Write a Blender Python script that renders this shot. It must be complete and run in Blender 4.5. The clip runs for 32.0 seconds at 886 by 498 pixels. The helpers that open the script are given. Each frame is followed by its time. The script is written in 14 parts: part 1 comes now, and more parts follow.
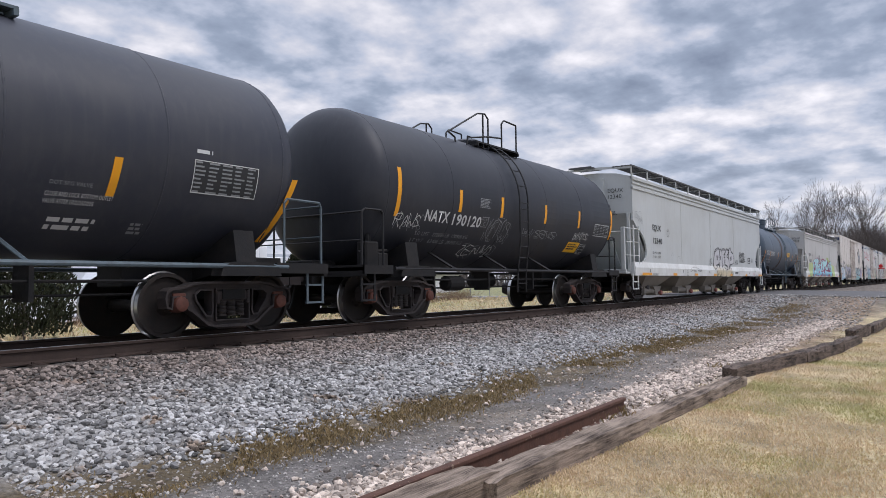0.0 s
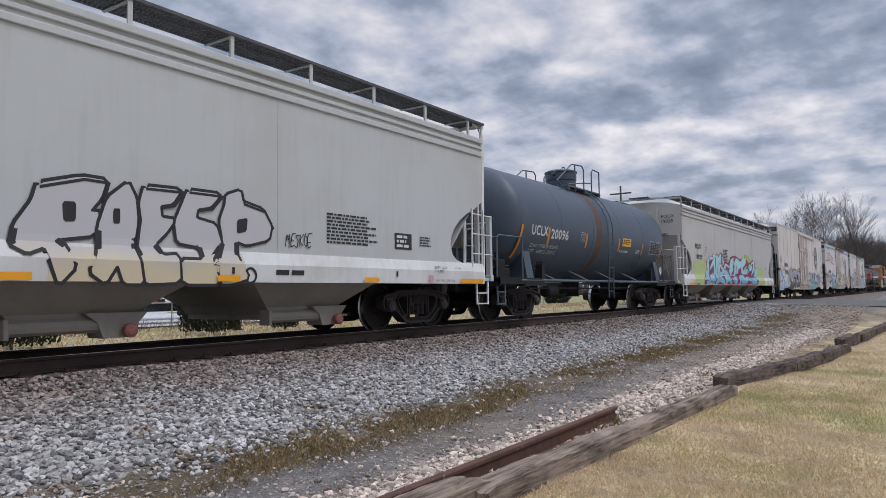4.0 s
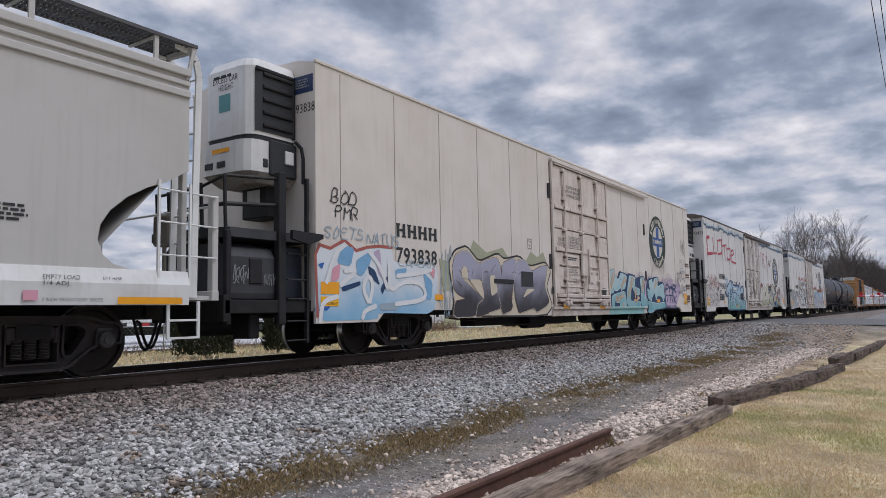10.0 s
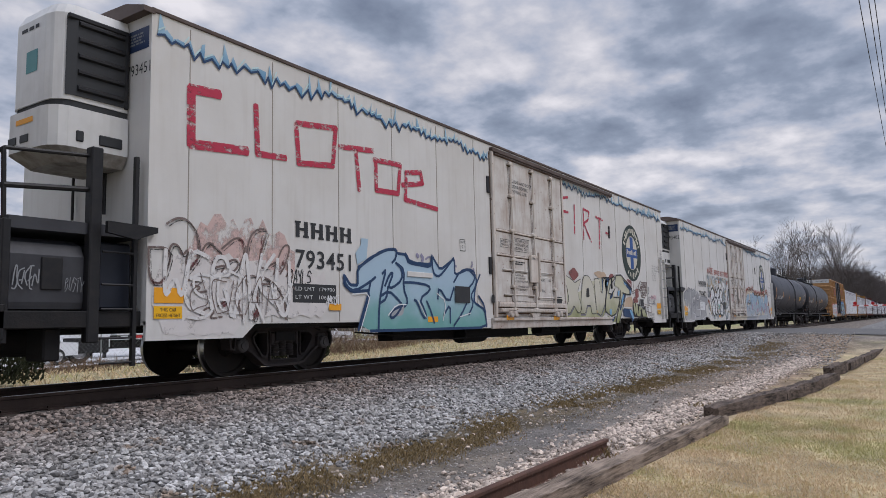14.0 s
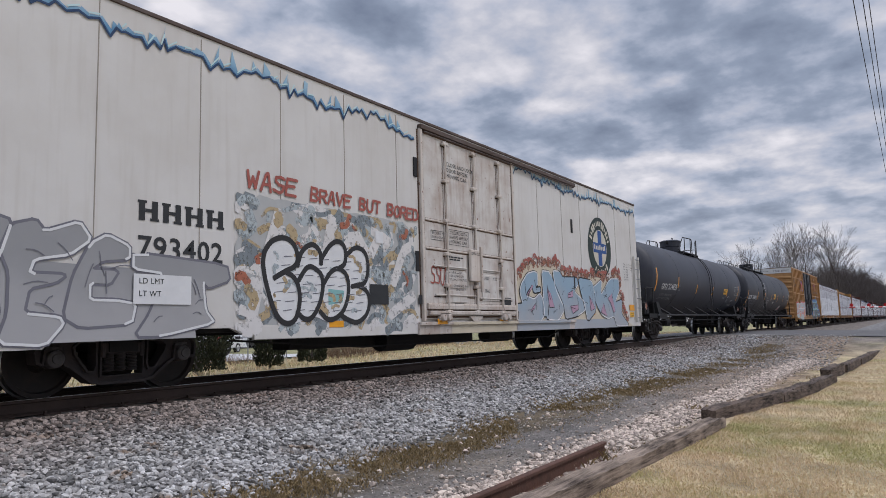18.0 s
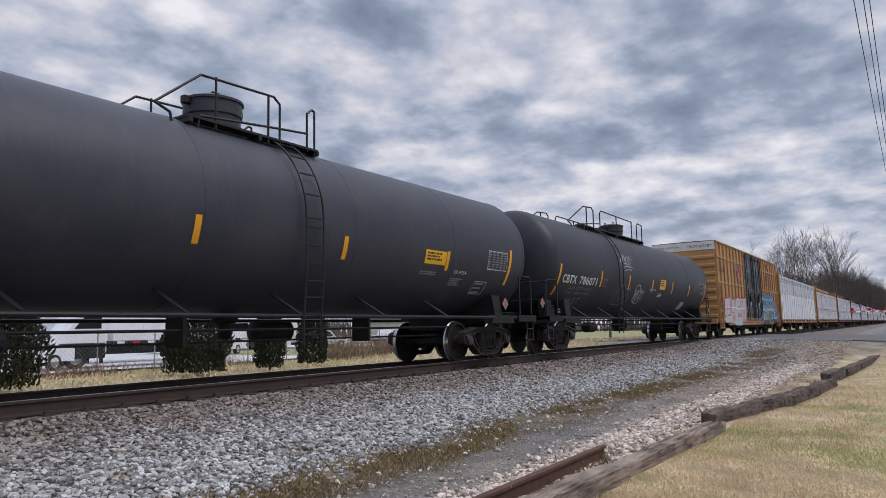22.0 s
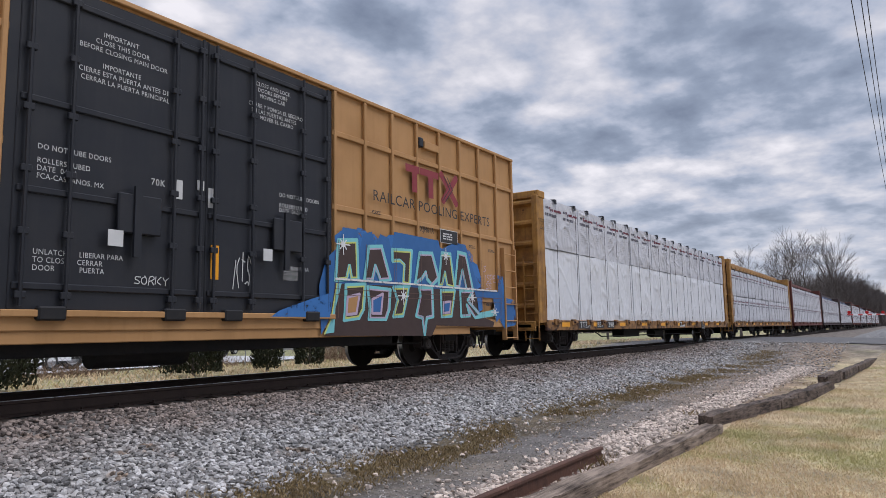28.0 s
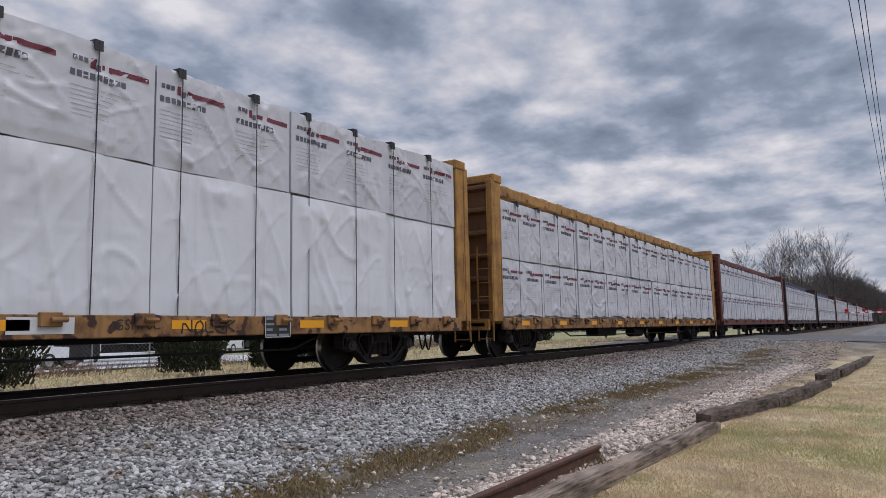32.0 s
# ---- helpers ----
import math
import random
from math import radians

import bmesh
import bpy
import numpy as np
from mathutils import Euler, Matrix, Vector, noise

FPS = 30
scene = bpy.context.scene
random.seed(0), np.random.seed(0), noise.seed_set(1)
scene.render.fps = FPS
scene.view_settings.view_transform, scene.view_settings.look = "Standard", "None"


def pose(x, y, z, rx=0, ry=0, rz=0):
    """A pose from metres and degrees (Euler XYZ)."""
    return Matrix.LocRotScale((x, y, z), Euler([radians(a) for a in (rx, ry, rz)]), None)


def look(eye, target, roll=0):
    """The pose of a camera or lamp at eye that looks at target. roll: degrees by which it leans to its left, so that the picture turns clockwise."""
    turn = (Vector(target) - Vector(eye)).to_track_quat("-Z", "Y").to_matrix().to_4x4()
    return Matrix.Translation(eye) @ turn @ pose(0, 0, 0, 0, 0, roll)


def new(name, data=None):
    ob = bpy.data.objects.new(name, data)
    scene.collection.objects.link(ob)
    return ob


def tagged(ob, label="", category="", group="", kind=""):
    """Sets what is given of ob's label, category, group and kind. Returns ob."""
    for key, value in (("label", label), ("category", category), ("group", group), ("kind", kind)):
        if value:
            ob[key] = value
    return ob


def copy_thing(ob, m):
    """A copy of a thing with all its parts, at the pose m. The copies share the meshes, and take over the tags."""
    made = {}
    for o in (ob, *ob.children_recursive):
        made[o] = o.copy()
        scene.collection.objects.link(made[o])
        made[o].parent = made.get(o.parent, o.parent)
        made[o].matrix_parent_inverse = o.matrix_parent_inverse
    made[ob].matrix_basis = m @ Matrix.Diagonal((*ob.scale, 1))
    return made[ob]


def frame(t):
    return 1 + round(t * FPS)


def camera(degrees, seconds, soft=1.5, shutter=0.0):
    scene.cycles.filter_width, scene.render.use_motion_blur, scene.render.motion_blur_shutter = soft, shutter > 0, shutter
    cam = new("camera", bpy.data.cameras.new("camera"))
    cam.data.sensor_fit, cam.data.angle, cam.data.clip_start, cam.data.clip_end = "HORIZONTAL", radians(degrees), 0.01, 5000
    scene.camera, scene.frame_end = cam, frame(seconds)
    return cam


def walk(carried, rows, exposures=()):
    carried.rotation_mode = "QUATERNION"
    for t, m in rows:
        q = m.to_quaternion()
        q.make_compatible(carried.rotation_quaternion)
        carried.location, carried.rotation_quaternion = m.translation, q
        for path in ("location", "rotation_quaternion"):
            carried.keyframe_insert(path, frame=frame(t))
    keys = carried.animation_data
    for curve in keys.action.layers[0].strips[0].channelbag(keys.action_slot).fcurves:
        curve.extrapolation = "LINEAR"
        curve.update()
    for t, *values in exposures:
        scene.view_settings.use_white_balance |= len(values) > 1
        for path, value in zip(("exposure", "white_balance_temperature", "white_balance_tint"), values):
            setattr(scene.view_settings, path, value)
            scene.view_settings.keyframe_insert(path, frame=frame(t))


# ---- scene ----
from mathutils import geometry


def aim(az, pitch, roll):
    """Camera pose: heading from +X towards +Y, tilt and lean in degrees."""
    return pose(0, 0, EYE, 90 + pitch, 0, az - 90) @ pose(0, 0, 0, 0, 0, roll)


EYE = 0.71            # metres above the rail head, which is z = 0
YC = 9.69             # centre line of the track
WHEEL_R = 0.457

cam = camera(64.07, 32.0, soft=0.5)
walk(cam, [
    (0, aim(35.219, 2.817, -0.719)), (0.5, aim(35.173, 2.861, -0.655)), (1, aim(35.130, 3.025, -0.732)), (1.5, aim(35.070, 3.238, -0.750)),
    (2, aim(34.938, 3.361, -0.715)), (2.5, aim(34.747, 3.392, -0.705)), (3, aim(34.680, 3.397, -0.724)), (3.5, aim(34.631, 3.451, -0.761)),
    (5.5, aim(33.994, 4.217, -0.943)), (6, aim(33.945, 4.507, -1.105)), (6.5, aim(34.044, 4.646, -1.093)), (7, aim(34.074, 4.763, -1.222)),
    (7.5, aim(34.078, 4.862, -1.267)), (8, aim(34.172, 4.946, -1.298)), (8.5, aim(34.208, 5.100, -1.328)), (9, aim(34.173, 5.177, -1.215)),
    (9.5, aim(34.054, 5.239, -1.181)), (10, aim(33.943, 5.273, -1.131)), (10.5, aim(33.871, 5.315, -1.205)), (11, aim(33.854, 5.357, -1.212)),
    (11.5, aim(33.827, 5.391, -1.221)), (12, aim(33.823, 5.391, -1.187)), (12.5, aim(33.779, 5.407, -1.267)), (13, aim(33.732, 5.603, -1.366)),
    (13.5, aim(33.641, 5.925, -1.443)), (14, aim(33.524, 6.150, -1.357)), (14.5, aim(33.278, 6.277, -1.373)), (16.5, aim(32.995, 6.530, -1.378)),
    (17, aim(33.075, 6.516, -1.440)), (17.5, aim(33.175, 6.458, -1.561)), (18, aim(33.279, 6.413, -1.582)), (18.5, aim(33.344, 6.452, -1.540)),
    (19, aim(33.377, 6.536, -1.447)), (19.5, aim(33.396, 6.551, -1.279)), (20, aim(33.410, 6.508, -1.226)), (20.5, aim(33.406, 6.461, -1.306)),
    (21, aim(33.354, 6.455, -1.357)), (21.5, aim(33.297, 6.568, -1.424)), (22, aim(33.317, 6.602, -1.313)), (22.5, aim(33.375, 6.621, -1.257)),
    (23, aim(33.366, 6.647, -1.288)), (23.5, aim(33.339, 6.736, -1.232)), (24, aim(33.305, 6.791, -1.084)), (24.5, aim(33.315, 6.773, -0.973)),
    (25, aim(33.302, 6.800, -1.005)), (25.5, aim(33.262, 6.795, -0.992)), (27.5, aim(33.185, 6.679, -0.998)), (28, aim(33.155, 6.702, -1.077)),
    (28.5, aim(33.127, 6.720, -1.155)), (29, aim(33.121, 6.708, -1.132)), (29.5, aim(33.104, 6.691, -1.052)), (30, aim(33.084, 6.678, -1.049)),
    (30.5, aim(33.027, 6.712, -1.144)), (31, aim(33.008, 6.706, -1.143)), (31.5, aim(33.015, 6.680, -1.190)), (32, aim(32.989, 6.581, -1.165)),
], exposures=[(0, 0.2, 6150, 15), (1.0, 0.11, 6150, 15), (1.6, 0.11, 6150, 15), (3, -0.04, 6150, 15), (6, 0.02, 6150, 15), (7.5, -0.05, 6150, 15), (9, -0.08, 6150, 15), (13, -0.1, 6150, 15), (18, -0.08, 6150, 15), (21, -0.04, 6150, 15), (24, 0.02, 6150, 15), (27, 0.04, 6150, 15), (28.8, 0.03, 6150, 15), (30, -0.16, 6150, 15), (32, -0.22, 6150, 15)])

# ---- light ----
SUN_EL, SUN_AZ = 56, -70          # degrees; azimuth from +X towards +Y
world = bpy.data.worlds.new("overcast_sky")
scene.world = world
world.use_nodes = True


# dark banks and bright gaps of the cloud: azimuth, elevation, half width, half height in degrees, density
CLOUD_BANKS = [(10.2, 20.8, 8.3, 2.9, 0.09), (7.8, 16.8, 6.7, 1.7, 0.07), (39.8, 24.6, 5.0, 2.5, 0.08), (28.6, 18.5, 2.3, 1.7, 0.07), (50.0, 23.5, 9.0, 3.5, -0.06), (22.3, 14.8, 11.7, 1.5, 0.06), (63.8, 21.2, 4.6, 2.5, -0.02),
               (14.7, 23.3, 3.8, 1.9, 0.05), (32.8, 20.6, 1.9, 1.2, -0.10), (24.2, 17.6, 2.5, 0.8, -0.12), (13.1, 18.2, 2.5, 1.0, -0.09), (17.9, 12.6, 4.6, 0.8, -0.13), (10.8, 12.2, 5.4, 0.6, -0.10), (21.1, 11.0, 5.4, 0.9, -0.09),
               (53.8, 24.0, 3.8, 1.2, -0.08), (56.1, 17.9, 3.3, 0.9, -0.08), (0.9, 20.1, 2.9, 1.0, -0.08), (36.2, 13.5, 5.8, 1.2, -0.10), (6.8, 9.7, 6.7, 0.6, -0.08)]


def build_sky():
    nt = world.node_tree
    nt.nodes.clear()
    N = nt.nodes.new
    L = nt.links.new

    def math_node(op, a, b=None, clamp=False):
        n = N("ShaderNodeMath")
        n.operation, n.use_clamp = op, clamp
        for k, v in enumerate((a, b)):
            if v is None:
                continue
            if isinstance(v, (int, float)):
                n.inputs[k].default_value = v
            else:
                L(v, n.inputs[k])
        return n.outputs[0]
    tc = N("ShaderNodeTexCoord")
    sep = N("ShaderNodeSeparateXYZ")
    L(tc.outputs["Generated"], sep.inputs[0])
    z = math_node("MAXIMUM", sep.outputs[2], 0.0)
    zz = math_node("ADD", z, 0.22)
    px = math_node("DIVIDE", sep.outputs[0], zz)
    py = math_node("DIVIDE", sep.outputs[1], zz)
    comb = N("ShaderNodeCombineXYZ")
    L(px, comb.inputs[0]), L(py, comb.inputs[1])
    comb.inputs[2].default_value = 3.7

    def cloud_noise(scale, detail, rough, warp):
        n = N("ShaderNodeTexNoise")
        n.inputs["Scale"].default_value, n.inputs["Detail"].default_value, n.inputs["Roughness"].default_value, n.inputs["Distortion"].default_value = scale, detail, rough, warp
        L(comb.outputs[0], n.inputs["Vector"])
        return n.outputs["Fac"]
    # layered cover: broad soft masses, broken edges, and the large banks and gaps over the crossing
    az = math_node("MULTIPLY", math_node("ARCTAN2", sep.outputs[1], sep.outputs[0]), 180 / math.pi)
    el = math_node("MULTIPLY", math_node("ARCSINE", z), 180 / math.pi)
    warp = N("ShaderNodeTexNoise")
    warp.inputs["Scale"].default_value, warp.inputs["Detail"].default_value, warp.inputs["Roughness"].default_value = 3.4, 5, 0.55
    L(comb.outputs[0], warp.inputs["Vector"])
    wsep = N("ShaderNodeSeparateXYZ")
    L(warp.outputs["Color"], wsep.inputs[0])
    az = math_node("ADD", az, math_node("MULTIPLY", math_node("SUBTRACT", wsep.outputs[0], 0.5), 11.0))
    el = math_node("ADD", el, math_node("MULTIPLY", math_node("SUBTRACT", wsep.outputs[1], 0.5), 3.6))
    dens = math_node("ADD", math_node("MULTIPLY", cloud_noise(2.4, 6, 0.5, 0.0), 0.42), math_node("MULTIPLY", cloud_noise(7.5, 7, 0.5, 0.0), 0.58))
    dens = math_node("ADD", math_node("MULTIPLY", math_node("SUBTRACT", dens, 0.5), 1.22), 0.49)
    for a, b, wide, tall, k in CLOUD_BANKS:
        u = math_node("POWER", math_node("DIVIDE", math_node("ABSOLUTE", math_node("SUBTRACT", az, a)), wide), 2.0)
        v = math_node("POWER", math_node("DIVIDE", math_node("ABSOLUTE", math_node("SUBTRACT", el, b)), tall), 2.0)
        dens = math_node("ADD", dens, math_node("MULTIPLY", math_node("EXPONENT", math_node("MULTIPLY", math_node("ADD", u, v), -1.0)), k * 1.35))
    ramp = N("ShaderNodeValToRGB")
    L(dens, ramp.inputs[0])
    e = ramp.color_ramp.elements
    e[0].position, e[0].color = 0.24, (0.90, 0.87, 0.85, 1)
    e[1].position, e[1].color = 0.78, (0.18, 0.215, 0.28, 1)
    for p, c in ((0.36, (0.69, 0.685, 0.695, 1)), (0.425, (0.565, 0.58, 0.62, 1)), (0.49, (0.46, 0.50, 0.57, 1)), (0.58, (0.31, 0.36, 0.435, 1))):
        x = e.new(p)
        x.color = c
    # a bright veil low down, and the bright zenith of an overcast sky
    low = math_node("POWER", math_node("SUBTRACT", 1.0, z), 11.0)
    veil = N("ShaderNodeMixRGB")
    L(math_node("MULTIPLY", low, 0.45), veil.inputs[0])
    L(ramp.outputs[0], veil.inputs[1])
    veil.inputs[2].default_value = (0.76, 0.745, 0.745, 1)
    high = N("ShaderNodeMapRange")
    high.interpolation_type = "SMOOTHSTEP"
    high.inputs[1].default_value, high.inputs[2].default_value, high.inputs[3].default_value, high.inputs[4].default_value = 0.38, 0.95, 1.04, 2.9
    L(z, high.inputs[0])
    cloud = N("ShaderNodeBackground")
    L(veil.outputs[0], cloud.inputs[0])
    L(high.outputs[0], cloud.inputs[1])
    sky = N("ShaderNodeTexSky")
    sky.sky_type, sky.sun_disc = "NISHITA", False
    sky.sun_elevation, sky.sun_rotation = radians(SUN_EL), radians(90 - SUN_AZ)
    clear = N("ShaderNodeBackground")
    L(sky.outputs[0], clear.inputs[0])
    clear.inputs[1].default_value = 0.07
    mix = N("ShaderNodeMixShader")
    mix.inputs[0].default_value = 0.9
    L(clear.outputs[0], mix.inputs[1]), L(cloud.outputs[0], mix.inputs[2])
    out = N("ShaderNodeOutputWorld")
    L(mix.outputs[0], out.inputs[0])


build_sky()
sun_data = bpy.data.lights.new("sun", "SUN")
sun_data.energy, sun_data.angle, sun_data.color = 1.4, radians(28), (1.0, 0.95, 0.88)
sun = new("sun", sun_data)
sun.matrix_world = look((0, 0, 60), (-math.cos(radians(SUN_AZ)) * 60, -math.sin(radians(SUN_AZ)) * 60, 60 - 60 * math.tan(radians(SUN_EL))))

# ---- materials ----


def material(name, colour, rough=0.6, metal=0.0, dark=None, scale=3.0, amount=0.5, streak=0.0, bump=0.0, bump_scale=40.0,
             random_tint=0.0, spots=None, spot_scale=9.0, spot_cut=0.62, gloss=0.3, dust=None):
    """Painted, rusty or stony surface: base colour, a broad stain, vertical streaks, fine relief and spots."""
    m = bpy.data.materials.new(name)
    m.use_nodes = True
    nt = m.node_tree
    bsdf = nt.nodes["Principled BSDF"]
    N, L = nt.nodes.new, nt.links.new
    c3 = (*colour, 1)
    dk = (*(dark if dark else [c * 0.6 for c in colour]), 1)
    tc = N("ShaderNodeTexCoord")
    n1 = N("ShaderNodeTexNoise")
    n1.inputs["Scale"].default_value, n1.inputs["Detail"].default_value, n1.inputs["Roughness"].default_value = scale, 8, 0.62
    L(tc.outputs["Object"], n1.inputs["Vector"])
    r1 = N("ShaderNodeMapRange")
    r1.inputs[1].default_value, r1.inputs[2].default_value = 0.42, 0.72
    r1.inputs[3].default_value, r1.inputs[4].default_value = 0.0, amount
    L(n1.outputs["Fac"], r1.inputs[0])
    mix = N("ShaderNodeMixRGB")
    mix.inputs[1].default_value, mix.inputs[2].default_value = c3, dk
    L(r1.outputs[0], mix.inputs[0])
    col = mix.outputs[0]
    if streak:
        mp = N("ShaderNodeMapping")
        mp.inputs["Scale"].default_value = (5.0, 5.0, 0.35)
        L(tc.outputs["Object"], mp.inputs[0])
        n2 = N("ShaderNodeTexNoise")
        n2.inputs["Scale"].default_value, n2.inputs["Detail"].default_value = 2.2, 6
        L(mp.outputs[0], n2.inputs["Vector"])
        r2 = N("ShaderNodeMapRange")
        r2.inputs[1].default_value, r2.inputs[2].default_value = 0.5, 0.75
        r2.inputs[4].default_value = streak
        L(n2.outputs["Fac"], r2.inputs[0])
        mx = N("ShaderNodeMixRGB")
        mx.inputs[2].default_value = dk
        L(r2.outputs[0], mx.inputs[0]), L(col, mx.inputs[1])
        col = mx.outputs[0]
    if spots:
        n3 = N("ShaderNodeTexNoise")
        n3.inputs["Scale"].default_value, n3.inputs["Detail"].default_value = spot_scale, 10
        L(tc.outputs["Object"], n3.inputs["Vector"])
        r3 = N("ShaderNodeMapRange")
        r3.inputs[1].default_value, r3.inputs[2].default_value = spot_cut, spot_cut + 0.05
        L(n3.outputs["Fac"], r3.inputs[0])
        mx = N("ShaderNodeMixRGB")
        mx.inputs[2].default_value = (*spots, 1)
        L(r3.outputs[0], mx.inputs[0]), L(col, mx.inputs[1])
        col = mx.outputs[0]
    if dust:
        # rust dust shed by the wheels lies on the stones nearest the rail
        sp = N("ShaderNodeSeparateXYZ")
        L(tc.outputs["Object"], sp.inputs[0])
        nd = N("ShaderNodeTexNoise")
        nd.inputs["Scale"].default_value, nd.inputs["Detail"].default_value = 1.1, 6
        L(tc.outputs["Object"], nd.inputs["Vector"])
        wob = N("ShaderNodeMath")
        wob.operation = "MULTIPLY_ADD"
        wob.inputs[1].default_value = 1.6
        L(nd.outputs["Fac"], wob.inputs[0]), L(sp.outputs[1], wob.inputs[2])
        rd = N("ShaderNodeMapRange")
        rd.inputs[1].default_value, rd.inputs[2].default_value, rd.inputs[4].default_value = 7.5, 8.6, 0.8
        L(wob.outputs[0], rd.inputs[0])
        mx = N("ShaderNodeMixRGB")
        mx.inputs[2].default_value = (*dust, 1)
        L(rd.outputs[0], mx.inputs[0]), L(col, mx.inputs[1])
        col = mx.outputs[0]
    if random_tint:
        info = N("ShaderNodeObjectInfo") if random_tint > 0 else N("ShaderNodeNewGeometry")
        out = info.outputs["Random"] if random_tint > 0 else info.outputs["Random Per Island"]
        r4 = N("ShaderNodeMapRange")
        r4.inputs[3].default_value, r4.inputs[4].default_value = 1 - abs(random_tint), 1 + abs(random_tint)
        L(out, r4.inputs[0])
        mx = N("ShaderNodeMixRGB")
        mx.blend_type = "MULTIPLY"
        mx.inputs[0].default_value = 1
        L(col, mx.inputs[1]), L(r4.outputs[0], mx.inputs[2])
        col = mx.outputs[0]
    L(col, bsdf.inputs["Base Color"])
    bsdf.inputs["Roughness"].default_value, bsdf.inputs["Metallic"].default_value = rough, metal
    bsdf.inputs["Specular IOR Level"].default_value = gloss
    rr = N("ShaderNodeMapRange")
    rr.inputs[3].default_value, rr.inputs[4].default_value = max(0.05, rough - 0.1), min(1, rough + 0.12)
    L(n1.outputs["Fac"], rr.inputs[0]), L(rr.outputs[0], bsdf.inputs["Roughness"])
    if bump:
        n4 = N("ShaderNodeTexNoise")
        n4.inputs["Scale"].default_value, n4.inputs["Detail"].default_value = bump_scale, 5
        L(tc.outputs["Object"], n4.inputs["Vector"])
        b = N("ShaderNodeBump")
        b.inputs["Strength"].default_value, b.inputs["Distance"].default_value = bump, 0.02
        L(n4.outputs["Fac"], b.inputs["Height"]), L(b.outputs[0], bsdf.inputs["Normal"])
    return m


def flat(name, colour, rough=0.55):
    """Spray paint, vinyl or stencil paint: nearly even, with a faint mottling."""
    return material(name, colour, rough, dark=[c * 0.8 for c in colour], scale=4, amount=0.5)


def fade(name, low, high, z0, z1, rough=0.5):
    """Spray paint that fades from one colour at height z0 to another at z1, with cloudy edges."""
    m = bpy.data.materials.new(name)
    m.use_nodes = True
    nt = m.node_tree
    bsdf = nt.nodes["Principled BSDF"]
    N, L = nt.nodes.new, nt.links.new
    tc, sp, nz, ad, mr, mx = N("ShaderNodeTexCoord"), N("ShaderNodeSeparateXYZ"), N("ShaderNodeTexNoise"), N("ShaderNodeMath"), N("ShaderNodeMapRange"), N("ShaderNodeMixRGB")
    L(tc.outputs["Object"], sp.inputs[0]), L(tc.outputs["Object"], nz.inputs["Vector"])
    nz.inputs["Scale"].default_value, nz.inputs["Detail"].default_value = 1.7, 5
    ad.operation = "MULTIPLY_ADD"
    ad.inputs[1].default_value = (z1 - z0) * 1.3
    L(nz.outputs["Fac"], ad.inputs[0]), L(sp.outputs[2], ad.inputs[2])
    mr.inputs[1].default_value, mr.inputs[2].default_value = z0 + (z1 - z0) * 0.55, z1 + (z1 - z0) * 0.65
    mr.interpolation_type = "SMOOTHSTEP"
    L(ad.outputs[0], mr.inputs[0]), L(mr.outputs[0], mx.inputs[0])
    mx.inputs[1].default_value, mx.inputs[2].default_value = (*low, 1), (*high, 1)
    L(mx.outputs[0], bsdf.inputs["Base Color"])
    bsdf.inputs["Roughness"].default_value = rough
    bsdf.inputs["Specular IOR Level"].default_value = 0.3
    return m


def haze(name, colour, z0, z1):
    """Overspray: solid below z0, thinning to nothing at z1 in uneven clouds."""
    m = flat(name, colour)
    nt = m.node_tree
    N, L = nt.nodes.new, nt.links.new
    bsdf, out = nt.nodes["Principled BSDF"], nt.nodes["Material Output"]
    tc, sp, nz, fine, ad, ad2, mr, clear, mix = N("ShaderNodeTexCoord"), N("ShaderNodeSeparateXYZ"), N("ShaderNodeTexNoise"), N("ShaderNodeTexNoise"), N("ShaderNodeMath"), N("ShaderNodeMath"), N("ShaderNodeMapRange"), N("ShaderNodeBsdfTransparent"), N("ShaderNodeMixShader")
    for n in (sp,):
        L(tc.outputs["Object"], n.inputs[0])
    for n, s in ((nz, 1.6), (fine, 60.0)):
        L(tc.outputs["Object"], n.inputs["Vector"])
        n.inputs["Scale"].default_value, n.inputs["Detail"].default_value = s, 4
    ad.operation = ad2.operation = "MULTIPLY_ADD"
    ad.inputs[1].default_value, ad2.inputs[1].default_value = (z1 - z0) * 1.2, (z1 - z0) * 0.8
    L(nz.outputs["Fac"], ad.inputs[0]), L(sp.outputs[2], ad.inputs[2])
    L(fine.outputs["Fac"], ad2.inputs[0]), L(ad.outputs[0], ad2.inputs[2])
    mr.inputs[1].default_value, mr.inputs[2].default_value = z0 + (z1 - z0), z1 + (z1 - z0)
    mr.interpolation_type = "SMOOTHSTEP"
    L(ad2.outputs[0], mr.inputs[0]), L(mr.outputs[0], mix.inputs[0])
    L(bsdf.outputs[0], mix.inputs[1]), L(clear.outputs[0], mix.inputs[2]), L(mix.outputs[0], out.inputs[0])
    return m


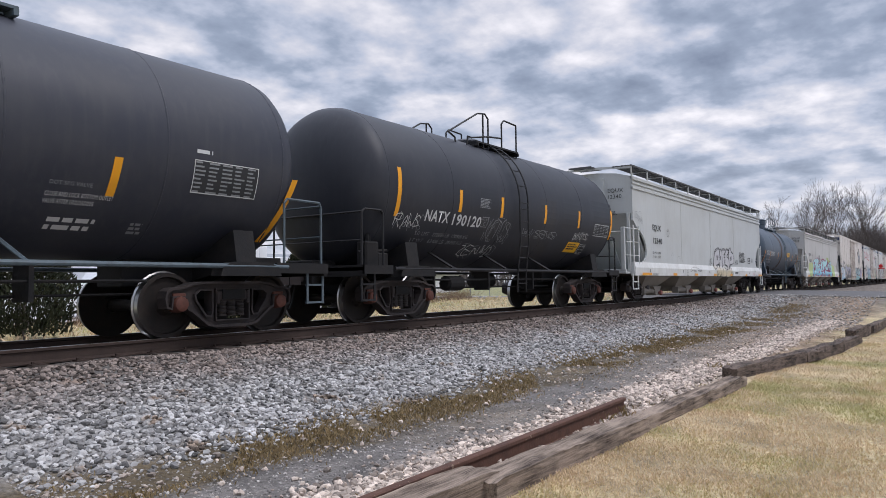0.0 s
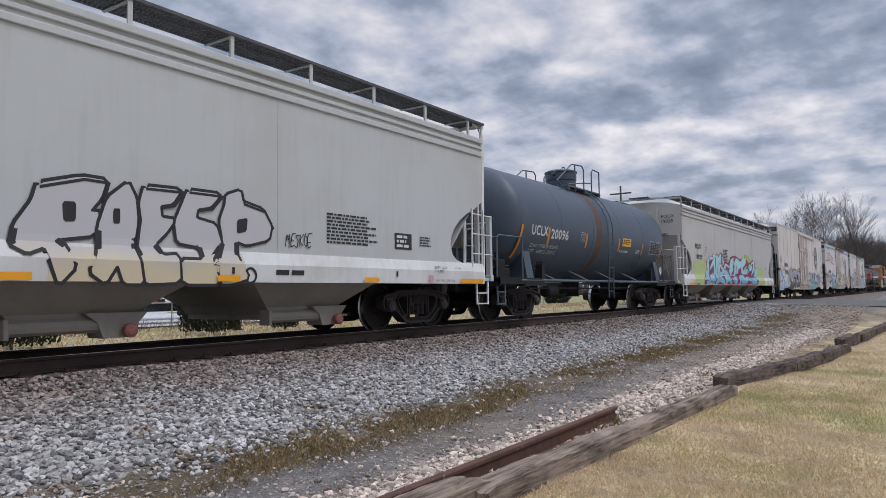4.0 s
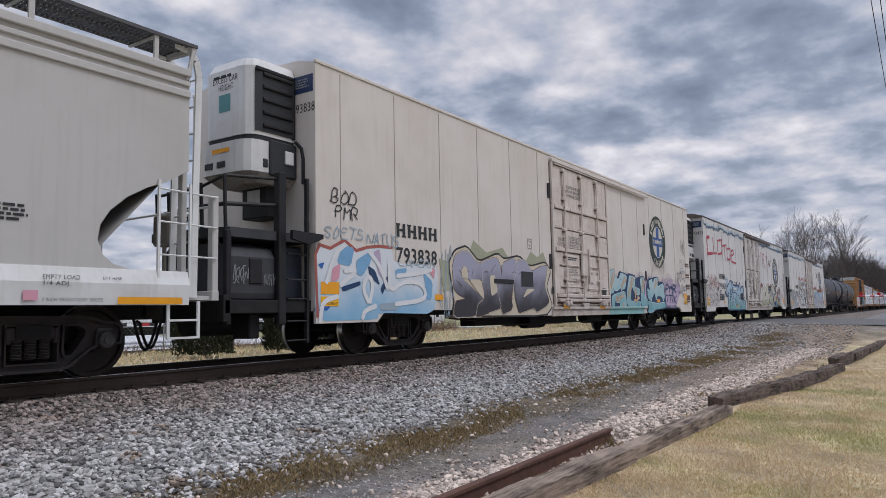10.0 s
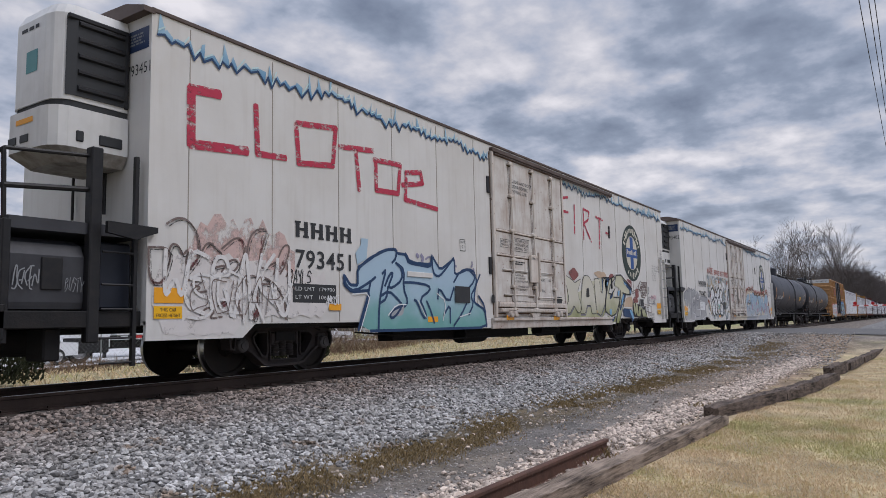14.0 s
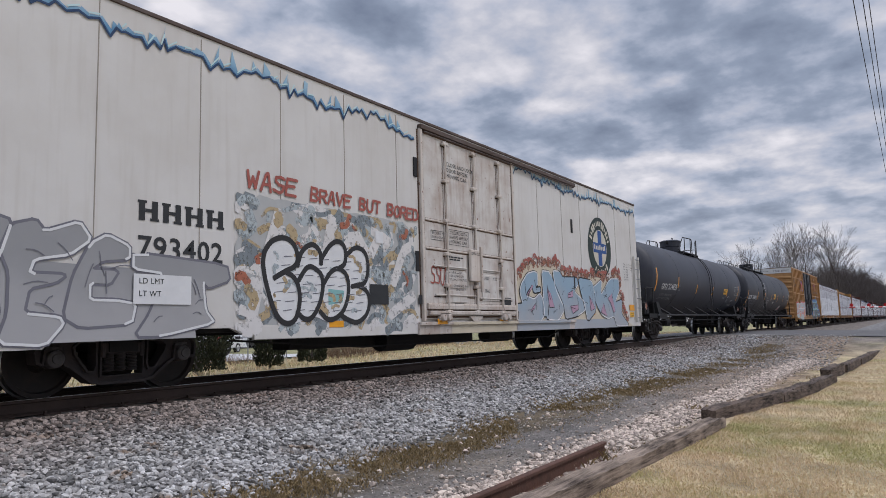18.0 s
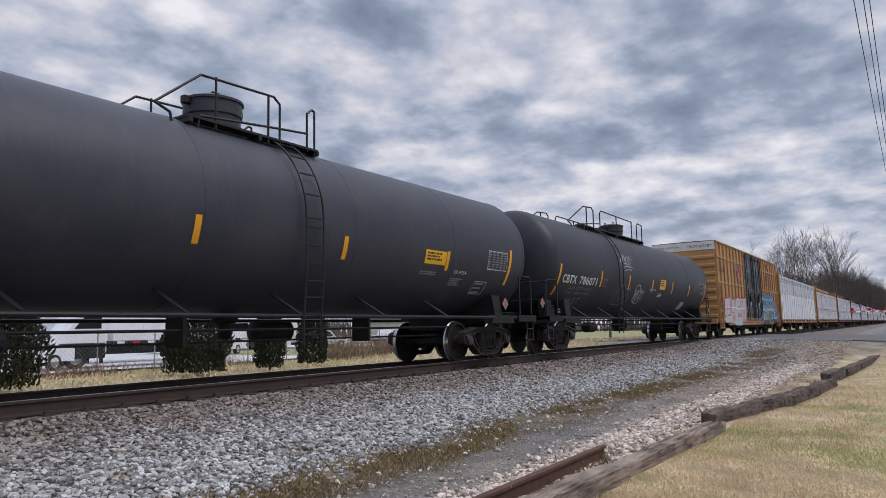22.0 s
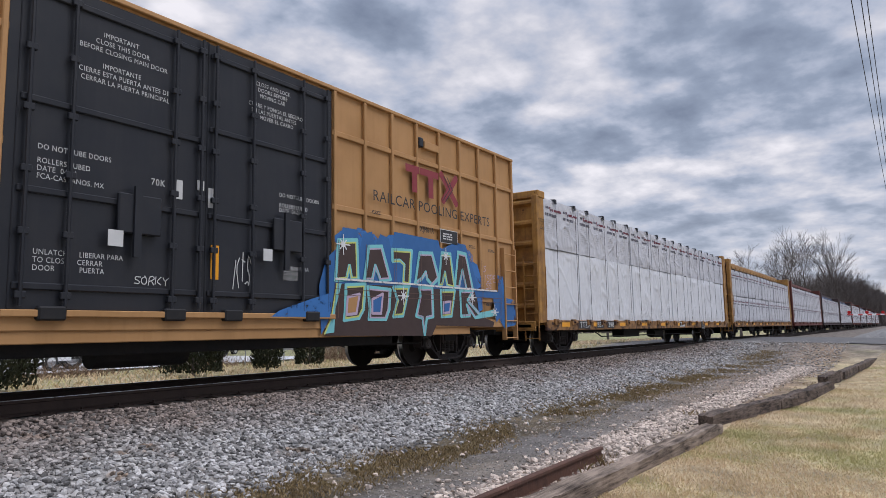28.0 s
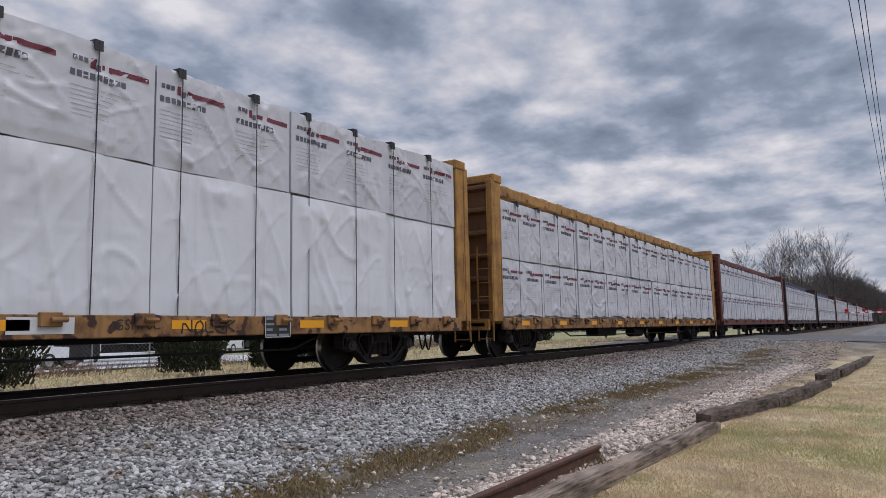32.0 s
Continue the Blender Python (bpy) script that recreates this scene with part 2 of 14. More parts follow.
def dry_brush(name, colour, cover=0.5, scale=(3.0, 3.0, 0.8)):
    """Thin paint dragged over the wall: the wall shows through between the streaks."""
    m = flat(name, colour)
    nt = m.node_tree
    N, L = nt.nodes.new, nt.links.new
    bsdf, out = nt.nodes["Principled BSDF"], nt.nodes["Material Output"]
    tc, mp, nz, mr, clear, mix = N("ShaderNodeTexCoord"), N("ShaderNodeMapping"), N("ShaderNodeTexNoise"), N("ShaderNodeMapRange"), N("ShaderNodeBsdfTransparent"), N("ShaderNodeMixShader")
    mp.inputs["Scale"].default_value = scale
    nz.inputs["Scale"].default_value, nz.inputs["Detail"].default_value, nz.inputs["Roughness"].default_value = 2.6, 8, 0.68
    L(tc.outputs["Object"], mp.inputs[0]), L(mp.outputs[0], nz.inputs["Vector"])
    mr.inputs[1].default_value, mr.inputs[2].default_value = cover, cover + 0.14
    L(nz.outputs["Fac"], mr.inputs[0]), L(mr.outputs[0], mix.inputs[0])
    L(bsdf.outputs[0], mix.inputs[1]), L(clear.outputs[0], mix.inputs[2]), L(mix.outputs[0], out.inputs[0])
    return m


M_TANK_BLACK = material("black_tank_paint", (0.022, 0.024, 0.032), 0.47, dark=(0.038, 0.040, 0.048), scale=1.1, amount=0.75, streak=0.45, bump=0.03, bump_scale=3)
M_TANK_GREY = material("weathered_black_tank_paint", (0.031, 0.034, 0.047), 0.50, dark=(0.054, 0.055, 0.062), scale=0.9, amount=0.8, streak=0.45, bump=0.03, bump_scale=3)
M_TANK_BLUE = material("blue_grey_tank_paint", (0.050, 0.072, 0.102), 0.42, dark=(0.085, 0.10, 0.118), scale=0.8, amount=0.6, streak=0.35, bump=0.03, bump_scale=3)
M_HOPPER = material("pale_grey_hopper_paint", (0.47, 0.49, 0.49), 0.55, dark=(0.36, 0.36, 0.34), scale=0.5, amount=0.5, streak=0.25, bump=0.05, bump_scale=2.5)
M_HOPPER_WARM = material("warm_grey_hopper_paint", (0.47, 0.46, 0.44), 0.55, dark=(0.36, 0.34, 0.31), scale=0.5, amount=0.5, streak=0.3, bump=0.05, bump_scale=2.5)
M_SILL_WHITE = material("white_sill_paint", (0.66, 0.67, 0.66), 0.5, dark=(0.40, 0.39, 0.36), scale=1.5, amount=0.5, streak=0.3)
M_REEFER = material("cream_white_reefer_paint", (0.62, 0.575, 0.53), 0.5, dark=(0.46, 0.41, 0.34), scale=0.6, amount=0.5, streak=0.3, bump=0.05, bump_scale=2)
M_REEFER_W = material("chalky_white_reefer_paint", (0.60, 0.59, 0.57), 0.5, dark=(0.45, 0.42, 0.38), scale=0.6, amount=0.5, streak=0.3, bump=0.05, bump_scale=2)
# rust-brown for door lines: grime, with contact shade put into the colour
M_GRIME_SHADE = material("rust_and_shade_line", (0.10, 0.06, 0.04), 0.85, dark=(0.045, 0.032, 0.026), scale=6, amount=0.8)
M_RUSTY_RAIL = material("rust_worn_door_rail", (0.52, 0.48, 0.44), 0.7, dark=(0.25, 0.15, 0.10), scale=2.2, amount=0.65, streak=0.4, spots=(0.14, 0.075, 0.05), spot_scale=18, spot_cut=0.64)
M_REEFER_TRIM = material("rust_streaked_door_paint", (0.60, 0.55, 0.50), 0.55, dark=(0.31, 0.21, 0.15), scale=2.0, amount=0.42, streak=0.5, spots=(0.17, 0.085, 0.055), spot_scale=12, spot_cut=0.655)
M_YELLOW_CAR = material("boxcar_yellow_paint", (0.42, 0.235, 0.098), 0.55, dark=(0.27, 0.14, 0.05), scale=0.9, amount=0.5, streak=0.3, bump=0.05, bump_scale=2)
M_YELLOW_BEAM = material("centerbeam_yellow_paint", (0.37, 0.195, 0.05), 0.6, dark=(0.13, 0.062, 0.03), scale=2.4, amount=0.9, streak=0.5, spots=(0.07, 0.03, 0.02), spot_scale=5, spot_cut=0.68)
M_SILL_RUST = material("rusty_deck_sill_paint", (0.30, 0.16, 0.06), 0.7, dark=(0.075, 0.036, 0.022), scale=3.0, amount=1.0, streak=0.5, spots=(0.05, 0.026, 0.02), spot_scale=5, spot_cut=0.54)
M_DARK_BEAM = material("soot_dark_beam_paint", (0.05, 0.03, 0.03), 0.65, dark=(0.025, 0.02, 0.02), scale=2.0, amount=0.6, streak=0.4)
M_BROWN_BEAM = material("oxide_brown_beam_paint", (0.12, 0.035, 0.026), 0.65, dark=(0.05, 0.02, 0.018), scale=2.0, amount=0.6, streak=0.4)
M_UNDER = material("grimy_black_underframe", (0.010, 0.010, 0.011), 0.75, dark=(0.028, 0.024, 0.022), scale=4, amount=0.6, bump=0.2, bump_scale=30)
M_TRUCK = material("dusty_truck_casting", (0.030, 0.026, 0.027), 0.72, dark=(0.058, 0.043, 0.038), scale=5, amount=0.7, bump=0.25, bump_scale=35)
M_WHEEL = material("dark_wheel_steel", (0.024, 0.021, 0.02), 0.68, dark=(0.05, 0.037, 0.03), scale=6, amount=0.6, metal=0.3, bump=0.1)
M_TREAD = material("polished_wheel_tread", (0.45, 0.45, 0.45), 0.3, metal=1.0, dark=(0.2, 0.19, 0.18), scale=4)
M_SPRING = material("dusty_spring_steel", (0.06, 0.052, 0.05), 0.65, dark=(0.03, 0.026, 0.026), scale=9)
M_BRG_DARK = material("dull_steel_bearing_cap", (0.075, 0.07, 0.07), 0.55, dark=(0.035, 0.03, 0.03), scale=8, amount=0.7, metal=0.2)
M_BRG = material("rusty_bearing_cap", (0.12, 0.045, 0.032), 0.7, dark=(0.05, 0.03, 0.025), scale=8, amount=0.7)
M_STEEL_BLACK = material("black_handrail_paint", (0.012, 0.012, 0.014), 0.5, dark=(0.03, 0.028, 0.026), scale=8)
M_BLACK_DOOR = material("black_door_paint", (0.017, 0.019, 0.025), 0.4, dark=(0.032, 0.032, 0.036), scale=2, amount=0.5, streak=0.3)
M_STEEL_GREY = material("grey_blue_rail_paint", (0.09, 0.12, 0.14), 0.5, dark=(0.05, 0.05, 0.05), scale=8)
M_BARS = flat("amber_reflective_tape", (0.75, 0.33, 0.015), 0.4)
M_BARS_DULL = flat("faded_amber_tape", (0.55, 0.22, 0.02), 0.5)
M_WHITE_L = flat("white_stencil_paint", (0.55, 0.56, 0.56))
M_GREY_L = flat("grey_chalk_paint", (0.23, 0.24, 0.25))
M_BLACK_L = flat("black_stencil_paint", (0.03, 0.032, 0.035))
M_YELLOW_P = flat("yellow_panel_vinyl", (0.78, 0.42, 0.01), 0.4)
M_RUST = material("brown_rust_stain", (0.105, 0.066, 0.042), 0.7, dark=(0.05, 0.042, 0.036), scale=3, amount=0.8, streak=0.6)
M_RAIL_TOP = material("bright_rail_head", (0.42, 0.43, 0.45), 0.28, metal=1.0, dark=(0.3, 0.29, 0.28), scale=3)
M_RAIL = material("dark_rust_rail", (0.055, 0.037, 0.030), 0.75, dark=(0.035, 0.025, 0.022), scale=6, amount=0.6, bump=0.15)
M_OLD_RAIL = material("old_rusty_rail", (0.105, 0.052, 0.036), 0.8, dark=(0.055, 0.032, 0.026), scale=6, amount=0.8, bump=0.3, spots=(0.2, 0.14, 0.1), spot_scale=20, spot_cut=0.66)
M_TIE = material("creosoted_tie_wood", (0.05, 0.038, 0.032), 0.9, dark=(0.11, 0.09, 0.075), scale=5, amount=0.6, bump=0.4, bump_scale=25)
def wood(name, pale, dark, grain=26.0):
    """Weathered timber lying along x: long grain, checks and knots."""
    m = bpy.data.materials.new(name)
    m.use_nodes = True
    nt = m.node_tree
    bsdf = nt.nodes["Principled BSDF"]
    N, L = nt.nodes.new, nt.links.new
    tc, mp, n1, n2, r1, mx, add, b = N("ShaderNodeTexCoord"), N("ShaderNodeMapping"), N("ShaderNodeTexNoise"), N("ShaderNodeTexNoise"), N("ShaderNodeMapRange"), N("ShaderNodeMixRGB"), N("ShaderNodeMath"), N("ShaderNodeBump")
    mp.inputs["Scale"].default_value = (0.05, 1, 1)
    L(tc.outputs["Object"], mp.inputs[0]), L(mp.outputs[0], n1.inputs["Vector"]), L(tc.outputs["Object"], n2.inputs["Vector"])
    n1.inputs["Scale"].default_value, n1.inputs["Detail"].default_value, n1.inputs["Roughness"].default_value = grain, 9, 0.7
    n2.inputs["Scale"].default_value, n2.inputs["Detail"].default_value = 2.5, 7
    add.operation = "MULTIPLY_ADD"
    add.inputs[1].default_value = 0.55
    L(n2.outputs["Fac"], add.inputs[0]), L(n1.outputs["Fac"], add.inputs[2])
    r1.inputs[1].default_value, r1.inputs[2].default_value = 0.60, 0.90
    L(add.outputs[0], r1.inputs[0]), L(r1.outputs[0], mx.inputs[0])
    mx.inputs[1].default_value, mx.inputs[2].default_value = (*dark, 1), (*pale, 1)
    L(mx.outputs[0], bsdf.inputs["Base Color"])
    bsdf.inputs["Roughness"].default_value = 0.9
    bsdf.inputs["Specular IOR Level"].default_value = 0.2
    b.inputs["Strength"].default_value, b.inputs["Distance"].default_value = 0.9, 0.014
    L(add.outputs[0], b.inputs["Height"]), L(b.outputs[0], bsdf.inputs["Normal"])
    return m


M_TIMBER = wood("weathered_grey_timber", (0.31, 0.245, 0.195), (0.04, 0.029, 0.023), 30.0)
M_TIMBER_DARK = wood("blackened_timber", (0.15, 0.115, 0.095), (0.016, 0.013, 0.012))
M_WRAP = material("white_plastic_wrap", (0.62, 0.635, 0.665), 0.34, dark=(0.52, 0.535, 0.57), scale=1.2, amount=0.5, bump=0.45, bump_scale=3.2, gloss=0.5)
M_WRAP_GREY = material("greyish_printed_wrap", (0.52, 0.525, 0.56), 0.36, dark=(0.40, 0.41, 0.45), scale=1.6, amount=0.6, bump=0.5, bump_scale=3.6, gloss=0.5)
M_STRAP = flat("black_strapping", (0.03, 0.03, 0.035))
M_ASPHALT = material("worn_asphalt", (0.115, 0.112, 0.112), 0.85, dark=(0.08, 0.077, 0.074), scale=1.5, amount=0.7, bump=0.2, bump_scale=60)
M_BARK = material("grey_bark", (0.105, 0.09, 0.084), 0.9, dark=(0.062, 0.053, 0.05), scale=4, amount=0.6)
M_JUNIPER = material("dark_juniper_needles", (0.030, 0.038, 0.022), 0.85, dark=(0.055, 0.05, 0.025), scale=3, amount=0.7, random_tint=-0.45)
M_STONE = material("pale_limestone_ballast", (0.325, 0.318, 0.312), 0.85, dark=(0.245, 0.225, 0.205), scale=9, amount=0.7, random_tint=-0.72, spots=(0.20, 0.155, 0.12), spot_scale=1.6, spot_cut=0.60, dust=(0.19, 0.145, 0.12))
M_CONC = material("white_building_paint", (0.62, 0.63, 0.64), 0.7, dark=(0.5, 0.5, 0.5), scale=0.4)

# ---- mesh builder ----


class Geo:
    """Vertices and faces of one mesh."""

    def __init__(self):
        self.v, self.f, self.mi, self.slot = [], [], [], 0

    def add(self, verts, faces):
        o = len(self.v)
        self.v += [tuple(p) for p in verts]
        self.f += [tuple(i + o for i in q) for q in faces]
        self.mi += [self.slot] * len(faces)
        return self

    def box(self, x0, x1, y0, y1, z0, z1, b=0.0):
        if x1 < x0: x0, x1 = x1, x0
        if y1 < y0: y0, y1 = y1, y0
        if z1 < z0: z0, z1 = z1, z0
        b = min(b, (x1 - x0) * 0.45, (y1 - y0) * 0.45, (z1 - z0) * 0.45)
        if b <= 0:
            vs = [(x, y, z) for x in (x0, x1) for y in (y0, y1) for z in (z0, z1)]
            return self.add(vs, [(0, 1, 3, 2), (4, 6, 7, 5), (0, 4, 5, 1), (2, 3, 7, 6), (0, 2, 6, 4), (1, 5, 7, 3)])
        vs, key = [], {}
        for i, sx in enumerate((0, 1)):
            for sy in (0, 1):
                for sz in (0, 1):
                    cx, cy, cz = (x0, x1)[sx], (y0, y1)[sy], (z0, z1)[sz]
                    dx, dy, dz = b * (1 - 2 * sx), b * (1 - 2 * sy), b * (1 - 2 * sz)
                    for a, p in enumerate(((cx, cy + dy, cz + dz), (cx + dx, cy, cz + dz), (cx + dx, cy + dy, cz))):
                        key[sx, sy, sz, a] = len(vs)
                        vs.append(p)
        K = lambda *a: key[a]
        fs = []
        for s in (0, 1):
            o = [(0, 0), (0, 1), (1, 1), (1, 0)]
            q = [K(s, u, w, 0) for u, w in o]
            fs.append(q[::-1] if s == 1 else q)
            q = [K(u, s, w, 1) for u, w in o]
            fs.append(q if s == 1 else q[::-1])
            q = [K(u, w, s, 2) for u, w in o]
            fs.append(q[::-1] if s == 1 else q)
        fs = [tuple(q) for q in fs]
        for a in (0, 1):
            for c in (0, 1):
                e = [K(0, a, c, 1), K(1, a, c, 1), K(1, a, c, 2), K(0, a, c, 2)]
                fs.append(tuple(e if (a + c) % 2 == 1 else e[::-1]))
                e = [K(a, 0, c, 0), K(a, 1, c, 0), K(a, 1, c, 2), K(a, 0, c, 2)]
                fs.append(tuple(e if (a + c) % 2 == 0 else e[::-1]))
                e = [K(a, c, 0, 0), K(a, c, 1, 0), K(a, c, 1, 1), K(a, c, 0, 1)]
                fs.append(tuple(e if (a + c) % 2 == 1 else e[::-1]))
                for d in (0, 1):
                    t = (K(a, c, d, 0), K(a, c, d, 1), K(a, c, d, 2))
                    fs.append(t if (a + c + d) % 2 == 1 else t[::-1])
        return self.add(vs, fs)

    def rod(self, p0, p1, r, n=6, r1=None, caps=True):
        p0, p1 = Vector(p0), Vector(p1)
        d = p1 - p0
        if d.length < 1e-6:
            return self
        q = d.to_track_quat("Z", "Y")
        r1 = r if r1 is None else r1
        vs = []
        for p, rr in ((p0, r), (p1, r1)):
            for k in range(n):
                a = 2 * math.pi * k / n
                vs.append(p + q @ Vector((rr * math.cos(a), rr * math.sin(a), 0)))
        fs = [(k, (k + 1) % n, n + (k + 1) % n, n + k) for k in range(n)]
        if caps:
            fs += [tuple(range(n))[::-1], tuple(range(n, 2 * n))]
        return self.add(vs, fs)

    def tube(self, pts, r, n=6):
        for a, b in zip(pts, pts[1:]):
            self.rod(a, b, r, n)
        return self

    def lathe(self, profile, axis="x", n=32, centre=(0, 0, 0), caps=True):
        """profile: (along, radius) pairs."""
        vs = []
        for a, r in profile:
            for k in range(n):
                t = 2 * math.pi * k / n
                c, s = r * math.cos(t), r * math.sin(t)
                p = {"x": (a, c, s), "y": (s, a, c), "z": (c, s, a)}[axis]
                vs.append((p[0] + centre[0], p[1] + centre[1], p[2] + centre[2]))
        fs = []
        for i in range(len(profile) - 1):
            for k in range(n):
                k1 = (k + 1) % n
                fs.append((i * n + k, (i + 1) * n + k, (i + 1) * n + k1, i * n + k1))
        if caps:
            m = (len(profile) - 1) * n
            fs += [tuple(range(n)), tuple(range(m, m + n))[::-1]]
        return self.add(vs, fs)

    def prism(self, poly, a0, a1, axis="y"):
        """poly in the two other axes (in xyz order), extruded along axis from a0 to a1."""
        n = len(poly)
        vs = []
        for a in (a0, a1):
            for u, w in poly:
                vs.append({"x": (a, u, w), "y": (u, a, w), "z": (u, w, a)}[axis])
        fs = [tuple(range(n)), tuple(range(n, 2 * n))[::-1]]
        fs += [(k, n + k, n + (k + 1) % n, (k + 1) % n) for k in range(n)]
        return self.add(vs, fs)

    def mesh(self, name, mats, smooth=False, fix=True):
        me = bpy.data.meshes.new(name)
        me.from_pydata(self.v, [], self.f)
        for m in (mats if isinstance(mats, (list, tuple)) else [mats]):
            me.materials.append(m)
        if isinstance(mats, (list, tuple)) and len(mats) > 1:
            me.polygons.foreach_set("material_index", self.mi)
        if fix:
            bm = bmesh.new()
            bm.from_mesh(me)
            bmesh.ops.recalc_face_normals(bm, faces=bm.faces[:])
            bm.to_mesh(me)
            bm.free()
        if smooth:
            me.shade_smooth()
            me.set_sharp_from_angle(angle=radians(40 if smooth is True else smooth))
        me.update()
        return me


def part(name, geo, mat, parent, label="", smooth=False, at=None, fix=True):
    """Links a mesh as ONE object under a thing or a part."""
    ob = new(name, geo.mesh(name, mat, smooth, fix) if isinstance(geo, Geo) else geo)
    ob.parent = parent
    if at is not None:
        ob.matrix_basis = at
    if label:
        ob["label"] = label
    return ob


def thing(name, label, category, at=None, group="", kind=""):
    ob = new(name)
    ob.empty_display_size = 0.2
    if at is not None:
        ob.matrix_basis = at
    return tagged(ob, label, category, group, kind)


def solid(name, geo, mat, label, category="", at=None, group="", kind="", smooth=False, fix=True):
    ob = new(name, geo.mesh(name, mat, smooth, fix))
    if at is not None:
        ob.matrix_basis = at
    return tagged(ob, label, category, group, kind)


def copy_part(ob, parent, m=None):
    c = ob.copy()
    scene.collection.objects.link(c)
    c.parent = parent
    if m is not None:
        c.matrix_basis = m
    for k in ob.children:
        copy_part(k, c)
    return c

# ---- ground and track ----


def ramp_at(table, u):
    for (a, p), (b, q) in zip(table, table[1:]):
        if u <= b:
            return p + (q - p) * max(0.0, (u - a) / (b - a))
    return table[-1][1]


PROFILE = [(-900, -0.9), (-12, -0.86), (1.7, -0.84), (2.5, -0.80), (3.0, -0.77), (4.0, -0.765), (5.3, -0.78), (5.9, -0.73), (6.6, -0.60), (7.9, -0.28), (8.3, -0.20),
           (11.05, -0.20), (11.5, -0.28), (13.2, -0.62), (16, -0.66), (30, -0.72), (1500, -0.7)]
ROAD_X0, ROAD_X1 = 38.0, 52.0


def band_y(x, y):
    """The verge of the ballast swings out towards the lawn on the near stretch; this straightens it."""
    shift = 0.55 - 0.05 * (min(16.0, max(7.0, x)) - 7.0)
    return y + shift * min(1.0, max(0.0, (7.8 - y) / 1.6)) * min(1.0, max(0.0, (y - 3.4) / 0.9))


def ground_z(x, y):
    z = ramp_at(PROFILE, band_y(x, y))
    # the level crossing lifts the ground round the road
    d = max(0.0, max(ROAD_X0 - x, x - ROAD_X1))
    lift = max(0.0, 1 - d / 9.0)
    lift = lift * lift * (3 - 2 * lift)
    top = ramp_at([(-80, -0.8), (0, -0.22), (6.5, -0.045), (13, -0.045), (24, -0.35), (60, -0.66)], y)
    z = z + (top - z) * lift * (1.0 if top > z else 0.0)
    far = min(1.0, max(0.0, (abs(x) - 4) / 200))
    z += 0.018 * noise.noise((x * 0.9, y * 0.9, 0)) + 0.03 * noise.noise((x * 0.23, y * 0.23, 4)) * (1 if not 7.6 < y < 11.8 else 0.2)
    return z


def spaced(lo, hi, bands, coarse):
    """Grid lines: fine inside the bands, growing outside."""
    out, u = [], lo
    while u < hi:
        out.append(u)
        step = coarse
        for a, b, s in bands:
            if a <= u < b:
                step = min(step, s)
        gap = min((abs(u - a) if u < a else abs(u - b) if u > b else 0) for a, b, s in bands)
        if gap > 0:
            step = min(max(0.6, gap * 0.35), coarse)
            ahead = [a for a, b, s in bands if a > u]
            if ahead:
                step = min(step, max(0.3, min(ahead) - u))
        u += step
    return out + [hi]


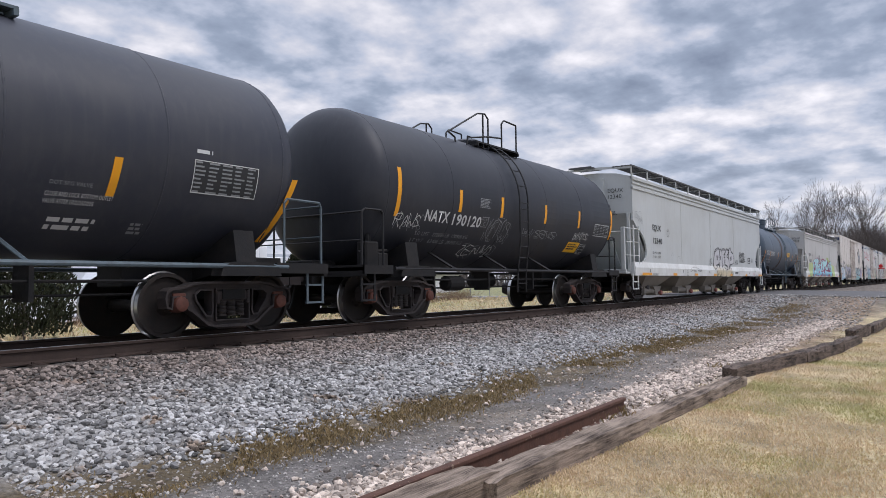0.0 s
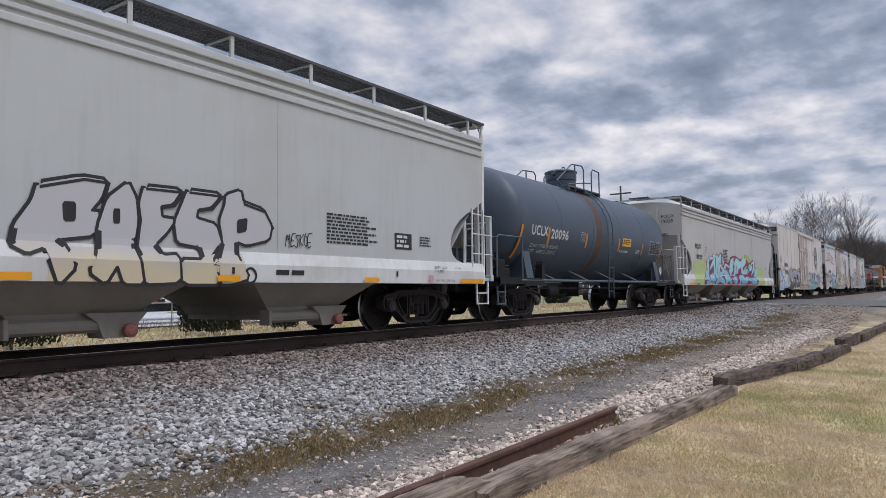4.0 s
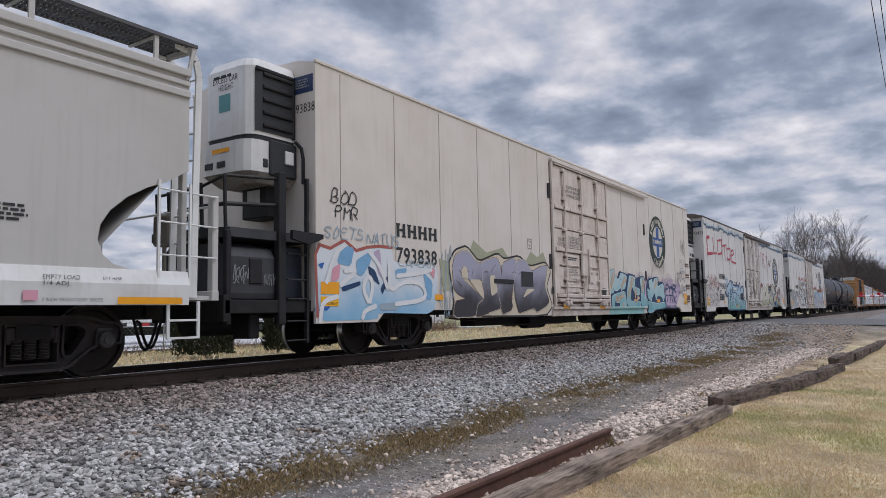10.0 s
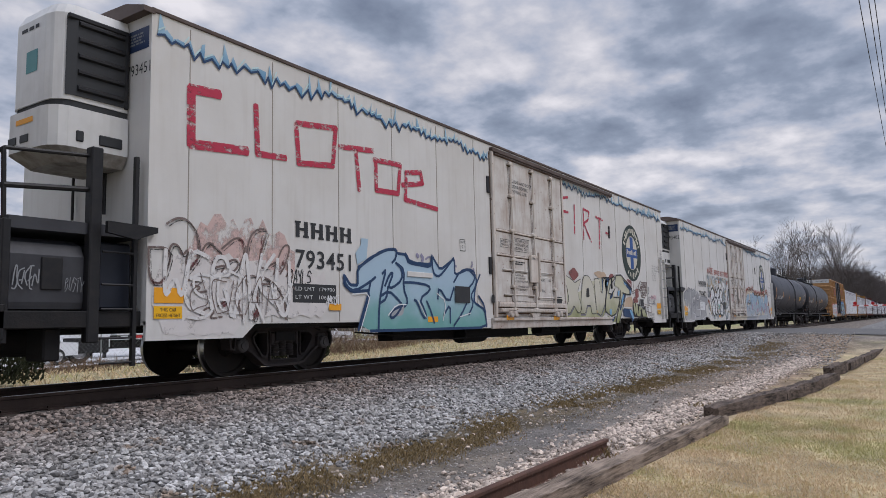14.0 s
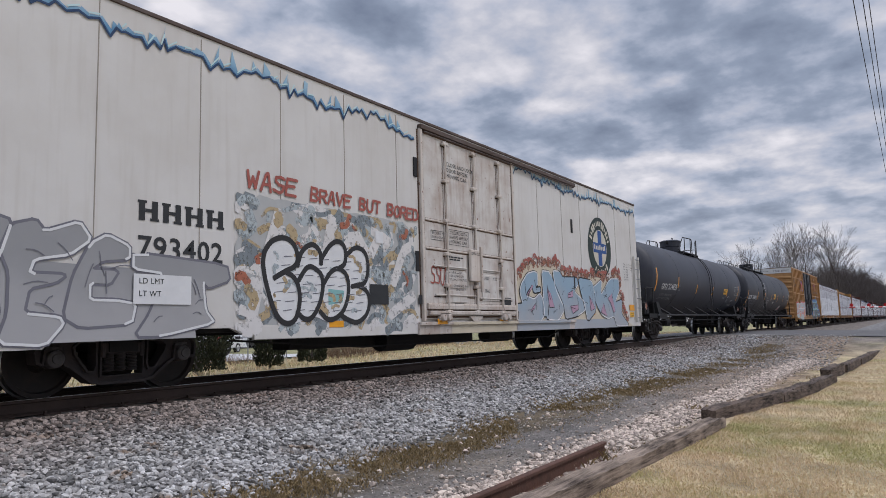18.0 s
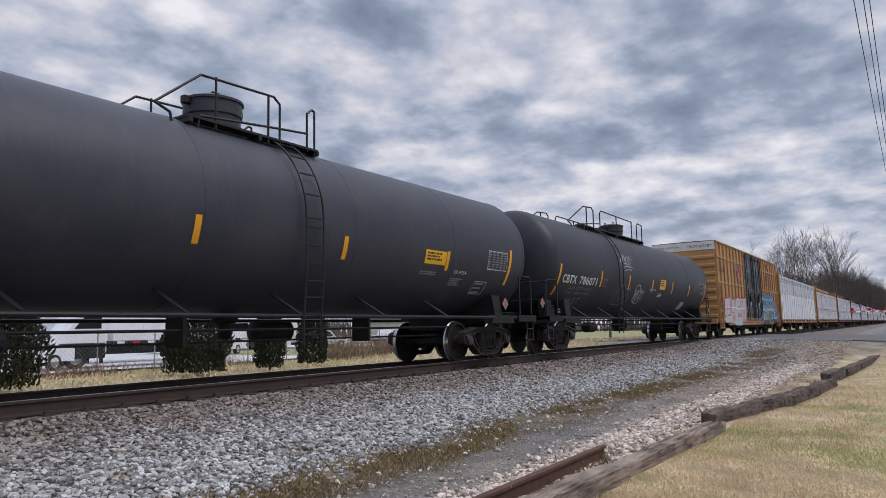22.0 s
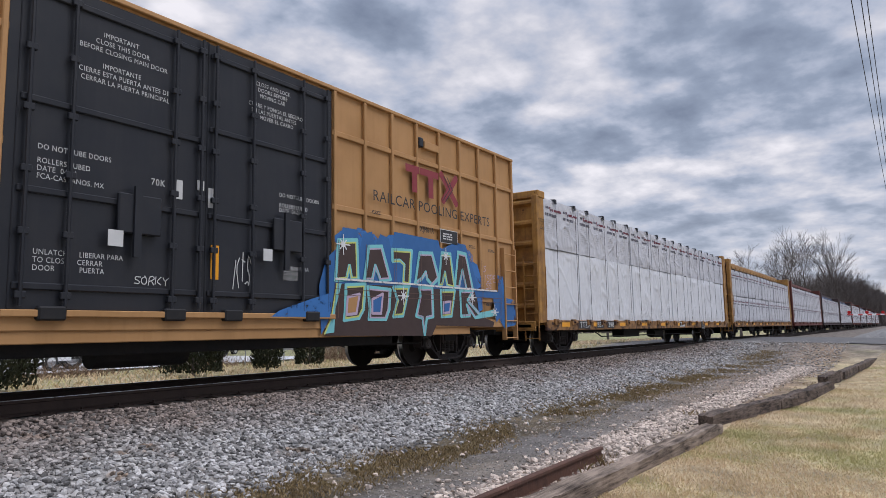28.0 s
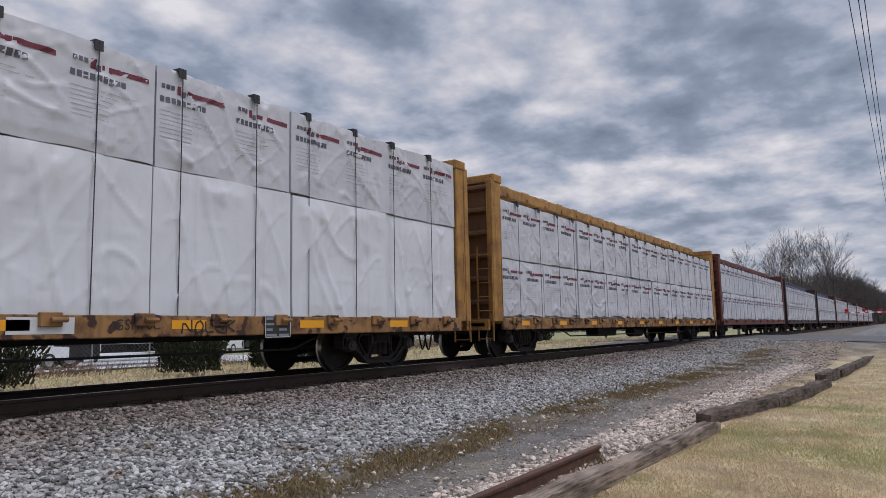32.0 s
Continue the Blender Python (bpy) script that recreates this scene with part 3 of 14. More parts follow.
def ground_material():
    m = bpy.data.materials.new("ground_cover")
    m.use_nodes = True
    nt = m.node_tree
    bsdf = nt.nodes["Principled BSDF"]
    N, L = nt.nodes.new, nt.links.new
    bsdf.inputs["Roughness"].default_value = 0.92
    tc = N("ShaderNodeTexCoord")
    sep = N("ShaderNodeSeparateXYZ")
    L(tc.outputs["Object"], sep.inputs[0])

    def nz(scale, detail=6, rough=0.6):
        n = N("ShaderNodeTexNoise")
        n.inputs["Scale"].default_value, n.inputs["Detail"].default_value, n.inputs["Roughness"].default_value = scale, detail, rough
        L(tc.outputs["Object"], n.inputs["Vector"])
        return n.outputs["Fac"]

    def mt(op, a, b):
        n = N("ShaderNodeMath")
        n.operation = op
        for k, v in enumerate((a, b)):
            if isinstance(v, (int, float)):
                n.inputs[k].default_value = v
            else:
                L(v, n.inputs[k])
        return n.outputs[0]
    wob = mt("MULTIPLY", mt("SUBTRACT", nz(0.5, 5), 0.5), 1.0)
    wob2 = mt("MULTIPLY", mt("SUBTRACT", nz(3.0, 5), 0.5), 0.7)
    # the verge swings out on the near stretch, as band_y() has it
    swing = mt("SUBTRACT", 0.55, mt("MULTIPLY", mt("SUBTRACT", mt("MINIMUM", mt("MAXIMUM", sep.outputs[0], 7.0), 16.0), 7.0), 0.05))
    near_side = mt("MINIMUM", mt("MAXIMUM", mt("DIVIDE", mt("SUBTRACT", 7.8, sep.outputs[1]), 1.6), 0.0), 1.0)
    far_side = mt("MINIMUM", mt("MAXIMUM", mt("DIVIDE", mt("SUBTRACT", sep.outputs[1], 3.4), 0.9), 0.0), 1.0)
    swung = mt("ADD", sep.outputs[1], mt("MULTIPLY", swing, mt("MULTIPLY", near_side, far_side)))
    y = mt("ADD", swung, mt("ADD", wob, wob2))
    mr = N("ShaderNodeMapRange")
    mr.inputs[1].default_value, mr.inputs[2].default_value = 0.0, 32.0
    L(y, mr.inputs[0])
    ramp = N("ShaderNodeValToRGB")
    L(mr.outputs[0], ramp.inputs[0])
    cr = ramp.color_ramp
    stops = [(0.0, (0.44, 0.361, 0.211)), (2.75, (0.405, 0.317, 0.194)), (3.0, (0.37, 0.304, 0.246)), (3.7, (0.37, 0.312, 0.264)), (4.05, (0.163, 0.148, 0.136)), (5.0, (0.136, 0.123, 0.113)),
             (5.25, (0.0924, 0.0686, 0.037)), (5.95, (0.0968, 0.0722, 0.0405)), (6.3, (0.323, 0.314, 0.304)), (7.6, (0.228, 0.214, 0.199)), (8.4, (0.133, 0.119, 0.109)), (13.2, (0.209, 0.19, 0.171)), (14.2, (0.314, 0.266, 0.152)), (26.0, (0.323, 0.275, 0.142)), (29.5, (0.257, 0.247, 0.114))]
    while len(cr.elements) < len(stops):
        cr.elements.new(0.5)
    for el, (p, c) in zip(cr.elements, stops):
        el.position = p / 32.0
        el.color = (*c, 1)
    # gravel drive by the road, beyond the last timbers
    drive = N("ShaderNodeMapRange")
    drive.inputs[1].default_value, drive.inputs[2].default_value = 30.0, 36.0
    L(mt("ADD", sep.outputs[0], mt("MULTIPLY", wob, 2.5)), drive.inputs[0])
    south = N("ShaderNodeMapRange")
    south.inputs[1].default_value, south.inputs[2].default_value, south.inputs[3].default_value, south.inputs[4].default_value = 9.0, 10.0, 1.0, 0.0
    L(sep.outputs[1], south.inputs[0])
    gravel = N("ShaderNodeMixRGB")
    L(mt("MULTIPLY", drive.outputs[0], south.outputs[0]), gravel.inputs[0]), L(ramp.outputs[0], gravel.inputs[1])
    gravel.inputs[2].default_value = (0.165, 0.14, 0.12, 1)
    # patches of green and bare earth
    g = N("ShaderNodeMapRange")
    g.inputs[1].default_value, g.inputs[2].default_value, g.inputs[4].default_value = 0.52, 0.72, 0.55
    L(nz(0.55, 6), g.inputs[0])
    lawn = N("ShaderNodeMapRange")
    lawn.inputs[1].default_value, lawn.inputs[2].default_value, lawn.inputs[3].default_value, lawn.inputs[4].default_value = 2.6, 2.9, 1.0, 0.0
    L(y, lawn.inputs[0])
    mix = N("ShaderNodeMixRGB")
    L(mt("MULTIPLY", g.outputs[0], lawn.outputs[0]), mix.inputs[0])
    # brown earth and dead moss in patches over the dirt track
    soil = N("ShaderNodeMixRGB")
    sf = N("ShaderNodeMapRange")
    sf.inputs[1].default_value, sf.inputs[2].default_value, sf.inputs[4].default_value = 0.50, 0.66, 0.6
    L(nz(0.33, 7, 0.65), sf.inputs[0])
    off = N("ShaderNodeMapRange")
    off.inputs[1].default_value, off.inputs[2].default_value, off.inputs[3].default_value, off.inputs[4].default_value = 6.0, 6.5, 1.0, 0.0
    L(y, off.inputs[0])
    lim = N("ShaderNodeMapRange")
    lim.inputs[1].default_value, lim.inputs[2].default_value = 3.5, 4.3
    L(y, lim.inputs[0])
    L(mt("MULTIPLY", sf.outputs[0], mt("MULTIPLY", off.outputs[0], lim.outputs[0])), soil.inputs[0])
    L(gravel.outputs[0], soil.inputs[1])
    soil.inputs[2].default_value = (0.16, 0.125, 0.085, 1)
    # reddish bare earth along the far timbers
    earth = N("ShaderNodeMixRGB")
    ex = N("ShaderNodeMapRange")
    ex.inputs[1].default_value, ex.inputs[2].default_value = 11.0, 16.0
    L(mt("ADD", sep.outputs[0], mt("MULTIPLY", wob, 6.0)), ex.inputs[0])
    ey = N("ShaderNodeMapRange")
    ey.inputs[1].default_value, ey.inputs[2].default_value, ey.inputs[3].default_value, ey.inputs[4].default_value = 3.6, 5.2, 0.9, 0.0
    L(mt("ADD", y, mt("MULTIPLY", wob, 2.0)), ey.inputs[0])
    bare = N("ShaderNodeMapRange")
    bare.inputs[1].default_value, bare.inputs[2].default_value = 2.2, 2.6
    L(y, bare.inputs[0])
    L(mt("MULTIPLY", ex.outputs[0], mt("MULTIPLY", ey.outputs[0], bare.outputs[0])), earth.inputs[0])
    L(soil.outputs[0], earth.inputs[1])
    earth.inputs[2].default_value = (0.235, 0.165, 0.108, 1)
    L(earth.outputs[0], mix.inputs[1])
    mix.inputs[2].default_value = (0.27, 0.26, 0.10, 1)
    fine = N("ShaderNodeMapRange")
    fine.inputs[1].default_value, fine.inputs[2].default_value, fine.inputs[3].default_value, fine.inputs[4].default_value = 0.3, 0.7, 0.45, 1.55
    L(nz(22.0, 8, 0.75), fine.inputs[0])
    mul = N("ShaderNodeMixRGB")
    mul.blend_type = "MULTIPLY"
    mul.inputs[0].default_value = 1
    patch = N("ShaderNodeMapRange")
    patch.inputs[1].default_value, patch.inputs[2].default_value, patch.inputs[3].default_value, patch.inputs[4].default_value = 0.36, 0.66, 0.55, 1.35
    L(nz(1.4, 7, 0.65), patch.inputs[0])
    L(mix.outputs[0], mul.inputs[1]), L(mt("MULTIPLY", fine.outputs[0], patch.outputs[0]), mul.inputs[2])
    L(mul.outputs[0], bsdf.inputs["Base Color"])
    vor = N("ShaderNodeTexVoronoi")
    vor.inputs["Scale"].default_value = 16
    L(tc.outputs["Object"], vor.inputs["Vector"])
    b = N("ShaderNodeBump")
    b.inputs["Strength"].default_value, b.inputs["Distance"].default_value = 0.6, 0.03
    L(mt("ADD", vor.outputs["Distance"], nz(40, 4)), b.inputs["Height"]), L(b.outputs[0], bsdf.inputs["Normal"])
    return m


M_GROUND = ground_material()


def build_ground():
    xs = spaced(-400, 2400, [(1, 32, 0.4), (32, 62, 1.0)], 120)
    ys = spaced(-900, 1500, [(0.5, 14, 0.22), (14, 30, 1.0)], 100)
    g = Geo()
    n = len(ys)
    g.v = [(x, y, ground_z(x, y)) for x in xs for y in ys]
    g.f = [(i * n + j, (i + 1) * n + j, (i + 1) * n + j + 1, i * n + j + 1) for i in range(len(xs) - 1) for j in range(n - 1)]
    solid("ground", g, M_GROUND, "dry winter ground with lawn, dirt track and gravel", "ground", kind="structure", smooth=80, fix=False)
    # asphalt of the level crossing
    g = Geo()
    ys = [-80 + 1.5 * k for k in range(110)]
    rows = []
    for y in ys:
        skew = (y - 8) * 0.12
        e = 0.25 * noise.noise((0, y * 0.6, 1))
        xs2 = [ROAD_X0 + skew + e, ROAD_X0 + skew + 4, ROAD_X0 + skew + 9, ROAD_X1 + skew - 0.3 * e]
        rows.append([(x, y, ground_z(x, y) + 0.03) for x in xs2])
    g.v = [p for r in rows for p in r]
    g.f = [(i * 4 + k, i * 4 + k + 1, (i + 1) * 4 + k + 1, (i + 1) * 4 + k) for i in range(len(rows) - 1) for k in range(3)]
    solid("road", g, M_ASPHALT, "worn grey asphalt road over the level crossing", "road", kind="structure", smooth=80, fix=False)


RAIL_SECTION = [(-0.075, -0.185), (0.075, -0.185), (0.075, -0.172), (0.012, -0.15), (0.010, -0.045), (0.036, -0.034), (0.036, -0.008), (0.026, 0.0), (-0.026, 0.0), (-0.036, -0.008),
                (-0.036, -0.034), (-0.010, -0.045), (-0.012, -0.15), (-0.075, -0.172)]


def build_track():
    track = thing("railway_track", "straight railway track on wooden ties and stone ballast", "railway track", kind="structure")
    for s in (-1, 1):
        y = YC + s * 0.7525
        g = Geo()
        x = -60.0
        g.prism([(y + a, b) for a, b in RAIL_SECTION], -60, 900, axis="x")
        rail = part("rail", g, M_RAIL, track, "dark rusty steel rail")
        g = Geo().box(-60, 900, y - 0.024, y + 0.024, -0.002, 0.0025)
        part("rail_head", g, M_RAIL_TOP, rail, "wheel-polished running surface")
    tie = Geo().box(-0.115, 0.115, -1.295, 1.295, -0.35, -0.178, 0.012).mesh("tie", M_TIE)
    plate = Geo().box(-0.1, 0.1, -0.17, 0.17, -0.178, -0.168).box(-0.07, -0.045, -0.115, -0.085, -0.17, -0.14).box(0.045, 0.07, 0.085, 0.115, -0.17, -0.14).mesh("tie_plate", M_RAIL)
    rng = random.Random(5)
    x = -3.0
    while x < 38:
        ob = part("tie", tie, None, track, at=pose(x, YC + rng.uniform(-0.03, 0.03), rng.uniform(-0.012, 0.004), 0, 0, rng.uniform(-1, 1)))
        for s in (-1, 1):
            part("tie_plate", plate, None, ob, at=pose(0, s * 0.7525, 0))
        x += 0.51
    g = Geo()
    for k in range(420):
        x = 38.3 + 14 + k * 0.53
        g.box(x, x + 0.23, YC - 1.3, YC + 1.3, -0.35, -0.18)
    tagged(part("far_ties", g, M_TIE, track), kind="stuff")


def rock_mesh(rng, n_shapes):
    shapes = []
    for k in range(n_shapes):
        bm = bmesh.new()
        bmesh.ops.create_icosphere(bm, subdivisions=1, radius=1)
        sx, sy, sz = rng.uniform(0.95, 1.5), rng.uniform(0.7, 1.15), rng.uniform(0.5, 0.85)
        off = rng.uniform(0, 90)
        dirs = [Vector((rng.gauss(0, 1), rng.gauss(0, 1), rng.gauss(0, 1))).normalized() for _ in range(7)]
        for v in bm.verts:
            p = v.co.copy()
            for d in dirs:
                t = p.dot(d)
                if t > 0.58:
                    p -= d * (t - 0.58)
            p += Vector((noise.noise(p * 1.5 + Vector((off, 0, 0))), noise.noise(p * 1.5 + Vector((0, off, 0))), 0)) * 0.16
            v.co = (p.x * sx, p.y * sy, p.z * sz)
        vs = np.array([v.co[:] for v in bm.verts])
        fs = np.array([[v.index for v in f.verts] for f in bm.faces])
        bm.free()
        shapes.append((vs, fs))
    return shapes


def scatter_rocks(name, spots, mat, label, rng, shapes, parent=None):
    """One mesh of many stones: spots are (x, y, z, size)."""
    V, F, o = [], [], 0
    for x, y, z, s in spots:
        vs, fs = shapes[rng.randrange(len(shapes))]
        a, b = rng.uniform(0, 6.28), rng.uniform(-0.5, 0.5)
        R = np.array(Euler((b, rng.uniform(-0.5, 0.5), a)).to_matrix())
        V.append(vs @ R.T * s + (x, y, z))
        F.append(fs + o)
        o += len(vs)
    V, F = np.concatenate(V), np.concatenate(F)
    me = bpy.data.meshes.new(name)
    me.vertices.add(len(V)), me.loops.add(F.size), me.polygons.add(len(F))
    me.vertices.foreach_set("co", V.astype("f").ravel())
    me.loops.foreach_set("vertex_index", F.astype("i").ravel())
    me.polygons.foreach_set("loop_start", np.arange(0, F.size, 3, dtype="i"))
    me.update(calc_edges=True)
    me.shade_flat()
    me.materials.append(mat)
    ob = new(name, me)
    return tagged(ob, label, "ballast", kind="stuff")


def build_ballast():
    rng = random.Random(11)
    shapes = rock_mesh(rng, 14)
    spots = []
    for x0, x1, per in ((2.4, 9, 430), (9, 16, 330), (16, 26, 210), (26, 38, 110)):
        for _ in range(int((x1 - x0) * (8.45 - 5.0) * per)):
            x, y = rng.uniform(x0, x1), rng.uniform(5.0, 8.45)
            b = band_y(x, y) + 0.22 * noise.noise((x * 0.8, y * 0.8, 12))
            if b < 6.2 and rng.random() > ((b - 5.6) / 0.6 if b > 5.6 else 0.03):
                continue
            s = rng.uniform(0.019, 0.042) * (1.0 + 0.012 * max(0, x - 10))
            spots.append((x, y, ground_z(x, y) + s * 0.35, s))
        for _ in range(int((x1 - x0) * 1.3 * per * 0.35)):
            x, y = rng.uniform(x0, x1), rng.uniform(9.05, 10.3)
            s = rng.uniform(0.02, 0.04)
            spots.append((x, y, -0.2 + s * 0.3, s))
    near = [q for q in spots if 4.0 < q[0] < 5.4 and 5.4 < q[1] < 6.2][:300]
    taken = set(near)
    spots = [q for q in spots if q not in taken]
    bed = thing("ballast_shoulder", "loose crushed stones at the foot of the ballast", "ballast", kind="structure")
    meshes = []
    for vs, fs in shapes:
        me = bpy.data.meshes.new("stone")
        me.from_pydata(vs.tolist(), [], fs.tolist())
        me.shade_flat()
        me.materials.append(M_STONE_ONE)
        meshes.append(me)
    for x, y, z, s in near:
        part("stone", meshes[rng.randrange(len(meshes))], None, bed, at=pose(x, y, z, rng.uniform(-25, 25), rng.uniform(-25, 25), rng.uniform(0, 360)) @ Matrix.Scale(s, 4))
    scatter_rocks("ballast", spots, M_STONE, "pale grey crushed stone ballast along the track", rng, shapes)
    # looser stones by the timbers and the old rail, and on the dirt track
    spots = []
    for _ in range(17000):
        x = 2.4 + 26 * rng.random() ** 1.5
        y = rng.gauss(3.27, 0.2) if rng.random() < 0.95 else rng.uniform(3.2, 5.4)
        if y < lawn_edge(x) + 0.22:
            continue
        s = rng.choice((0.014, 0.02, 0.025, 0.032)) * rng.uniform(0.8, 1.4) * (1 + 0.01 * x)
        spots.append((x, y, ground_z(x, y) + s * 0.3, s))
    scatter_rocks("loose_gravel", spots, M_GRAVEL, "pale cream loose stones beside the old rail", rng, shapes)
    spots = []
    for _ in range(10000):
        x = 2.4 + 22 * rng.random() ** 1.6
        y = rng.uniform(3.6, 5.7)
        s = rng.uniform(0.006, 0.016)
        spots.append((x, y, ground_z(x, y) + s * 0.2, s))
    for _ in range(5000):
        x, y = rng.uniform(24, 40), rng.uniform(2.4, 8.2)
        s = rng.uniform(0.02, 0.05)
        spots.append((x, y, ground_z(x, y) + s * 0.2, s))
    scatter_rocks("track_pebbles", spots, M_PEBBLE, "small grey pebbles trodden into the dirt track", rng, shapes)


M_STONE_ONE = material("pale_limestone_pieces", (0.385, 0.375, 0.37), 0.85, dark=(0.27, 0.25, 0.23), scale=0.5, amount=0.6, random_tint=0.72)
M_PEBBLE = material("grey_pebbles", (0.31, 0.29, 0.27), 0.85, dark=(0.17, 0.15, 0.135), scale=9, amount=0.8, random_tint=-0.6)
M_GRAVEL = material("cream_gravel", (0.47, 0.395, 0.335), 0.85, dark=(0.27, 0.22, 0.185), scale=9, amount=0.8, random_tint=-0.6)


def lawn_edge(x):
    return ramp_at([(0, 2.62), (4.3, 2.56), (7, 2.45), (10.9, 2.36), (12, 2.46), (14.5, 2.06), (17, 1.76), (19.5, 1.62), (23, 1.66), (26.5, 1.5), (30, 1.33), (34, 1.08), (40, 0.6)], x)


def timber(x0, y0, x1, y1, z0, z1, w, h, mat, label, seed):
    """A weathered sleeper lying on the ground: split, worn, uneven."""
    rng = random.Random(seed)
    p0, p1 = Vector((x0, y0, z0)), Vector((x1, y1, z1))
    length = (p1 - p0).length
    n = max(6, int(length / 0.12))
    ring = [(-0.5, -1), (-0.5, -0.55), (-0.5, -0.12), (-0.46, 0), (-0.22, 0.0), (0.02, -0.0), (0.25, 0), (0.46, 0), (0.5, -0.12), (0.5, -0.55), (0.5, -1)]
    g = Geo()
    side = Vector((-(y1 - y0), x1 - x0, 0)).normalized()
    for i in range(n + 1):
        t = i / n
        c = p0.lerp(p1, t)
        edge = min(t, 1 - t) * length
        for k, (a, b) in enumerate(ring):
            wob = 0.022 * noise.noise((t * length * 1.3, k * 3.1, seed)) + 0.008 * noise.noise((t * length * 7, k * 2.3, seed))
            crack = 0.02 if k in (4, 6) and noise.noise((t * length * 0.8, k, seed * 2)) > -0.1 else 0
            worn = 0.02 * max(0, 1 - edge / 0.1) * (1 if b > -0.5 else 0)
            q = c + side * (a * w + wob * (1 if a else 0)) + Vector((0, 0, b * h + wob - crack - worn))
            if i in (0, n):
                q += (p1 - p0).normalized() * (0.03 * noise.noise((k * 1.7, seed, i)))
            g.v.append(tuple(q))
    m = len(ring)
    g.f = [(i * m + k, (i + 1) * m + k, (i + 1) * m + (k + 1) % m, i * m + (k + 1) % m) for i in range(n) for k in range(m)]
    g.f += [tuple(range(m)), tuple(range(n * m, n * m + m))[::-1]]
    g.mi = [0] * len(g.f)
    return solid("timber", g, mat, label, "timber", group="timbers edging the lawn", smooth=32)


def build_timbers():
    grey, black = "weathered grey split timber edging the lawn", "blackened broken timber edging the lawn"
    rows = [(1.5, 2.86, 4.46, 2.80, -0.615, 0.20, 0.27, M_TIMBER, grey), (4.25, 2.70, 7.05, 2.60, -0.64, 0.2, 0.27, M_TIMBER, grey), (7.0, 2.60, 10.85, 2.46, -0.655, 0.2, 0.21, M_TIMBER, grey),
            (11.3, 2.70, 14.4, 2.20, -0.60, 0.22, 0.23, M_TIMBER_DARK, black), (14.45, 2.22, 15.25, 2.06, -0.62, 0.18, 0.30, M_TIMBER_DARK, black), (15.25, 2.12, 17.1, 1.86, -0.61, 0.22, 0.22, M_TIMBER_DARK, black),
            (17.3, 1.90, 19.4, 1.74, -0.62, 0.22, 0.22, M_TIMBER_DARK, black), (20.3, 1.94, 22.9, 1.82, -0.55, 0.28, 0.24, M_TIMBER_DARK, black), (23.2, 1.76, 26.6, 1.62, -0.60, 0.22, 0.22, M_TIMBER_DARK, black), (26.8, 1.60, 30.3, 1.44, -0.61, 0.2, 0.22, M_TIMBER_DARK, black),
            (30.5, 1.44, 34, 1.2, -0.6, 0.2, 0.22, M_TIMBER_DARK, black)]
    for i, (x0, y0, x1, y1, z, h, w, m, lab) in enumerate(rows):
        timber(x0, y0, x1, y1, z, z, w, h, m, lab, i + 2)
    # a length of old rail lying beside the timbers
    g = Geo()
    n = 30
    p0, p1 = Vector((1.8, 2.98, 0)), Vector((7.82, 3.035, 0))
    d = (p1 - p0).normalized()
    sd = Vector((-d.y, d.x, 0))
    for i in range(n + 1):
        c = p0.lerp(p1, i / n)
        for a, b in RAIL_SECTION:
            g.v.append(tuple(c + sd * (a * 0.98) + Vector((0, 0, -0.605 + b * 0.98))))
    m = len(RAIL_SECTION)
    g.f = [(i * m + k, (i + 1) * m + k, (i + 1) * m + (k + 1) % m, i * m + (k + 1) % m) for i in range(n) for k in range(m)] + [tuple(range(m)), tuple(range(n * m, n * m + m))[::-1]]
    g.mi = [0] * len(g.f)
    solid("old_rail", g, M_OLD_RAIL, "discarded length of rusty brown rail lying on gravel", "rail")


build_ground()
build_track()
build_timbers()
build_ballast()
# ---- lawn, weeds, trees and what stands beyond the track ----


def grass_material():
    m = bpy.data.materials.new("dry_grass_blades")
    m.use_nodes = True
    nt = m.node_tree
    bsdf = nt.nodes["Principled BSDF"]
    N, L = nt.nodes.new, nt.links.new
    tc = N("ShaderNodeTexCoord")
    n = N("ShaderNodeTexNoise")
    n.inputs["Scale"].default_value, n.inputs["Detail"].default_value = 0.55, 6
    L(tc.outputs["Object"], n.inputs["Vector"])
    mr = N("ShaderNodeMapRange")
    mr.inputs[1].default_value, mr.inputs[2].default_value = 0.46, 0.68
    L(n.outputs["Fac"], mr.inputs[0])
    g = N("ShaderNodeNewGeometry")
    add = N("ShaderNodeMath")
    add.operation = "ADD"
    sub = N("ShaderNodeMath")
    sub.operation = "MULTIPLY_ADD"
    sub.inputs[1].default_value, sub.inputs[2].default_value = 0.7, -0.35
    L(g.outputs["Random Per Island"], sub.inputs[0])
    L(mr.outputs[0], add.inputs[0]), L(sub.outputs[0], add.inputs[1])
    ramp = N("ShaderNodeValToRGB")
    L(add.outputs[0], ramp.inputs[0])
    e = ramp.color_ramp.elements
    e[0].position, e[0].color = 0.0, (0.67, 0.515, 0.34, 1)
    e[1].position, e[1].color = 1.0, (0.44, 0.415, 0.18, 1)
    x = e.new(0.4)
    x.color = (0.61, 0.475, 0.27, 1)
    L(ramp.outputs[0], bsdf.inputs["Base Color"])
    bsdf.inputs["Roughness"].default_value = 0.8
    return m


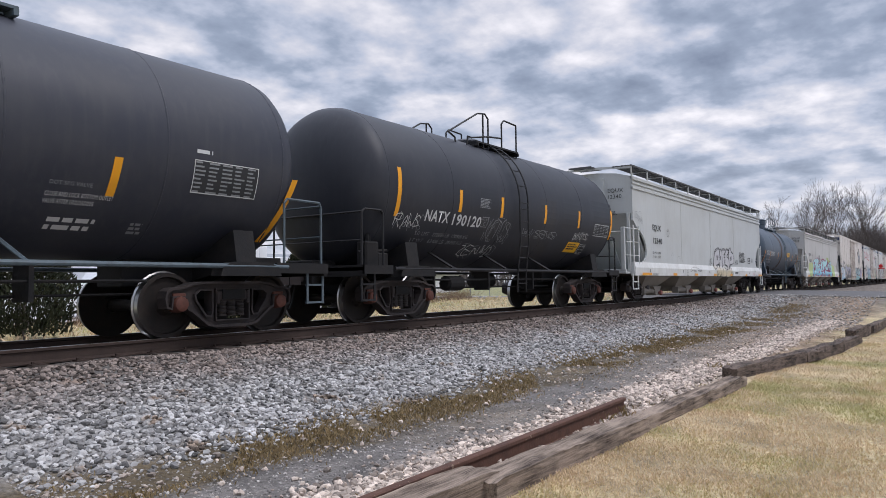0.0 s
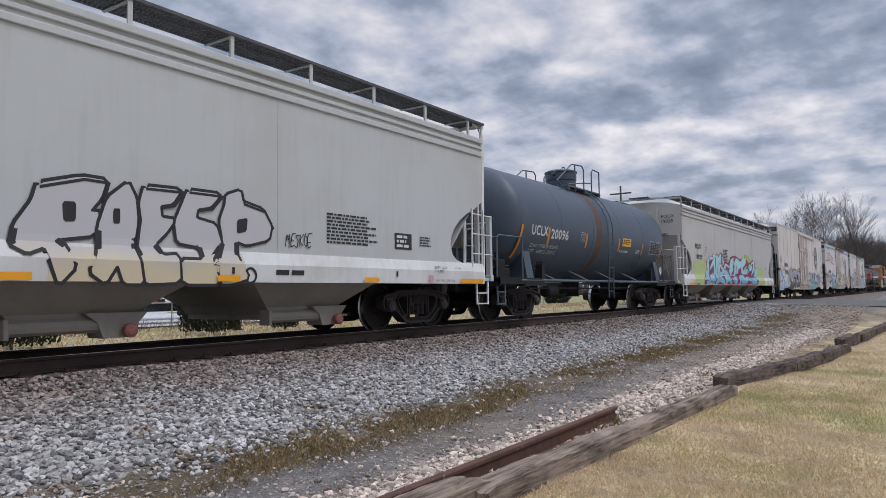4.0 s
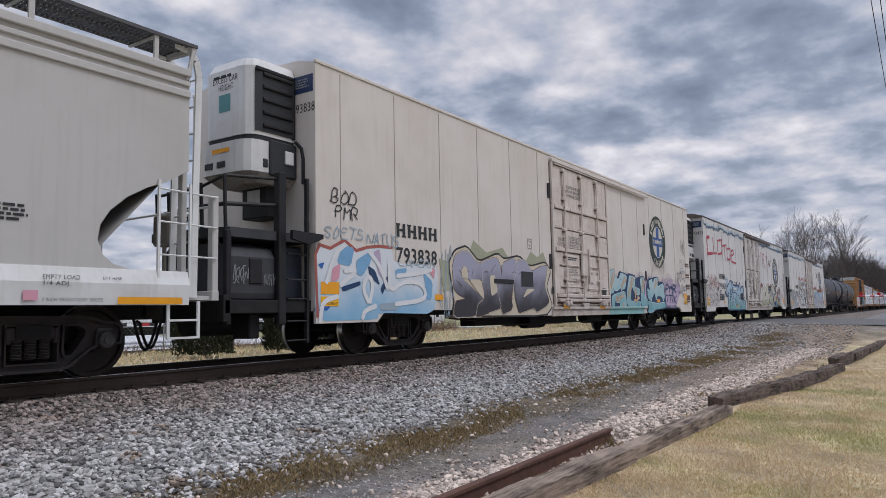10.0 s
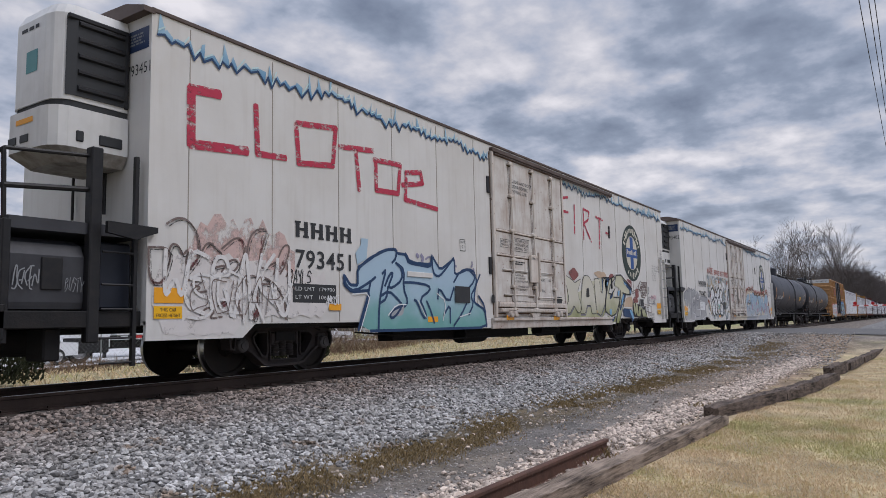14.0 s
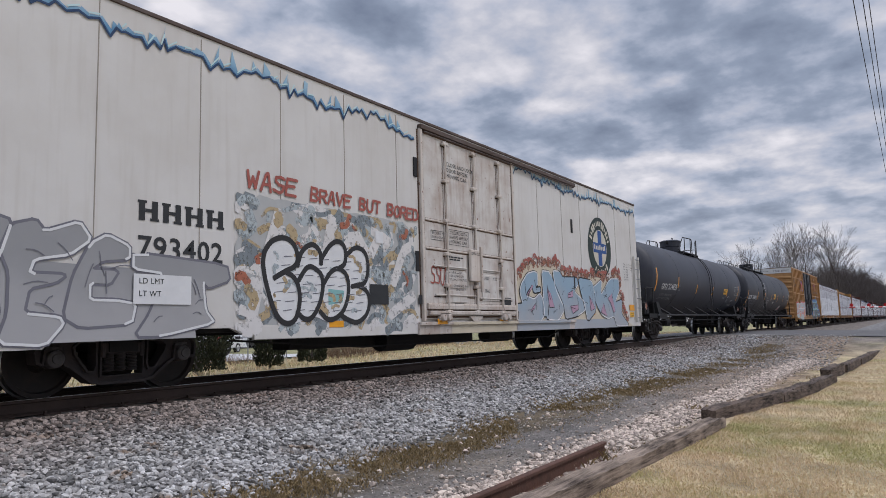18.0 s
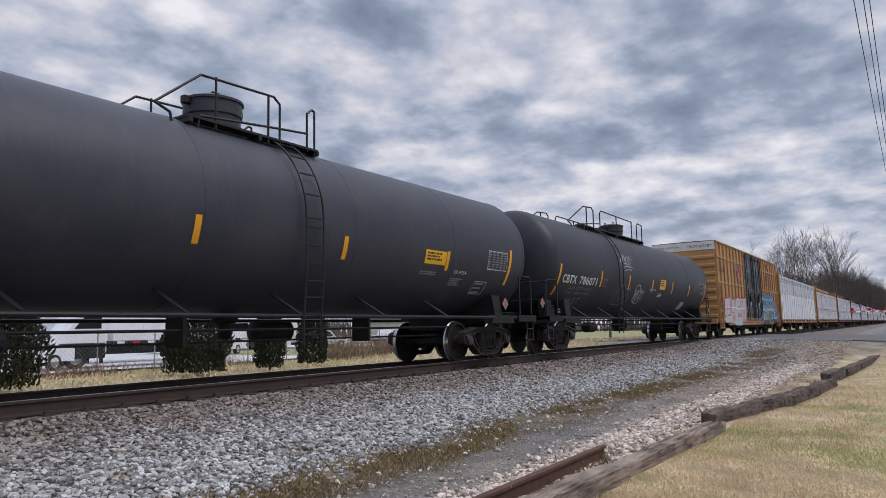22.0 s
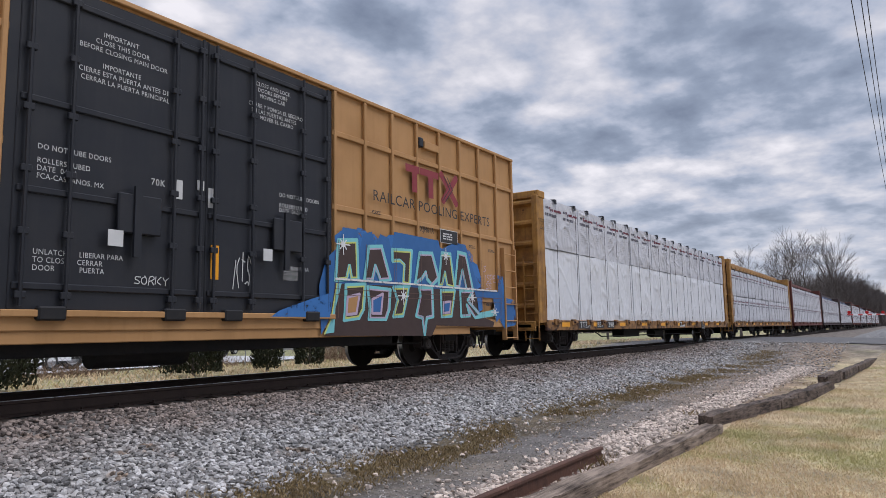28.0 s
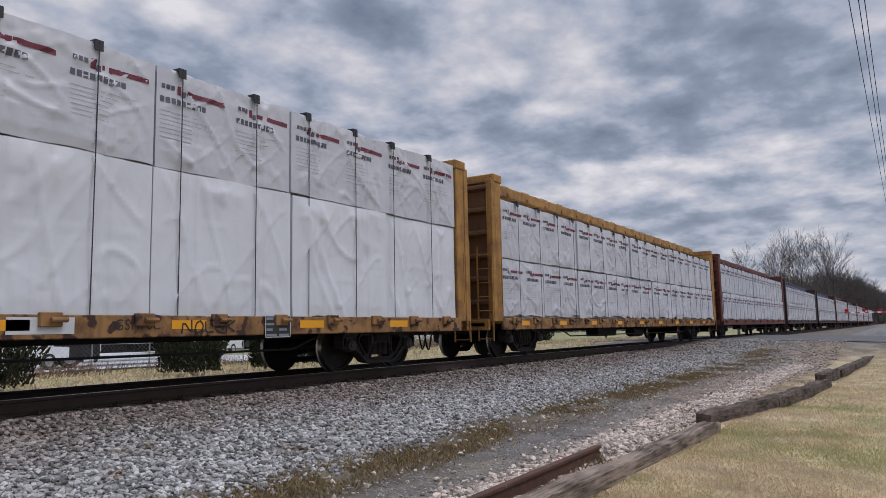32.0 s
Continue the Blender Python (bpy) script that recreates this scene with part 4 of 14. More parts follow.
M_GRASS = grass_material()
M_STRAW = material("dead_straw", (0.25, 0.18, 0.09), 0.9, dark=(0.14, 0.11, 0.05), scale=4, random_tint=-0.4)
M_TWIG = material("tan_twigs", (0.22, 0.15, 0.10), 0.9, dark=(0.13, 0.09, 0.06), scale=4, random_tint=-0.4)


def blades(name, spots, mat, label, seed, category):
    """spots: (x, y, z, height, width); each a bent blade of two triangles."""
    rng = np.random.RandomState(seed)
    S = np.array(spots)
    n = len(S)
    a = rng.uniform(0, 2 * np.pi, n)
    lean = rng.uniform(0.2, 1.1, n) * S[:, 3]
    la = rng.uniform(0, 2 * np.pi, n)
    dx, dy = np.cos(a) * S[:, 4], np.sin(a) * S[:, 4]
    base = S[:, :3]
    o = np.zeros(n)
    v0 = base + np.stack([-dx, -dy, o - 0.01], 1)
    v1 = base + np.stack([dx, dy, o - 0.01], 1)
    mid = base + np.stack([np.cos(la) * lean * 0.35, np.sin(la) * lean * 0.35, S[:, 3] * 0.65], 1)
    v2 = mid + np.stack([dx * 0.7, dy * 0.7, o], 1)
    v3 = base + np.stack([np.cos(la) * lean, np.sin(la) * lean, S[:, 3]], 1)
    V = np.stack([v0, v1, v2, v3], 1).reshape(-1, 3)
    k = np.arange(n)[:, None] * 4
    F = np.concatenate([k + [0, 1, 2], k + [0, 2, 3]], 1).reshape(-1, 3)
    me = bpy.data.meshes.new(name)
    me.vertices.add(len(V)), me.loops.add(F.size), me.polygons.add(len(F))
    me.vertices.foreach_set("co", V.astype("f").ravel())
    me.loops.foreach_set("vertex_index", F.astype("i").ravel())
    me.polygons.foreach_set("loop_start", np.arange(0, F.size, 3, dtype="i"))
    me.update(calc_edges=True)
    me.materials.append(mat)
    return tagged(new(name, me), label, category, kind="stuff")


def build_greenery():
    rng = random.Random(21)
    spots = []
    for x0, x1, per in ((1.5, 7, 3600), (7, 12, 2200), (12, 20, 1000), (20, 34, 350)):
        for _ in range(int((x1 - x0) * 4.6 * per)):
            x = rng.uniform(x0, x1)
            y = lawn_edge(x) - rng.random() ** 1.1 * 4.6
            tuft = noise.noise((x * 1.7, y * 1.7, 2))
            spots.append((x, y, ground_z(x, y), rng.uniform(0.010, 0.028) * (1.2 + 0.7 * tuft), rng.uniform(0.0016, 0.0034) * (1 + 0.05 * x)))
    blades("lawn_grass", spots, M_GRASS, "short dry lawn with straw and green patches", 3, "grass")
    # weeds along the verge, by the timbers and round the old rail
    spots = []
    for _ in range(70000):
        x = rng.uniform(2.5, 34)
        y = 5.02 + 0.05 * (min(15.0, max(7.0, x)) - 7.0) + 0.16 * noise.noise((x * 0.6, 0, 0)) + rng.gauss(0, 0.17 + 0.012 * x)
        if noise.noise((x * 0.7, y * 1.1, 3)) < -0.12:
            continue
        spots.append((x, y, ground_z(x, y), rng.uniform(0.012, 0.05), rng.uniform(0.003, 0.006)))
    for _ in range(2600):
        x = rng.uniform(2.5, 26)
        y = lawn_edge(x) + rng.choice((0.42, 0.5, 0.75)) + rng.gauss(0, 0.12)
        if noise.noise((x * 0.9, y, 8)) < 0.05:
            continue
        spots.append((x, y, ground_z(x, y), rng.uniform(0.012, 0.05), rng.uniform(0.003, 0.006)))
    for cx, cy, n in ((7.6, 2.98, 30), (7.2, 2.95, 25), (12.3, 3.1, 30)):
        for _ in range(n):
            spots.append((cx + rng.gauss(0, 0.16), cy + rng.gauss(0, 0.10), ground_z(cx, cy), rng.uniform(0.04, 0.13), 0.003))
    blades("verge_weeds", spots, M_STRAW, "dead brown weeds along the gravel edge", 4, "weeds")
    # rough grass behind the track
    spots = []
    for _ in range(16000):
        x, y = rng.uniform(5, 70), rng.uniform(13.6, 27)
        spots.append((x, y, ground_z(x, y), rng.uniform(0.05, 0.22), rng.uniform(0.008, 0.02)))
    blades("field_grass", spots, M_GRASS, "rough dry grass beyond the track", 5, "grass")


def juniper(x, y, w, h, seed):
    rng = random.Random(seed)
    t = thing("juniper_bush", "dark green juniper bush on dry grass", "bush", at=pose(x, y, ground_z(x, y)), group="junipers beyond the track")
    g = Geo().rod((0, 0, -0.1), (0, 0, h * 0.7), 0.06, 6, 0.02)
    for k in range(10):
        a = rng.uniform(0, 6.28)
        g.rod((0, 0, h * 0.05 * k + 0.1), (math.cos(a) * w * 0.3, math.sin(a) * w * 0.3, h * (0.25 + 0.06 * k)), 0.025, 4, 0.008)
    part("trunk", g, M_BARK, t)
    g = Geo()
    n = int(2600 * w)
    for _ in range(n):
        z = h * (0.04 + 0.96 * rng.random() ** 0.9)
        f = z / h
        prof = w * 0.52 * (0.78 + 0.5 * f - 1.25 * f ** 3.2 + 0.12 * noise.noise((seed, f * 4, 1)))
        a = rng.uniform(0, 6.28)
        bump = 1 + 0.28 * noise.noise((math.cos(a) * 1.6 + seed, math.sin(a) * 1.6, f * 3.5))
        r = prof * bump * (1 - 0.6 * rng.random() ** 2.2)
        c = Vector((r * math.cos(a), r * math.sin(a), z))
        d = Vector((math.cos(a) * 0.5 + rng.gauss(0, 0.4), math.sin(a) * 0.5 + rng.gauss(0, 0.4), 0.9)).normalized()
        s = d.orthogonal().normalized()
        s.rotate(Matrix.Rotation(rng.uniform(0, 6.28), 3, d))
        L = rng.uniform(0.08, 0.19)
        q = s.cross(d)
        g.add([c - s * L * 0.25, c + s * L * 0.25, c + d * L, c + d * L * 0.45 + q * L * 0.28], [(0, 1, 2), (0, 3, 2)])
    part("foliage", g, M_JUNIPER, t, fix=False)
    return t


def thicket(x, y, w, h, seed, mat):
    rng = random.Random(seed)
    g = Geo()
    for _ in range(int(95 * w)):
        bx, by = rng.gauss(0, w * 0.4), rng.gauss(0, 0.5)
        p = Vector((bx, by, -0.05))
        d = Vector((rng.gauss(0, 0.35), rng.gauss(0, 0.35), 1)).normalized()
        L = h * rng.uniform(0.5, 1.05)
        r = 0.014
        for k in range(4):
            q = p + d * L / 4
            g.rod(p, q, r, 3, r * 0.7, caps=False)
            for _ in range(2):
                e = (d + Vector((rng.gauss(0, 0.7), rng.gauss(0, 0.7), rng.gauss(0, 0.4)))).normalized()
                g.rod(q, q + e * L * 0.22, r * 0.6, 3, r * 0.25, caps=False)
            p, r = q, r * 0.7
            d = (d + Vector((rng.gauss(0, 0.2), rng.gauss(0, 0.2), 0))).normalized()
    return solid("thicket", g, mat, "leafless tan brush thicket by the fence", "shrub", at=pose(x, y, ground_z(x, y)), fix=False)


def bare_tree_meshes(h, seed, levels=5, spread=0.62, floor=0.014, lengths=(0.36, 0.34, 0.20, 0.125, 0.075, 0.05), shoots=(5, 4, 4, 3, 2, 0), rise=0.12, girth=0.016):
    """Trunk and crown of a leafless tree: limbs that rise and fork, with side twigs all along them."""
    rng = random.Random(seed)
    trunk, crown = Geo(), Geo()

    def grow(p, d, lev, r):
        L = h * lengths[lev] * rng.uniform(0.75, 1.2)
        n = 5 if lev < 2 else 3 if lev < 4 else 2
        kids = shoots[lev] if lev < levels else 0
        marks = sorted((0.42 if lev == 0 else 0.18) + (0.58 if lev == 0 else 0.8) * rng.random() for _ in range(kids))
        a0 = rng.uniform(0, 6.28)
        for k in range(n):
            d = (d + Vector((rng.gauss(0, 0.09), rng.gauss(0, 0.09), 0.05 if lev < 3 else 0.0))).normalized()
            q = p + d * L / n
            r1 = max(floor, r * (1 - 0.12 * (5 / n)))
            (trunk if lev == 0 else crown).rod(p, q, max(floor, r), 7 if lev == 0 else 5 if lev == 1 else 3, r1, caps=False)
            while marks and marks[0] <= (k + 1) / n:
                t = marks.pop(0) * n - k
                a0 += 2.4 + rng.gauss(0, 0.5)
                side = Vector((math.cos(a0), math.sin(a0), 0))
                side = (side - d * side.dot(d)).normalized()
                lean = spread * rng.uniform(0.6, 1.25) * (0.85 if lev == 0 else 1.0)
                grow(p.lerp(q, max(0.0, min(1.0, t))), (d + side * lean + Vector((0, 0, rise))).normalized(), lev + 1, r * rng.uniform(0.36, 0.54))
            p, r = q, r1
        if lev < levels:
            for sgn in (-1, 1):
                e = Vector((rng.gauss(0, 1), rng.gauss(0, 1), 0))
                e = (e - d * e.dot(d)).normalized() * sgn
                grow(p, (d + e * spread * 0.5).normalized(), lev + 1, r * 0.7)
    grow(Vector((0, 0, -0.2)), Vector((0, 0, 1)), 0, h * girth)
    k = h / max(v[2] for v in crown.v)
    for g in (trunk, crown):
        g.v = [(x * k, y * k, z * k) for x, y, z in g.v]
    return trunk.mesh("trunk", M_BARK, fix=False), crown.mesh("crown", M_BARK, fix=False)


def build_trees():
    kinds = [bare_tree_meshes(18, q, 4, 0.66, 0.016) for q in (4, 9, 15, 23)]
    # open vase-shaped crowns whose limbs can be told apart
    kinds += [bare_tree_meshes(18, q, 4, 0.58, 0.013, (0.34, 0.38, 0.24, 0.14, 0.085), (3, 4, 4, 3, 0), 0.14, 0.02) for q in (3, 11, 14, 27)]

    def tree(x, y, h, k, turn, group):
        t = thing("bare_tree", "leafless grey deciduous tree beside the railway", "tree", at=pose(x, y, -0.75, 0, 0, turn), group=group)
        m = Matrix.Scale(h / 18, 4)
        part("trunk", kinds[k][0], None, t, at=m)
        part("crown", kinds[k][1], None, t, at=m)
    for x, y, h, k, turn in ((147, 15.6, 20.2, 4, 20), (165, 12.9, 22.4, 5, 130), (117, 16.8, 14.8, 6, 60), (89, 16.6, 11.4, 7, 200), (126, 15.6, 10, 7, 250), (158, 15.4, 12, 6, 77)):
        tree(x, y, h, k, turn, "bare trees by the crossing")
    rng = random.Random(8)
    x = 196
    while x < 640:
        for yy in (13.4, 18.0, 24.0):
            tree(x + rng.uniform(-5, 5), yy + rng.uniform(-1.5, 2.0), rng.uniform(0.88, 1.06) * (16.2 + (x - 196) * 0.018), rng.randrange(4), rng.uniform(0, 360), "tree row along the railway")
        x += 5 + x * 0.012
    # far woods closing the view to the north
    g = Geo()
    for i in range(700):
        a = radians(rng.uniform(12, 100) if i < 420 else rng.uniform(1.3, 12))
        d = rng.uniform(240, 330) if i < 420 else rng.uniform(330, 600)
        p = Vector((d * math.cos(a), d * math.sin(a), -1))
        h = rng.uniform(7, 13) if i < 420 else rng.uniform(10, 16)
        for k in range(7):
            e = Vector((rng.gauss(0, 0.25), rng.gauss(0, 0.25), 1)).normalized()
            q = p + Vector((rng.gauss(0, 2.2), rng.gauss(0, 2.2), 0))
            g.rod(q, q + e * h * rng.uniform(0.6, 1), 0.35, 3, 0.05, caps=False)
    solid("far_woods", g, M_BARK, "distant leafless woods on the horizon", "woods", kind="stuff", fix=False)


M_LOT = material("pale_concrete_lot", (0.52, 0.52, 0.53), 0.85, dark=(0.42, 0.42, 0.42), scale=0.5, amount=0.6)
M_WHITE_V = material("white_vehicle_paint", (0.72, 0.73, 0.75), 0.4, dark=(0.55, 0.55, 0.55), scale=1)
M_TYRE = material("black_tyre_rubber", (0.02, 0.02, 0.021), 0.85, dark=(0.05, 0.048, 0.045), scale=5)
M_RIM = material("dull_alloy_rim", (0.35, 0.35, 0.36), 0.4, metal=0.7)
M_GLASS_D = material("dark_window_glass", (0.02, 0.024, 0.028), 0.1)
M_RED = flat("red_marker_tape", (0.45, 0.03, 0.03))
M_GALV = material("galvanised_wire", (0.32, 0.33, 0.34), 0.5, metal=0.6)
M_BRICK = material("red_brown_brickwork", (0.22, 0.10, 0.07), 0.85, dark=(0.15, 0.07, 0.05), scale=8)


def wheel_on(v, x, y, r, w=0.28):
    t = part("wheel", Geo().lathe([(-w / 2, r * 0.6), (-w / 2, r * 0.93), (-w * 0.3, r), (w * 0.3, r), (w / 2, r * 0.93), (w / 2, r * 0.6)], "y", 20, caps=False), M_TYRE, v, "black tyre", at=pose(x, y, r), smooth=True)
    part("rim", Geo().lathe([(-w * 0.35, 0.03), (-w * 0.38, r * 0.3), (-w * 0.2, r * 0.5), (-w * 0.45, r * 0.62), (w * 0.4, r * 0.62)], "y", 18), M_RIM, t, smooth=True)


def build_lot():
    g = Geo()
    n = 24
    for i in range(n + 1):
        x = 4 + 60 * i / n
        for y in (29.0 + 0.5 * noise.noise((x * 0.2, 0, 0)), 40, 52, 66):
            g.v.append((x, y, -0.62))
    g.f = [(4 * i + j, 4 * i + 4 + j, 4 * i + 5 + j, 4 * i + 1 + j) for i in range(n) for j in range(3)]
    g.mi = [0] * len(g.f)
    solid("lot_pavement", g, M_LOT, "pale concrete lot beyond the fence", "pavement", kind="structure", fix=False)
    z = -0.62
    # flatbed lorry with marker tape along the bed
    v = thing("flatbed_truck", "white and black flatbed truck parked beyond the fence", "truck", at=pose(22.0, 32.0, z, 0, 0, -8))
    part("flatbed", Geo().box(-2.6, 4.2, -1.2, 1.2, 1.05, 1.22, 0.02), M_STEEL_BLACK, v)
    part("chassis", Geo().box(-5, 4.0, -0.5, 0.5, 0.6, 1.0).box(-4.9, -2.9, -1.15, -0.5, 0.45, 1.15, 0.03).box(0.0, 1.0, -1.15, -0.6, 0.4, 0.95), M_STEEL_BLACK, v)
    part("cab", Geo().prism([(-5.3, 0.7), (-2.85, 0.7), (-2.85, 2.6), (-3.9, 2.65), (-4.5, 1.75), (-5.3, 1.6)], -1.1, 1.1), M_WHITE_V, v, "white cab")
    part("side_window", Geo().prism([(-4.3, 1.8), (-3.1, 1.8), (-3.1, 2.4), (-3.8, 2.4)], -1.11, -1.09), M_GLASS_D, v)
    part("toolbox", Geo().box(-2.6, -1.0, -1.22, -0.6, 1.22, 1.62, 0.02), M_WHITE_V, v)
    for k in range(9):
        part("marker_tape", Geo().box(-2.4 + k * 0.74, -2.05 + k * 0.74, -1.21, -1.2, 1.06, 1.2), M_RED if k % 2 else M_WHITE_V, v)
    for x in (-4.2, 1.7, 2.9):
        wheel_on(v, x, -1.0, 0.5)
        wheel_on(v, x, 1.0, 0.5)
    # white box trailers behind
    for x, y, L, rot in ((25.5, 37.5, 11, -6), (12, 44, 12, 4), (41, 50, 13, 0)):
        t = thing("box_trailer", "long white box trailer parked in the lot", "trailer", at=pose(x, y, z, 0, 0, rot), group="parked trailers")
        b = part("box", Geo().box(-L / 2, L / 2, -1.25, 1.25, 1.1, 3.9, 0.04), M_WHITE_V, t)
        for k in range(int(L)):
            part("side_rib", Geo().box(-L / 2 + 0.4 + k, -L / 2 + 0.46 + k, -1.27, -1.25, 1.15, 3.85), M_WHITE_V, b)
        part("bottom_rail", Geo().box(-L / 2, L / 2, -1.28, -1.2, 1.02, 1.14), M_GALV, t)
        for q in (L / 2 - 1.2, L / 2 - 2.4):
            wheel_on(t, q, -1.0, 0.5)
            wheel_on(t, q, 1.0, 0.5)
        for y in (-0.9, 0.75):
            part("landing_leg", Geo().box(-L / 2 + 2.2, -L / 2 + 2.35, y, y + 0.15, 0, 1.1), M_STEEL_BLACK, t)
    # white pickup and car
    for x, y, rot, nm, lab in ((14.8, 31.5, 12, "pickup_truck", "white pickup truck parked by the fence"), (33, 41, 20, "car", "white car parked in the lot"), (48, 45, -15, "car", "white car parked in the lot"), (62, 48, 10, "car", "silver car parked in the lot")):
        v = thing(nm, lab, "pickup" if nm[0] == "p" else "car", at=pose(x, y, z, 0, 0, rot))
        part("body", Geo().prism([(-2.5, 0.4), (2.5, 0.4), (2.5, 0.95), (1.0, 1.02), (0.4, 1.6), (-0.9, 1.62), (-1.3, 1.05), (-2.5, 1.0)], -0.92, 0.92), M_WHITE_V, v)
        part("side_window", Geo().prism([(-1.1, 1.08), (0.75, 1.08), (0.32, 1.52), (-0.85, 1.53)], -0.93, -0.915), M_GLASS_D, v)
        part("bumper", Geo().box(-2.62, -2.48, -0.9, 0.9, 0.4, 0.62, 0.03), M_STEEL_BLACK, v)
        for q in (-1.5, 1.5):
            wheel_on(v, q, -0.82, 0.36, 0.22)
            wheel_on(v, q, 0.82, 0.36, 0.22)
    # long low building
    b = thing("warehouse", "long low white metal warehouse behind the lot", "building", at=pose(26, 72, -0.65))
    part("wall", Geo().box(-34, 40, -6, 6, 0, 4.6), M_CONC, b)
    part("roof", Geo().prism([(-6.4, 4.6), (6.4, 4.6), (0, 5.6)], -34.4, 40.4, "x"), M_GALV, b)
    for k in range(10):
        part("roller_door", Geo().box(-31 + k * 7.2, -27.4 + k * 7.2, -6.06, -6.0, 0, 3.4), M_UNIT2, b)
    h = thing("brick_shop", "low dark brick building behind the trees", "building", at=pose(11.0, 66, -0.65))
    part("wall", Geo().box(-6, 6, -4, 4, 0, 5.4), M_BRICK, h)
    part("roof", Geo().box(-6.3, 6.3, -4.3, 4.3, 5.4, 5.7), M_STEEL_BLACK, h)
    for k in range(3):
        part("window", Geo().box(-4.6 + k * 3.4, -3.0 + k * 3.4, -4.05, -4.0, 1.2, 2.8), M_GLASS_D, h)
    hs = thing("house", "small pale house far beyond the field", "house", at=pose(93, 70, -0.7, 0, 0, 10))
    part("wall", Geo().box(-6, 6, -4, 4, 0, 3), M_CONC, hs)
    part("roof", Geo().prism([(-4.5, 2.9), (4.5, 2.9), (0, 5)], -6.4, 6.4, "x"), M_ROOFG, hs)
    for k in range(3):
        part("window", Geo().box(-4.5 + k * 3.6, -3.3 + k * 3.6, -4.04, -4.0, 1.0, 2.2), M_GLASS_D, hs)
    # chain-link fence
    f = thing("chain_link_fence", "galvanised chain-link fence on the field edge", "fence", at=pose(0, 27.6, -0.68))
    for k in range(22):
        part("post", Geo().rod((6 + k * 2.6, 0, -0.05), (6 + k * 2.6, 0, 1.75), 0.03, 6), M_GALV, f)
    g = Geo().rod((6, 0, 1.72), (61, 0, 1.72), 0.018, 5)
    part("top_rail", g, M_GALV, f)
    g = Geo()
    for k in range(-8, 300):
        x = 6 + k * 0.19
        for s in (-1, 1):
            a, c = (x, x + 1.7) if s > 0 else (x + 1.7, x)
            if 6 <= min(a, c) and max(a, c) <= 61:
                g.rod((a, 0, 0.02), (c, 0, 1.7), 0.0035, 3, caps=False)
    tagged(part("wire_mesh", g, M_GALV, f, fix=False), kind="stuff")
    # utility pole
    p = thing("utility_pole", "tall wooden utility pole beyond the track", "pole", at=pose(75, 27.7, -0.7))
    part("pole", Geo().rod((0, 0, 0), (0, 0, 12.9), 0.16, 8, 0.1), M_BARK, p)
    part("crossarm", Geo().box(-0.06, 0.06, -1.2, 1.2, 12.0, 12.15), M_BARK, p)


M_UNIT2 = flat("grey_roller_door", (0.4, 0.41, 0.42))
M_ROOFG = flat("grey_shingles", (0.16, 0.155, 0.15))


def build_wires():
    for y, zz, sag in ((0.55, 8.75, 0.5), (0.36, 8.75, 0.5), (0.24, 8.75, 0.5)):
        pts = []
        for k in range(41):
            x = -30 + 95 * k / 40
            t = k / 40 * 2 - 1
            pts.append((x, y, zz - sag * (1 - t * t)))
        solid("overhead_wire", Geo().tube(pts, 0.011, 5), M_STRAP, "thin black overhead wire along the railway", "wire", group="overhead wires", fix=False)


def build_mound():
    rng = random.Random(4)
    g = Geo()
    nr, na = 12, 40
    for i in range(nr + 1):
        r = i / nr
        for k in range(na):
            a = 2 * math.pi * k / na
            x, y = 5.2 * r * math.cos(a), 4.2 * r * math.sin(a)
            z = 1.4 * (1 - r) ** 0.85 * (1 + 0.2 * noise.noise((x, y, 1))) + 0.08 * noise.noise((x * 3, y * 3, 2))
            g.v.append((x, y, z - 0.25 * (i == nr)))
    g.f = [(i * na + k, (i + 1) * na + k, (i + 1) * na + (k + 1) % na, i * na + (k + 1) % na) for i in range(nr) for k in range(na)]
    g.mi = [0] * len(g.f)
    solid("gravel_mound", g, M_MOUND, "heap of grey gravel beside the road", "gravel heap", at=pose(67.5, 1.0, ground_z(67.5, 1.0)), fix=False)


def build_gate():
    """Lowered crossing gate: striped arm with red lamps, mast and counterweight."""
    a, b = Vector((49.0, 3.1, 1.30)), Vector((58.6, 0.55, 1.36))
    gate = thing("crossing_gate", "lowered red and white striped level crossing gate", "crossing gate", at=pose(b.x, b.y, 0))
    d = a - b
    n = 12
    for k in range(n):
        p, q = d * (k / n), d * ((k + 1) / n)
        part("arm_stripe", Geo().rod((p.x, p.y, b.z + p.z), (q.x, q.y, b.z + q.z), 0.045, 8, 0.042), M_RED if k % 2 else M_WHITE_V, gate, "red arm stripe" if k % 2 else "white arm stripe")
    for t in (0.35, 0.66, 0.97):
        p = d * t
        part("arm_lamp", Geo().lathe([(-0.07, 0.03), (-0.06, 0.10), (0.06, 0.10), (0.07, 0.03)], "x", 14, (p.x - 0.02, p.y, b.z + p.z + 0.14)), M_LAMP, gate, "red warning lamp", smooth=True)
    mast = part("mast", Geo().rod((0.2, -0.15, ground_z(b.x, b.y) - 0.2), (0.2, -0.15, 4.2), 0.07, 10), M_GALV, gate)
    part("gate_box", Geo().box(0.02, 0.4, -0.4, 0.1, 0.9, 1.6, 0.03), M_GALV, mast)
    part("counterweight", Geo().box(0.3, 1.1, -0.55, -0.25, 1.15, 1.5, 0.03), M_STEEL_BLACK, gate)


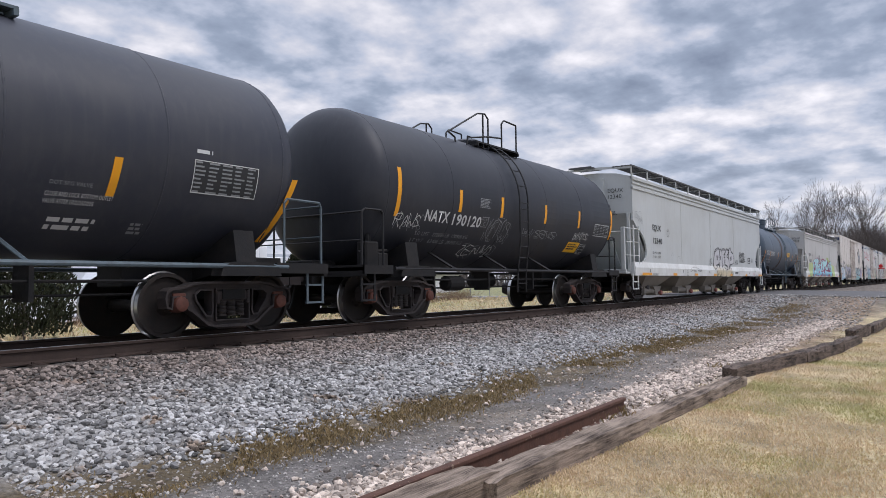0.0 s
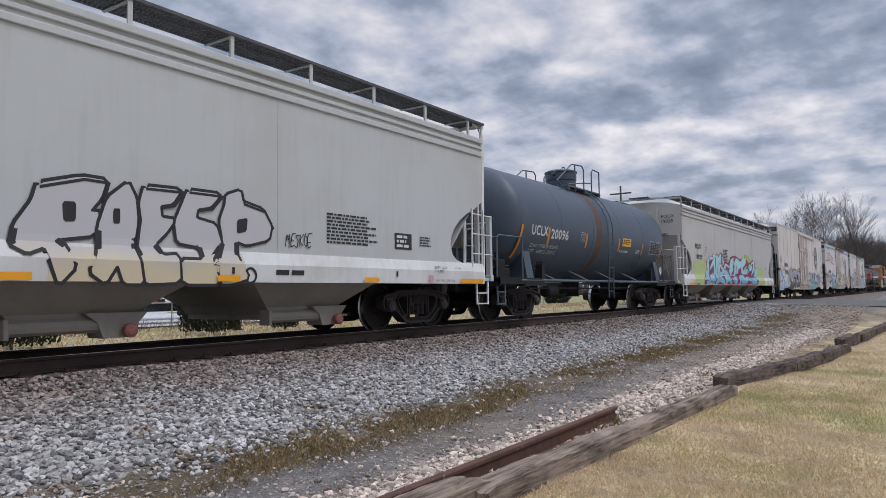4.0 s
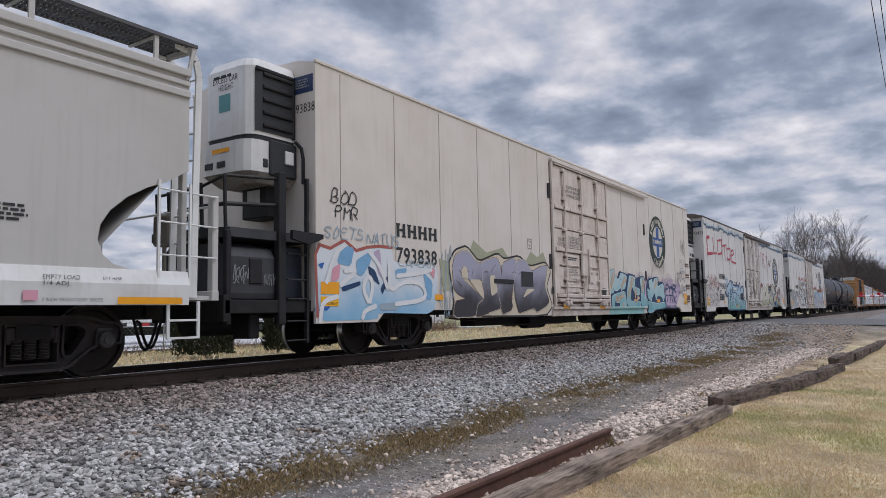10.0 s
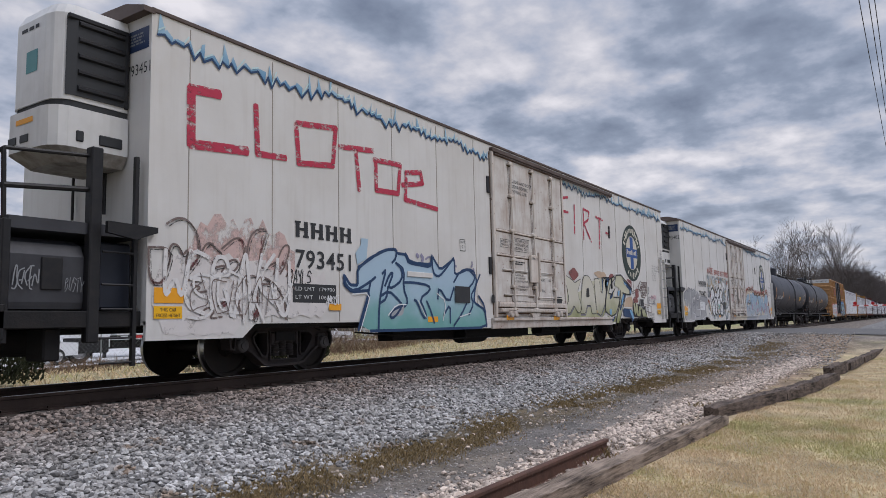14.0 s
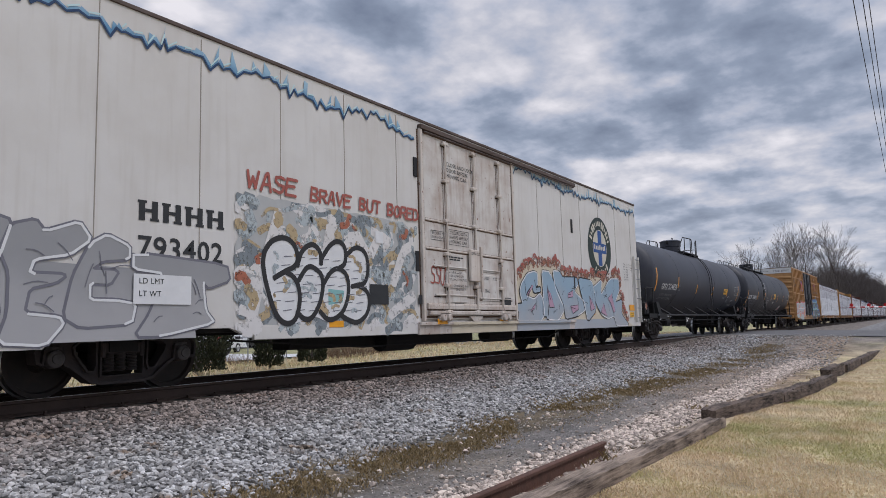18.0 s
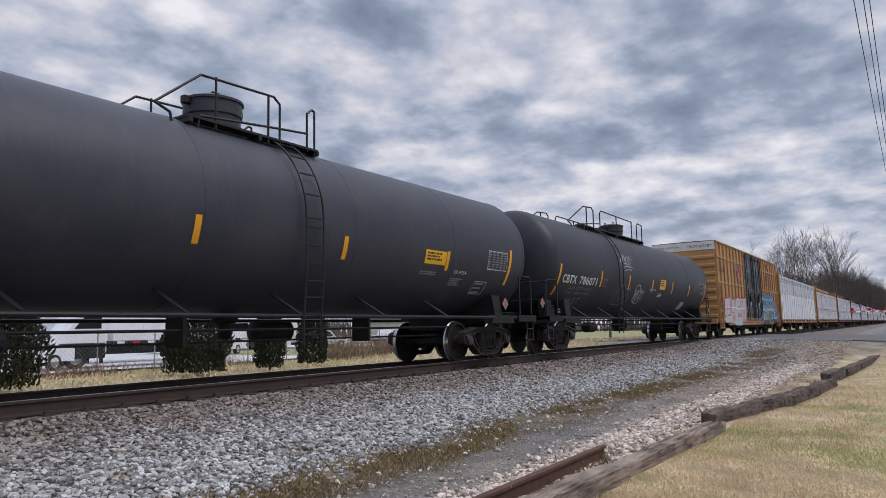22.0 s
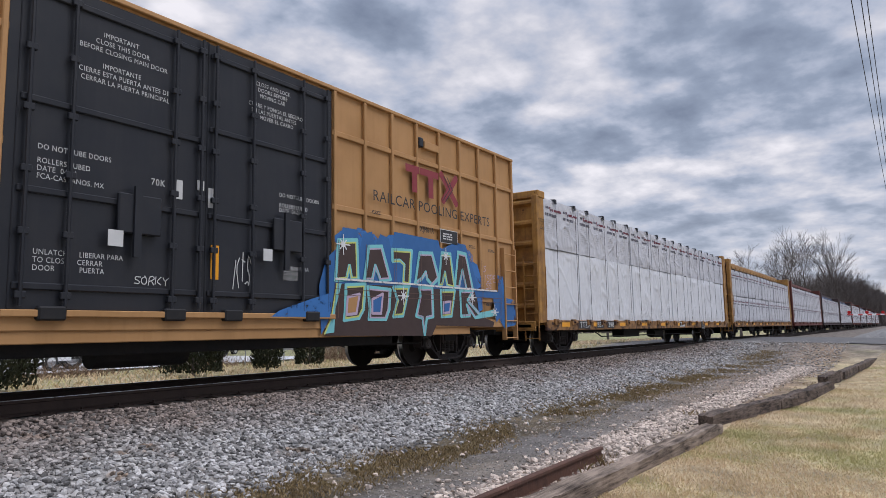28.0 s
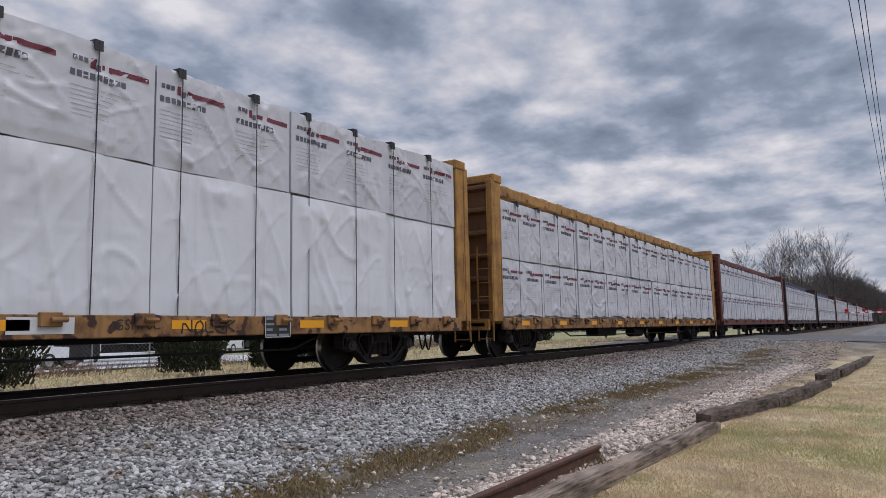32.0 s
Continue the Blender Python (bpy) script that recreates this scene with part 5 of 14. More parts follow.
M_LAMP = material("red_lamp_lens", (0.55, 0.03, 0.03), 0.25, dark=(0.4, 0.02, 0.02))
M_MOUND = material("heaped_gravel", (0.22, 0.215, 0.21), 0.9, dark=(0.12, 0.115, 0.11), scale=8, amount=0.8, bump=0.8, bump_scale=12)

build_greenery()
for i, (x, y, w, h) in enumerate(((9.3, 20.7, 2.6, 3.1), (16.4, 21.4, 2.3, 3.0), (19.7, 21.2, 1.15, 2.6), (23.2, 22.3, 1.35, 2.7), (43.5, 23.5, 1.8, 2.2), (50.5, 24.0, 2.0, 2.3), (3.6, 21.0, 2.2, 2.8))):
    juniper(x, y, w, h, i + 1)
for i, (x, y, w, h) in enumerate(((29.0, 25.6, 3.0, 1.5), (33.5, 26.0, 3.2, 1.3), (38.5, 26.2, 2.4, 0.9), (15, 26.6, 3.0, 0.6), (21, 26.8, 3.5, 0.6))):
    thicket(x, y, w, h, i + 30, M_TWIG)
build_trees()
build_lot()
build_wires()
build_mound()
build_gate()

for x in (-30, 65):
    p = thing("utility_pole", "tall wooden pole carrying the overhead wires", "pole", at=pose(x, -0.15, ground_z(x, -0.15)), group="poles of the overhead wires")
    part("pole", Geo().rod((0, 0, -0.2), (0, 0, 9.9), 0.15, 8, 0.11), M_BARK, p)
    part("crossarm", Geo().box(-0.05, 0.05, -0.2, 0.85, 9.3, 9.55), M_BARK, p)
# ---- freight cars: all in the car's own space, x along the track, -y towards the lawn ----


def wheel_geo():
    g = Geo()
    for s in (-1, 1):
        prof = [(0.60, 0.02), (0.60, 0.11), (0.655, 0.13), (0.70, 0.30), (0.675, 0.40), (0.665, 0.482), (0.685, 0.484), (0.70, 0.462), (0.79, 0.455), (0.795, 0.40), (0.745, 0.385), (0.735, 0.15), (0.82, 0.11), (0.82, 0.02)]
        g.slot = 0
        n = 28
        base = len(g.v)
        for a, r in prof:
            for k in range(n):
                t = 2 * math.pi * k / n
                g.v.append((r * math.sin(t), s * a, r * math.cos(t)))
        for i in range(len(prof) - 1):
            for k in range(n):
                g.f.append((base + i * n + k, base + (i + 1) * n + k, base + (i + 1) * n + (k + 1) % n, base + i * n + (k + 1) % n))
                g.mi.append(1 if i in (6, 7) else 0)
    g.slot = 0
    g.lathe([(-1.0, 0.06), (-0.8, 0.075), (-0.6, 0.085), (0, 0.078), (0.6, 0.085), (0.8, 0.075), (1.0, 0.06)], "y", 12)
    return g


def build_truck_parts():
    """Meshes that all trucks share."""
    D = {}
    D["wheelset"] = wheel_geo().mesh("wheelset", [M_WHEEL, M_TREAD], smooth=True)
    half = [(0.52, 0.785), (0.70, 0.765), (0.86, 0.715), (1.02, 0.70), (1.10, 0.655), (1.125, 0.56), (1.10, 0.42), (1.01, 0.40), (0.99, 0.56), (0.79, 0.56), (0.775, 0.39), (0.70, 0.355), (0.60, 0.28), (0.44, 0.155), (0.30, 0.125)]
    outer = half + [(-x, z) for x, z in half[::-1]]
    hole = [(0.37, 0.655), (0.56, 0.655), (0.635, 0.60), (0.615, 0.52), (0.46, 0.31), (0.385, 0.30), (0.365, 0.36)]
    window = [(-0.285, 0.665), (0.285, 0.665), (0.285, 0.235), (-0.285, 0.235)]
    loops = [outer, hole, [(-x, z) for x, z in hole[::-1]], window]
    g = Geo()
    flat_loops = [[Vector((x, z, 0)) for x, z in q] for q in loops]
    pts = [q for loop in flat_loops for q in loop]
    for y in (-0.045, 0.045):
        g.add([(q.x, y, q.y) for q in pts], [tuple(t) for t in geometry.tessellate_polygon(flat_loops)])
    for n, loop in enumerate(loops):
        # cast flange round the rim and the openings
        depth, thick = (0.105, 0.035) if n == 0 else (0.095, 0.028)
        m = len(loop)
        area = sum(loop[k][0] * loop[(k + 1) % m][1] - loop[(k + 1) % m][0] * loop[k][1] for k in range(m))
        sgn = (1 if area > 0 else -1) * (1 if n == 0 else -1)
        inner = []
        for k in range(m):
            a, b, c = Vector(loop[k - 1]), Vector(loop[k]), Vector(loop[(k + 1) % m])
            n1, n2 = Vector((-(b - a).y, (b - a).x)).normalized(), Vector((-(c - b).y, (c - b).x)).normalized()
            inner.append(b + (n1 + n2).normalized() * thick * sgn)
        for k in range(m):
            k1 = (k + 1) % m
            q = [loop[k], loop[k1], tuple(inner[k1]), tuple(inner[k])]
            g.add([(u, -depth, w) for u, w in q] + [(u, depth, w) for u, w in q], [(0, 1, 2, 3), (4, 5, 6, 7), (0, 1, 5, 4), (3, 2, 6, 7)])
    D["side_frame"] = g.mesh("side_frame", M_TRUCK, smooth=50)
    D["bolster_end"] = Geo().box(-0.26, 0.26, -0.10, 0.10, 0.50, 0.655, 0.02).box(-0.30, -0.24, -0.115, 0.09, 0.46, 0.65, 0.012).box(0.24, 0.30, -0.115, 0.09, 0.46, 0.65, 0.012).box(-0.09, 0.09, -0.112, -0.09, 0.55, 0.62, 0.006).mesh("bolster_end", M_TRUCK)
    g = Geo()
    prof = []
    for k in range(33):
        prof.append((0.285 + 0.24 * k / 32, 0.062 + 0.012 * math.cos(k * math.pi * 0.8)))
    g.lathe(prof, "z", 10)
    D["spring"] = g.mesh("spring", M_SPRING, smooth=True)
    D["bearing_dark"] = Geo().lathe([(-0.115, 0.02), (-0.115, 0.055), (-0.10, 0.06), (-0.10, 0.085), (-0.085, 0.105), (-0.03, 0.115), (0.10, 0.12)], "y", 16).box(-0.10, 0.10, -0.02, 0.09, 0.03, 0.15, 0.01).mesh("bearing_cap", M_BRG_DARK, smooth=True)
    D["bearing"] = Geo().lathe([(-0.10, 0.02), (-0.10, 0.075), (-0.085, 0.10), (-0.03, 0.115), (0.10, 0.12)], "y", 14).box(-0.10, 0.10, -0.02, 0.09, 0.03, 0.15, 0.01).mesh("bearing_cap", M_BRG, smooth=True)
    D["bolster"] = Geo().prism([(-1.12, 0.53), (1.12, 0.53), (1.12, 0.67), (0.55, 0.80), (-0.55, 0.80), (-1.12, 0.67)], -0.2, 0.2, "x").lathe([(0.78, 0.2), (0.95, 0.2)], "z", 16).box(-0.62, -0.54, -0.85, 0.85, 0.36, 0.44).box(0.54, 0.62, -0.85, 0.85, 0.36, 0.44).mesh("bolster", M_UNDER)
    return D


TRUCK = build_truck_parts()


def add_truck(car, x, bearing="bearing_dark"):
    t = part("truck", TRUCK["bolster"], None, car, "grimy cast-steel truck with two axles", at=pose(x, 0, 0))
    for s in (-1, 1):
        part("side_frame", TRUCK["side_frame"], None, t, at=pose(0, s * 1.0, 0))
        part("bolster_end", TRUCK["bolster_end"], None, t, at=pose(0, s * 1.0, 0, 0, 0, 0 if s < 0 else 180))
        part("wheelset", TRUCK["wheelset"], None, t, "dark wheels with bright rolled treads", at=pose(s * 0.889, 0, WHEEL_R))
        for q in (-1, 1):
            part("bearing_cap", TRUCK[bearing], None, t, at=pose(q * 0.889, s * 1.06, 0.475, 0, 0, 0 if s < 0 else 180))
        for q in (-0.16, 0, 0.16):
            part("spring", TRUCK["spring"], None, t, at=pose(q, s * 1.04, 0))
    return t


COUPLER = Geo().box(-0.55, 0.02, -0.09, 0.09, 0.78, 0.94, 0.02).prism([(0.0, -0.16), (0.26, -0.15), (0.30, -0.05), (0.16, 0.0), (0.16, 0.06), (0.28, 0.10), (0.28, 0.17), (0.0, 0.16)], 0.72, 1.0, "z").mesh("coupler", M_TRUCK)


def hose_geo():
    g = Geo()
    pts = [(-0.15 + 0.5 * t, -0.28 + 0.1 * t, 0.75 - 0.45 * math.sin(math.pi * min(1, t * 1.1)) - 0.05 * t) for t in [k / 9 for k in range(10)]]
    return g.tube(pts, 0.022, 6)


HOSE = hose_geo().mesh("air_hose", M_UNDER)


def add_ends(car, half):
    for s in (-1, 1):
        part("coupler", COUPLER, None, car, "knuckle coupler", at=pose(s * (half - 0.22), 0, 0, 0, 0, 0 if s > 0 else 180))
        part("air_hose", HOSE, None, car, at=pose(s * (half - 0.35), 0, 0, 0, 0, 0 if s > 0 else 180))


# -- surface writing --


def on_side(y):
    return lambda u, v, o: (u, y - o, v)


def on_tank(R, zc, shift=0.09):
    def f(u, v, o):
        u = u + shift
        d = min(R * 0.999, abs(v - zc)) * (1 if v > zc else -1)
        a = math.asin(d / R)
        return (u, -(R + o) * math.cos(a), zc + (R + o) * math.sin(a))
    return f


def on_end(x):
    return lambda u, v, o: (x - o, -u, v)


def panel(P, u0, u1, v0, v1, o, nv=4):
    g = Geo()
    for j in range(nv + 1):
        v = v0 + (v1 - v0) * j / nv
        g.v += [P(u0, v, o), P(u1, v, o)]
    g.f = [(2 * j, 2 * j + 1, 2 * j + 3, 2 * j + 2) for j in range(nv)]
    g.mi = [0] * nv
    return g


def words(text, size, P, u, v, o=0.004, align="LEFT", squeeze=1.0, weight=0.0, width=0.0):
    """Lettering with the built-in font, laid on a surface; size is the capital height."""
    cu = bpy.data.curves.new("lettering", "FONT")
    cu.body, cu.size, cu.align_x, cu.space_character = text, size / 0.69, align, 1.08
    cu.offset = weight
    cu.resolution_u = 3
    ob = bpy.data.objects.new("lettering", cu)
    me = bpy.data.meshes.new_from_object(ob)
    bpy.data.objects.remove(ob)
    if width:
        squeeze = width / max(0.01, max(p.co.x for p in me.vertices) - min(p.co.x for p in me.vertices))
    for p in me.vertices:
        p.co = P(u + p.co.x * squeeze, v + p.co.y, o)
    me.materials.clear()
    return me


def put_words(car, text, size, P, u, v, mat, o=0.004, **kw):
    me = words(text, size, P, u, v, o, **kw)
    me.materials.append(mat)
    return part("lettering", me, None, car)


def bars(car, P, u0, v1, rows, width, h, mat, o=0.004, name="small_print", seed=0):
    """Lines of unreadable small print as plain bars."""
    rng = random.Random(seed)
    g = Geo()
    for r in range(rows):
        v = v1 - r * h * 1.7
        u, end = u0, u0 + width * rng.uniform(0.7, 1.0)
        while u < end:
            w = rng.uniform(1.2, 4.5) * h
            q = panel(P, u, min(u + w, end), v - h, v, o, 1)
            g.add(q.v, q.f)
            u += w + h * 0.7
    return tagged(part(name, g, mat, car), kind="stuff")


def ribbon(g, pts, w, P, o, closed=False):
    """A painted stroke: overlapping quads, each a hair above the one before."""
    n = len(pts)
    for i in range(n if closed else n - 1):
        a, b = Vector(pts[i]), Vector(pts[(i + 1) % n])
        d = b - a
        if d.length < 1e-5:
            continue
        d.normalize()
        s = Vector((-d.y, d.x)) * w / 2
        e = d * w * 0.42
        q = [a - e * 0.6 - s, a - e - s * 0.2, a - e + s * 0.2, a - e * 0.6 + s, b + e * 0.6 + s, b + e + s * 0.2, b + e - s * 0.2, b + e * 0.6 - s]
        oo = o + 0.00004 * ((len(g.f) + 1) % 70)
        g.add([P(x, y, oo) for x, y in q], [tuple(range(8))])


def blob(g, P, pts, o):
    """A filled patch of paint; fan from its centre."""
    c = sum((Vector(p) for p in pts), Vector((0, 0))) / len(pts)
    vs = [P(c.x, c.y, o)] + [P(x, y, o) for x, y in pts]
    n = len(pts)
    g.add(vs, [(0, 1 + k, 1 + (k + 1) % n) for k in range(n)])


GLYPH = {
    "A": [[(0, 0), (0.42, 1), (0.62, 1), (1, 0)], [(0.2, 0.36), (0.8, 0.36)]], "B": [[(0, 0), (0, 1), (0.7, 1), (0.9, 0.78), (0.65, 0.53), (0.05, 0.52)], [(0.6, 0.52), (1, 0.28), (0.75, 0), (0, 0)]],
    "C": [[(1, 0.85), (0.7, 1), (0.2, 0.95), (0, 0.5), (0.2, 0.05), (0.7, 0), (1, 0.15)]], "D": [[(0, 0), (0.02, 1), (0.6, 0.97), (1, 0.6), (0.9, 0.2), (0.5, 0), (0, 0)]],
    "E": [[(1, 1), (0, 1), (0, 0), (1, 0)], [(0, 0.5), (0.75, 0.52)]], "K": [[(0, 0), (0, 1)], [(1, 1), (0.08, 0.46), (1, 0)]], "L": [[(0, 1), (0, 0), (0.9, 0.02)]],
    "M": [[(0, 0), (0.08, 1), (0.5, 0.4), (0.92, 1), (1, 0)]], "N": [[(0, 0), (0, 1), (1, 0), (1, 1)]], "O": [[(0.5, 1), (0.1, 0.82), (0, 0.4), (0.25, 0.03), (0.7, 0), (1, 0.35), (0.9, 0.8), (0.5, 1)]],
    "P": [[(0, 0), (0, 1), (0.75, 1), (1, 0.75), (0.75, 0.48), (0, 0.46)]], "R": [[(0, 0), (0, 1), (0.75, 1), (1, 0.76), (0.7, 0.5), (0.05, 0.48)], [(0.45, 0.48), (1, 0)]],
    "S": [[(1, 0.85), (0.65, 1), (0.15, 0.92), (0.08, 0.65), (0.5, 0.52), (0.95, 0.4), (0.9, 0.1), (0.5, 0), (0, 0.12)]], "T": [[(0, 1), (1, 1)], [(0.5, 1), (0.5, 0)]],
    "U": [[(0, 1), (0.02, 0.25), (0.3, 0), (0.7, 0), (0.98, 0.25), (1, 1)]], "V": [[(0, 1), (0.5, 0), (1, 1)]], "W": [[(0, 1), (0.22, 0), (0.5, 0.7), (0.78, 0), (1, 1)]],
    "X": [[(0, 0), (1, 1)], [(0, 1), (1, 0)]], "Y": [[(0, 1), (0.5, 0.5), (1, 1)], [(0.5, 0.5), (0.5, 0)]], "Z": [[(0, 1), (1, 1), (0, 0), (1, 0)]], "7": [[(0, 1), (1, 1), (0.4, 0)]], "I": [[(0.5, 0), (0.5, 1)]],
}


def smooth_line(pts, k=2):
    for _ in range(k):
        out = [pts[0]]
        for a, b in zip(pts, pts[1:]):
            out += [(a[0] * 0.75 + b[0] * 0.25, a[1] * 0.75 + b[1] * 0.25), (a[0] * 0.25 + b[0] * 0.75, a[1] * 0.25 + b[1] * 0.75)]
        pts = out + [pts[-1]]
    return pts


def scrawl(car, text, P, u0, v0, w, h, mat, stroke=0.03, seed=0, o=0.006, slant=0.1, wild=0.12, rounds=1, name="graffiti_tag", label=""):
    """Hand-drawn letters in one stroke width."""
    rng = random.Random(seed)
    g = Geo()
    n = len(text)
    for i, ch in enumerate(text):
        if ch == " ":
            continue
        cw = w / n
        jit = lambda: rng.uniform(-wild, wild)
        for line in GLYPH.get(ch, GLYPH["S"]):
            pts = [(u0 + (i + 0.08) * cw + (a + jit()) * cw * 0.8 + slant * b * h, v0 + (b + jit() * 0.7) * h) for a, b in line]
            ribbon(g, smooth_line(pts, rounds), stroke, P, o + 0.0004 * i)
    return part(name, g, mat, car, label)


def strip_patch(P, u0, u1, v0, v1, o, rng, rough, n=40):
    """A painted field with ragged top and bottom."""
    g = Geo()
    for k in range(n + 1):
        u = u0 + (u1 - u0) * k / n
        e = min(1.0, min(k, n - k) / 3 + 0.25)
        hi = v0 + (v1 - v0) * (0.5 + 0.5 * e) + rng.uniform(-rough, rough)
        lo = v0 + (v1 - v0) * (0.5 - 0.5 * e) + rng.uniform(-rough, rough) * 0.4
        for j in range(4):
            g.v.append(P(u, lo + (hi - lo) * j / 3, o))
    g.f = [(4 * k + j, 4 * k + 4 + j, 4 * k + 5 + j, 4 * k + 1 + j) for k in range(n) for j in range(3)]
    g.mi = [0] * len(g.f)
    return g


def on_hopper(wall=1.605):
    """The hopper's side: a plain wall above the bulging sill."""
    prof = [(0.80, 1.64), (0.90, 1.642), (1.16, 1.664), (1.34, 1.614), (1.42, wall + 0.004), (9.0, wall + 0.004)]

    def f(u, v, o):
        for (a, p), (b, q) in zip(prof, prof[1:]):
            if v <= b:
                k = max(0.0, (v - a) / (b - a))
                return (u, -(p + (q - p) * k) - o, v)
        return (u, -wall - o, v)
    return f


def paint(pts, P, o, levels=()):
    """A flat patch of paint with any outline, bent over the surface at the given heights."""
    bm = bmesh.new()
    vs = [bm.verts.new((a, b, 0)) for a, b in pts]
    for tri in geometry.tessellate_polygon([[Vector((a, b, 0)) for a, b in pts]]):
        try:
            bm.faces.new([vs[i] for i in tri])
        except ValueError:
            pass
    for z in levels:
        bmesh.ops.bisect_plane(bm, geom=bm.verts[:] + bm.edges[:] + bm.faces[:], plane_co=(0, z, 0), plane_no=(0, 1, 0))
    bm.verts.index_update()
    g = Geo()
    g.add([P(v.co.x, v.co.y, o) for v in bm.verts], [tuple(v.index for v in f.verts) for f in bm.faces])
    bm.free()
    return g


def dense(pts, step=0.14, closed=True):
    out = []
    for a, b in zip(pts, pts[1:] + pts[:1] if closed else pts[1:]):
        n = max(1, int(math.hypot(b[0] - a[0], b[1] - a[1]) / step))
        out += [(a[0] + (b[0] - a[0]) * k / n, a[1] + (b[1] - a[1]) * k / n) for k in range(n)]
    return out if closed else out + [pts[-1]]


def round_off(pts):
    """Cuts the corners of a closed outline, as a spray can rounds them."""
    out = []
    for a, b in zip(pts, pts[1:] + pts[:1]):
        out += [(a[0] * 0.86 + b[0] * 0.14, a[1] * 0.86 + b[1] * 0.14), (a[0] * 0.14 + b[0] * 0.86, a[1] * 0.14 + b[1] * 0.86)]
    return out


def letter(top, pts, P, o, fill, line, edge, levels=(), shine=None, seed=0, flicks=0):
    """One painted letter: outline, body, a thin light line inside it and a few drawn strokes."""
    pts = round_off(pts)
    g = Geo()
    ribbon(g, dense(pts), edge, P, o)
    tagged(part("outline", g, line, top), kind="stuff")
    part("letter", paint(pts, P, o + 0.0032, levels), fill, top)
    rng = random.Random(seed)
    cu, cv = sum(a for a, b in pts) / len(pts), sum(b for a, b in pts) / len(pts)
    if shine:
        g = Geo()
        n = len(pts)
        j = rng.randrange(n)
        for start, run in ((j, n // 3), (j + n // 2, n // 4)):
            seg = [pts[(start + k) % n] for k in range(run)]
            ribbon(g, dense(seg, closed=False), edge * 0.45, P, o + 0.0062)
        tagged(part("highlight", g, shine, top), kind="stuff")
    if flicks:
        g = Geo()
        for _ in range(flicks):
            a, b = rng.choice(pts)
            a, b = a + (cu - a) * rng.uniform(0.25, 0.6), b + (cv - b) * rng.uniform(0.25, 0.6)
            t = rng.uniform(0, 3.14)
            L = rng.uniform(0.06, 0.16)
            ribbon(g, smooth_line([(a - L * math.cos(t), b - L * math.sin(t)), (a, b + 0.03), (a + L * math.cos(t), b + L * math.sin(t))], 1), 0.013, P, o + 0.0085)
        tagged(part("inner_line", g, line, top), kind="stuff")


def amber(car, P, u, v0, v1, w=0.11, lean=0.0, mat=None, o=0.004):
    g = Geo()
    n = 6
    for j in range(n + 1):
        t = j / n
        v = v0 + (v1 - v0) * t
        g.v += [P(u - w / 2 + lean * t, v, o), P(u + w / 2 + lean * t, v, o)]
    g.f = [(2 * j, 2 * j + 1, 2 * j + 3, 2 * j + 2) for j in range(n)]
    g.mi = [0] * n
    return part("reflective_strip", g, mat or M_BARS, car, "amber reflective strip")


# -- tank cars --


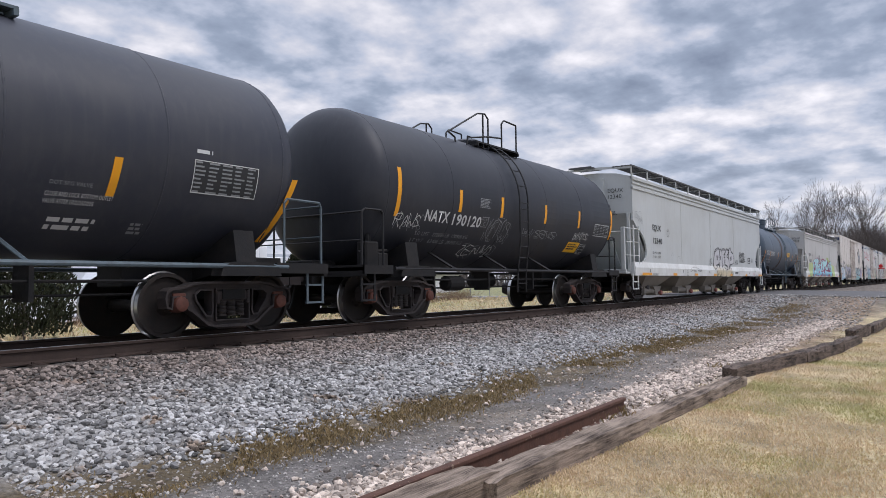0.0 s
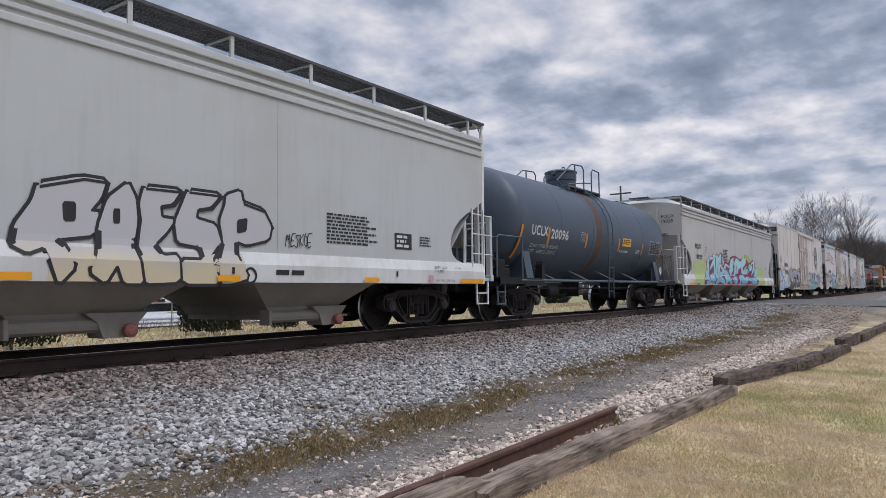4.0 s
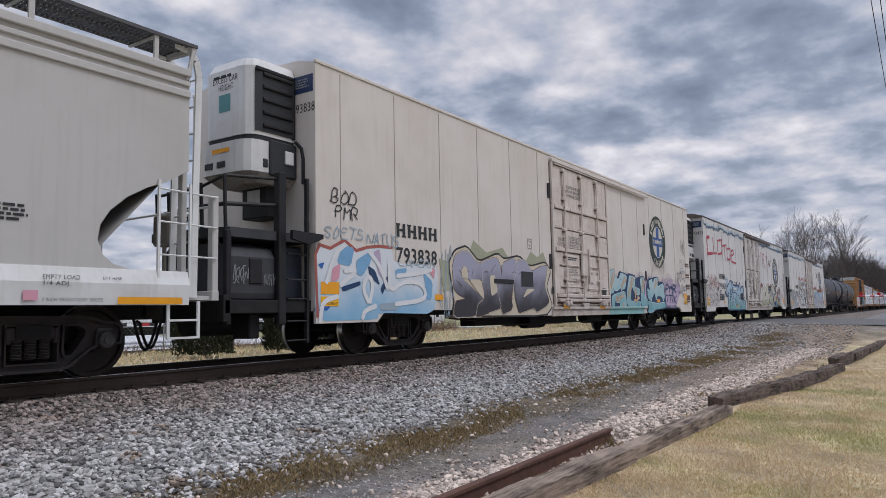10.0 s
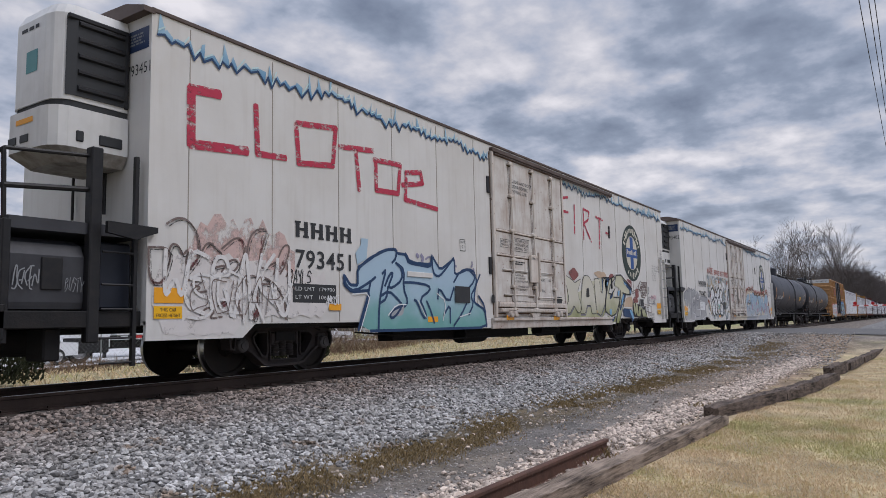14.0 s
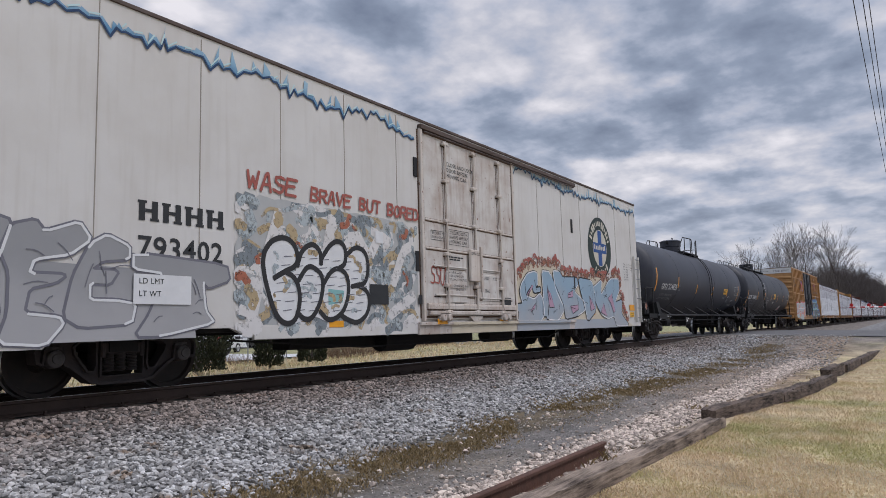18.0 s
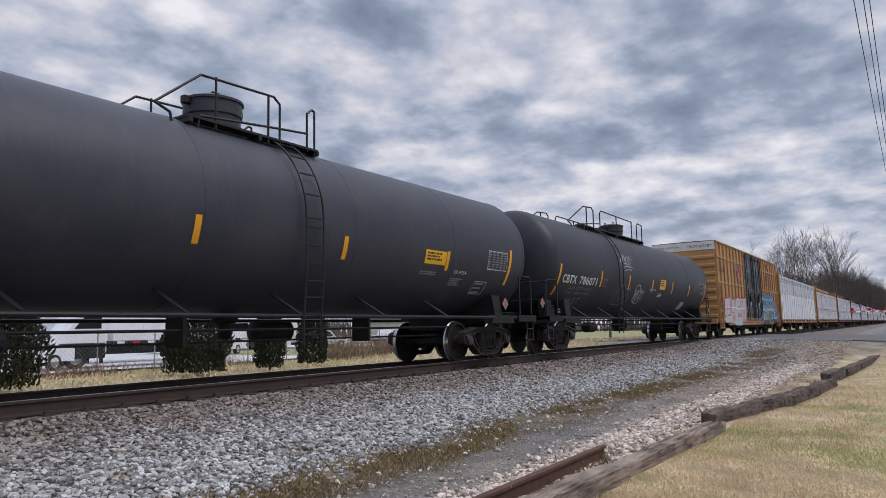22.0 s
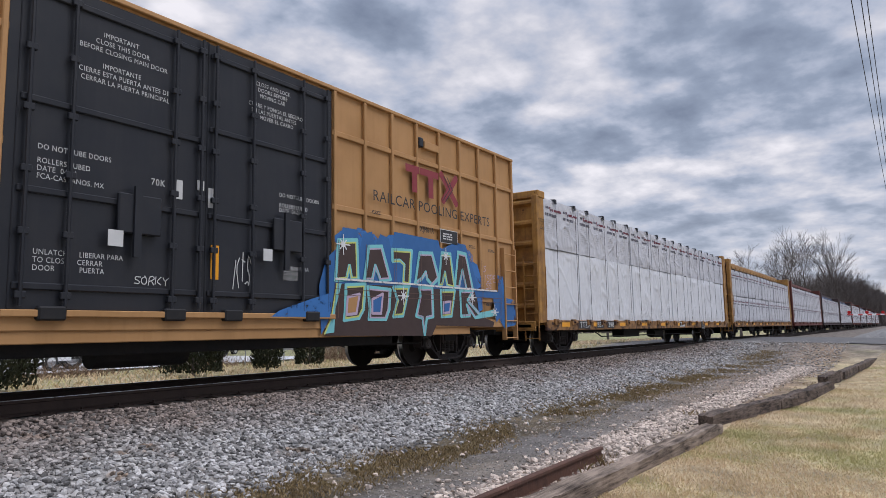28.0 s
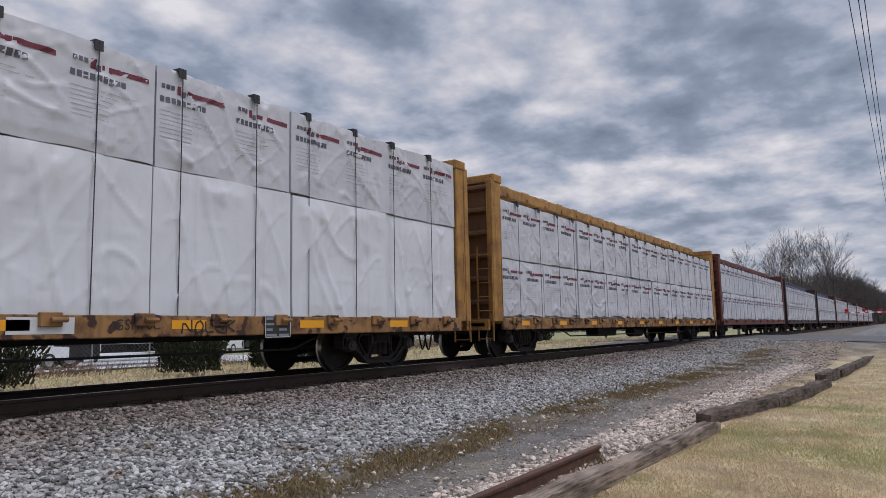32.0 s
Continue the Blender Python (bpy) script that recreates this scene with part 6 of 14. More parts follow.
def tank_car(name, label, xc, half, R, zc, tank_half, body, rail_mat, truck_half, dome, platform, ladder_x, rails, strips, shell=0.0):
    car = thing(name, label, "tank car", at=pose(xc, YC, 0), group="cars of the freight train")
    P = on_tank(R, zc)
    th = tank_half
    d = 0.62
    prof = [(-th, 0.03)] + [(-th + d * (1 - math.cos(a)), R * math.sin(a) ** 0.82) for a in [math.pi / 2 * k / 8 for k in range(1, 9)]]
    mid = [(-th + d + (2 * th - 2 * d) * k / 6, R) for k in range(1, 6)]
    prof = prof + mid + [(-a, r) for a, r in prof[::-1]]
    part("tank", Geo().lathe(prof, "x", 64, (shell, 0, zc)), body, car, "smooth welded cylindrical tank shell", smooth=35)
    for x in [-th + d + 0.02] + [-th + d + (2 * th - 2 * d) * k / 5 for k in range(1, 5)] + [th - d - 0.02]:
        part("weld_seam", Geo().lathe([(x - 0.02, R - 0.004), (x - 0.008, R + 0.006), (x + 0.008, R + 0.006), (x + 0.02, R - 0.004)], "x", 48, (shell, 0, zc), caps=False), body, car, fix=False)
    bot = zc - R
    # stub sills, saddles, end decks
    for s in (-1, 1):
        xt = s * truck_half
        g = Geo().box(xt - s * 1.3, s * (half - 0.35), -0.33, 0.33, 0.72, bot + 0.12, 0.02)
        part("stub_sill", g, M_UNDER, car)
        for y in (-1, 1):
            g = Geo().prism([(y * 1.42, 0.98), (y * 1.32, 0.98), (y * 0.35, 0.80), (y * 0.35, bot + 0.05), (y * 0.75, bot + 0.22), (y * R * 0.80, zc - R * (0.58 if R < 1.5 else 0.72)), (y * R * 0.86, zc - R * (0.5 if R < 1.5 else 0.70)), (y * 1.40, 1.05)], xt - 0.18, xt + 0.18, "x")
            part("saddle", g, body if R < 1.5 else M_UNDER, car, "bolster web holding the tank")
        x0, x1 = s * (th - 0.75), s * (half - 0.42)
        g = Geo().box(x0, x1, -1.5, 1.5, 0.95, 1.03, 0.01).box(x0, x1, -1.52, -1.47, 0.90, 1.06).box(s * (half - 0.5), s * (half - 0.42), -1.5, 1.5, 0.86, 1.06)
        part("end_platform", g, M_UNDER, car, "end deck with grab irons")
        g = Geo()
        xa, xb = s * (th - 0.55), s * (half - 0.47)
        for y in (-1.45, 1.45):
            g.tube([(xa, y, 1.05), (xa, y, 1.98), (xa + s * 0.06, y, 2.05), (xb - s * 0.06, y * 0.98, 2.05), (xb, y * 0.97, 1.98), (xb, y * 0.97, 1.0)], 0.021)
        g.tube([(xb, -1.40, 2.0), (xb, 1.40, 2.0)], 0.02)
        g.rod((xb, -1.4, 1.5), (xb, 1.4, 1.5), 0.014)
        part("end_railing", g, rail_mat, car, "bent pipe handrail at the end deck")
        for y in (-1.42,):
            g = Geo()
            xs = s * (half - 0.62)
            for q in (xs - 0.17, xs + 0.17):
                g.box(q - 0.02, q + 0.02, y - 0.012, y + 0.012, 0.42, 1.0)
            for z in (0.44, 0.72):
                g.box(xs - 0.17, xs + 0.17, y - 0.02, y + 0.05, z - 0.015, z + 0.015)
            part("step_stirrup", g, rail_mat, car)
        part("jacking_pad", Geo().prism([(xt - 0.55, 0.86), (xt + 0.55, 0.86), (xt + 0.5, 1.0), (xt + 0.3, 1.06), (xt - 0.3, 1.06), (xt - 0.5, 1.0)], -1.53, -1.30), M_UNDER, car)
        xi = xt - s * 0.72
        if R > 1.5:
            continue
        part("tank_brace", Geo().prism([(xi - 0.09, 1.0), (xi + 0.09, 1.0), (xi + 0.06, zc - 1.08), (xi, zc - 1.0), (xi - 0.06, zc - 1.08)], -1.40, -1.2), M_UNDER, car, "narrow brace plate on the tank")
    # side sill pipe, hangers
    xs = truck_half + 0.7
    g = Geo().rod((-xs, -1.50, 1.0), (xs, -1.50, 1.0), 0.035, 8).rod((-xs, 1.50, 1.0), (xs, 1.50, 1.0), 0.035, 8)
    part("side_sill", g, rail_mat, car, "long pipe along the tank foot")
    k = 0
    x = -truck_half + 1.3
    while x < truck_half - 1.0:
        g = Geo()
        g.rod((x, -1.49, 1.0), (x - 0.2, -(R * 0.6), zc - R * 0.79), 0.028, 5)
        part("sill_hanger", g, rail_mat, car)
        x += 2.15
    # outlet, brake gear and rods below
    part("bottom_outlet", Geo().lathe([(bot + 0.1, 0.24), (bot - 0.12, 0.22), (bot - 0.2, 0.12), (bot - 0.42, 0.11)], "z", 14, (0.2, 0, 0)).box(0.02, 0.4, -0.35, -0.2, bot - 0.28, bot - 0.16), M_UNDER, car)
    xr = truck_half - 1.15
    part("brake_rod", Geo().tube([(-xr, -0.42, 0.62), (xr, -0.42, 0.62)], 0.02).tube([(-xr, -0.75, 0.80), (xr, -0.75, 0.80)], 0.025).box(-0.9 * xr, -0.9 * xr + 0.06, -0.8, -0.38, 0.55, 1.0).box(0.5 * xr, 0.5 * xr + 0.06, -0.8, -0.38, 0.55, 1.0).box(-0.2 * xr, -0.2 * xr + 0.06, -0.8, -0.38, 0.55, 1.0), M_UNDER, car)
    part("brake_cylinder", Geo().lathe([(-xr * 0.7, 0.1), (-xr * 0.7 + 0.05, 0.17), (-xr * 0.7 + 0.6, 0.17), (-xr * 0.7 + 0.7, 0.06)], "x", 14, (0, -0.62, 0.72)), M_UNDER, car)
    part("air_reservoir", Geo().lathe([(xr * 0.2, 0.05), (xr * 0.2 + 0.07, 0.2), (xr * 0.2 + 0.9, 0.2), (xr * 0.2 + 0.97, 0.05)], "x", 14, (0, 0.5, 0.78)), M_UNDER, car)
    # top platform, dome, railings
    x0, x1 = platform
    top = zc + R
    g = Geo()
    for x in (x0 + 0.04, (x0 + x1) / 2, x1 - 0.04):
        g.box(x - 0.03, x + 0.03, -0.9, 0.9, top - 0.2, top - 0.12)
    deck = part("top_platform", g, rail_mat, car, "steel walkway on top of the tank")
    for y in (-0.75, -0.48, 0.48, 0.75):
        part("tread", Geo().box(x0, x1, y - 0.12, y + 0.12, top - 0.118, top - 0.08), rail_mat, deck)
    xd, rd, hd = dome
    man = part("manway", Geo().lathe([(top - 0.2, rd * 0.95), (top + hd * 0.5, rd * 0.95), (top + hd * 0.55, rd), (top + hd, rd)], "z", 24, (xd, 0, 0)), body, car, smooth=True)
    part("lid", Geo().lathe([(top + hd, rd * 1.05), (top + hd + 0.04, rd * 1.05), (top + hd + 0.10, rd * 0.75), (top + hd + 0.13, 0.02)], "z", 24, (xd, 0, 0)), body, man, smooth=True)
    g = Geo().tube([(xd - 0.12, -0.1, top + hd + 0.08), (xd - 0.1, -0.1, top + hd + 0.2), (xd + 0.1, -0.1, top + hd + 0.2), (xd + 0.12, -0.1, top + hd + 0.08)], 0.014)
    for s in (-1, 1):
        g.box(xd + s * rd * 1.02, xd + s * (rd + 0.12), -0.06, 0.06, top + hd - 0.1, top + hd + 0.03, 0.01)
    part("hinge", g, rail_mat, man)
    for line in rails:
        for y in (-0.84, 0.84):
            part("handrail", Geo().tube([(x, y, z) for x, z in line], 0.021), rail_mat, car, "bent pipe safety railing")
    # ladder on the camera side, following the shell
    g = Geo()
    pts = []
    for k in range(13):
        a = radians(84 - 84 * k / 12)
        pts.append((-(R + 0.10) * math.cos(a), zc + (R + 0.10) * math.sin(a)))
    pts += [(-(R + 0.10), zc - 0.9), (-1.56, 0.9), (-1.56, 0.5)]
    w = 0.20
    for s in (-1, 1):
        for (ya, za), (yb, zb) in zip(pts, pts[1:]):
            g.rod((ladder_x + s * w, ya, za), (ladder_x + s * w, yb, zb), 0.019, 5)
    run = 0.0
    for (ya, za), (yb, zb) in zip(pts, pts[1:]):
        seg = math.hypot(yb - ya, zb - za)
        m = max(1, round(seg / 0.32)) if seg > 0.3 else 0
        run += seg
        if m:
            for q in range(m):
                t = (q + 0.5) / m
                g.rod((ladder_x - w, ya + (yb - ya) * t, za + (zb - za) * t), (ladder_x + w, ya + (yb - ya) * t, za + (zb - za) * t), 0.013, 5)
        elif run > 0.3:
            run = 0
            g.rod((ladder_x - w, yb, zb), (ladder_x + w, yb, zb), 0.013, 5)
    part("ladder", g, rail_mat, car, "curved ladder up the tank side")
    # brake wheel stand at one end
    xb = -(half - 0.95)
    part("hand_brake", Geo().box(xb - 0.18, xb + 0.18, -1.25, -1.0, 1.03, 1.5, 0.03).rod((xb, -1.12, 1.5), (xb, -1.12, 1.68), 0.06, 8).rod((xb - 0.3, -1.15, 1.3), (xb + 0.5, -1.15, 1.35), 0.03, 6).box(xb + 0.2, xb + 0.5, -1.2, -0.98, 1.03, 1.3, 0.02), M_UNDER, car, "brake valve and rigging on the end deck")
    for u, v0, v1, lean, m in strips:
        amber(car, P, u, v0, v1, lean=lean, mat=m)
    for s in (-1, 1):
        add_truck(car, s * truck_half, "bearing" if half < 7 else "bearing_dark")
    add_ends(car, half)
    return car, P


def rail_set(tip, left, right, posts, gates, top=4.77, foot=3.92):
    """Railings of the top platform: a long sloping loop, posts, and gate loops."""
    out = [[(tip + 0.3, foot - 0.1), (tip + 0.26, foot + 0.08), (tip, foot + 0.17), (left, top - 0.05), (right - 0.14, top), (right, top - 0.1), (right, foot)]]
    out.append([(tip + 0.75, foot - 0.05), (tip + 0.78, foot + 0.15), (right, foot + 0.32), (gates[0][0], foot + 0.38)])
    for p in posts:
        out.append([(p, foot), (p, top - 0.01)])
    for a, b in gates:
        out.append([(a, foot + 0.05), (a, top - 0.1), (a + 0.12, top), (b, top - 0.02), (b, foot - 0.02)])
    return out


# -- covered hoppers --


def hopper_car(name, label, xc, body):
    car = thing(name, label, "hopper car", at=pose(xc, YC, 0), group="cars of the freight train")
    a = 9.63                    # half length of the sides
    half = 10.2
    W = 1.60
    # body: curved sides, cut at the ends by slope sheets
    sec = [(-W, 1.30), (-W, 2.4), (-1.595, 3.2), (-1.585, 3.72), (-1.56, 4.08)]
    for s in (-1, 1):
        g = Geo()
        # side with the big lower corner cut away behind the end post
        cut = [(0.0, 2.70), (0.14, 2.62), (0.34, 2.50), (0.6, 2.40), (0.88, 2.24), (1.1, 2.05), (1.22, 1.86), (1.25, 1.68), (1.18, 1.50), (1.05, 1.40), (0.85, 1.35), (0.85, 1.28)]
        outline = [(-a + u, z) for u, z in cut] + [(a - u, z) for u, z in cut[::-1]] + [(a, 3.74), (-a, 3.74)]
        g.prism(outline, s * W, s * (W - 0.06), "y")
        part("side_wall", g, body, car, "smooth pale side sheet")
    for s in (-1, 1):
        rail = part("top_rail", Geo().box(-a, a, s * (W - 0.07), s * (W - 0.005), 3.7, 4.12), body, car, "ribbed top chord")
        for z0, z1, o in ((3.70, 3.80, 0.035), (3.86, 3.93, 0.03), (3.99, 4.10, 0.05)):
            part("chord_rib", Geo().box(-a, a, s * (W - 0.03), s * (W + o), z0, z1, 0.012), body, rail)
    # roof, slightly peaked
    g = Geo()
    roof = [(-W, 4.10), (-1.1, 4.24), (-0.4, 4.31), (0.4, 4.31), (1.1, 4.24), (W, 4.10), (W, 4.04), (-W, 4.04)]
    g.prism(roof, -a, a, "x")
    part("roof", g, body, car)
    g = Geo().box(-a + 0.8, a - 0.8, -0.3, 0.3, 4.31, 4.40, 0.01)
    for k in range(12):
        x = -a + 1.2 + k * (2 * a - 2.4) / 11
        g.box(x - 0.05, x + 0.05, -0.36, 0.36, 4.3, 4.44, 0.01)
    part("hatch_cover", g, body, car, "long trough hatch along the roof")
    # running boards over the roof edge
    for s in (-1, 1):
        g = Geo()
        y0, y1 = s * 1.02, s * 1.62
        n = 300
        for k in range(n):
            x = -a - 0.1 + k * (2 * a + 0.2) / n
            g.box(x, x + 0.034, y0, y1, 4.44, 4.465)
        for k in range(1, 8):
            y = y0 + (y1 - y0) * k / 8
            g.box(-a - 0.1, a + 0.1, y - 0.012, y + 0.012, 4.444, 4.461)
        for y in (y0, (y0 + y1) / 2, y1):
            g.box(-a - 0.1, a + 0.1, y - 0.02, y + 0.02, 4.425, 4.47)
        walk_ob = part("running_board", g, M_GRATE, car, "dark steel grating walkway")
        for k in range(12):
            x = -8.16 + k * 1.57
            part("bracket", Geo().box(x - 0.022, x + 0.022, s * 1.0, s * 1.6, 4.405, 4.425).box(x - 0.032, x + 0.032, s * 1.585, s * 1.615, 4.08, 4.44), body, walk_ob)
    for e in (-1, 1):
        g = Geo()
        for k in range(11):
            y = -0.38 + k * 0.07
            g.box(e * (a - 0.5), e * (a + 0.42), y, y + 0.035, 4.47, 4.495)
        g.box(e * (a + 0.40), e * (a + 0.43), -0.4, 0.4, 4.44, 4.5)
        part("end_step", g, M_GRATE, car, "dark grating step over the end")
        part("roof_end_rail", Geo().prism([(-1.62, 4.36), (-0.4, 4.42), (0.4, 4.42), (1.62, 4.36), (1.62, 4.44), (0.4, 4.49), (-0.4, 4.49), (-1.62, 4.44)], e * (a + 0.02), e * (a + 0.09), "x"), body, car, "pale rail along the roof end")
        for y in (-1.6, 1.6):
            part("corner_brace", Geo().rod((e * (a + 0.06), y, 4.42), (e * (a - 0.04), y, 3.95), 0.03, 6), body, car)
    # side sill
    for s in (-1, 1):
        g = Geo().prism([(s * 1.50, 0.90), (s * 1.64, 0.90), (s * 1.66, 1.16), (s * 1.61, 1.34), (s * 1.52, 1.34)], -a, a, "x")
        part("side_sill", g, M_SILL_WHITE, car, "deep white side sill")
    # end slope sheets and inner body
    for e in (-1, 1):
        g = Geo()
        g.add([(e * a, -1.57, 2.92), (e * a, 1.57, 2.92), (e * (a - 1.75), 1.57, 1.0), (e * (a - 1.75), -1.57, 1.0), (e * (a + 0.02), -1.54, 4.1), (e * (a + 0.02), 1.54, 4.1)], [(0, 1, 2, 3), (0, 4, 5, 1)])
        part("end_sheet", g, body, car, "end wall and sloping floor sheet")
    for e in (-1, 1):
        for y in (-0.62, 0.62):
            part("end_stiffener", Geo().box(e * a, e * (a + 0.09), y - 0.05, y + 0.05, 2.7, 4.1, 0.01), body, car)
        part("end_sill", Geo().box(e * (a + 0.44), e * (a + 0.56), -1.55, 1.55, 0.96, 1.1, 0.01), body, car)
        part("end_platform", Geo().box(e * (a - 1.7), e * (a + 0.44), -1.5, 1.5, 0.97, 1.03), body, car, "pale end platform")
        for y in (-1.46, 1.46):
            part("corner_post", Geo().box(e * (a + 0.47), e * (a + 0.57), y - 0.06, y + 0.06, 1.05, 2.44, 0.012), body, car)
            part("end_post", Geo().box(e * (a - 0.03), e * (a + 0.05), y - 0.05, y + 0.05, 1.03, 2.92, 0.01), body, car)
        for y in (-0.55, 0.55):
            part("slope_rib", Geo().prism([(e * a, 2.92), (e * (a + 0.03), 2.84), (e * (a - 1.67), 0.98), (e * (a - 1.75), 1.04)], y - 0.05, y + 0.05), body, car)
        g = Geo()
        y = -1.62
        for x in (e * (a + 0.02), e * (a - 0.45)):
            g.box(x - 0.016, x + 0.016, y - 0.016, y + 0.016, 1.0, 2.52)
        for z in (1.55, 1.98, 2.41):
            g.rod((e * (a + 0.52), y + 0.08, z), (e * (a - 0.45), y, z), 0.013, 6)
        g.rod((e * (a + 0.52), -1.46, 2.3), (e * (a + 0.52), 1.46, 2.3), 0.017, 6)
        for x in (e * (a + 0.16), e * (a - 0.30)):
            g.box(x - 0.02, x + 0.02, y - 0.02, y + 0.01, 0.46, 0.95)
        for z in (0.47, 0.70):
            g.box(e * (a + 0.16), e * (a - 0.30), y - 0.025, y + 0.02, z - 0.014, z + 0.014)
        part("ladder", g, M_SILL_WHITE, car, "white corner ladder with stirrup")
        part("end_handrail", Geo().tube([(e * (a - 0.5), 1.25, 4.5), (e * (a + 0.15), 1.25, 4.52), (e * (a + 0.36), 1.26, 4.40), (e * (a + 0.44), 1.27, 4.15), (e * (a + 0.46), 1.3, 1.1)], 0.024, 8), M_SILL_WHITE, car, "bent pipe handrail over the end")
        if e < 0:
            continue
        line = [(a - 0.16, 4.44), (a + 0.06, 4.42), (a + 0.17, 4.30), (a + 0.22, 4.08), (a + 0.19, 2.6), (a + 0.17, 1.0)]
        for y in (-1.50, -1.02):
            g = Geo()
            for (xa, za), (xb, zb) in zip(line, line[1:]):
                n = Vector((zb - za, xa - xb)).normalized() * 0.05
                g.prism([(e * (xa - n.x), za - n.y), (e * (xa + n.x), za + n.y), (e * (xb + n.x), zb + n.y), (e * (xb - n.x), zb - n.y)], y - 0.015, y + 0.015)
            stile = part("ladder_stile", g, M_SILL_WHITE, car, "broad white bar bent over the roof end")
        for k in range(8):
            z = 4.05 - k * 0.38
            if z > line[-1][1]:
                part("rung", Geo().rod((e * (a + 0.2), -1.5, z), (e * (a + 0.2), -1.02, z), 0.013, 6), M_SILL_WHITE, stile)
    # brake wheel and its housing on one end
    brake = part("hand_brake", Geo().box(a + 0.12, a + 0.34, -1.0, -0.62, 1.75, 2.2, 0.03).rod((a + 0.2, -0.8, 1.05), (a + 0.2, -0.8, 1.8), 0.03, 8), M_BAY, car, "grey brake housing on the end")
    g = Geo()
    ring = [(a + 0.42, -0.82 + 0.27 * math.cos(k * math.pi / 10), 1.98 + 0.27 * math.sin(k * math.pi / 10)) for k in range(21)]
    g.tube(ring, 0.016, 6)
    for k in range(5):
        t = k * math.pi * 0.4
        g.rod((a + 0.40, -0.82, 1.98), (a + 0.42, -0.82 + 0.27 * math.cos(t), 1.98 + 0.27 * math.sin(t)), 0.012, 5)
    part("brake_wheel", g.rod((a + 0.3, -0.82, 1.98), (a + 0.43, -0.82, 1.98), 0.035, 8), M_STEEL_BLACK, brake, "spoked brake wheel")
    # four hopper bays with outlet gates
    for c in (-7.1, -3.3, 0.52, 4.36):
        g = Geo()
        sec = [(c - 1.08, 0.95), (c + 1.82, 0.95), (c + 1.72, 0.86), (c + 1.2, 0.52), (c + 1.08, 0.40), (c - 0.34, 0.40), (c - 0.42, 0.52), (c - 0.92, 0.86)]
        m = len(sec)
        vs = [(x, s * (1.52 if z > 0.9 else 1.40 if z > 0.7 else 1.08), z) for s in (-1, 1) for x, z in sec]
        g.add(vs, [tuple(range(m)), tuple(range(m, 2 * m))[::-1]] + [(i, (i + 1) % m, m + (i + 1) % m, m + i) for i in range(m)])
        bay = part("hopper_bay", g, M_BAY, car, "dusty grey tapered discharge hopper")
        g = Geo().box(c - 0.36, c + 0.7, -1.0, 1.0, 0.32, 0.40, 0.01).rod((c - 0.40, -1.08, 0.37), (c + 0.66, -1.08, 0.37), 0.10, 10).box(c - 0.46, c - 0.40, -1.2, -0.96, 0.24, 0.48, 0.01).prism([(c + 0.45, 0.52), (c + 1.3, 0.52), (c + 1.18, 0.40), (c + 1.12, 0.2), (c + 0.7, 0.2), (c + 0.62, 0.40)], -1.2, -0.85)
        part("outlet_gate", g, M_BAY, bay)
        part("gate_capstan", Geo().lathe([(-1.34, 0.05), (-1.32, 0.09), (-1.25, 0.09), (-1.23, 0.05), (-1.1, 0.05)], "y", 12, (c + 1.0, 0, 0.29)), M_REDCAP, bay, "faded red capstan")
    for e in (-1, 1):
        part("stub_sill", Geo().box(min(e * 6.0, e * (half - 0.4)), max(e * 6.0, e * (half - 0.4)), -0.3, 0.3, 0.72, 1.05, 0.02), M_UNDER, car)
    for s in (-1, 1):
        add_truck(car, s * 7.92)
    add_ends(car, half)
    return car


M_GRATE = material("dark_grating", (0.085, 0.085, 0.088), 0.6, dark=(0.05, 0.05, 0.05), scale=10)
M_BAY = material("dusty_hopper_bay", (0.26, 0.24, 0.215), 0.8, dark=(0.20, 0.18, 0.155), scale=1.5, amount=0.7, streak=0.4)
M_REDCAP = material("faded_red_cap", (0.28, 0.10, 0.09), 0.7, dark=(0.10, 0.07, 0.065), scale=12, amount=0.9)

# -- refrigerator cars --


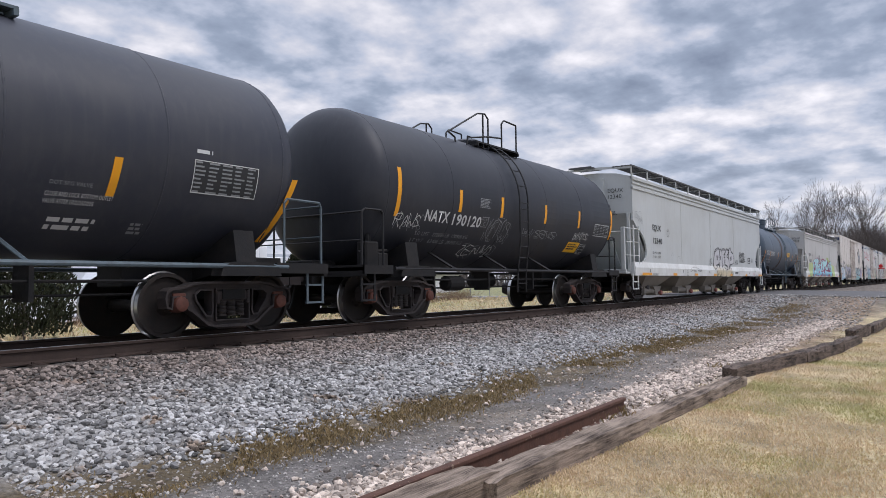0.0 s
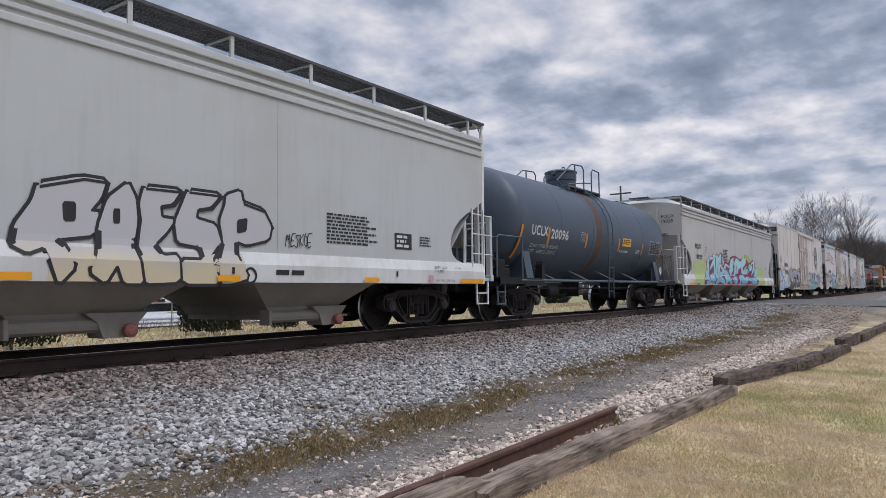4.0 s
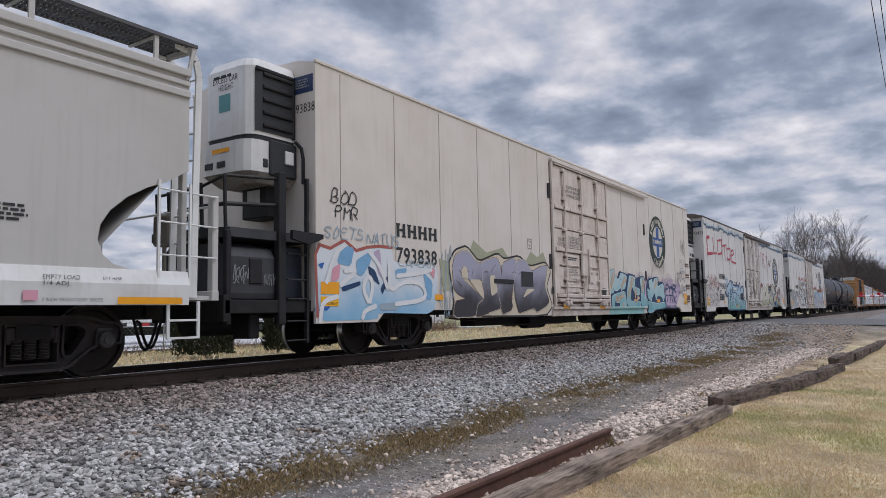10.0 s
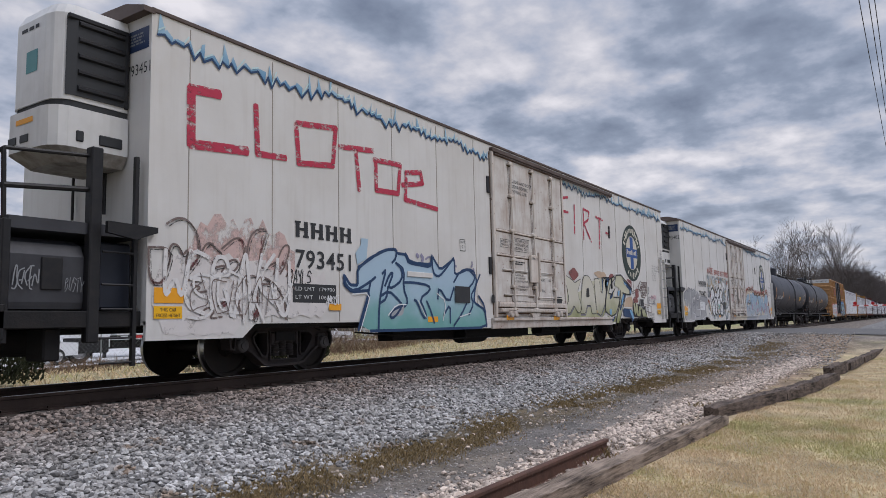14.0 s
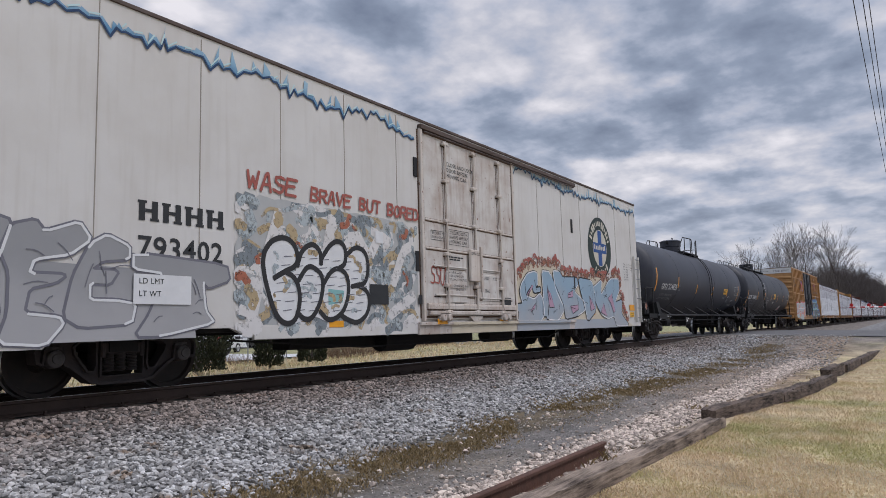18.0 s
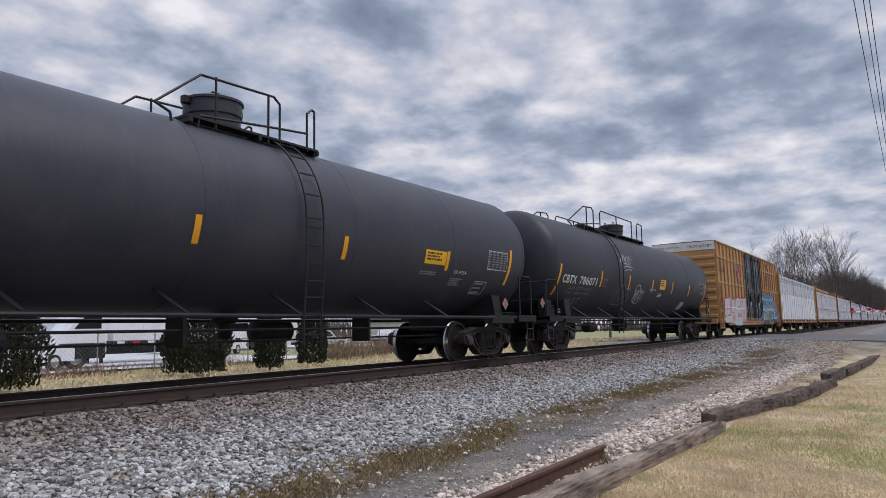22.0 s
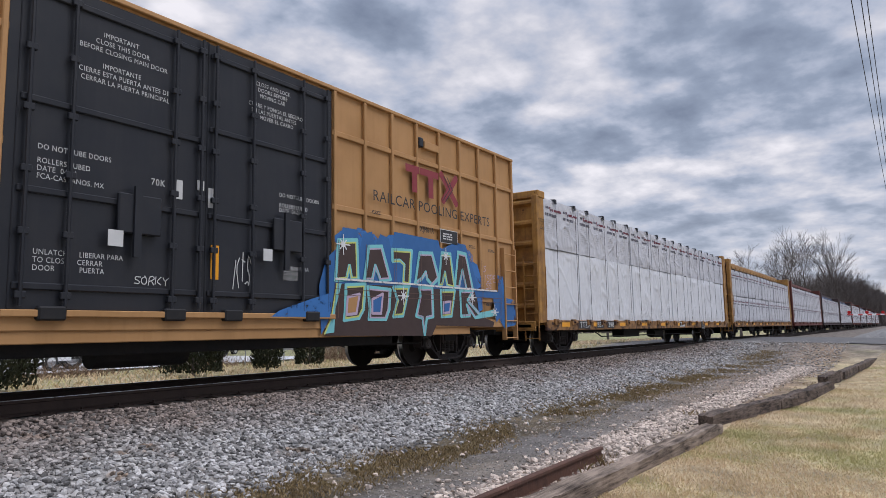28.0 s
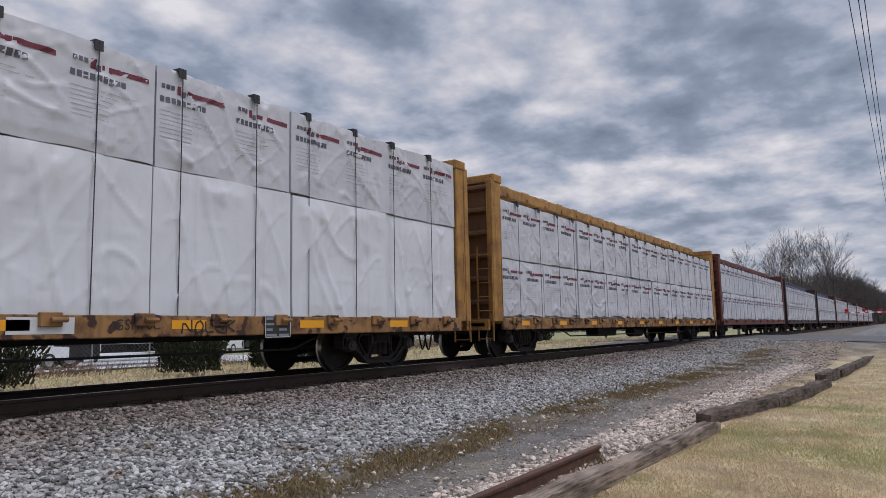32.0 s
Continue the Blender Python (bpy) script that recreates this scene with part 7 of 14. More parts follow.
def reefer_car(name, label, x_left, body, top_mat, ribs, rods, mark=(7.62, 3.24, 0.98)):
    """Origin at the car's middle; x_left is the box's near-left corner."""
    half = 12.48
    car = thing(name, label, "refrigerator car", at=pose(x_left + 10.48, YC, 0), group="cars of the freight train")
    b0, b1 = -10.48, 11.9           # box ends
    W = 1.60
    bottom = 0.80
    # box body with a shallow roof
    g = Geo().prism([(-W, bottom), (W, bottom), (W, 4.93), (1.2, 5.04), (0, 5.08), (-1.2, 5.04), (-W, 4.93)], b0, b1, "x")
    part("box_body", g, body, car, "insulated box with riveted plate sides")
    for s in (-1, 1):
        part("roof_edge", Geo().box(b0 - 0.01, b1 + 0.01, s * (W - 0.04), s * (W + 0.022), 4.925, 4.985, 0.008), top_mat, car)
    if body is not M_REEFER:
        part("roof_cap", Geo().prism([(-W - 0.02, 4.90), (W + 0.02, 4.90), (W + 0.02, 4.97), (1.2, 5.09), (0, 5.13), (-1.2, 5.09), (-W - 0.02, 4.97)], b0 - 0.13, b0 + 0.04, "x"), M_ROOFRUST, car, "dark overhanging roof cap")
    # panel seams on the camera side
    P = on_side(-W)
    x = b0 + 0.6
    while x < b1 - 0.3:
        if not (-1.6 < x < 6.0):
            g = Geo().box(x - 0.006, x + 0.006, -W - 0.006, -W + 0.001, bottom + 0.02, 4.88)
            part("panel_seam", g, M_SEAM, car)
        x += 1.51
    for x in (3.85, 5.4):
        part("panel_seam", Geo().box(x - 0.006, x + 0.006, -W - 0.006, -W + 0.001, bottom + 0.02, 4.7), M_SEAM, car)
    # lower skirt drops between the trucks, cut away over them
    for x0, x1, z in ((b0, b0 + 1.55, 0.60), (b0 + 4.35, b0 + 4.75, 0.72), (b1 - 1.5, b1, 0.62)):
        part("side_skirt", Geo().prism([(x0, z), (x1, z), (x1 + (0.3 if x1 < b1 else 0), bottom + 0.05), (x0 - (0.3 if x0 > b0 else 0), bottom + 0.05)], -W - 0.004, -W + 0.05), body, car)
    part("side_sill", Geo().box(b0 + 4.6, b1 - 5.6, -W - 0.012, -W + 0.05, 0.62, 0.84, 0.01), body, car, "low centre side sill")
    # underframe
    part("underframe", Geo().box(b0 - 1.6, b1 + 0.35, -0.33, 0.33, 0.70, 0.82).box(b0, b1, -1.4, 1.4, 0.74, 0.80).box(-4.5, 1.5, -0.9, -0.5, 0.42, 0.7, 0.02).rod((-2.2, -1.0, 0.5), (-1.2, -1.0, 0.5), 0.2, 12).rod((2.2, -0.8, 0.52), (3.4, -0.8, 0.52), 0.17, 12).tube([(-6, -1.2, 0.62), (-3, -1.25, 0.42), (5, -1.25, 0.42), (6, -1.2, 0.62)], 0.018), M_UNDER, car)
    # plug door between x = -1.5 and 2.35
    d0, d1 = -1.50, 2.30
    door = part("plug_door", Geo().box(d0, d1, -W - 0.05, -W + 0.005, 0.90, 4.72, 0.012), M_REEFER_TRIM if body is M_REEFER else M_DOOR_WHITE, car, "rust-streaked plug door with locking bars")
    for x in (d0 - 0.10, d1 + 0.02):
        part("door_frame", Geo().box(x, x + 0.08, -W - 0.075, -W, 0.86, 4.80, 0.01), M_REEFER_TRIM, door)
    trim = M_REEFER_TRIM if body is M_REEFER else M_DOOR_WHITE
    # dark strips along ribs, rods and frame: rusty gaps plus painted contact shade
    grime_shade = Geo()
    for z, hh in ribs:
        grime_shade.box(d0 + 0.03, d1 - 0.03, -W - 0.056, -W - 0.048, z - hh - 0.022, z - hh + 0.002)
        grime_shade.box(d0 + 0.03, d1 - 0.03, -W - 0.054, -W - 0.048, z + hh - 0.002, z + hh + 0.008)
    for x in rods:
        grime_shade.box(x + 0.028, x + 0.044, -W - 0.0545, -W - 0.048, 1.0, 4.66)
        grime_shade.box(x - 0.04, x - 0.028, -W - 0.0535, -W - 0.048, 1.0, 4.66)
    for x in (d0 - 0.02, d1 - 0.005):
        grime_shade.box(x, x + 0.028, -W - 0.05, -W - 0.003, 0.92, 4.76)
    grime_shade.box(d0 - 0.135, d0 - 0.10, -W - 0.006, -W, 0.92, 4.76).box(d1 + 0.10, d1 + 0.13, -W - 0.006, -W, 0.92, 4.76).box(d0, d1, -W - 0.0565, -W - 0.04, 4.69, 4.73).box(d0, d1, -W - 0.0565, -W - 0.04, 0.93, 0.97)
    tagged(part("grime_line", grime_shade, M_GRIME_SHADE, door), kind="stuff")
    for x0, x1, z in ((d0 + 0.25, d0 + 1.55, 1.99), (d0 + 2.15, d0 + 3.0, 2.0), (d0 + 0.3, d0 + 1.9, 1.40), (d0 + 2.1, d1 - 0.15, 1.36)):
        part("hasp_rod", Geo().rod((x0, -W - 0.075, z), (x1, -W - 0.075, z), 0.016, 6), trim, door)
        part("rod_shadow_gap", Geo().box(x0, x1, -W - 0.053, -W - 0.046, z - 0.05, z - 0.03), M_GRIME_SHADE, door)
    for x in (d0 + 0.57, d1 - 0.64):
        for q in (-0.1, 0.1):
            part("door_roller", Geo().lathe([(-W - 0.2, 0.02), (-W - 0.2, 0.06), (-W - 0.185, 0.075), (-W - 0.13, 0.075)], "y", 14, (x + q, 0, 0.93)), M_RUSTY_RAIL, door)
        part("roller_bracket", Geo().prism([(x - 0.2, 0.88), (x + 0.2, 0.88), (x + 0.16, 1.02), (x - 0.16, 1.02)], -W - 0.13, -W - 0.05), M_RUSTY_RAIL, door)
    part("lower_rail", Geo().box(d0 + 0.05, d1 - 0.1, -W - 0.13, -W - 0.04, 0.985, 1.07, 0.012), M_RUSTY_RAIL, door, "rust-worn lower door rail")
    part("lower_rail", Geo().box(d0 + 0.05, d1 - 0.1, -W - 0.11, -W - 0.04, 1.1, 1.19, 0.012), M_RUSTY_RAIL, door)
    part("gusset", Geo().prism([(0.1, 0.96), (0.65, 0.96), (0.5, 0.84), (0.25, 0.84)], -W - 0.1, -W - 0.02), M_RUSTY_RAIL, door)
    for z, hh in ribs:
        part("door_rib", Geo().box(d0 + 0.03, d1 - 0.03, -W - 0.05 - hh * 0.9, -W - 0.045, z - hh, z + hh, 0.012), M_REEFER_TRIM, door)
    for x0, x1, z0, z1 in ((d0 + 0.72, d0 + 1.55, 1.95, 2.28), (d0 + 0.72, d0 + 1.55, 1.55, 1.9), (d0 + 0.72, d0 + 1.55, 1.25, 1.5), (d0 + 2.2, d0 + 3.0, 1.95, 2.28), (d0 + 2.2, d0 + 3.0, 1.3, 1.9)):
        part("door_panel", Geo().box(x0, x1, -W - 0.07, -W - 0.045, z0, z1, 0.015), M_REEFER_TRIM if body is M_REEFER else M_DOOR_WHITE, door)
    for x in rods:
        g = Geo().rod((x, -W - 0.115, 0.98), (x, -W - 0.115, 4.66), 0.02, 7)
        for z in (1.05, 1.6, 2.25, 2.95, 3.8, 4.6):
            g.box(x - 0.095, x + 0.095, -W - 0.135, -W - 0.06, z - 0.035, z + 0.035, 0.01).rod((x - 0.07, -W - 0.14, z), (x - 0.07, -W - 0.13, z), 0.018, 6).rod((x + 0.07, -W - 0.14, z), (x + 0.07, -W - 0.13, z), 0.018, 6)
        part("lock_rod", g, M_REEFER_TRIM, door)
        # shade below each bracket, laid on as a dark rusty strip
        for z in (1.05, 1.6, 2.25, 2.95, 3.8, 4.6):
            part("bracket_grime", Geo().box(x - 0.10, x + 0.10, -W - 0.058, -W - 0.05, z - 0.06, z - 0.034), M_GRIME_SHADE, door)
    part("latch_box", Geo().box(d0 + 1.62, d0 + 2.12, -W - 0.15, -W - 0.08, 1.72, 2.42, 0.015).box(d0 + 2.0, d0 + 2.06, -W - 0.19, -W - 0.14, 1.5, 2.5), M_REEFER_TRIM, door, "door latch with handle")
    part("door_track", Geo().box(d0 - 0.1, d1 + 4.0, -W - 0.10, -W, 4.76, 4.86, 0.01).rod((d0, -W - 0.09, 4.72), (d1 + 3.9, -W - 0.09, 4.72), 0.015, 6), top_mat, car, "upper door rail")
    part("lower_door_track", Geo().box(d0 - 0.25, d1 + 3.6, -W - 0.10, -W, 0.78, 0.85, 0.01).box(d0 - 0.25, d1 + 3.6, -W - 0.055, -W, 0.60, 0.80, 0.01), M_RUSTY_RAIL, car, "rust-worn beam below the door")
    for x0, x1, z0, z1 in ((-1.78, -1.66, 1.85, 2.25), (-1.78, -1.66, 3.75, 4.15), (6.03, 6.13, 3.38, 3.78), (6.03, 6.13, 1.75, 2.1)):
        part("door_stop", Geo().box(x0, x1, -W - 0.03, -W, z0, z1, 0.01), M_STEEL_BLACK, car)
    # right-hand corner ladder
    if body is not M_REEFER:
        ladder = part("ladder", Geo().box(b1 - 0.542, b1 - 0.498, -W - 0.085, -W, 0.75, 3.05).box(b1 - 0.072, b1 - 0.028, -W - 0.085, -W, 0.75, 3.05), body, car, "corner ladder")
        for k in range(7):
            part("rung", Geo().rod((b1 - 0.50, -W - 0.07, 0.9 + k * 0.34), (b1 - 0.07, -W - 0.07, 0.9 + k * 0.34), 0.016, 6), M_GREY_L, ladder)
    else:
        for z, hw in ((1.02, 0.28), (1.56, 0.16), (2.03, 0.15), (2.48, 0.15)):
            well = part("step_well", Geo().box(b1 - 0.68, b1 - 0.16, -W - 0.008, -W + 0.02, z, z + hw, 0.006), M_STEP_WELL, car, "recessed rusty foothold")
            part("step_bar", Geo().rod((b1 - 0.68, -W - 0.03, z + 0.04), (b1 - 0.16, -W - 0.03, z + 0.05), 0.018, 6), M_REEFER_TRIM, well)
    # refrigeration end: platform, fuel tank, cooling unit, guard posts
    e = b0
    plan = [(e - 0.02, -1.13), (e - 0.78, -1.13), (e - 0.88, -1.09), (e - 0.95, -1.0), (e - 0.98, -0.86), (e - 0.98, -0.16), (e - 0.94, -0.06), (e - 0.86, -0.02), (e - 0.02, -0.02)]
    unit = part("cooling_unit", Geo().prism(plan, 3.62, 4.74, "z"), M_UNIT, car, "white rounded cooling unit on the end wall")
    cap = [(e - 0.02 + (x - e + 0.02) * 0.93, -0.575 + (y + 0.575) * 0.9) for x, y in plan]
    n = len(plan)
    g = Geo().add([(x, y, 4.74) for x, y in plan] + [(x, y, 4.88) for x, y in cap], [tuple(range(n, 2 * n))] + [(k, (k + 1) % n, n + (k + 1) % n, n + k) for k in range(n)])
    part("unit_cap", g, M_UNIT, unit, "white rounded hood")
    part("gap_band", Geo().prism([(e - 0.02 + (x - e + 0.02) * 0.975, -0.575 + (y + 0.575) * 0.975) for x, y in plan], 3.52, 3.63, "z"), M_BLACK_L, unit, "black recess between the casings")
    low = [(e - 0.02 + (x - e + 0.02) * 1.05, -0.575 + (y + 0.575) * 1.04) for x, y in plan]
    part("lower_casing", Geo().prism(low, 3.02, 3.53, "z"), M_UNIT, unit, "white lower casing with vents")
    tray = [(e - 0.02 + (x - e + 0.02) * 0.8, -0.575 + (y + 0.575) * 0.85) for x, y in plan]
    g = Geo().add([(x, y, 3.02) for x, y in low] + [(x, y, 2.86) for x, y in tray], [tuple(range(n, 2 * n))[::-1]] + [(k, (k + 1) % n, n + (k + 1) % n, n + k) for k in range(n)])
    part("tray", g, M_TRAY, unit, "dirty underside of the unit")
    grille = part("grille", Geo().prism([(e - 0.06, -1.15), (e - 0.74, -1.15), (e - 0.86, -1.12), (e - 0.80, -1.08), (e - 0.06, -1.08)], 3.68, 4.70, "z"), M_BLACK_L, unit, "black louvred grille")
    for k in range(5):
        z = 3.74 + k * 0.21
        part("louvre", Geo().prism([(-1.145, z), (-1.185, z + 0.02), (-1.185, z + 0.05), (-1.145, z + 0.09)], e - 0.72, e - 0.1, "x"), M_STEEL_BLACK, grille)
    part("grille_frame", Geo().box(e - 0.86, e - 0.03, -1.165, -1.12, 4.66, 4.73, 0.015).box(e - 0.08, e - 0.02, -1.165, -1.12, 3.66, 4.7, 0.015), M_STEEL_BLACK, grille)
    part("support_arm", Geo().prism([(e - 0.58, 1.92), (e - 0.58, 2.06), (e + 0.10, 2.04), (e + 0.10, 1.97), (e - 0.2, 1.86)], -1.68, -1.62), M_STEEL_BLACK, car, "black arm past the corner")
    if body is M_REEFER:
        bay = part("valve_bay", Geo().box(e - 0.60, e - 0.02, -1.2, -1.14, 2.98, 3.56, 0.02), M_BLACK_L, unit, "open black valve compartment")
        part("valve_box", Geo().box(e - 0.3, e - 0.12, -1.23, -1.19, 3.2, 3.42, 0.01), M_UNIT, bay)
        part("pipe", Geo().tube([(e - 0.06, -1.2, 3.62), (e - 0.02, -1.3, 3.5), (e - 0.02, -1.34, 3.3), (e - 0.02, -1.34, 2.9)], 0.03, 7), M_STEEL_BLACK, bay)
        put_words(unit, "EXCESS CAR", 0.1, on_end(e - 0.98), 0.24, 4.53, M_BLACK_L, 0.004, width=0.6)
        put_words(unit, "HEIGHT", 0.1, on_end(e - 0.98), 0.38, 4.40, M_BLACK_L, 0.004, width=0.36)
    for x0, x1 in ((e - 0.42, e - 0.10), (e - 0.72, e - 0.62)):
        part("vent", Geo().box(x0, x1, -1.17, -1.14, 3.10, 3.24, 0.02), M_BLACK_L, unit)
    part("amber_mark", panel(on_end(e - 1.03), 0.3, 0.72, 3.36, 3.43, 0.004, 1), M_BARS, unit)
    if body is M_REEFER_W and mark[0] > 8:
        part("drain_pipe", Geo().rod((e - 0.06, -0.7, 2.3), (e - 0.06, -0.7, 3.0), 0.025, 8).rod((e - 0.05, 0.1, 2.3), (e - 0.05, 0.1, 3.0), 0.02, 8), M_STEEL_BLACK, unit)
    else:
        part("compressor_bay", Geo().box(e - 0.42, e - 0.02, -0.92, -0.3, 2.35, 3.0, 0.02), M_STEEL_BLACK, unit, "black compressor compartment")
        part("unit_notice", Geo().box(e - 0.432, e - 0.42, -0.75, -0.45, 2.6, 2.82), M_UNIT, unit)
    bars(unit, on_end(e - 0.98), 0.26, 4.66, 1, 0.56, 0.05, M_BLACK_L, 0.004, seed=3)
    part("unit_emblem", panel(on_end(e - 0.98), 0.40, 0.68, 4.04, 4.33, 0.004, 1), M_UNIT_MARK, unit, "square teal emblem")
    for y in (-0.32, -0.62):
        part("control_panel", Geo().box(e - 1.04, e - 1.02, y, y + 0.2, 3.12, 3.22, 0.005), M_BLACK_L, unit)
    part("end_platform", Geo().box(e - 1.72, e, -1.5, 0.2, 0.78, 0.98, 0.01).box(e - 1.74, e - 1.62, -1.5, 0.2, 0.66, 1.05, 0.01), M_UNDER, car, "black steel end platform")
    part("upper_platform", Geo().prism([(e, -1.47), (e - 1.6, -1.45), (e - 1.74, -1.0), (e - 1.76, 0.2), (e, 0.2)], 1.90, 2.04, "z"), M_TANK_BOX, car, "black walkway over the fuel tank")
    tank = part("fuel_tank", Geo().prism([(-1.40, 1.0), (-1.42, 1.08), (-1.42, 1.62), (-1.34, 1.76), (-1.18, 1.83), (0.0, 1.83), (0.15, 1.7), (0.15, 1.0)], e - 1.58, e - 0.72, "x"), M_TANK_BOX, car, "black fuel tank under the cooling unit")
    part("tank_door", Geo().box(e - 1.22, e - 0.98, -1.445, -1.41, 1.22, 1.6, 0.01), M_STEEL_BLACK, tank)
    part("side_box", Geo().box(e - 0.52, e - 0.06, -1.36, 0.6, 1.0, 1.84, 0.03), M_BLUE_BOX, car, "dark blue equipment box")
    part("brake_cylinder", Geo().rod((e - 1.5, -0.3, 0.62), (e - 0.5, -0.3, 0.62), 0.18, 14), M_UNDER, car, "brake cylinder below the platform")
    part("drop_bracket", Geo().box(e - 1.1, e - 0.9, -1.3, -0.9, 0.4, 0.78, 0.02), M_UNDER, car)
    B = on_side(-1.445)
    scrawl(tank, "DEKEN", B, e - 1.54, 1.25, 0.28, 0.2, M_GREY_L, 0.014, 5, 0.002, wild=0.3, rounds=2)
    scrawl(tank, "BUSTY", B, e - 0.96, 1.22, 0.22, 0.14, M_GREY_L, 0.008, 6, 0.002, wild=0.3, rounds=2)
    part("guard_post", Geo().box(e - 0.71, e - 0.56, -1.52, -1.38, 0.6, 2.98, 0.015), M_STEEL_BLACK, car, "heavy black guard post")
    for x, y, top in ((e - 1.62, -1.38, 2.80), (e - 1.70, -0.95, 2.72), (e - 1.72, -0.2, 2.66), (e - 1.72, 0.1, 2.66)):
        part("rail_post", Geo().rod((x, y, 2.0), (x - 0.03, y, top), 0.028, 8), M_STEEL_BLACK, car)
    part("corner_leg", Geo().box(e - 1.66, e - 1.57, -1.46, -1.37, 0.62, 2.0, 0.012), M_STEEL_BLACK, car, "black platform leg")
    part("stub_post", Geo().box(e - 1.30, e - 1.18, -0.2, -0.1, 1.95, 2.46, 0.01), M_STEEL_BLACK, car)
    for z0, z1, r in ((2.88, 2.66, 0.024), (2.46, 2.36, 0.034)):
        part("side_rail", Geo().tube([(e - 0.6, -1.44, z0), (e - 1.64, -1.38, z0 - 0.08), (e - 1.73, -0.95, z1), (e - 1.75, 0.1, z1 - 0.04)], r, 8), M_STEEL_BLACK, car, "bent pipe guard rail")
    post = part("ladder_post", Geo().box(e - 0.14, e - 0.09, -1.54, -1.48, 0.3, 2.95), M_STEEL_BLACK, car, "black end ladder post")
    for z in (0.35, 0.65, 1.0, 1.3, 1.7):
        part("rung", Geo().rod((e - 0.55, -1.52, z), (e - 0.12, -1.52, z), 0.016, 6), M_STEEL_BLACK, post)
    for x in (e + 2.85, e + 18.5):
        add_truck(car, x)
    add_ends(car, half)
    # marks
    for x, z, w, h in ((b0 + 0.1, 1.08, 0.44, 0.2), (b0 + 3.35, 1.0, 0.3, 0.11), (b0 + 6.2, 0.78, 0.36, 0.11), (b0 + 9.3, 0.80, 0.36, 0.11), (b0 + 11.9, 0.78, 0.36, 0.11), (b0 + 15.2, 0.98, 0.36, 0.11), (b0 + 17.7, 1.0, 0.36, 0.11), (b1 - 1.12, 1.15, 0.5, 0.2)):
        part("reflective_strip", panel(P, x, x + w, z, z + h, 0.106 if -1.8 < x < 5.6 and z < 0.9 else 0.017, 1), M_BARS, car, "amber reflective strip")
    for x, z in ((b0 + 0.1, 0.90), (b1 - 1.1, 0.95)):
        part("warning_plate", panel(P, x, x + 0.42, z - 0.02, z + 0.14, 0.017, 1), M_YELLOW_P, car, "small yellow warning plate")
        put_words(car, "THIS CAR", 0.045, P, x + 0.09, z + 0.072, M_BLACK_L, 0.02, width=0.24)
        put_words(car, "EXCESS HEIGHT", 0.045, P, x + 0.03, z + 0.0, M_BLACK_L, 0.02, width=0.36)
    emblem(car, P, *mark)
    return car, P


M_SEAM = flat("seam_shadow_sealant", (0.30, 0.27, 0.23))
M_DOOR_WHITE = material("stained_white_door_paint", (0.58, 0.56, 0.53), 0.55, dark=(0.27, 0.17, 0.12), scale=2.2, amount=0.5, streak=0.5, spots=(0.20, 0.10, 0.07), spot_scale=9, spot_cut=0.66)
M_STEP_WELL = material("rusty_dark_recess", (0.14, 0.085, 0.065), 0.8, dark=(0.06, 0.04, 0.035), scale=6, amount=0.8)
M_TANK_BOX = material("dusty_black_tank", (0.045, 0.046, 0.052), 0.5, dark=(0.02, 0.02, 0.024), scale=3, amount=0.6)
M_BLUE_BOX = material("dark_blue_box_paint", (0.018, 0.022, 0.034), 0.5, dark=(0.012, 0.014, 0.022), scale=3)
M_TRAY = material("grimy_white_tray", (0.34, 0.32, 0.29), 0.6, dark=(0.12, 0.10, 0.085), scale=5, amount=0.9)
M_UNIT_MARK = flat("teal_unit_mark", (0.10, 0.25, 0.26))
M_UNIT = material("cooling_unit_white", (0.62, 0.62, 0.61), 0.45, dark=(0.4, 0.39, 0.37), scale=2, amount=0.4, streak=0.3)
M_END_NAVY = material("navy_notice_vinyl", (0.022, 0.04, 0.10), 0.4, dark=(0.03, 0.05, 0.11), scale=4)
M_EMB_GREEN = flat("dark_green_vinyl", (0.020, 0.035, 0.030))
M_EMB_BLUE = flat("blue_vinyl", (0.028, 0.085, 0.27))
M_EMB_CREAM = flat("cream_vinyl", (0.55, 0.52, 0.44))


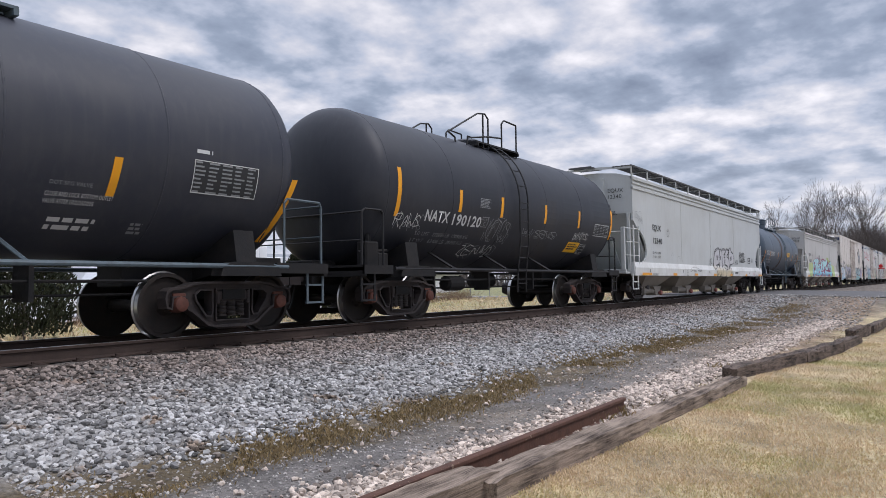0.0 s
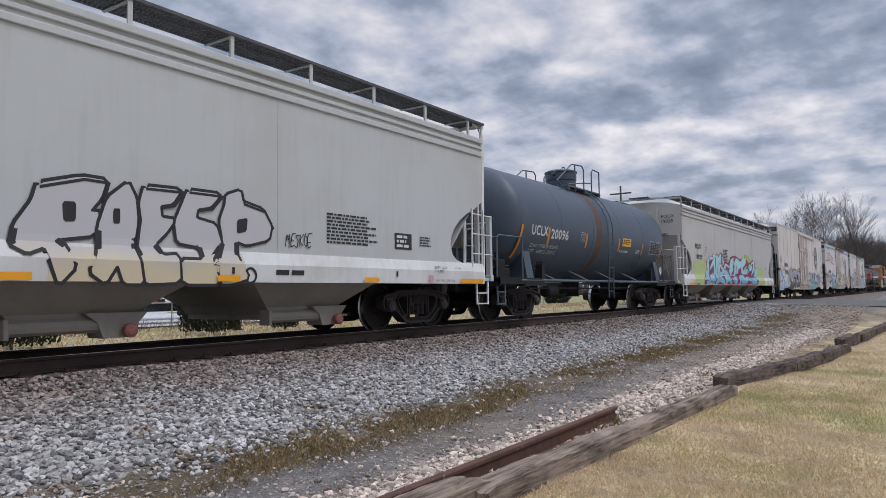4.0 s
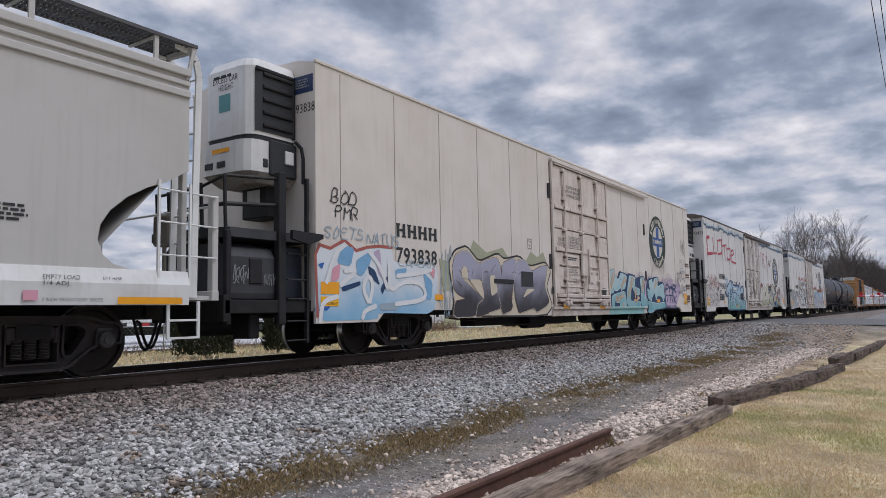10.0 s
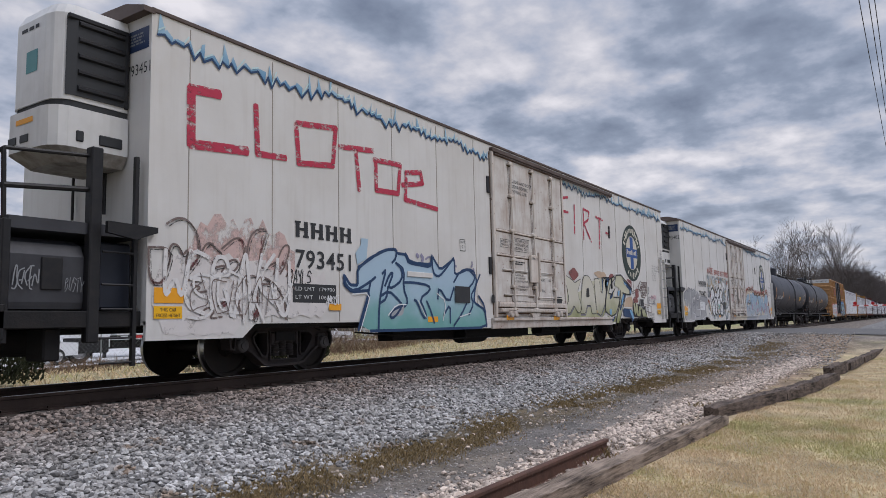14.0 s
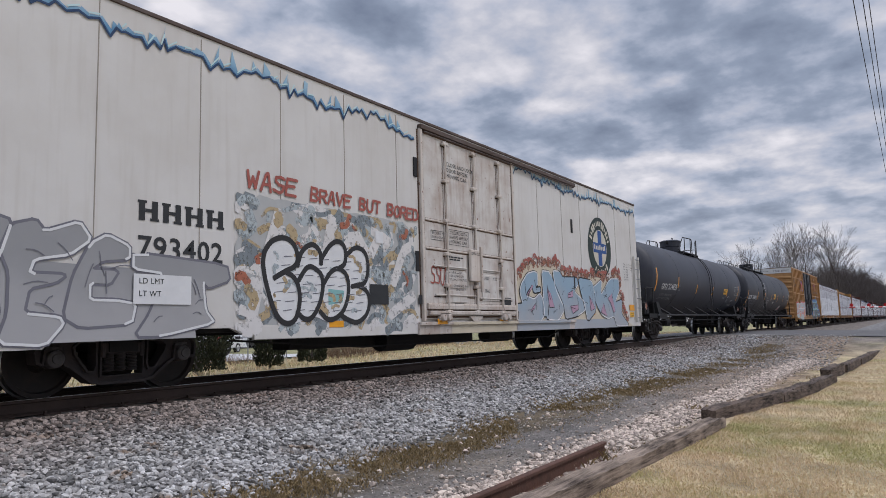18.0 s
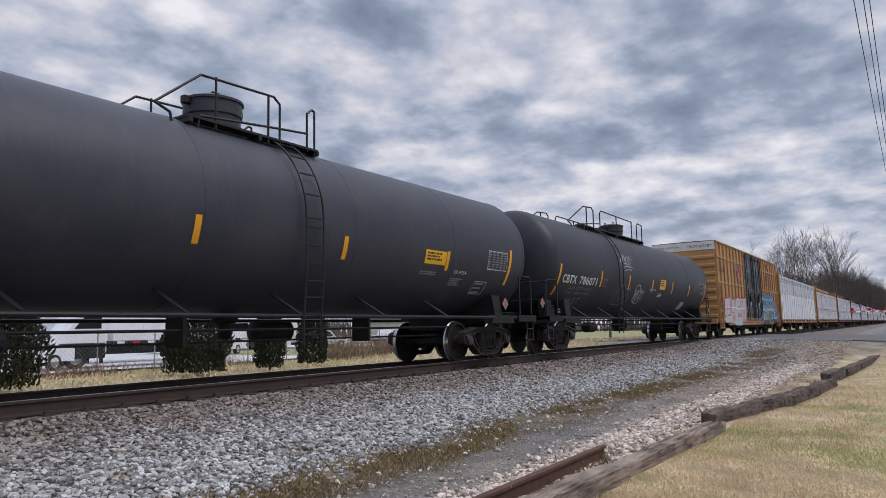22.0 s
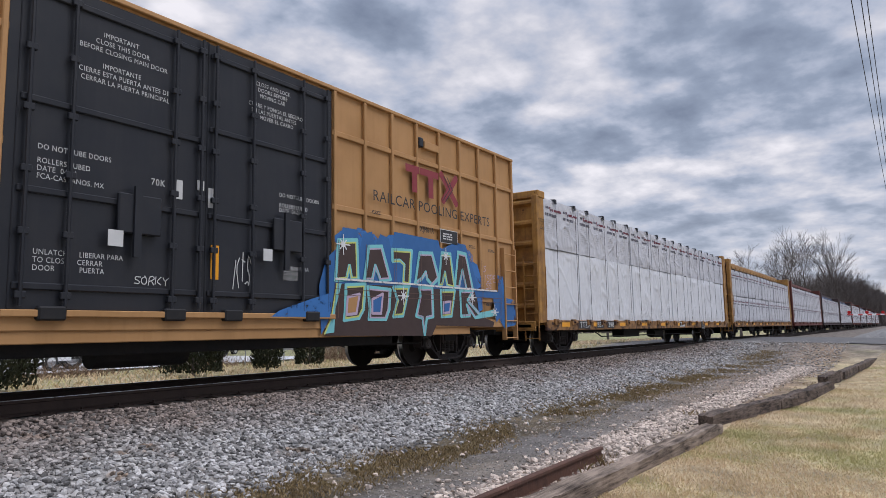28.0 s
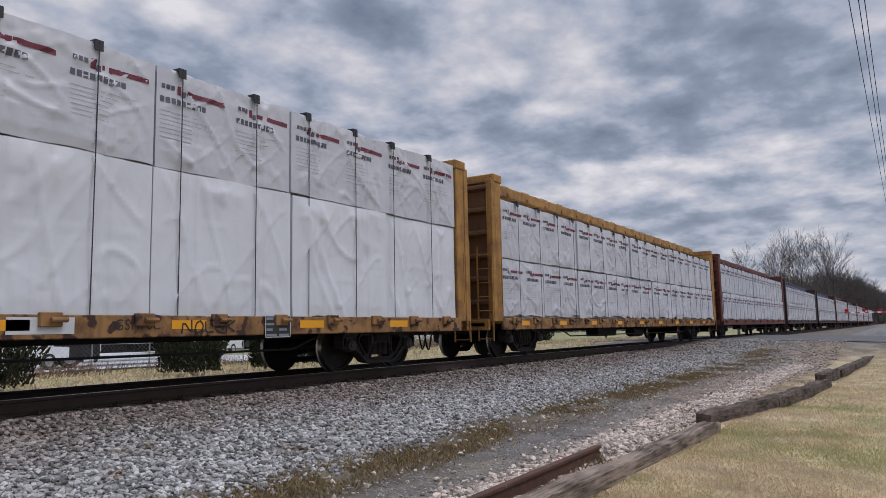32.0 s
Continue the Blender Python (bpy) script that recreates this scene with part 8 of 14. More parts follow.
def emblem(car, P, u, v, r):
    """Round emblem: dark ring with plain bars for the lettering, pale disc, blue cross."""
    def disc(r0, r1, o, a0=0, a1=360, n=48):
        g = Geo()
        for k in range(n + 1):
            a = radians(a0 + (a1 - a0) * k / n)
            g.v += [P(u + r0 * math.cos(a), v + r0 * math.sin(a), o), P(u + r1 * math.cos(a), v + r1 * math.sin(a), o)]
        g.f = [(2 * k, 2 * k + 1, 2 * k + 3, 2 * k + 2) for k in range(n)]
        g.mi = [0] * n
        return g
    e = part("emblem", disc(0.0, r, 0.006), M_EMB_GREEN, car, "round green emblem with a blue cross")
    part("emblem_disc", disc(0.0, r * 0.6, 0.008), M_EMB_CREAM, e)
    g = panel(P, u - r * 0.16, u + r * 0.16, v - r * 0.57, v + r * 0.57, 0.010, 1)
    part("cross", g, M_EMB_BLUE, e)
    part("cross", panel(P, u - r * 0.57, u + r * 0.57, v - r * 0.16, v + r * 0.16, 0.012, 1), M_EMB_BLUE, e)
    g = Geo()
    rng = random.Random(3)
    for a0, n in ((158, 14), (232, 7)):
        for k in range(n):
            a = radians(a0 - k * 10.6) if a0 == 158 else radians(a0 + 6 + k * 12.5)
            w, h = r * rng.choice((0.045, 0.055, 0.03)), r * rng.choice((0.075, 0.075, 0.11))
            c, s = math.cos(a), math.sin(a)
            q = [(-w, -h), (w, -h), (w, h), (-w, h)]
            rr = r * 0.8
            g.add([P(u + rr * c + x * s + y * c, v + rr * s - x * c + y * s, 0.009) for x, y in q], [(0, 1, 2, 3)])
    part("emblem_bars", g, M_EMB_CREAM, e)
    g = Geo()
    for k in range(7):
        x = u - r * 0.5 + k * r * 0.145
        q = panel(P, x, x + r * (0.11 if k % 2 else 0.085), v - r * 0.06, v + r * (0.06 if k % 3 else 0.10), 0.014, 1)
        g.add(q.v, q.f)
    part("emblem_bars", g, M_EMB_CREAM, e)

# -- boxcar --


def box_car(xc):
    car = thing("boxcar", "yellow ribbed boxcar with black double doors and graffiti", "boxcar", at=pose(xc, YC, 0), group="cars of the freight train")
    half, a, W = 10.25, 9.38, 1.57
    d0, d1 = -2.42, 2.62
    part("box_body", Geo().prism([(-W, 0.84), (W, 0.84), (W, 4.96), (1.1, 4.985), (0, 5.0), (-1.1, 4.985), (-W, 4.96)], -a, a, "x"), M_YELLOW_CAR, car, "yellow steel box")
    for s in (-1, 1):
        part("roof_edge", Geo().box(-a - 0.02, a + 0.02, s * (W - 0.05), s * (W + 0.07), 4.93, 5.0, 0.01), M_YELLOW_CAR, car)
    part("roof", Geo().prism([(-1.55, 4.985), (1.55, 4.985), (1.1, 5.01), (0, 5.02), (-1.1, 5.01)], -a - 0.02, a + 0.02, "x"), M_ROOFRUST, car, "grey sheet roof")
    for x0, x1 in ((-a, d0 - 0.12), (d1 + 0.12, a)):
        n = 8
        for k in range(n + 1):
            x = x0 + 0.05 + (x1 - x0 - 0.1) * k / n
            part("side_post", Geo().box(x - 0.035, x + 0.035, -W - 0.07, -W, 0.9, 4.93, 0.012), M_YELLOW_CAR, car)
        for z in (1.42, 2.88, 4.18):
            part("side_rib", Geo().box(x0, x1, -W - 0.05, -W, z - 0.05, z + 0.05, 0.012), M_YELLOW_CAR, car)
    part("side_sill", Geo().box(-a, a, -W - 0.06, -W + 0.05, 0.80, 0.98, 0.015).box(-7.2, 7.2, -W - 0.03, -W + 0.05, 0.66, 0.82, 0.01).box(d0 - 0.1, d1 + 0.1, -W - 0.13, -W, 0.96, 1.04, 0.01), M_YELLOW_CAR, car, "yellow side sill")
    # end wall with corrugations, white top panel
    for e in (-1, 1):
        for k in range(8):
            z = 1.15 + k * 0.43
            part("end_corrugation", Geo().prism([(e * a, z - 0.12), (e * (a + 0.07), z - 0.05), (e * (a + 0.07), z + 0.05), (e * a, z + 0.12)], -W + 0.06, W - 0.06), M_YELLOW_CAR, car)
        part("end_top_panel", Geo().box(e * a, e * (a + 0.025), -W, W, 4.55, 4.97), M_UNIT, car, "white top end panel")
    for x0, x1 in (((d0 + d1) / 2 - 0.05, (d0 + d1) / 2 + 0.05), (d0 - 0.12, d0 - 0.002), (d1 + 0.002, d1 + 0.1)):
        part("door_post", Geo().box(x0, x1, -W - 0.03, -W, 1.0, 4.9), M_BLACK_DOOR, car)
    # doors
    for x0, x1 in ((d0, (d0 + d1) / 2 - 0.03), ((d0 + d1) / 2 + 0.03, d1)):
        dr = part("door", Geo().box(x0, x1, -W - 0.045, -W, 1.04, 4.88, 0.01), M_BLACK_DOOR, car, "black plug door with locking bars and white notices")
        for z in ((1.3, 2.38, 3.42, 4.7) if x0 < 0 else (1.3, 2.38, 3.62, 4.7)):
            part("door_rib", Geo().box(x0 + 0.03, x1 - 0.03, -W - 0.08, -W - 0.04, z - 0.04, z + 0.04, 0.012), M_BLACK_DOOR, dr)
        w = x1 - x0
        for t in ((0.04, 0.24, 0.80, 0.97) if x0 < 0 else (0.04, 0.32, 0.74, 0.97)):
            x = x0 + w * t
            g = Geo().rod((x, -W - 0.11, 1.08), (x, -W - 0.11, 4.86), 0.024, 7)
            for z in (1.2, 1.9, 2.6, 3.3, 4.0, 4.7):
                g.box(x - 0.06, x + 0.06, -W - 0.13, -W - 0.08, z - 0.04, z + 0.04, 0.008)
            part("lock_rod", g, M_BLACK_DOOR, dr)
        part("latch_box", Geo().box(x0 + w * 0.48, x0 + w * 0.72, -W - 0.14, -W - 0.08, 2.0, 2.5, 0.015).box(x0 + w * 0.56, x0 + w * 0.60, -W - 0.17, -W - 0.13, 1.7, 2.6), M_BLACK_DOOR, dr)
        for t in (0.18, 0.82):
            part("door_roller", Geo().box(x0 + w * t - 0.16, x0 + w * t + 0.16, -W - 0.15, -W - 0.04, 0.92, 1.08, 0.02), M_STEEL_BLACK, dr)
    part("underframe", Geo().box(-half + 0.5, half - 0.5, -0.33, 0.33, 0.70, 0.86).box(-4.8, 4.8, -1.3, -0.9, 0.5, 0.7, 0.02).rod((-1, -0.8, 0.5), (0.4, -0.8, 0.5), 0.18, 12).tube([(-6, -1.1, 0.55), (6, -1.1, 0.5)], 0.02), M_UNDER, car)
    for e in (-1, 1):
        x = e * (a - 0.35)
        g = Geo()
        for k in range(6):
            z = 0.55 + k * 0.4
            g.rod((x - 0.28, -W - 0.1, z), (x + 0.28, -W - 0.1, z), 0.015, 6)
        for q in (-0.28, 0.28):
            g.box(x + q - 0.02, x + q + 0.02, -W - 0.11, -W, 0.5, 2.7)
        part("ladder", g, M_YELLOW_CAR, car, "short corner ladder")
        part("end_sill", Geo().box(e * a, e * (a + 0.25), -1.5, 1.5, 0.75, 1.0, 0.02), M_YELLOW_CAR, car)
        add_truck(car, e * 7.13)
    add_ends(car, half)
    return car, on_side(-W)


M_ROOFRUST = material("dark_roof_rusting", (0.10, 0.075, 0.065), 0.6, dark=(0.05, 0.03, 0.022), scale=2, amount=0.8)

# -- centrebeam flat cars with wrapped board --


def wrap_off(u, v, seed):
    """How far the film stands out of the pack's face, for u and v from 0 to 1."""
    edge = min(u, 1 - u, 0.10) / 0.10 * (0.35 + 0.65 * min(v, 1 - v, 0.10) / 0.10)
    q = noise.noise((u * 2.3 + seed * 7.3, v * 1.6 + seed, 0.3 * (u + v)))
    a = seed * 1.7
    f1 = abs(noise.noise((u * 3.2 + 1.5 * v + a, v * 0.9 - u * 0.6 + a, 5.0)))
    f2 = abs(noise.noise((u * 4.5 - 2.2 * v + a, v * 1.1 + u * 0.5 - a, 9.0)))
    f3 = abs(noise.noise((u * 9 + a, v * 1.2 - a, 2.0)))
    ridge = 0.036 * max(0.0, 1 - f1 / 0.075) + 0.028 * max(0.0, 1 - f2 / 0.06) + 0.024 * max(0.0, 1 - f3 / 0.12) * (1 if v < 0.3 or v > 0.8 else 0.15)
    hem = abs(noise.noise((u * 1.4 + a, v * 7 + a, 3.0)))
    ridge += 0.012 * max(0.0, 1 - hem / 0.06) * (1 if 0.15 < v < 0.7 else 0)
    dent = 0.018 * (math.exp(-((u - 0.25) / 0.012) ** 2) + math.exp(-((u - 0.75) / 0.012) ** 2))
    # folds that fan out from where the straps pull at the hem
    fan = 0.0
    for cu, cv in ((0.25, 1.02), (0.75, 1.02), (0.5, -0.03), (0.02, 1.0), (0.98, 0.0)):
        du, dv = (u - cu) * 2.4, (v - cv) * 1.7
        r = math.hypot(du, dv)
        if r < 1.0:
            phi = math.atan2(dv, du)
            fan += 0.055 * r * (1 - r) * max(0.0, noise.noise((phi * 4.2 + seed * 3.1 + cu * 9, seed + cv, 0.6 * r)))
    return edge * (0.012 + 0.034 * q + ridge * 0.75 + fan) - dent


def wrap_mesh(x0, x1, z0, z1, y, depth, seed, foot=0.0):
    """A wrapped pack: creased film, slightly bulging, drawn in at straps."""
    g = Geo()
    nx, nz = 56, 40
    for i in range(nx + 1):
        for j in range(nz + 1):
            u, v = i / nx, j / nz
            dz = (0.09 * noise.noise((u * 5 + seed * 5, 0.5, seed)) - 0.015) * (1 if j == 0 else 0) * foot - 0.03 * noise.noise((u * 2.2 + seed, seed, 7)) * (1 if j == nz else 0)
            flare = 0.05 * foot * max(0, 0.2 - v) * (1 + noise.noise((u * 7, seed, 1)))
            g.v.append((x0 + (x1 - x0) * u, y - wrap_off(u, v, seed) - flare, z0 + (z1 - z0) * v + dz))
    m = nz + 1
    g.f = [(i * m + j, (i + 1) * m + j, (i + 1) * m + j + 1, i * m + j + 1) for i in range(nx) for j in range(nz)]
    b = len(g.v)
    g.v += [(x0, y + depth, z1), (x1, y + depth, z1), (x0, y + depth, z0), (x1, y + depth, z0)]
    g.f.append(tuple([i * m + nz for i in range(nx + 1)]) + (b + 1, b))
    g.f.append(tuple([j for j in range(nz + 1)]) + (b, b + 2))
    g.f.append(tuple([nx * m + j for j in range(nz + 1)]) + (b + 1, b + 3))
    g.mi = [0] * len(g.f)
    return g


def film_print(pack, x0, x1, z0, z1, y, seed, rng):
    """Plain printed shapes on the film: a maroon bar with a folded-sheet mark, dark letter blocks, fine lines."""
    def on_film(xa, xb, za, zb, g, nx=6):
        for i in range(nx):
            q = []
            for xx, zz in ((xa + (xb - xa) * i / nx, za), (xa + (xb - xa) * (i + 1) / nx, za), (xa + (xb - xa) * (i + 1) / nx, zb), (xa + (xb - xa) * i / nx, zb)):
                u, v = (xx - x0) / (x1 - x0), (zz - z0) / (z1 - z0)
                q.append((xx, y - wrap_off(min(1, max(0, u)), min(1, max(0, v)), seed) - 0.006, zz))
            g.add(q, [(0, 1, 2, 3)])
    maroon, ink, fine = Geo(), Geo(), Geo()
    h = z1 - z0
    for k in range(2):
        o = x0 + (x1 - x0) * (0.03 + 0.5 * k) + rng.uniform(-0.04, 0.04)
        top = z1 - 0.17 * h
        on_film(o + 0.42, min(o + 1.06, x1 - 0.02), top - 0.085, top - 0.02, maroon)
        on_film(o + 0.27, o + 0.33, top - 0.10, top + 0.02, maroon, 1)
        on_film(o + 0.34, o + 0.40, top - 0.12, top - 0.04, ink, 1)
        for i in range(3):
            on_film(o + 0.04 + i * 0.07, o + 0.094 + i * 0.07, top - 0.05, top + 0.01, ink, 1)
        for i in range(9):
            if o + 0.08 + i * 0.088 < x1 - 0.02:
                on_film(o + 0.02 + i * 0.082, o + 0.02 + i * 0.082 + 0.062, top - 0.245, top - 0.165, ink, 1)
        for r in range(7):
            zz = top - 0.36 - r * 0.06
            if zz > z0 + 0.12:
                w = rng.uniform(0.25, 0.9) if r < 3 else 0.5
                on_film(o + 0.02, min(o + 0.02 + w, x1 - 0.03), zz - 0.007, zz, fine, 4)
    part("printed_bar", maroon, M_MAROON, pack, "maroon printed bar", fix=False)
    part("printed_block", ink, M_INK, pack, fix=False)
    part("fine_print", fine, M_FINE, pack, fix=False)


M_MAROON = flat("maroon_print", (0.16, 0.035, 0.055))
M_INK = flat("charcoal_print", (0.10, 0.095, 0.12))
M_FINE = flat("pale_grey_print", (0.34, 0.34, 0.36))


M_PLATE_RUST = material("rust_brown_plate", (0.15, 0.075, 0.035), 0.75, dark=(0.07, 0.04, 0.028), scale=2.5, amount=0.8, streak=0.4)


def beam_car(xc, paint, label, loads, top_z, seed, detail=True, printed=(True, False)):
    """loads: z limits of the tiers."""
    car = thing("centerbeam_flatcar", label, "flatcar", at=pose(xc, YC, 0), group="cars of the freight train")
    half, a, W = 12.15, 11.05, 1.60
    deck = 1.0
    sill = M_SILL_RUST if paint is M_YELLOW_BEAM else paint
    part("deck", Geo().box(-a - 0.1, a + 0.1, -W + 0.03, W - 0.03, 0.86, deck - 0.03, 0.01), paint, car)
    for s in (-1, 1):
        part("side_sill", Geo().box(-a - 0.1, a + 0.1, s * (W - 0.06), s * (W + 0.02), 0.70, deck - 0.02, 0.012), sill, car, "rusty painted side sill")
    for k in range(19 if detail else 9):
        x = -a + 0.5 + k * (2 * a - 1.0) / (18 if detail else 8)
        part("strap_winch", Geo().box(x - 0.16, x + 0.10, -W - 0.07, -W, deck - 0.16, deck + 0.005, 0.012).rod((x - 0.05, -W - 0.09, deck - 0.08), (x + 0.14, -W - 0.09, deck - 0.08), 0.03, 8), sill, car)
    low = top_z > loads[-1][1] + 0.25
    part("centre_beam", Geo().box(-a, a, -0.06, 0.06, deck, top_z - 0.25), paint, car, "tall centre beam")
    y, z0, z1 = (0.79, top_z - 0.17, top_z + 0.12) if low else (0.32, top_z - 0.3, top_z - 0.02)
    chord = part("top_chord", Geo().box(-a + 0.05, a - 0.05, -y, y, z0, z1, 0.03), paint, car, "deep top chord above the load")
    if low:
        for k in range(18):
            x = -a + 0.7 + k * (2 * a - 1.4) / 17
            part("strap_hook", Geo().box(x - 0.07, x + 0.07, -y - 0.05, -y + 0.01, z0 + 0.02, z0 + 0.12, 0.012).box(x - 0.2, x + 0.2, -y + 0.05, -y + 0.35, z1 - 0.005, z1 + 0.035, 0.01), paint, chord)
    if low:
        for k in range(16):
            x = -a + 0.9 + k * (2 * a - 1.8) / 15
            part("beam_post", Geo().box(x - 0.06, x + 0.06, -0.28, 0.28, deck, top_z - 0.2, 0.01), paint, car)
    for e in (-1, 1):
        x0 = e * (a + 0.34)
        bk = part("bulkhead", Geo().box(x0 - e * 0.32, x0, -W, W, deck - 0.1, top_z - 0.18, 0.02).box(x0 - e * 0.36, x0 + e * 0.06, -W - 0.02, W + 0.02, top_z - 0.2, top_z, 0.02), paint, car, "end bulkhead with ribs")
        if low and paint is M_YELLOW_BEAM:
            part("rusty_plate", Geo().box(min(x0, x0 + e * 0.012), max(x0, x0 + e * 0.012), -W + 0.02, W - 0.02, deck, top_z - 0.22), M_PLATE_RUST, bk, "rust-brown bulkhead plate")
        for y in (-W + 0.07, -0.72, 0.72, W - 0.07):
            part("bulkhead_post", Geo().box(x0, x0 + e * 0.16, y - 0.08, y + 0.08, deck - 0.1, top_z - 0.15, 0.012), paint, bk)
        for k in range(6):
            z = deck + 0.35 + k * 0.56
            part("bulkhead_rib", Geo().prism([(x0, z - 0.10), (x0 + e * 0.11, z - 0.03), (x0 + e * 0.11, z + 0.03), (x0, z + 0.10)], -W + 0.1, W - 0.1), M_PLATE_RUST if low and paint is M_YELLOW_BEAM else paint, bk)
        g = Geo()
        for k in range(7):
            z = 0.5 + k * 0.33
            g.rod((x0 + e * 0.18, -W + 0.02, z), (x0 + e * 0.18, -W + 0.42, z), 0.013, 6)
        for q in (-W + 0.02, -W + 0.42):
            g.box(x0 + e * 0.165, x0 + e * 0.195, q - 0.015, q + 0.015, 0.45, 2.7)
        g.tube([(x0 - e * 0.16, -W - 0.06, 1.3), (x0 - e * 0.16, -W - 0.06, 2.4)], 0.014)
        part("ladder", g, paint, car)
        part("end_deck", Geo().box(x0, e * (half - 0.5), -1.4, 1.4, 0.78, 0.88, 0.01).box(e * (half - 0.58), e * (half - 0.5), -1.5, 1.5, 0.7, 0.95, 0.01), paint, car)
        add_truck(car, e * 8.98)
    part("underframe", Geo().box(-half + 0.4, half - 0.4, -0.33, 0.33, 0.62, 0.88).box(-5, 5, -1.1, 1.1, 0.72, 0.86).box(-3.2, -1.4, -0.95, -0.5, 0.42, 0.75, 0.03).rod((0.5, -0.8, 0.52), (1.7, -0.8, 0.52), 0.18, 12).tube([(-7, -1.3, 0.66), (-6.4, -1.3, 0.48), (6.4, -1.3, 0.46), (7, -1.3, 0.66)], 0.02), M_UNDER, car)
    add_ends(car, half)
    P = on_side(-W - 0.035)
    # four packs, a gap, then five more
    starts = [-a + 0.01 + 2.39 * k for k in range(4)] + [-a + 9.69 + 2.48 * k for k in range(5)]
    wide = [2.39] * 4 + [2.48] * 5
    w = 2.42
    rng = random.Random(seed)
    load = part("load", Geo().box(-a + 0.03, a - 0.03, -W + 0.16, -0.34, deck, loads[-1][1] - 0.03).box(-a + 0.03, a - 0.03, 0.34, W - 0.05, deck, loads[-1][1] - 0.03), M_WRAP, car, "stacked wrapped boards")
    for ti, (z0, z1) in enumerate(loads):
        for x0, pw in zip(starts, wide):
            sd = rng.uniform(0, 90)
            push, gap = rng.uniform(-0.01, 0.05), rng.choice((0.0, 0.0, 0.03))
            pk = part("wrapped_pack", wrap_mesh(x0 + gap, x0 + pw - 0.012, z0, z1, -W + 0.02 + push, 0.5, sd, 1.0 if ti == 0 else 0.25), M_WRAP_GREY if printed[ti] else M_WRAP, load, "creased white plastic wrapping", smooth=75, fix=False)
            if printed[ti]:
                film_print(load, x0 + gap, x0 + pw - 0.012, z0, z1, -W + 0.02 + push, sd, rng)
    for k in range(18):
        x = -10.25 + 1.19 * k + rng.uniform(-0.1, 0.1)
        zt = loads[-1][1]
        part("strap", Geo().box(x - 0.006, x + 0.006, -W - 0.036, -W - 0.028, deck - 0.02, zt + 0.01).box(x - 0.013, x + 0.013, -W - 0.02, -0.3, zt + 0.012, zt + 0.018), M_STRAP, car, "black load strap")
        part("corner_protector", Geo().prism([(-W - 0.035, zt - 0.10), (-W - 0.02, zt - 0.10), (-W + 0.0, zt + 0.0), (-W + 0.12, zt + 0.02), (-W + 0.12, zt + 0.045), (-W - 0.03, zt + 0.035)], x - 0.055, x + 0.055, "x"), M_STRAP, car)
    return car, P, w


# ---- the train: centre of each car along the track at the start ----
CARS = []


def keep(car, x):
    CARS.append((car, x))


G_BLUE = flat("sky_blue_spray", (0.18, 0.36, 0.55))
G_TURQ = flat("turquoise_spray", (0.19, 0.52, 0.56))
G_PALE = flat("pale_cyan_spray", (0.50, 0.66, 0.68))
G_MAG = flat("magenta_spray", (0.24, 0.025, 0.10))
G_LIME = flat("lime_spray", (0.34, 0.42, 0.14))
G_WHITE = flat("white_spray", (0.66, 0.67, 0.68))
G_BLACK = flat("black_spray", (0.028, 0.028, 0.03))
G_NAVY = flat("navy_spray", (0.02, 0.05, 0.12))
G_LILAC = flat("lilac_spray", (0.45, 0.36, 0.48))
G_PINK = flat("pink_spray", (0.60, 0.30, 0.36))
G_GREY = flat("silver_spray", (0.33, 0.34, 0.35))
G_STEEL = flat("blue_grey_spray", (0.29, 0.37, 0.43))
G_CREAM = flat("cream_spray", (0.55, 0.49, 0.38))
G_RED = flat("red_spray", (0.50, 0.04, 0.05))
G_RUST = flat("brick_red_spray", (0.34, 0.10, 0.08))
G_ORANGE = flat("orange_spray", (0.70, 0.28, 0.04))
G_ROYAL = flat("royal_blue_spray", (0.03, 0.12, 0.38))
G_BROWN = flat("dark_brown_spray", (0.055, 0.035, 0.032))
G_TEAL = flat("teal_spray", (0.22, 0.43, 0.43))
G_SMOKE = flat("smoke_grey_spray", (0.16, 0.16, 0.19))
G_SEA = fade("turquoise_to_blue_spray", (0.13, 0.38, 0.54), (0.36, 0.62, 0.64), 0.95, 1.9)
G_SMOG = fade("black_to_violet_spray", (0.035, 0.034, 0.04), (0.32, 0.32, 0.41), 1.0, 1.75)
G_LAGOON = fade("teal_to_lilac_spray", (0.13, 0.33, 0.37), (0.36, 0.50, 0.53), 0.7, 1.8)
G_ICE = fade("blue_to_white_spray", (0.20, 0.40, 0.58), (0.60, 0.64, 0.67), 0.7, 1.6)
G_HAZE = fade("steel_blue_spray", (0.34, 0.36, 0.39), (0.25, 0.36, 0.46), 0.7, 2.0)
G_LILAC_MIST = haze("lilac_overspray", (0.45, 0.36, 0.48), 1.5, 2.05)
G_LIME_FADE = fade("lime_to_straw_spray", (0.40, 0.52, 0.22), (0.40, 0.47, 0.20), 0.95, 1.9)
G_MARK = flat("faded_red_mark", (0.24, 0.04, 0.05))
G_FRINGE = fade("blue_fringe_spray", (0.10, 0.24, 0.40), (0.30, 0.46, 0.58), 4.5, 4.85)
G_SILVER = fade("brushed_silver_spray", (0.36, 0.36, 0.37), (0.27, 0.275, 0.285), 0.8, 1.9)
G_BRICK = flat("brown_brick_spray", (0.27, 0.12, 0.08))
G_ORCHID = flat("orchid_pink_spray", (0.42, 0.27, 0.36))
G_SAGE = flat("sage_spray", (0.33, 0.34, 0.24))
G_TAN = flat("tan_spray", (0.48, 0.36, 0.26))
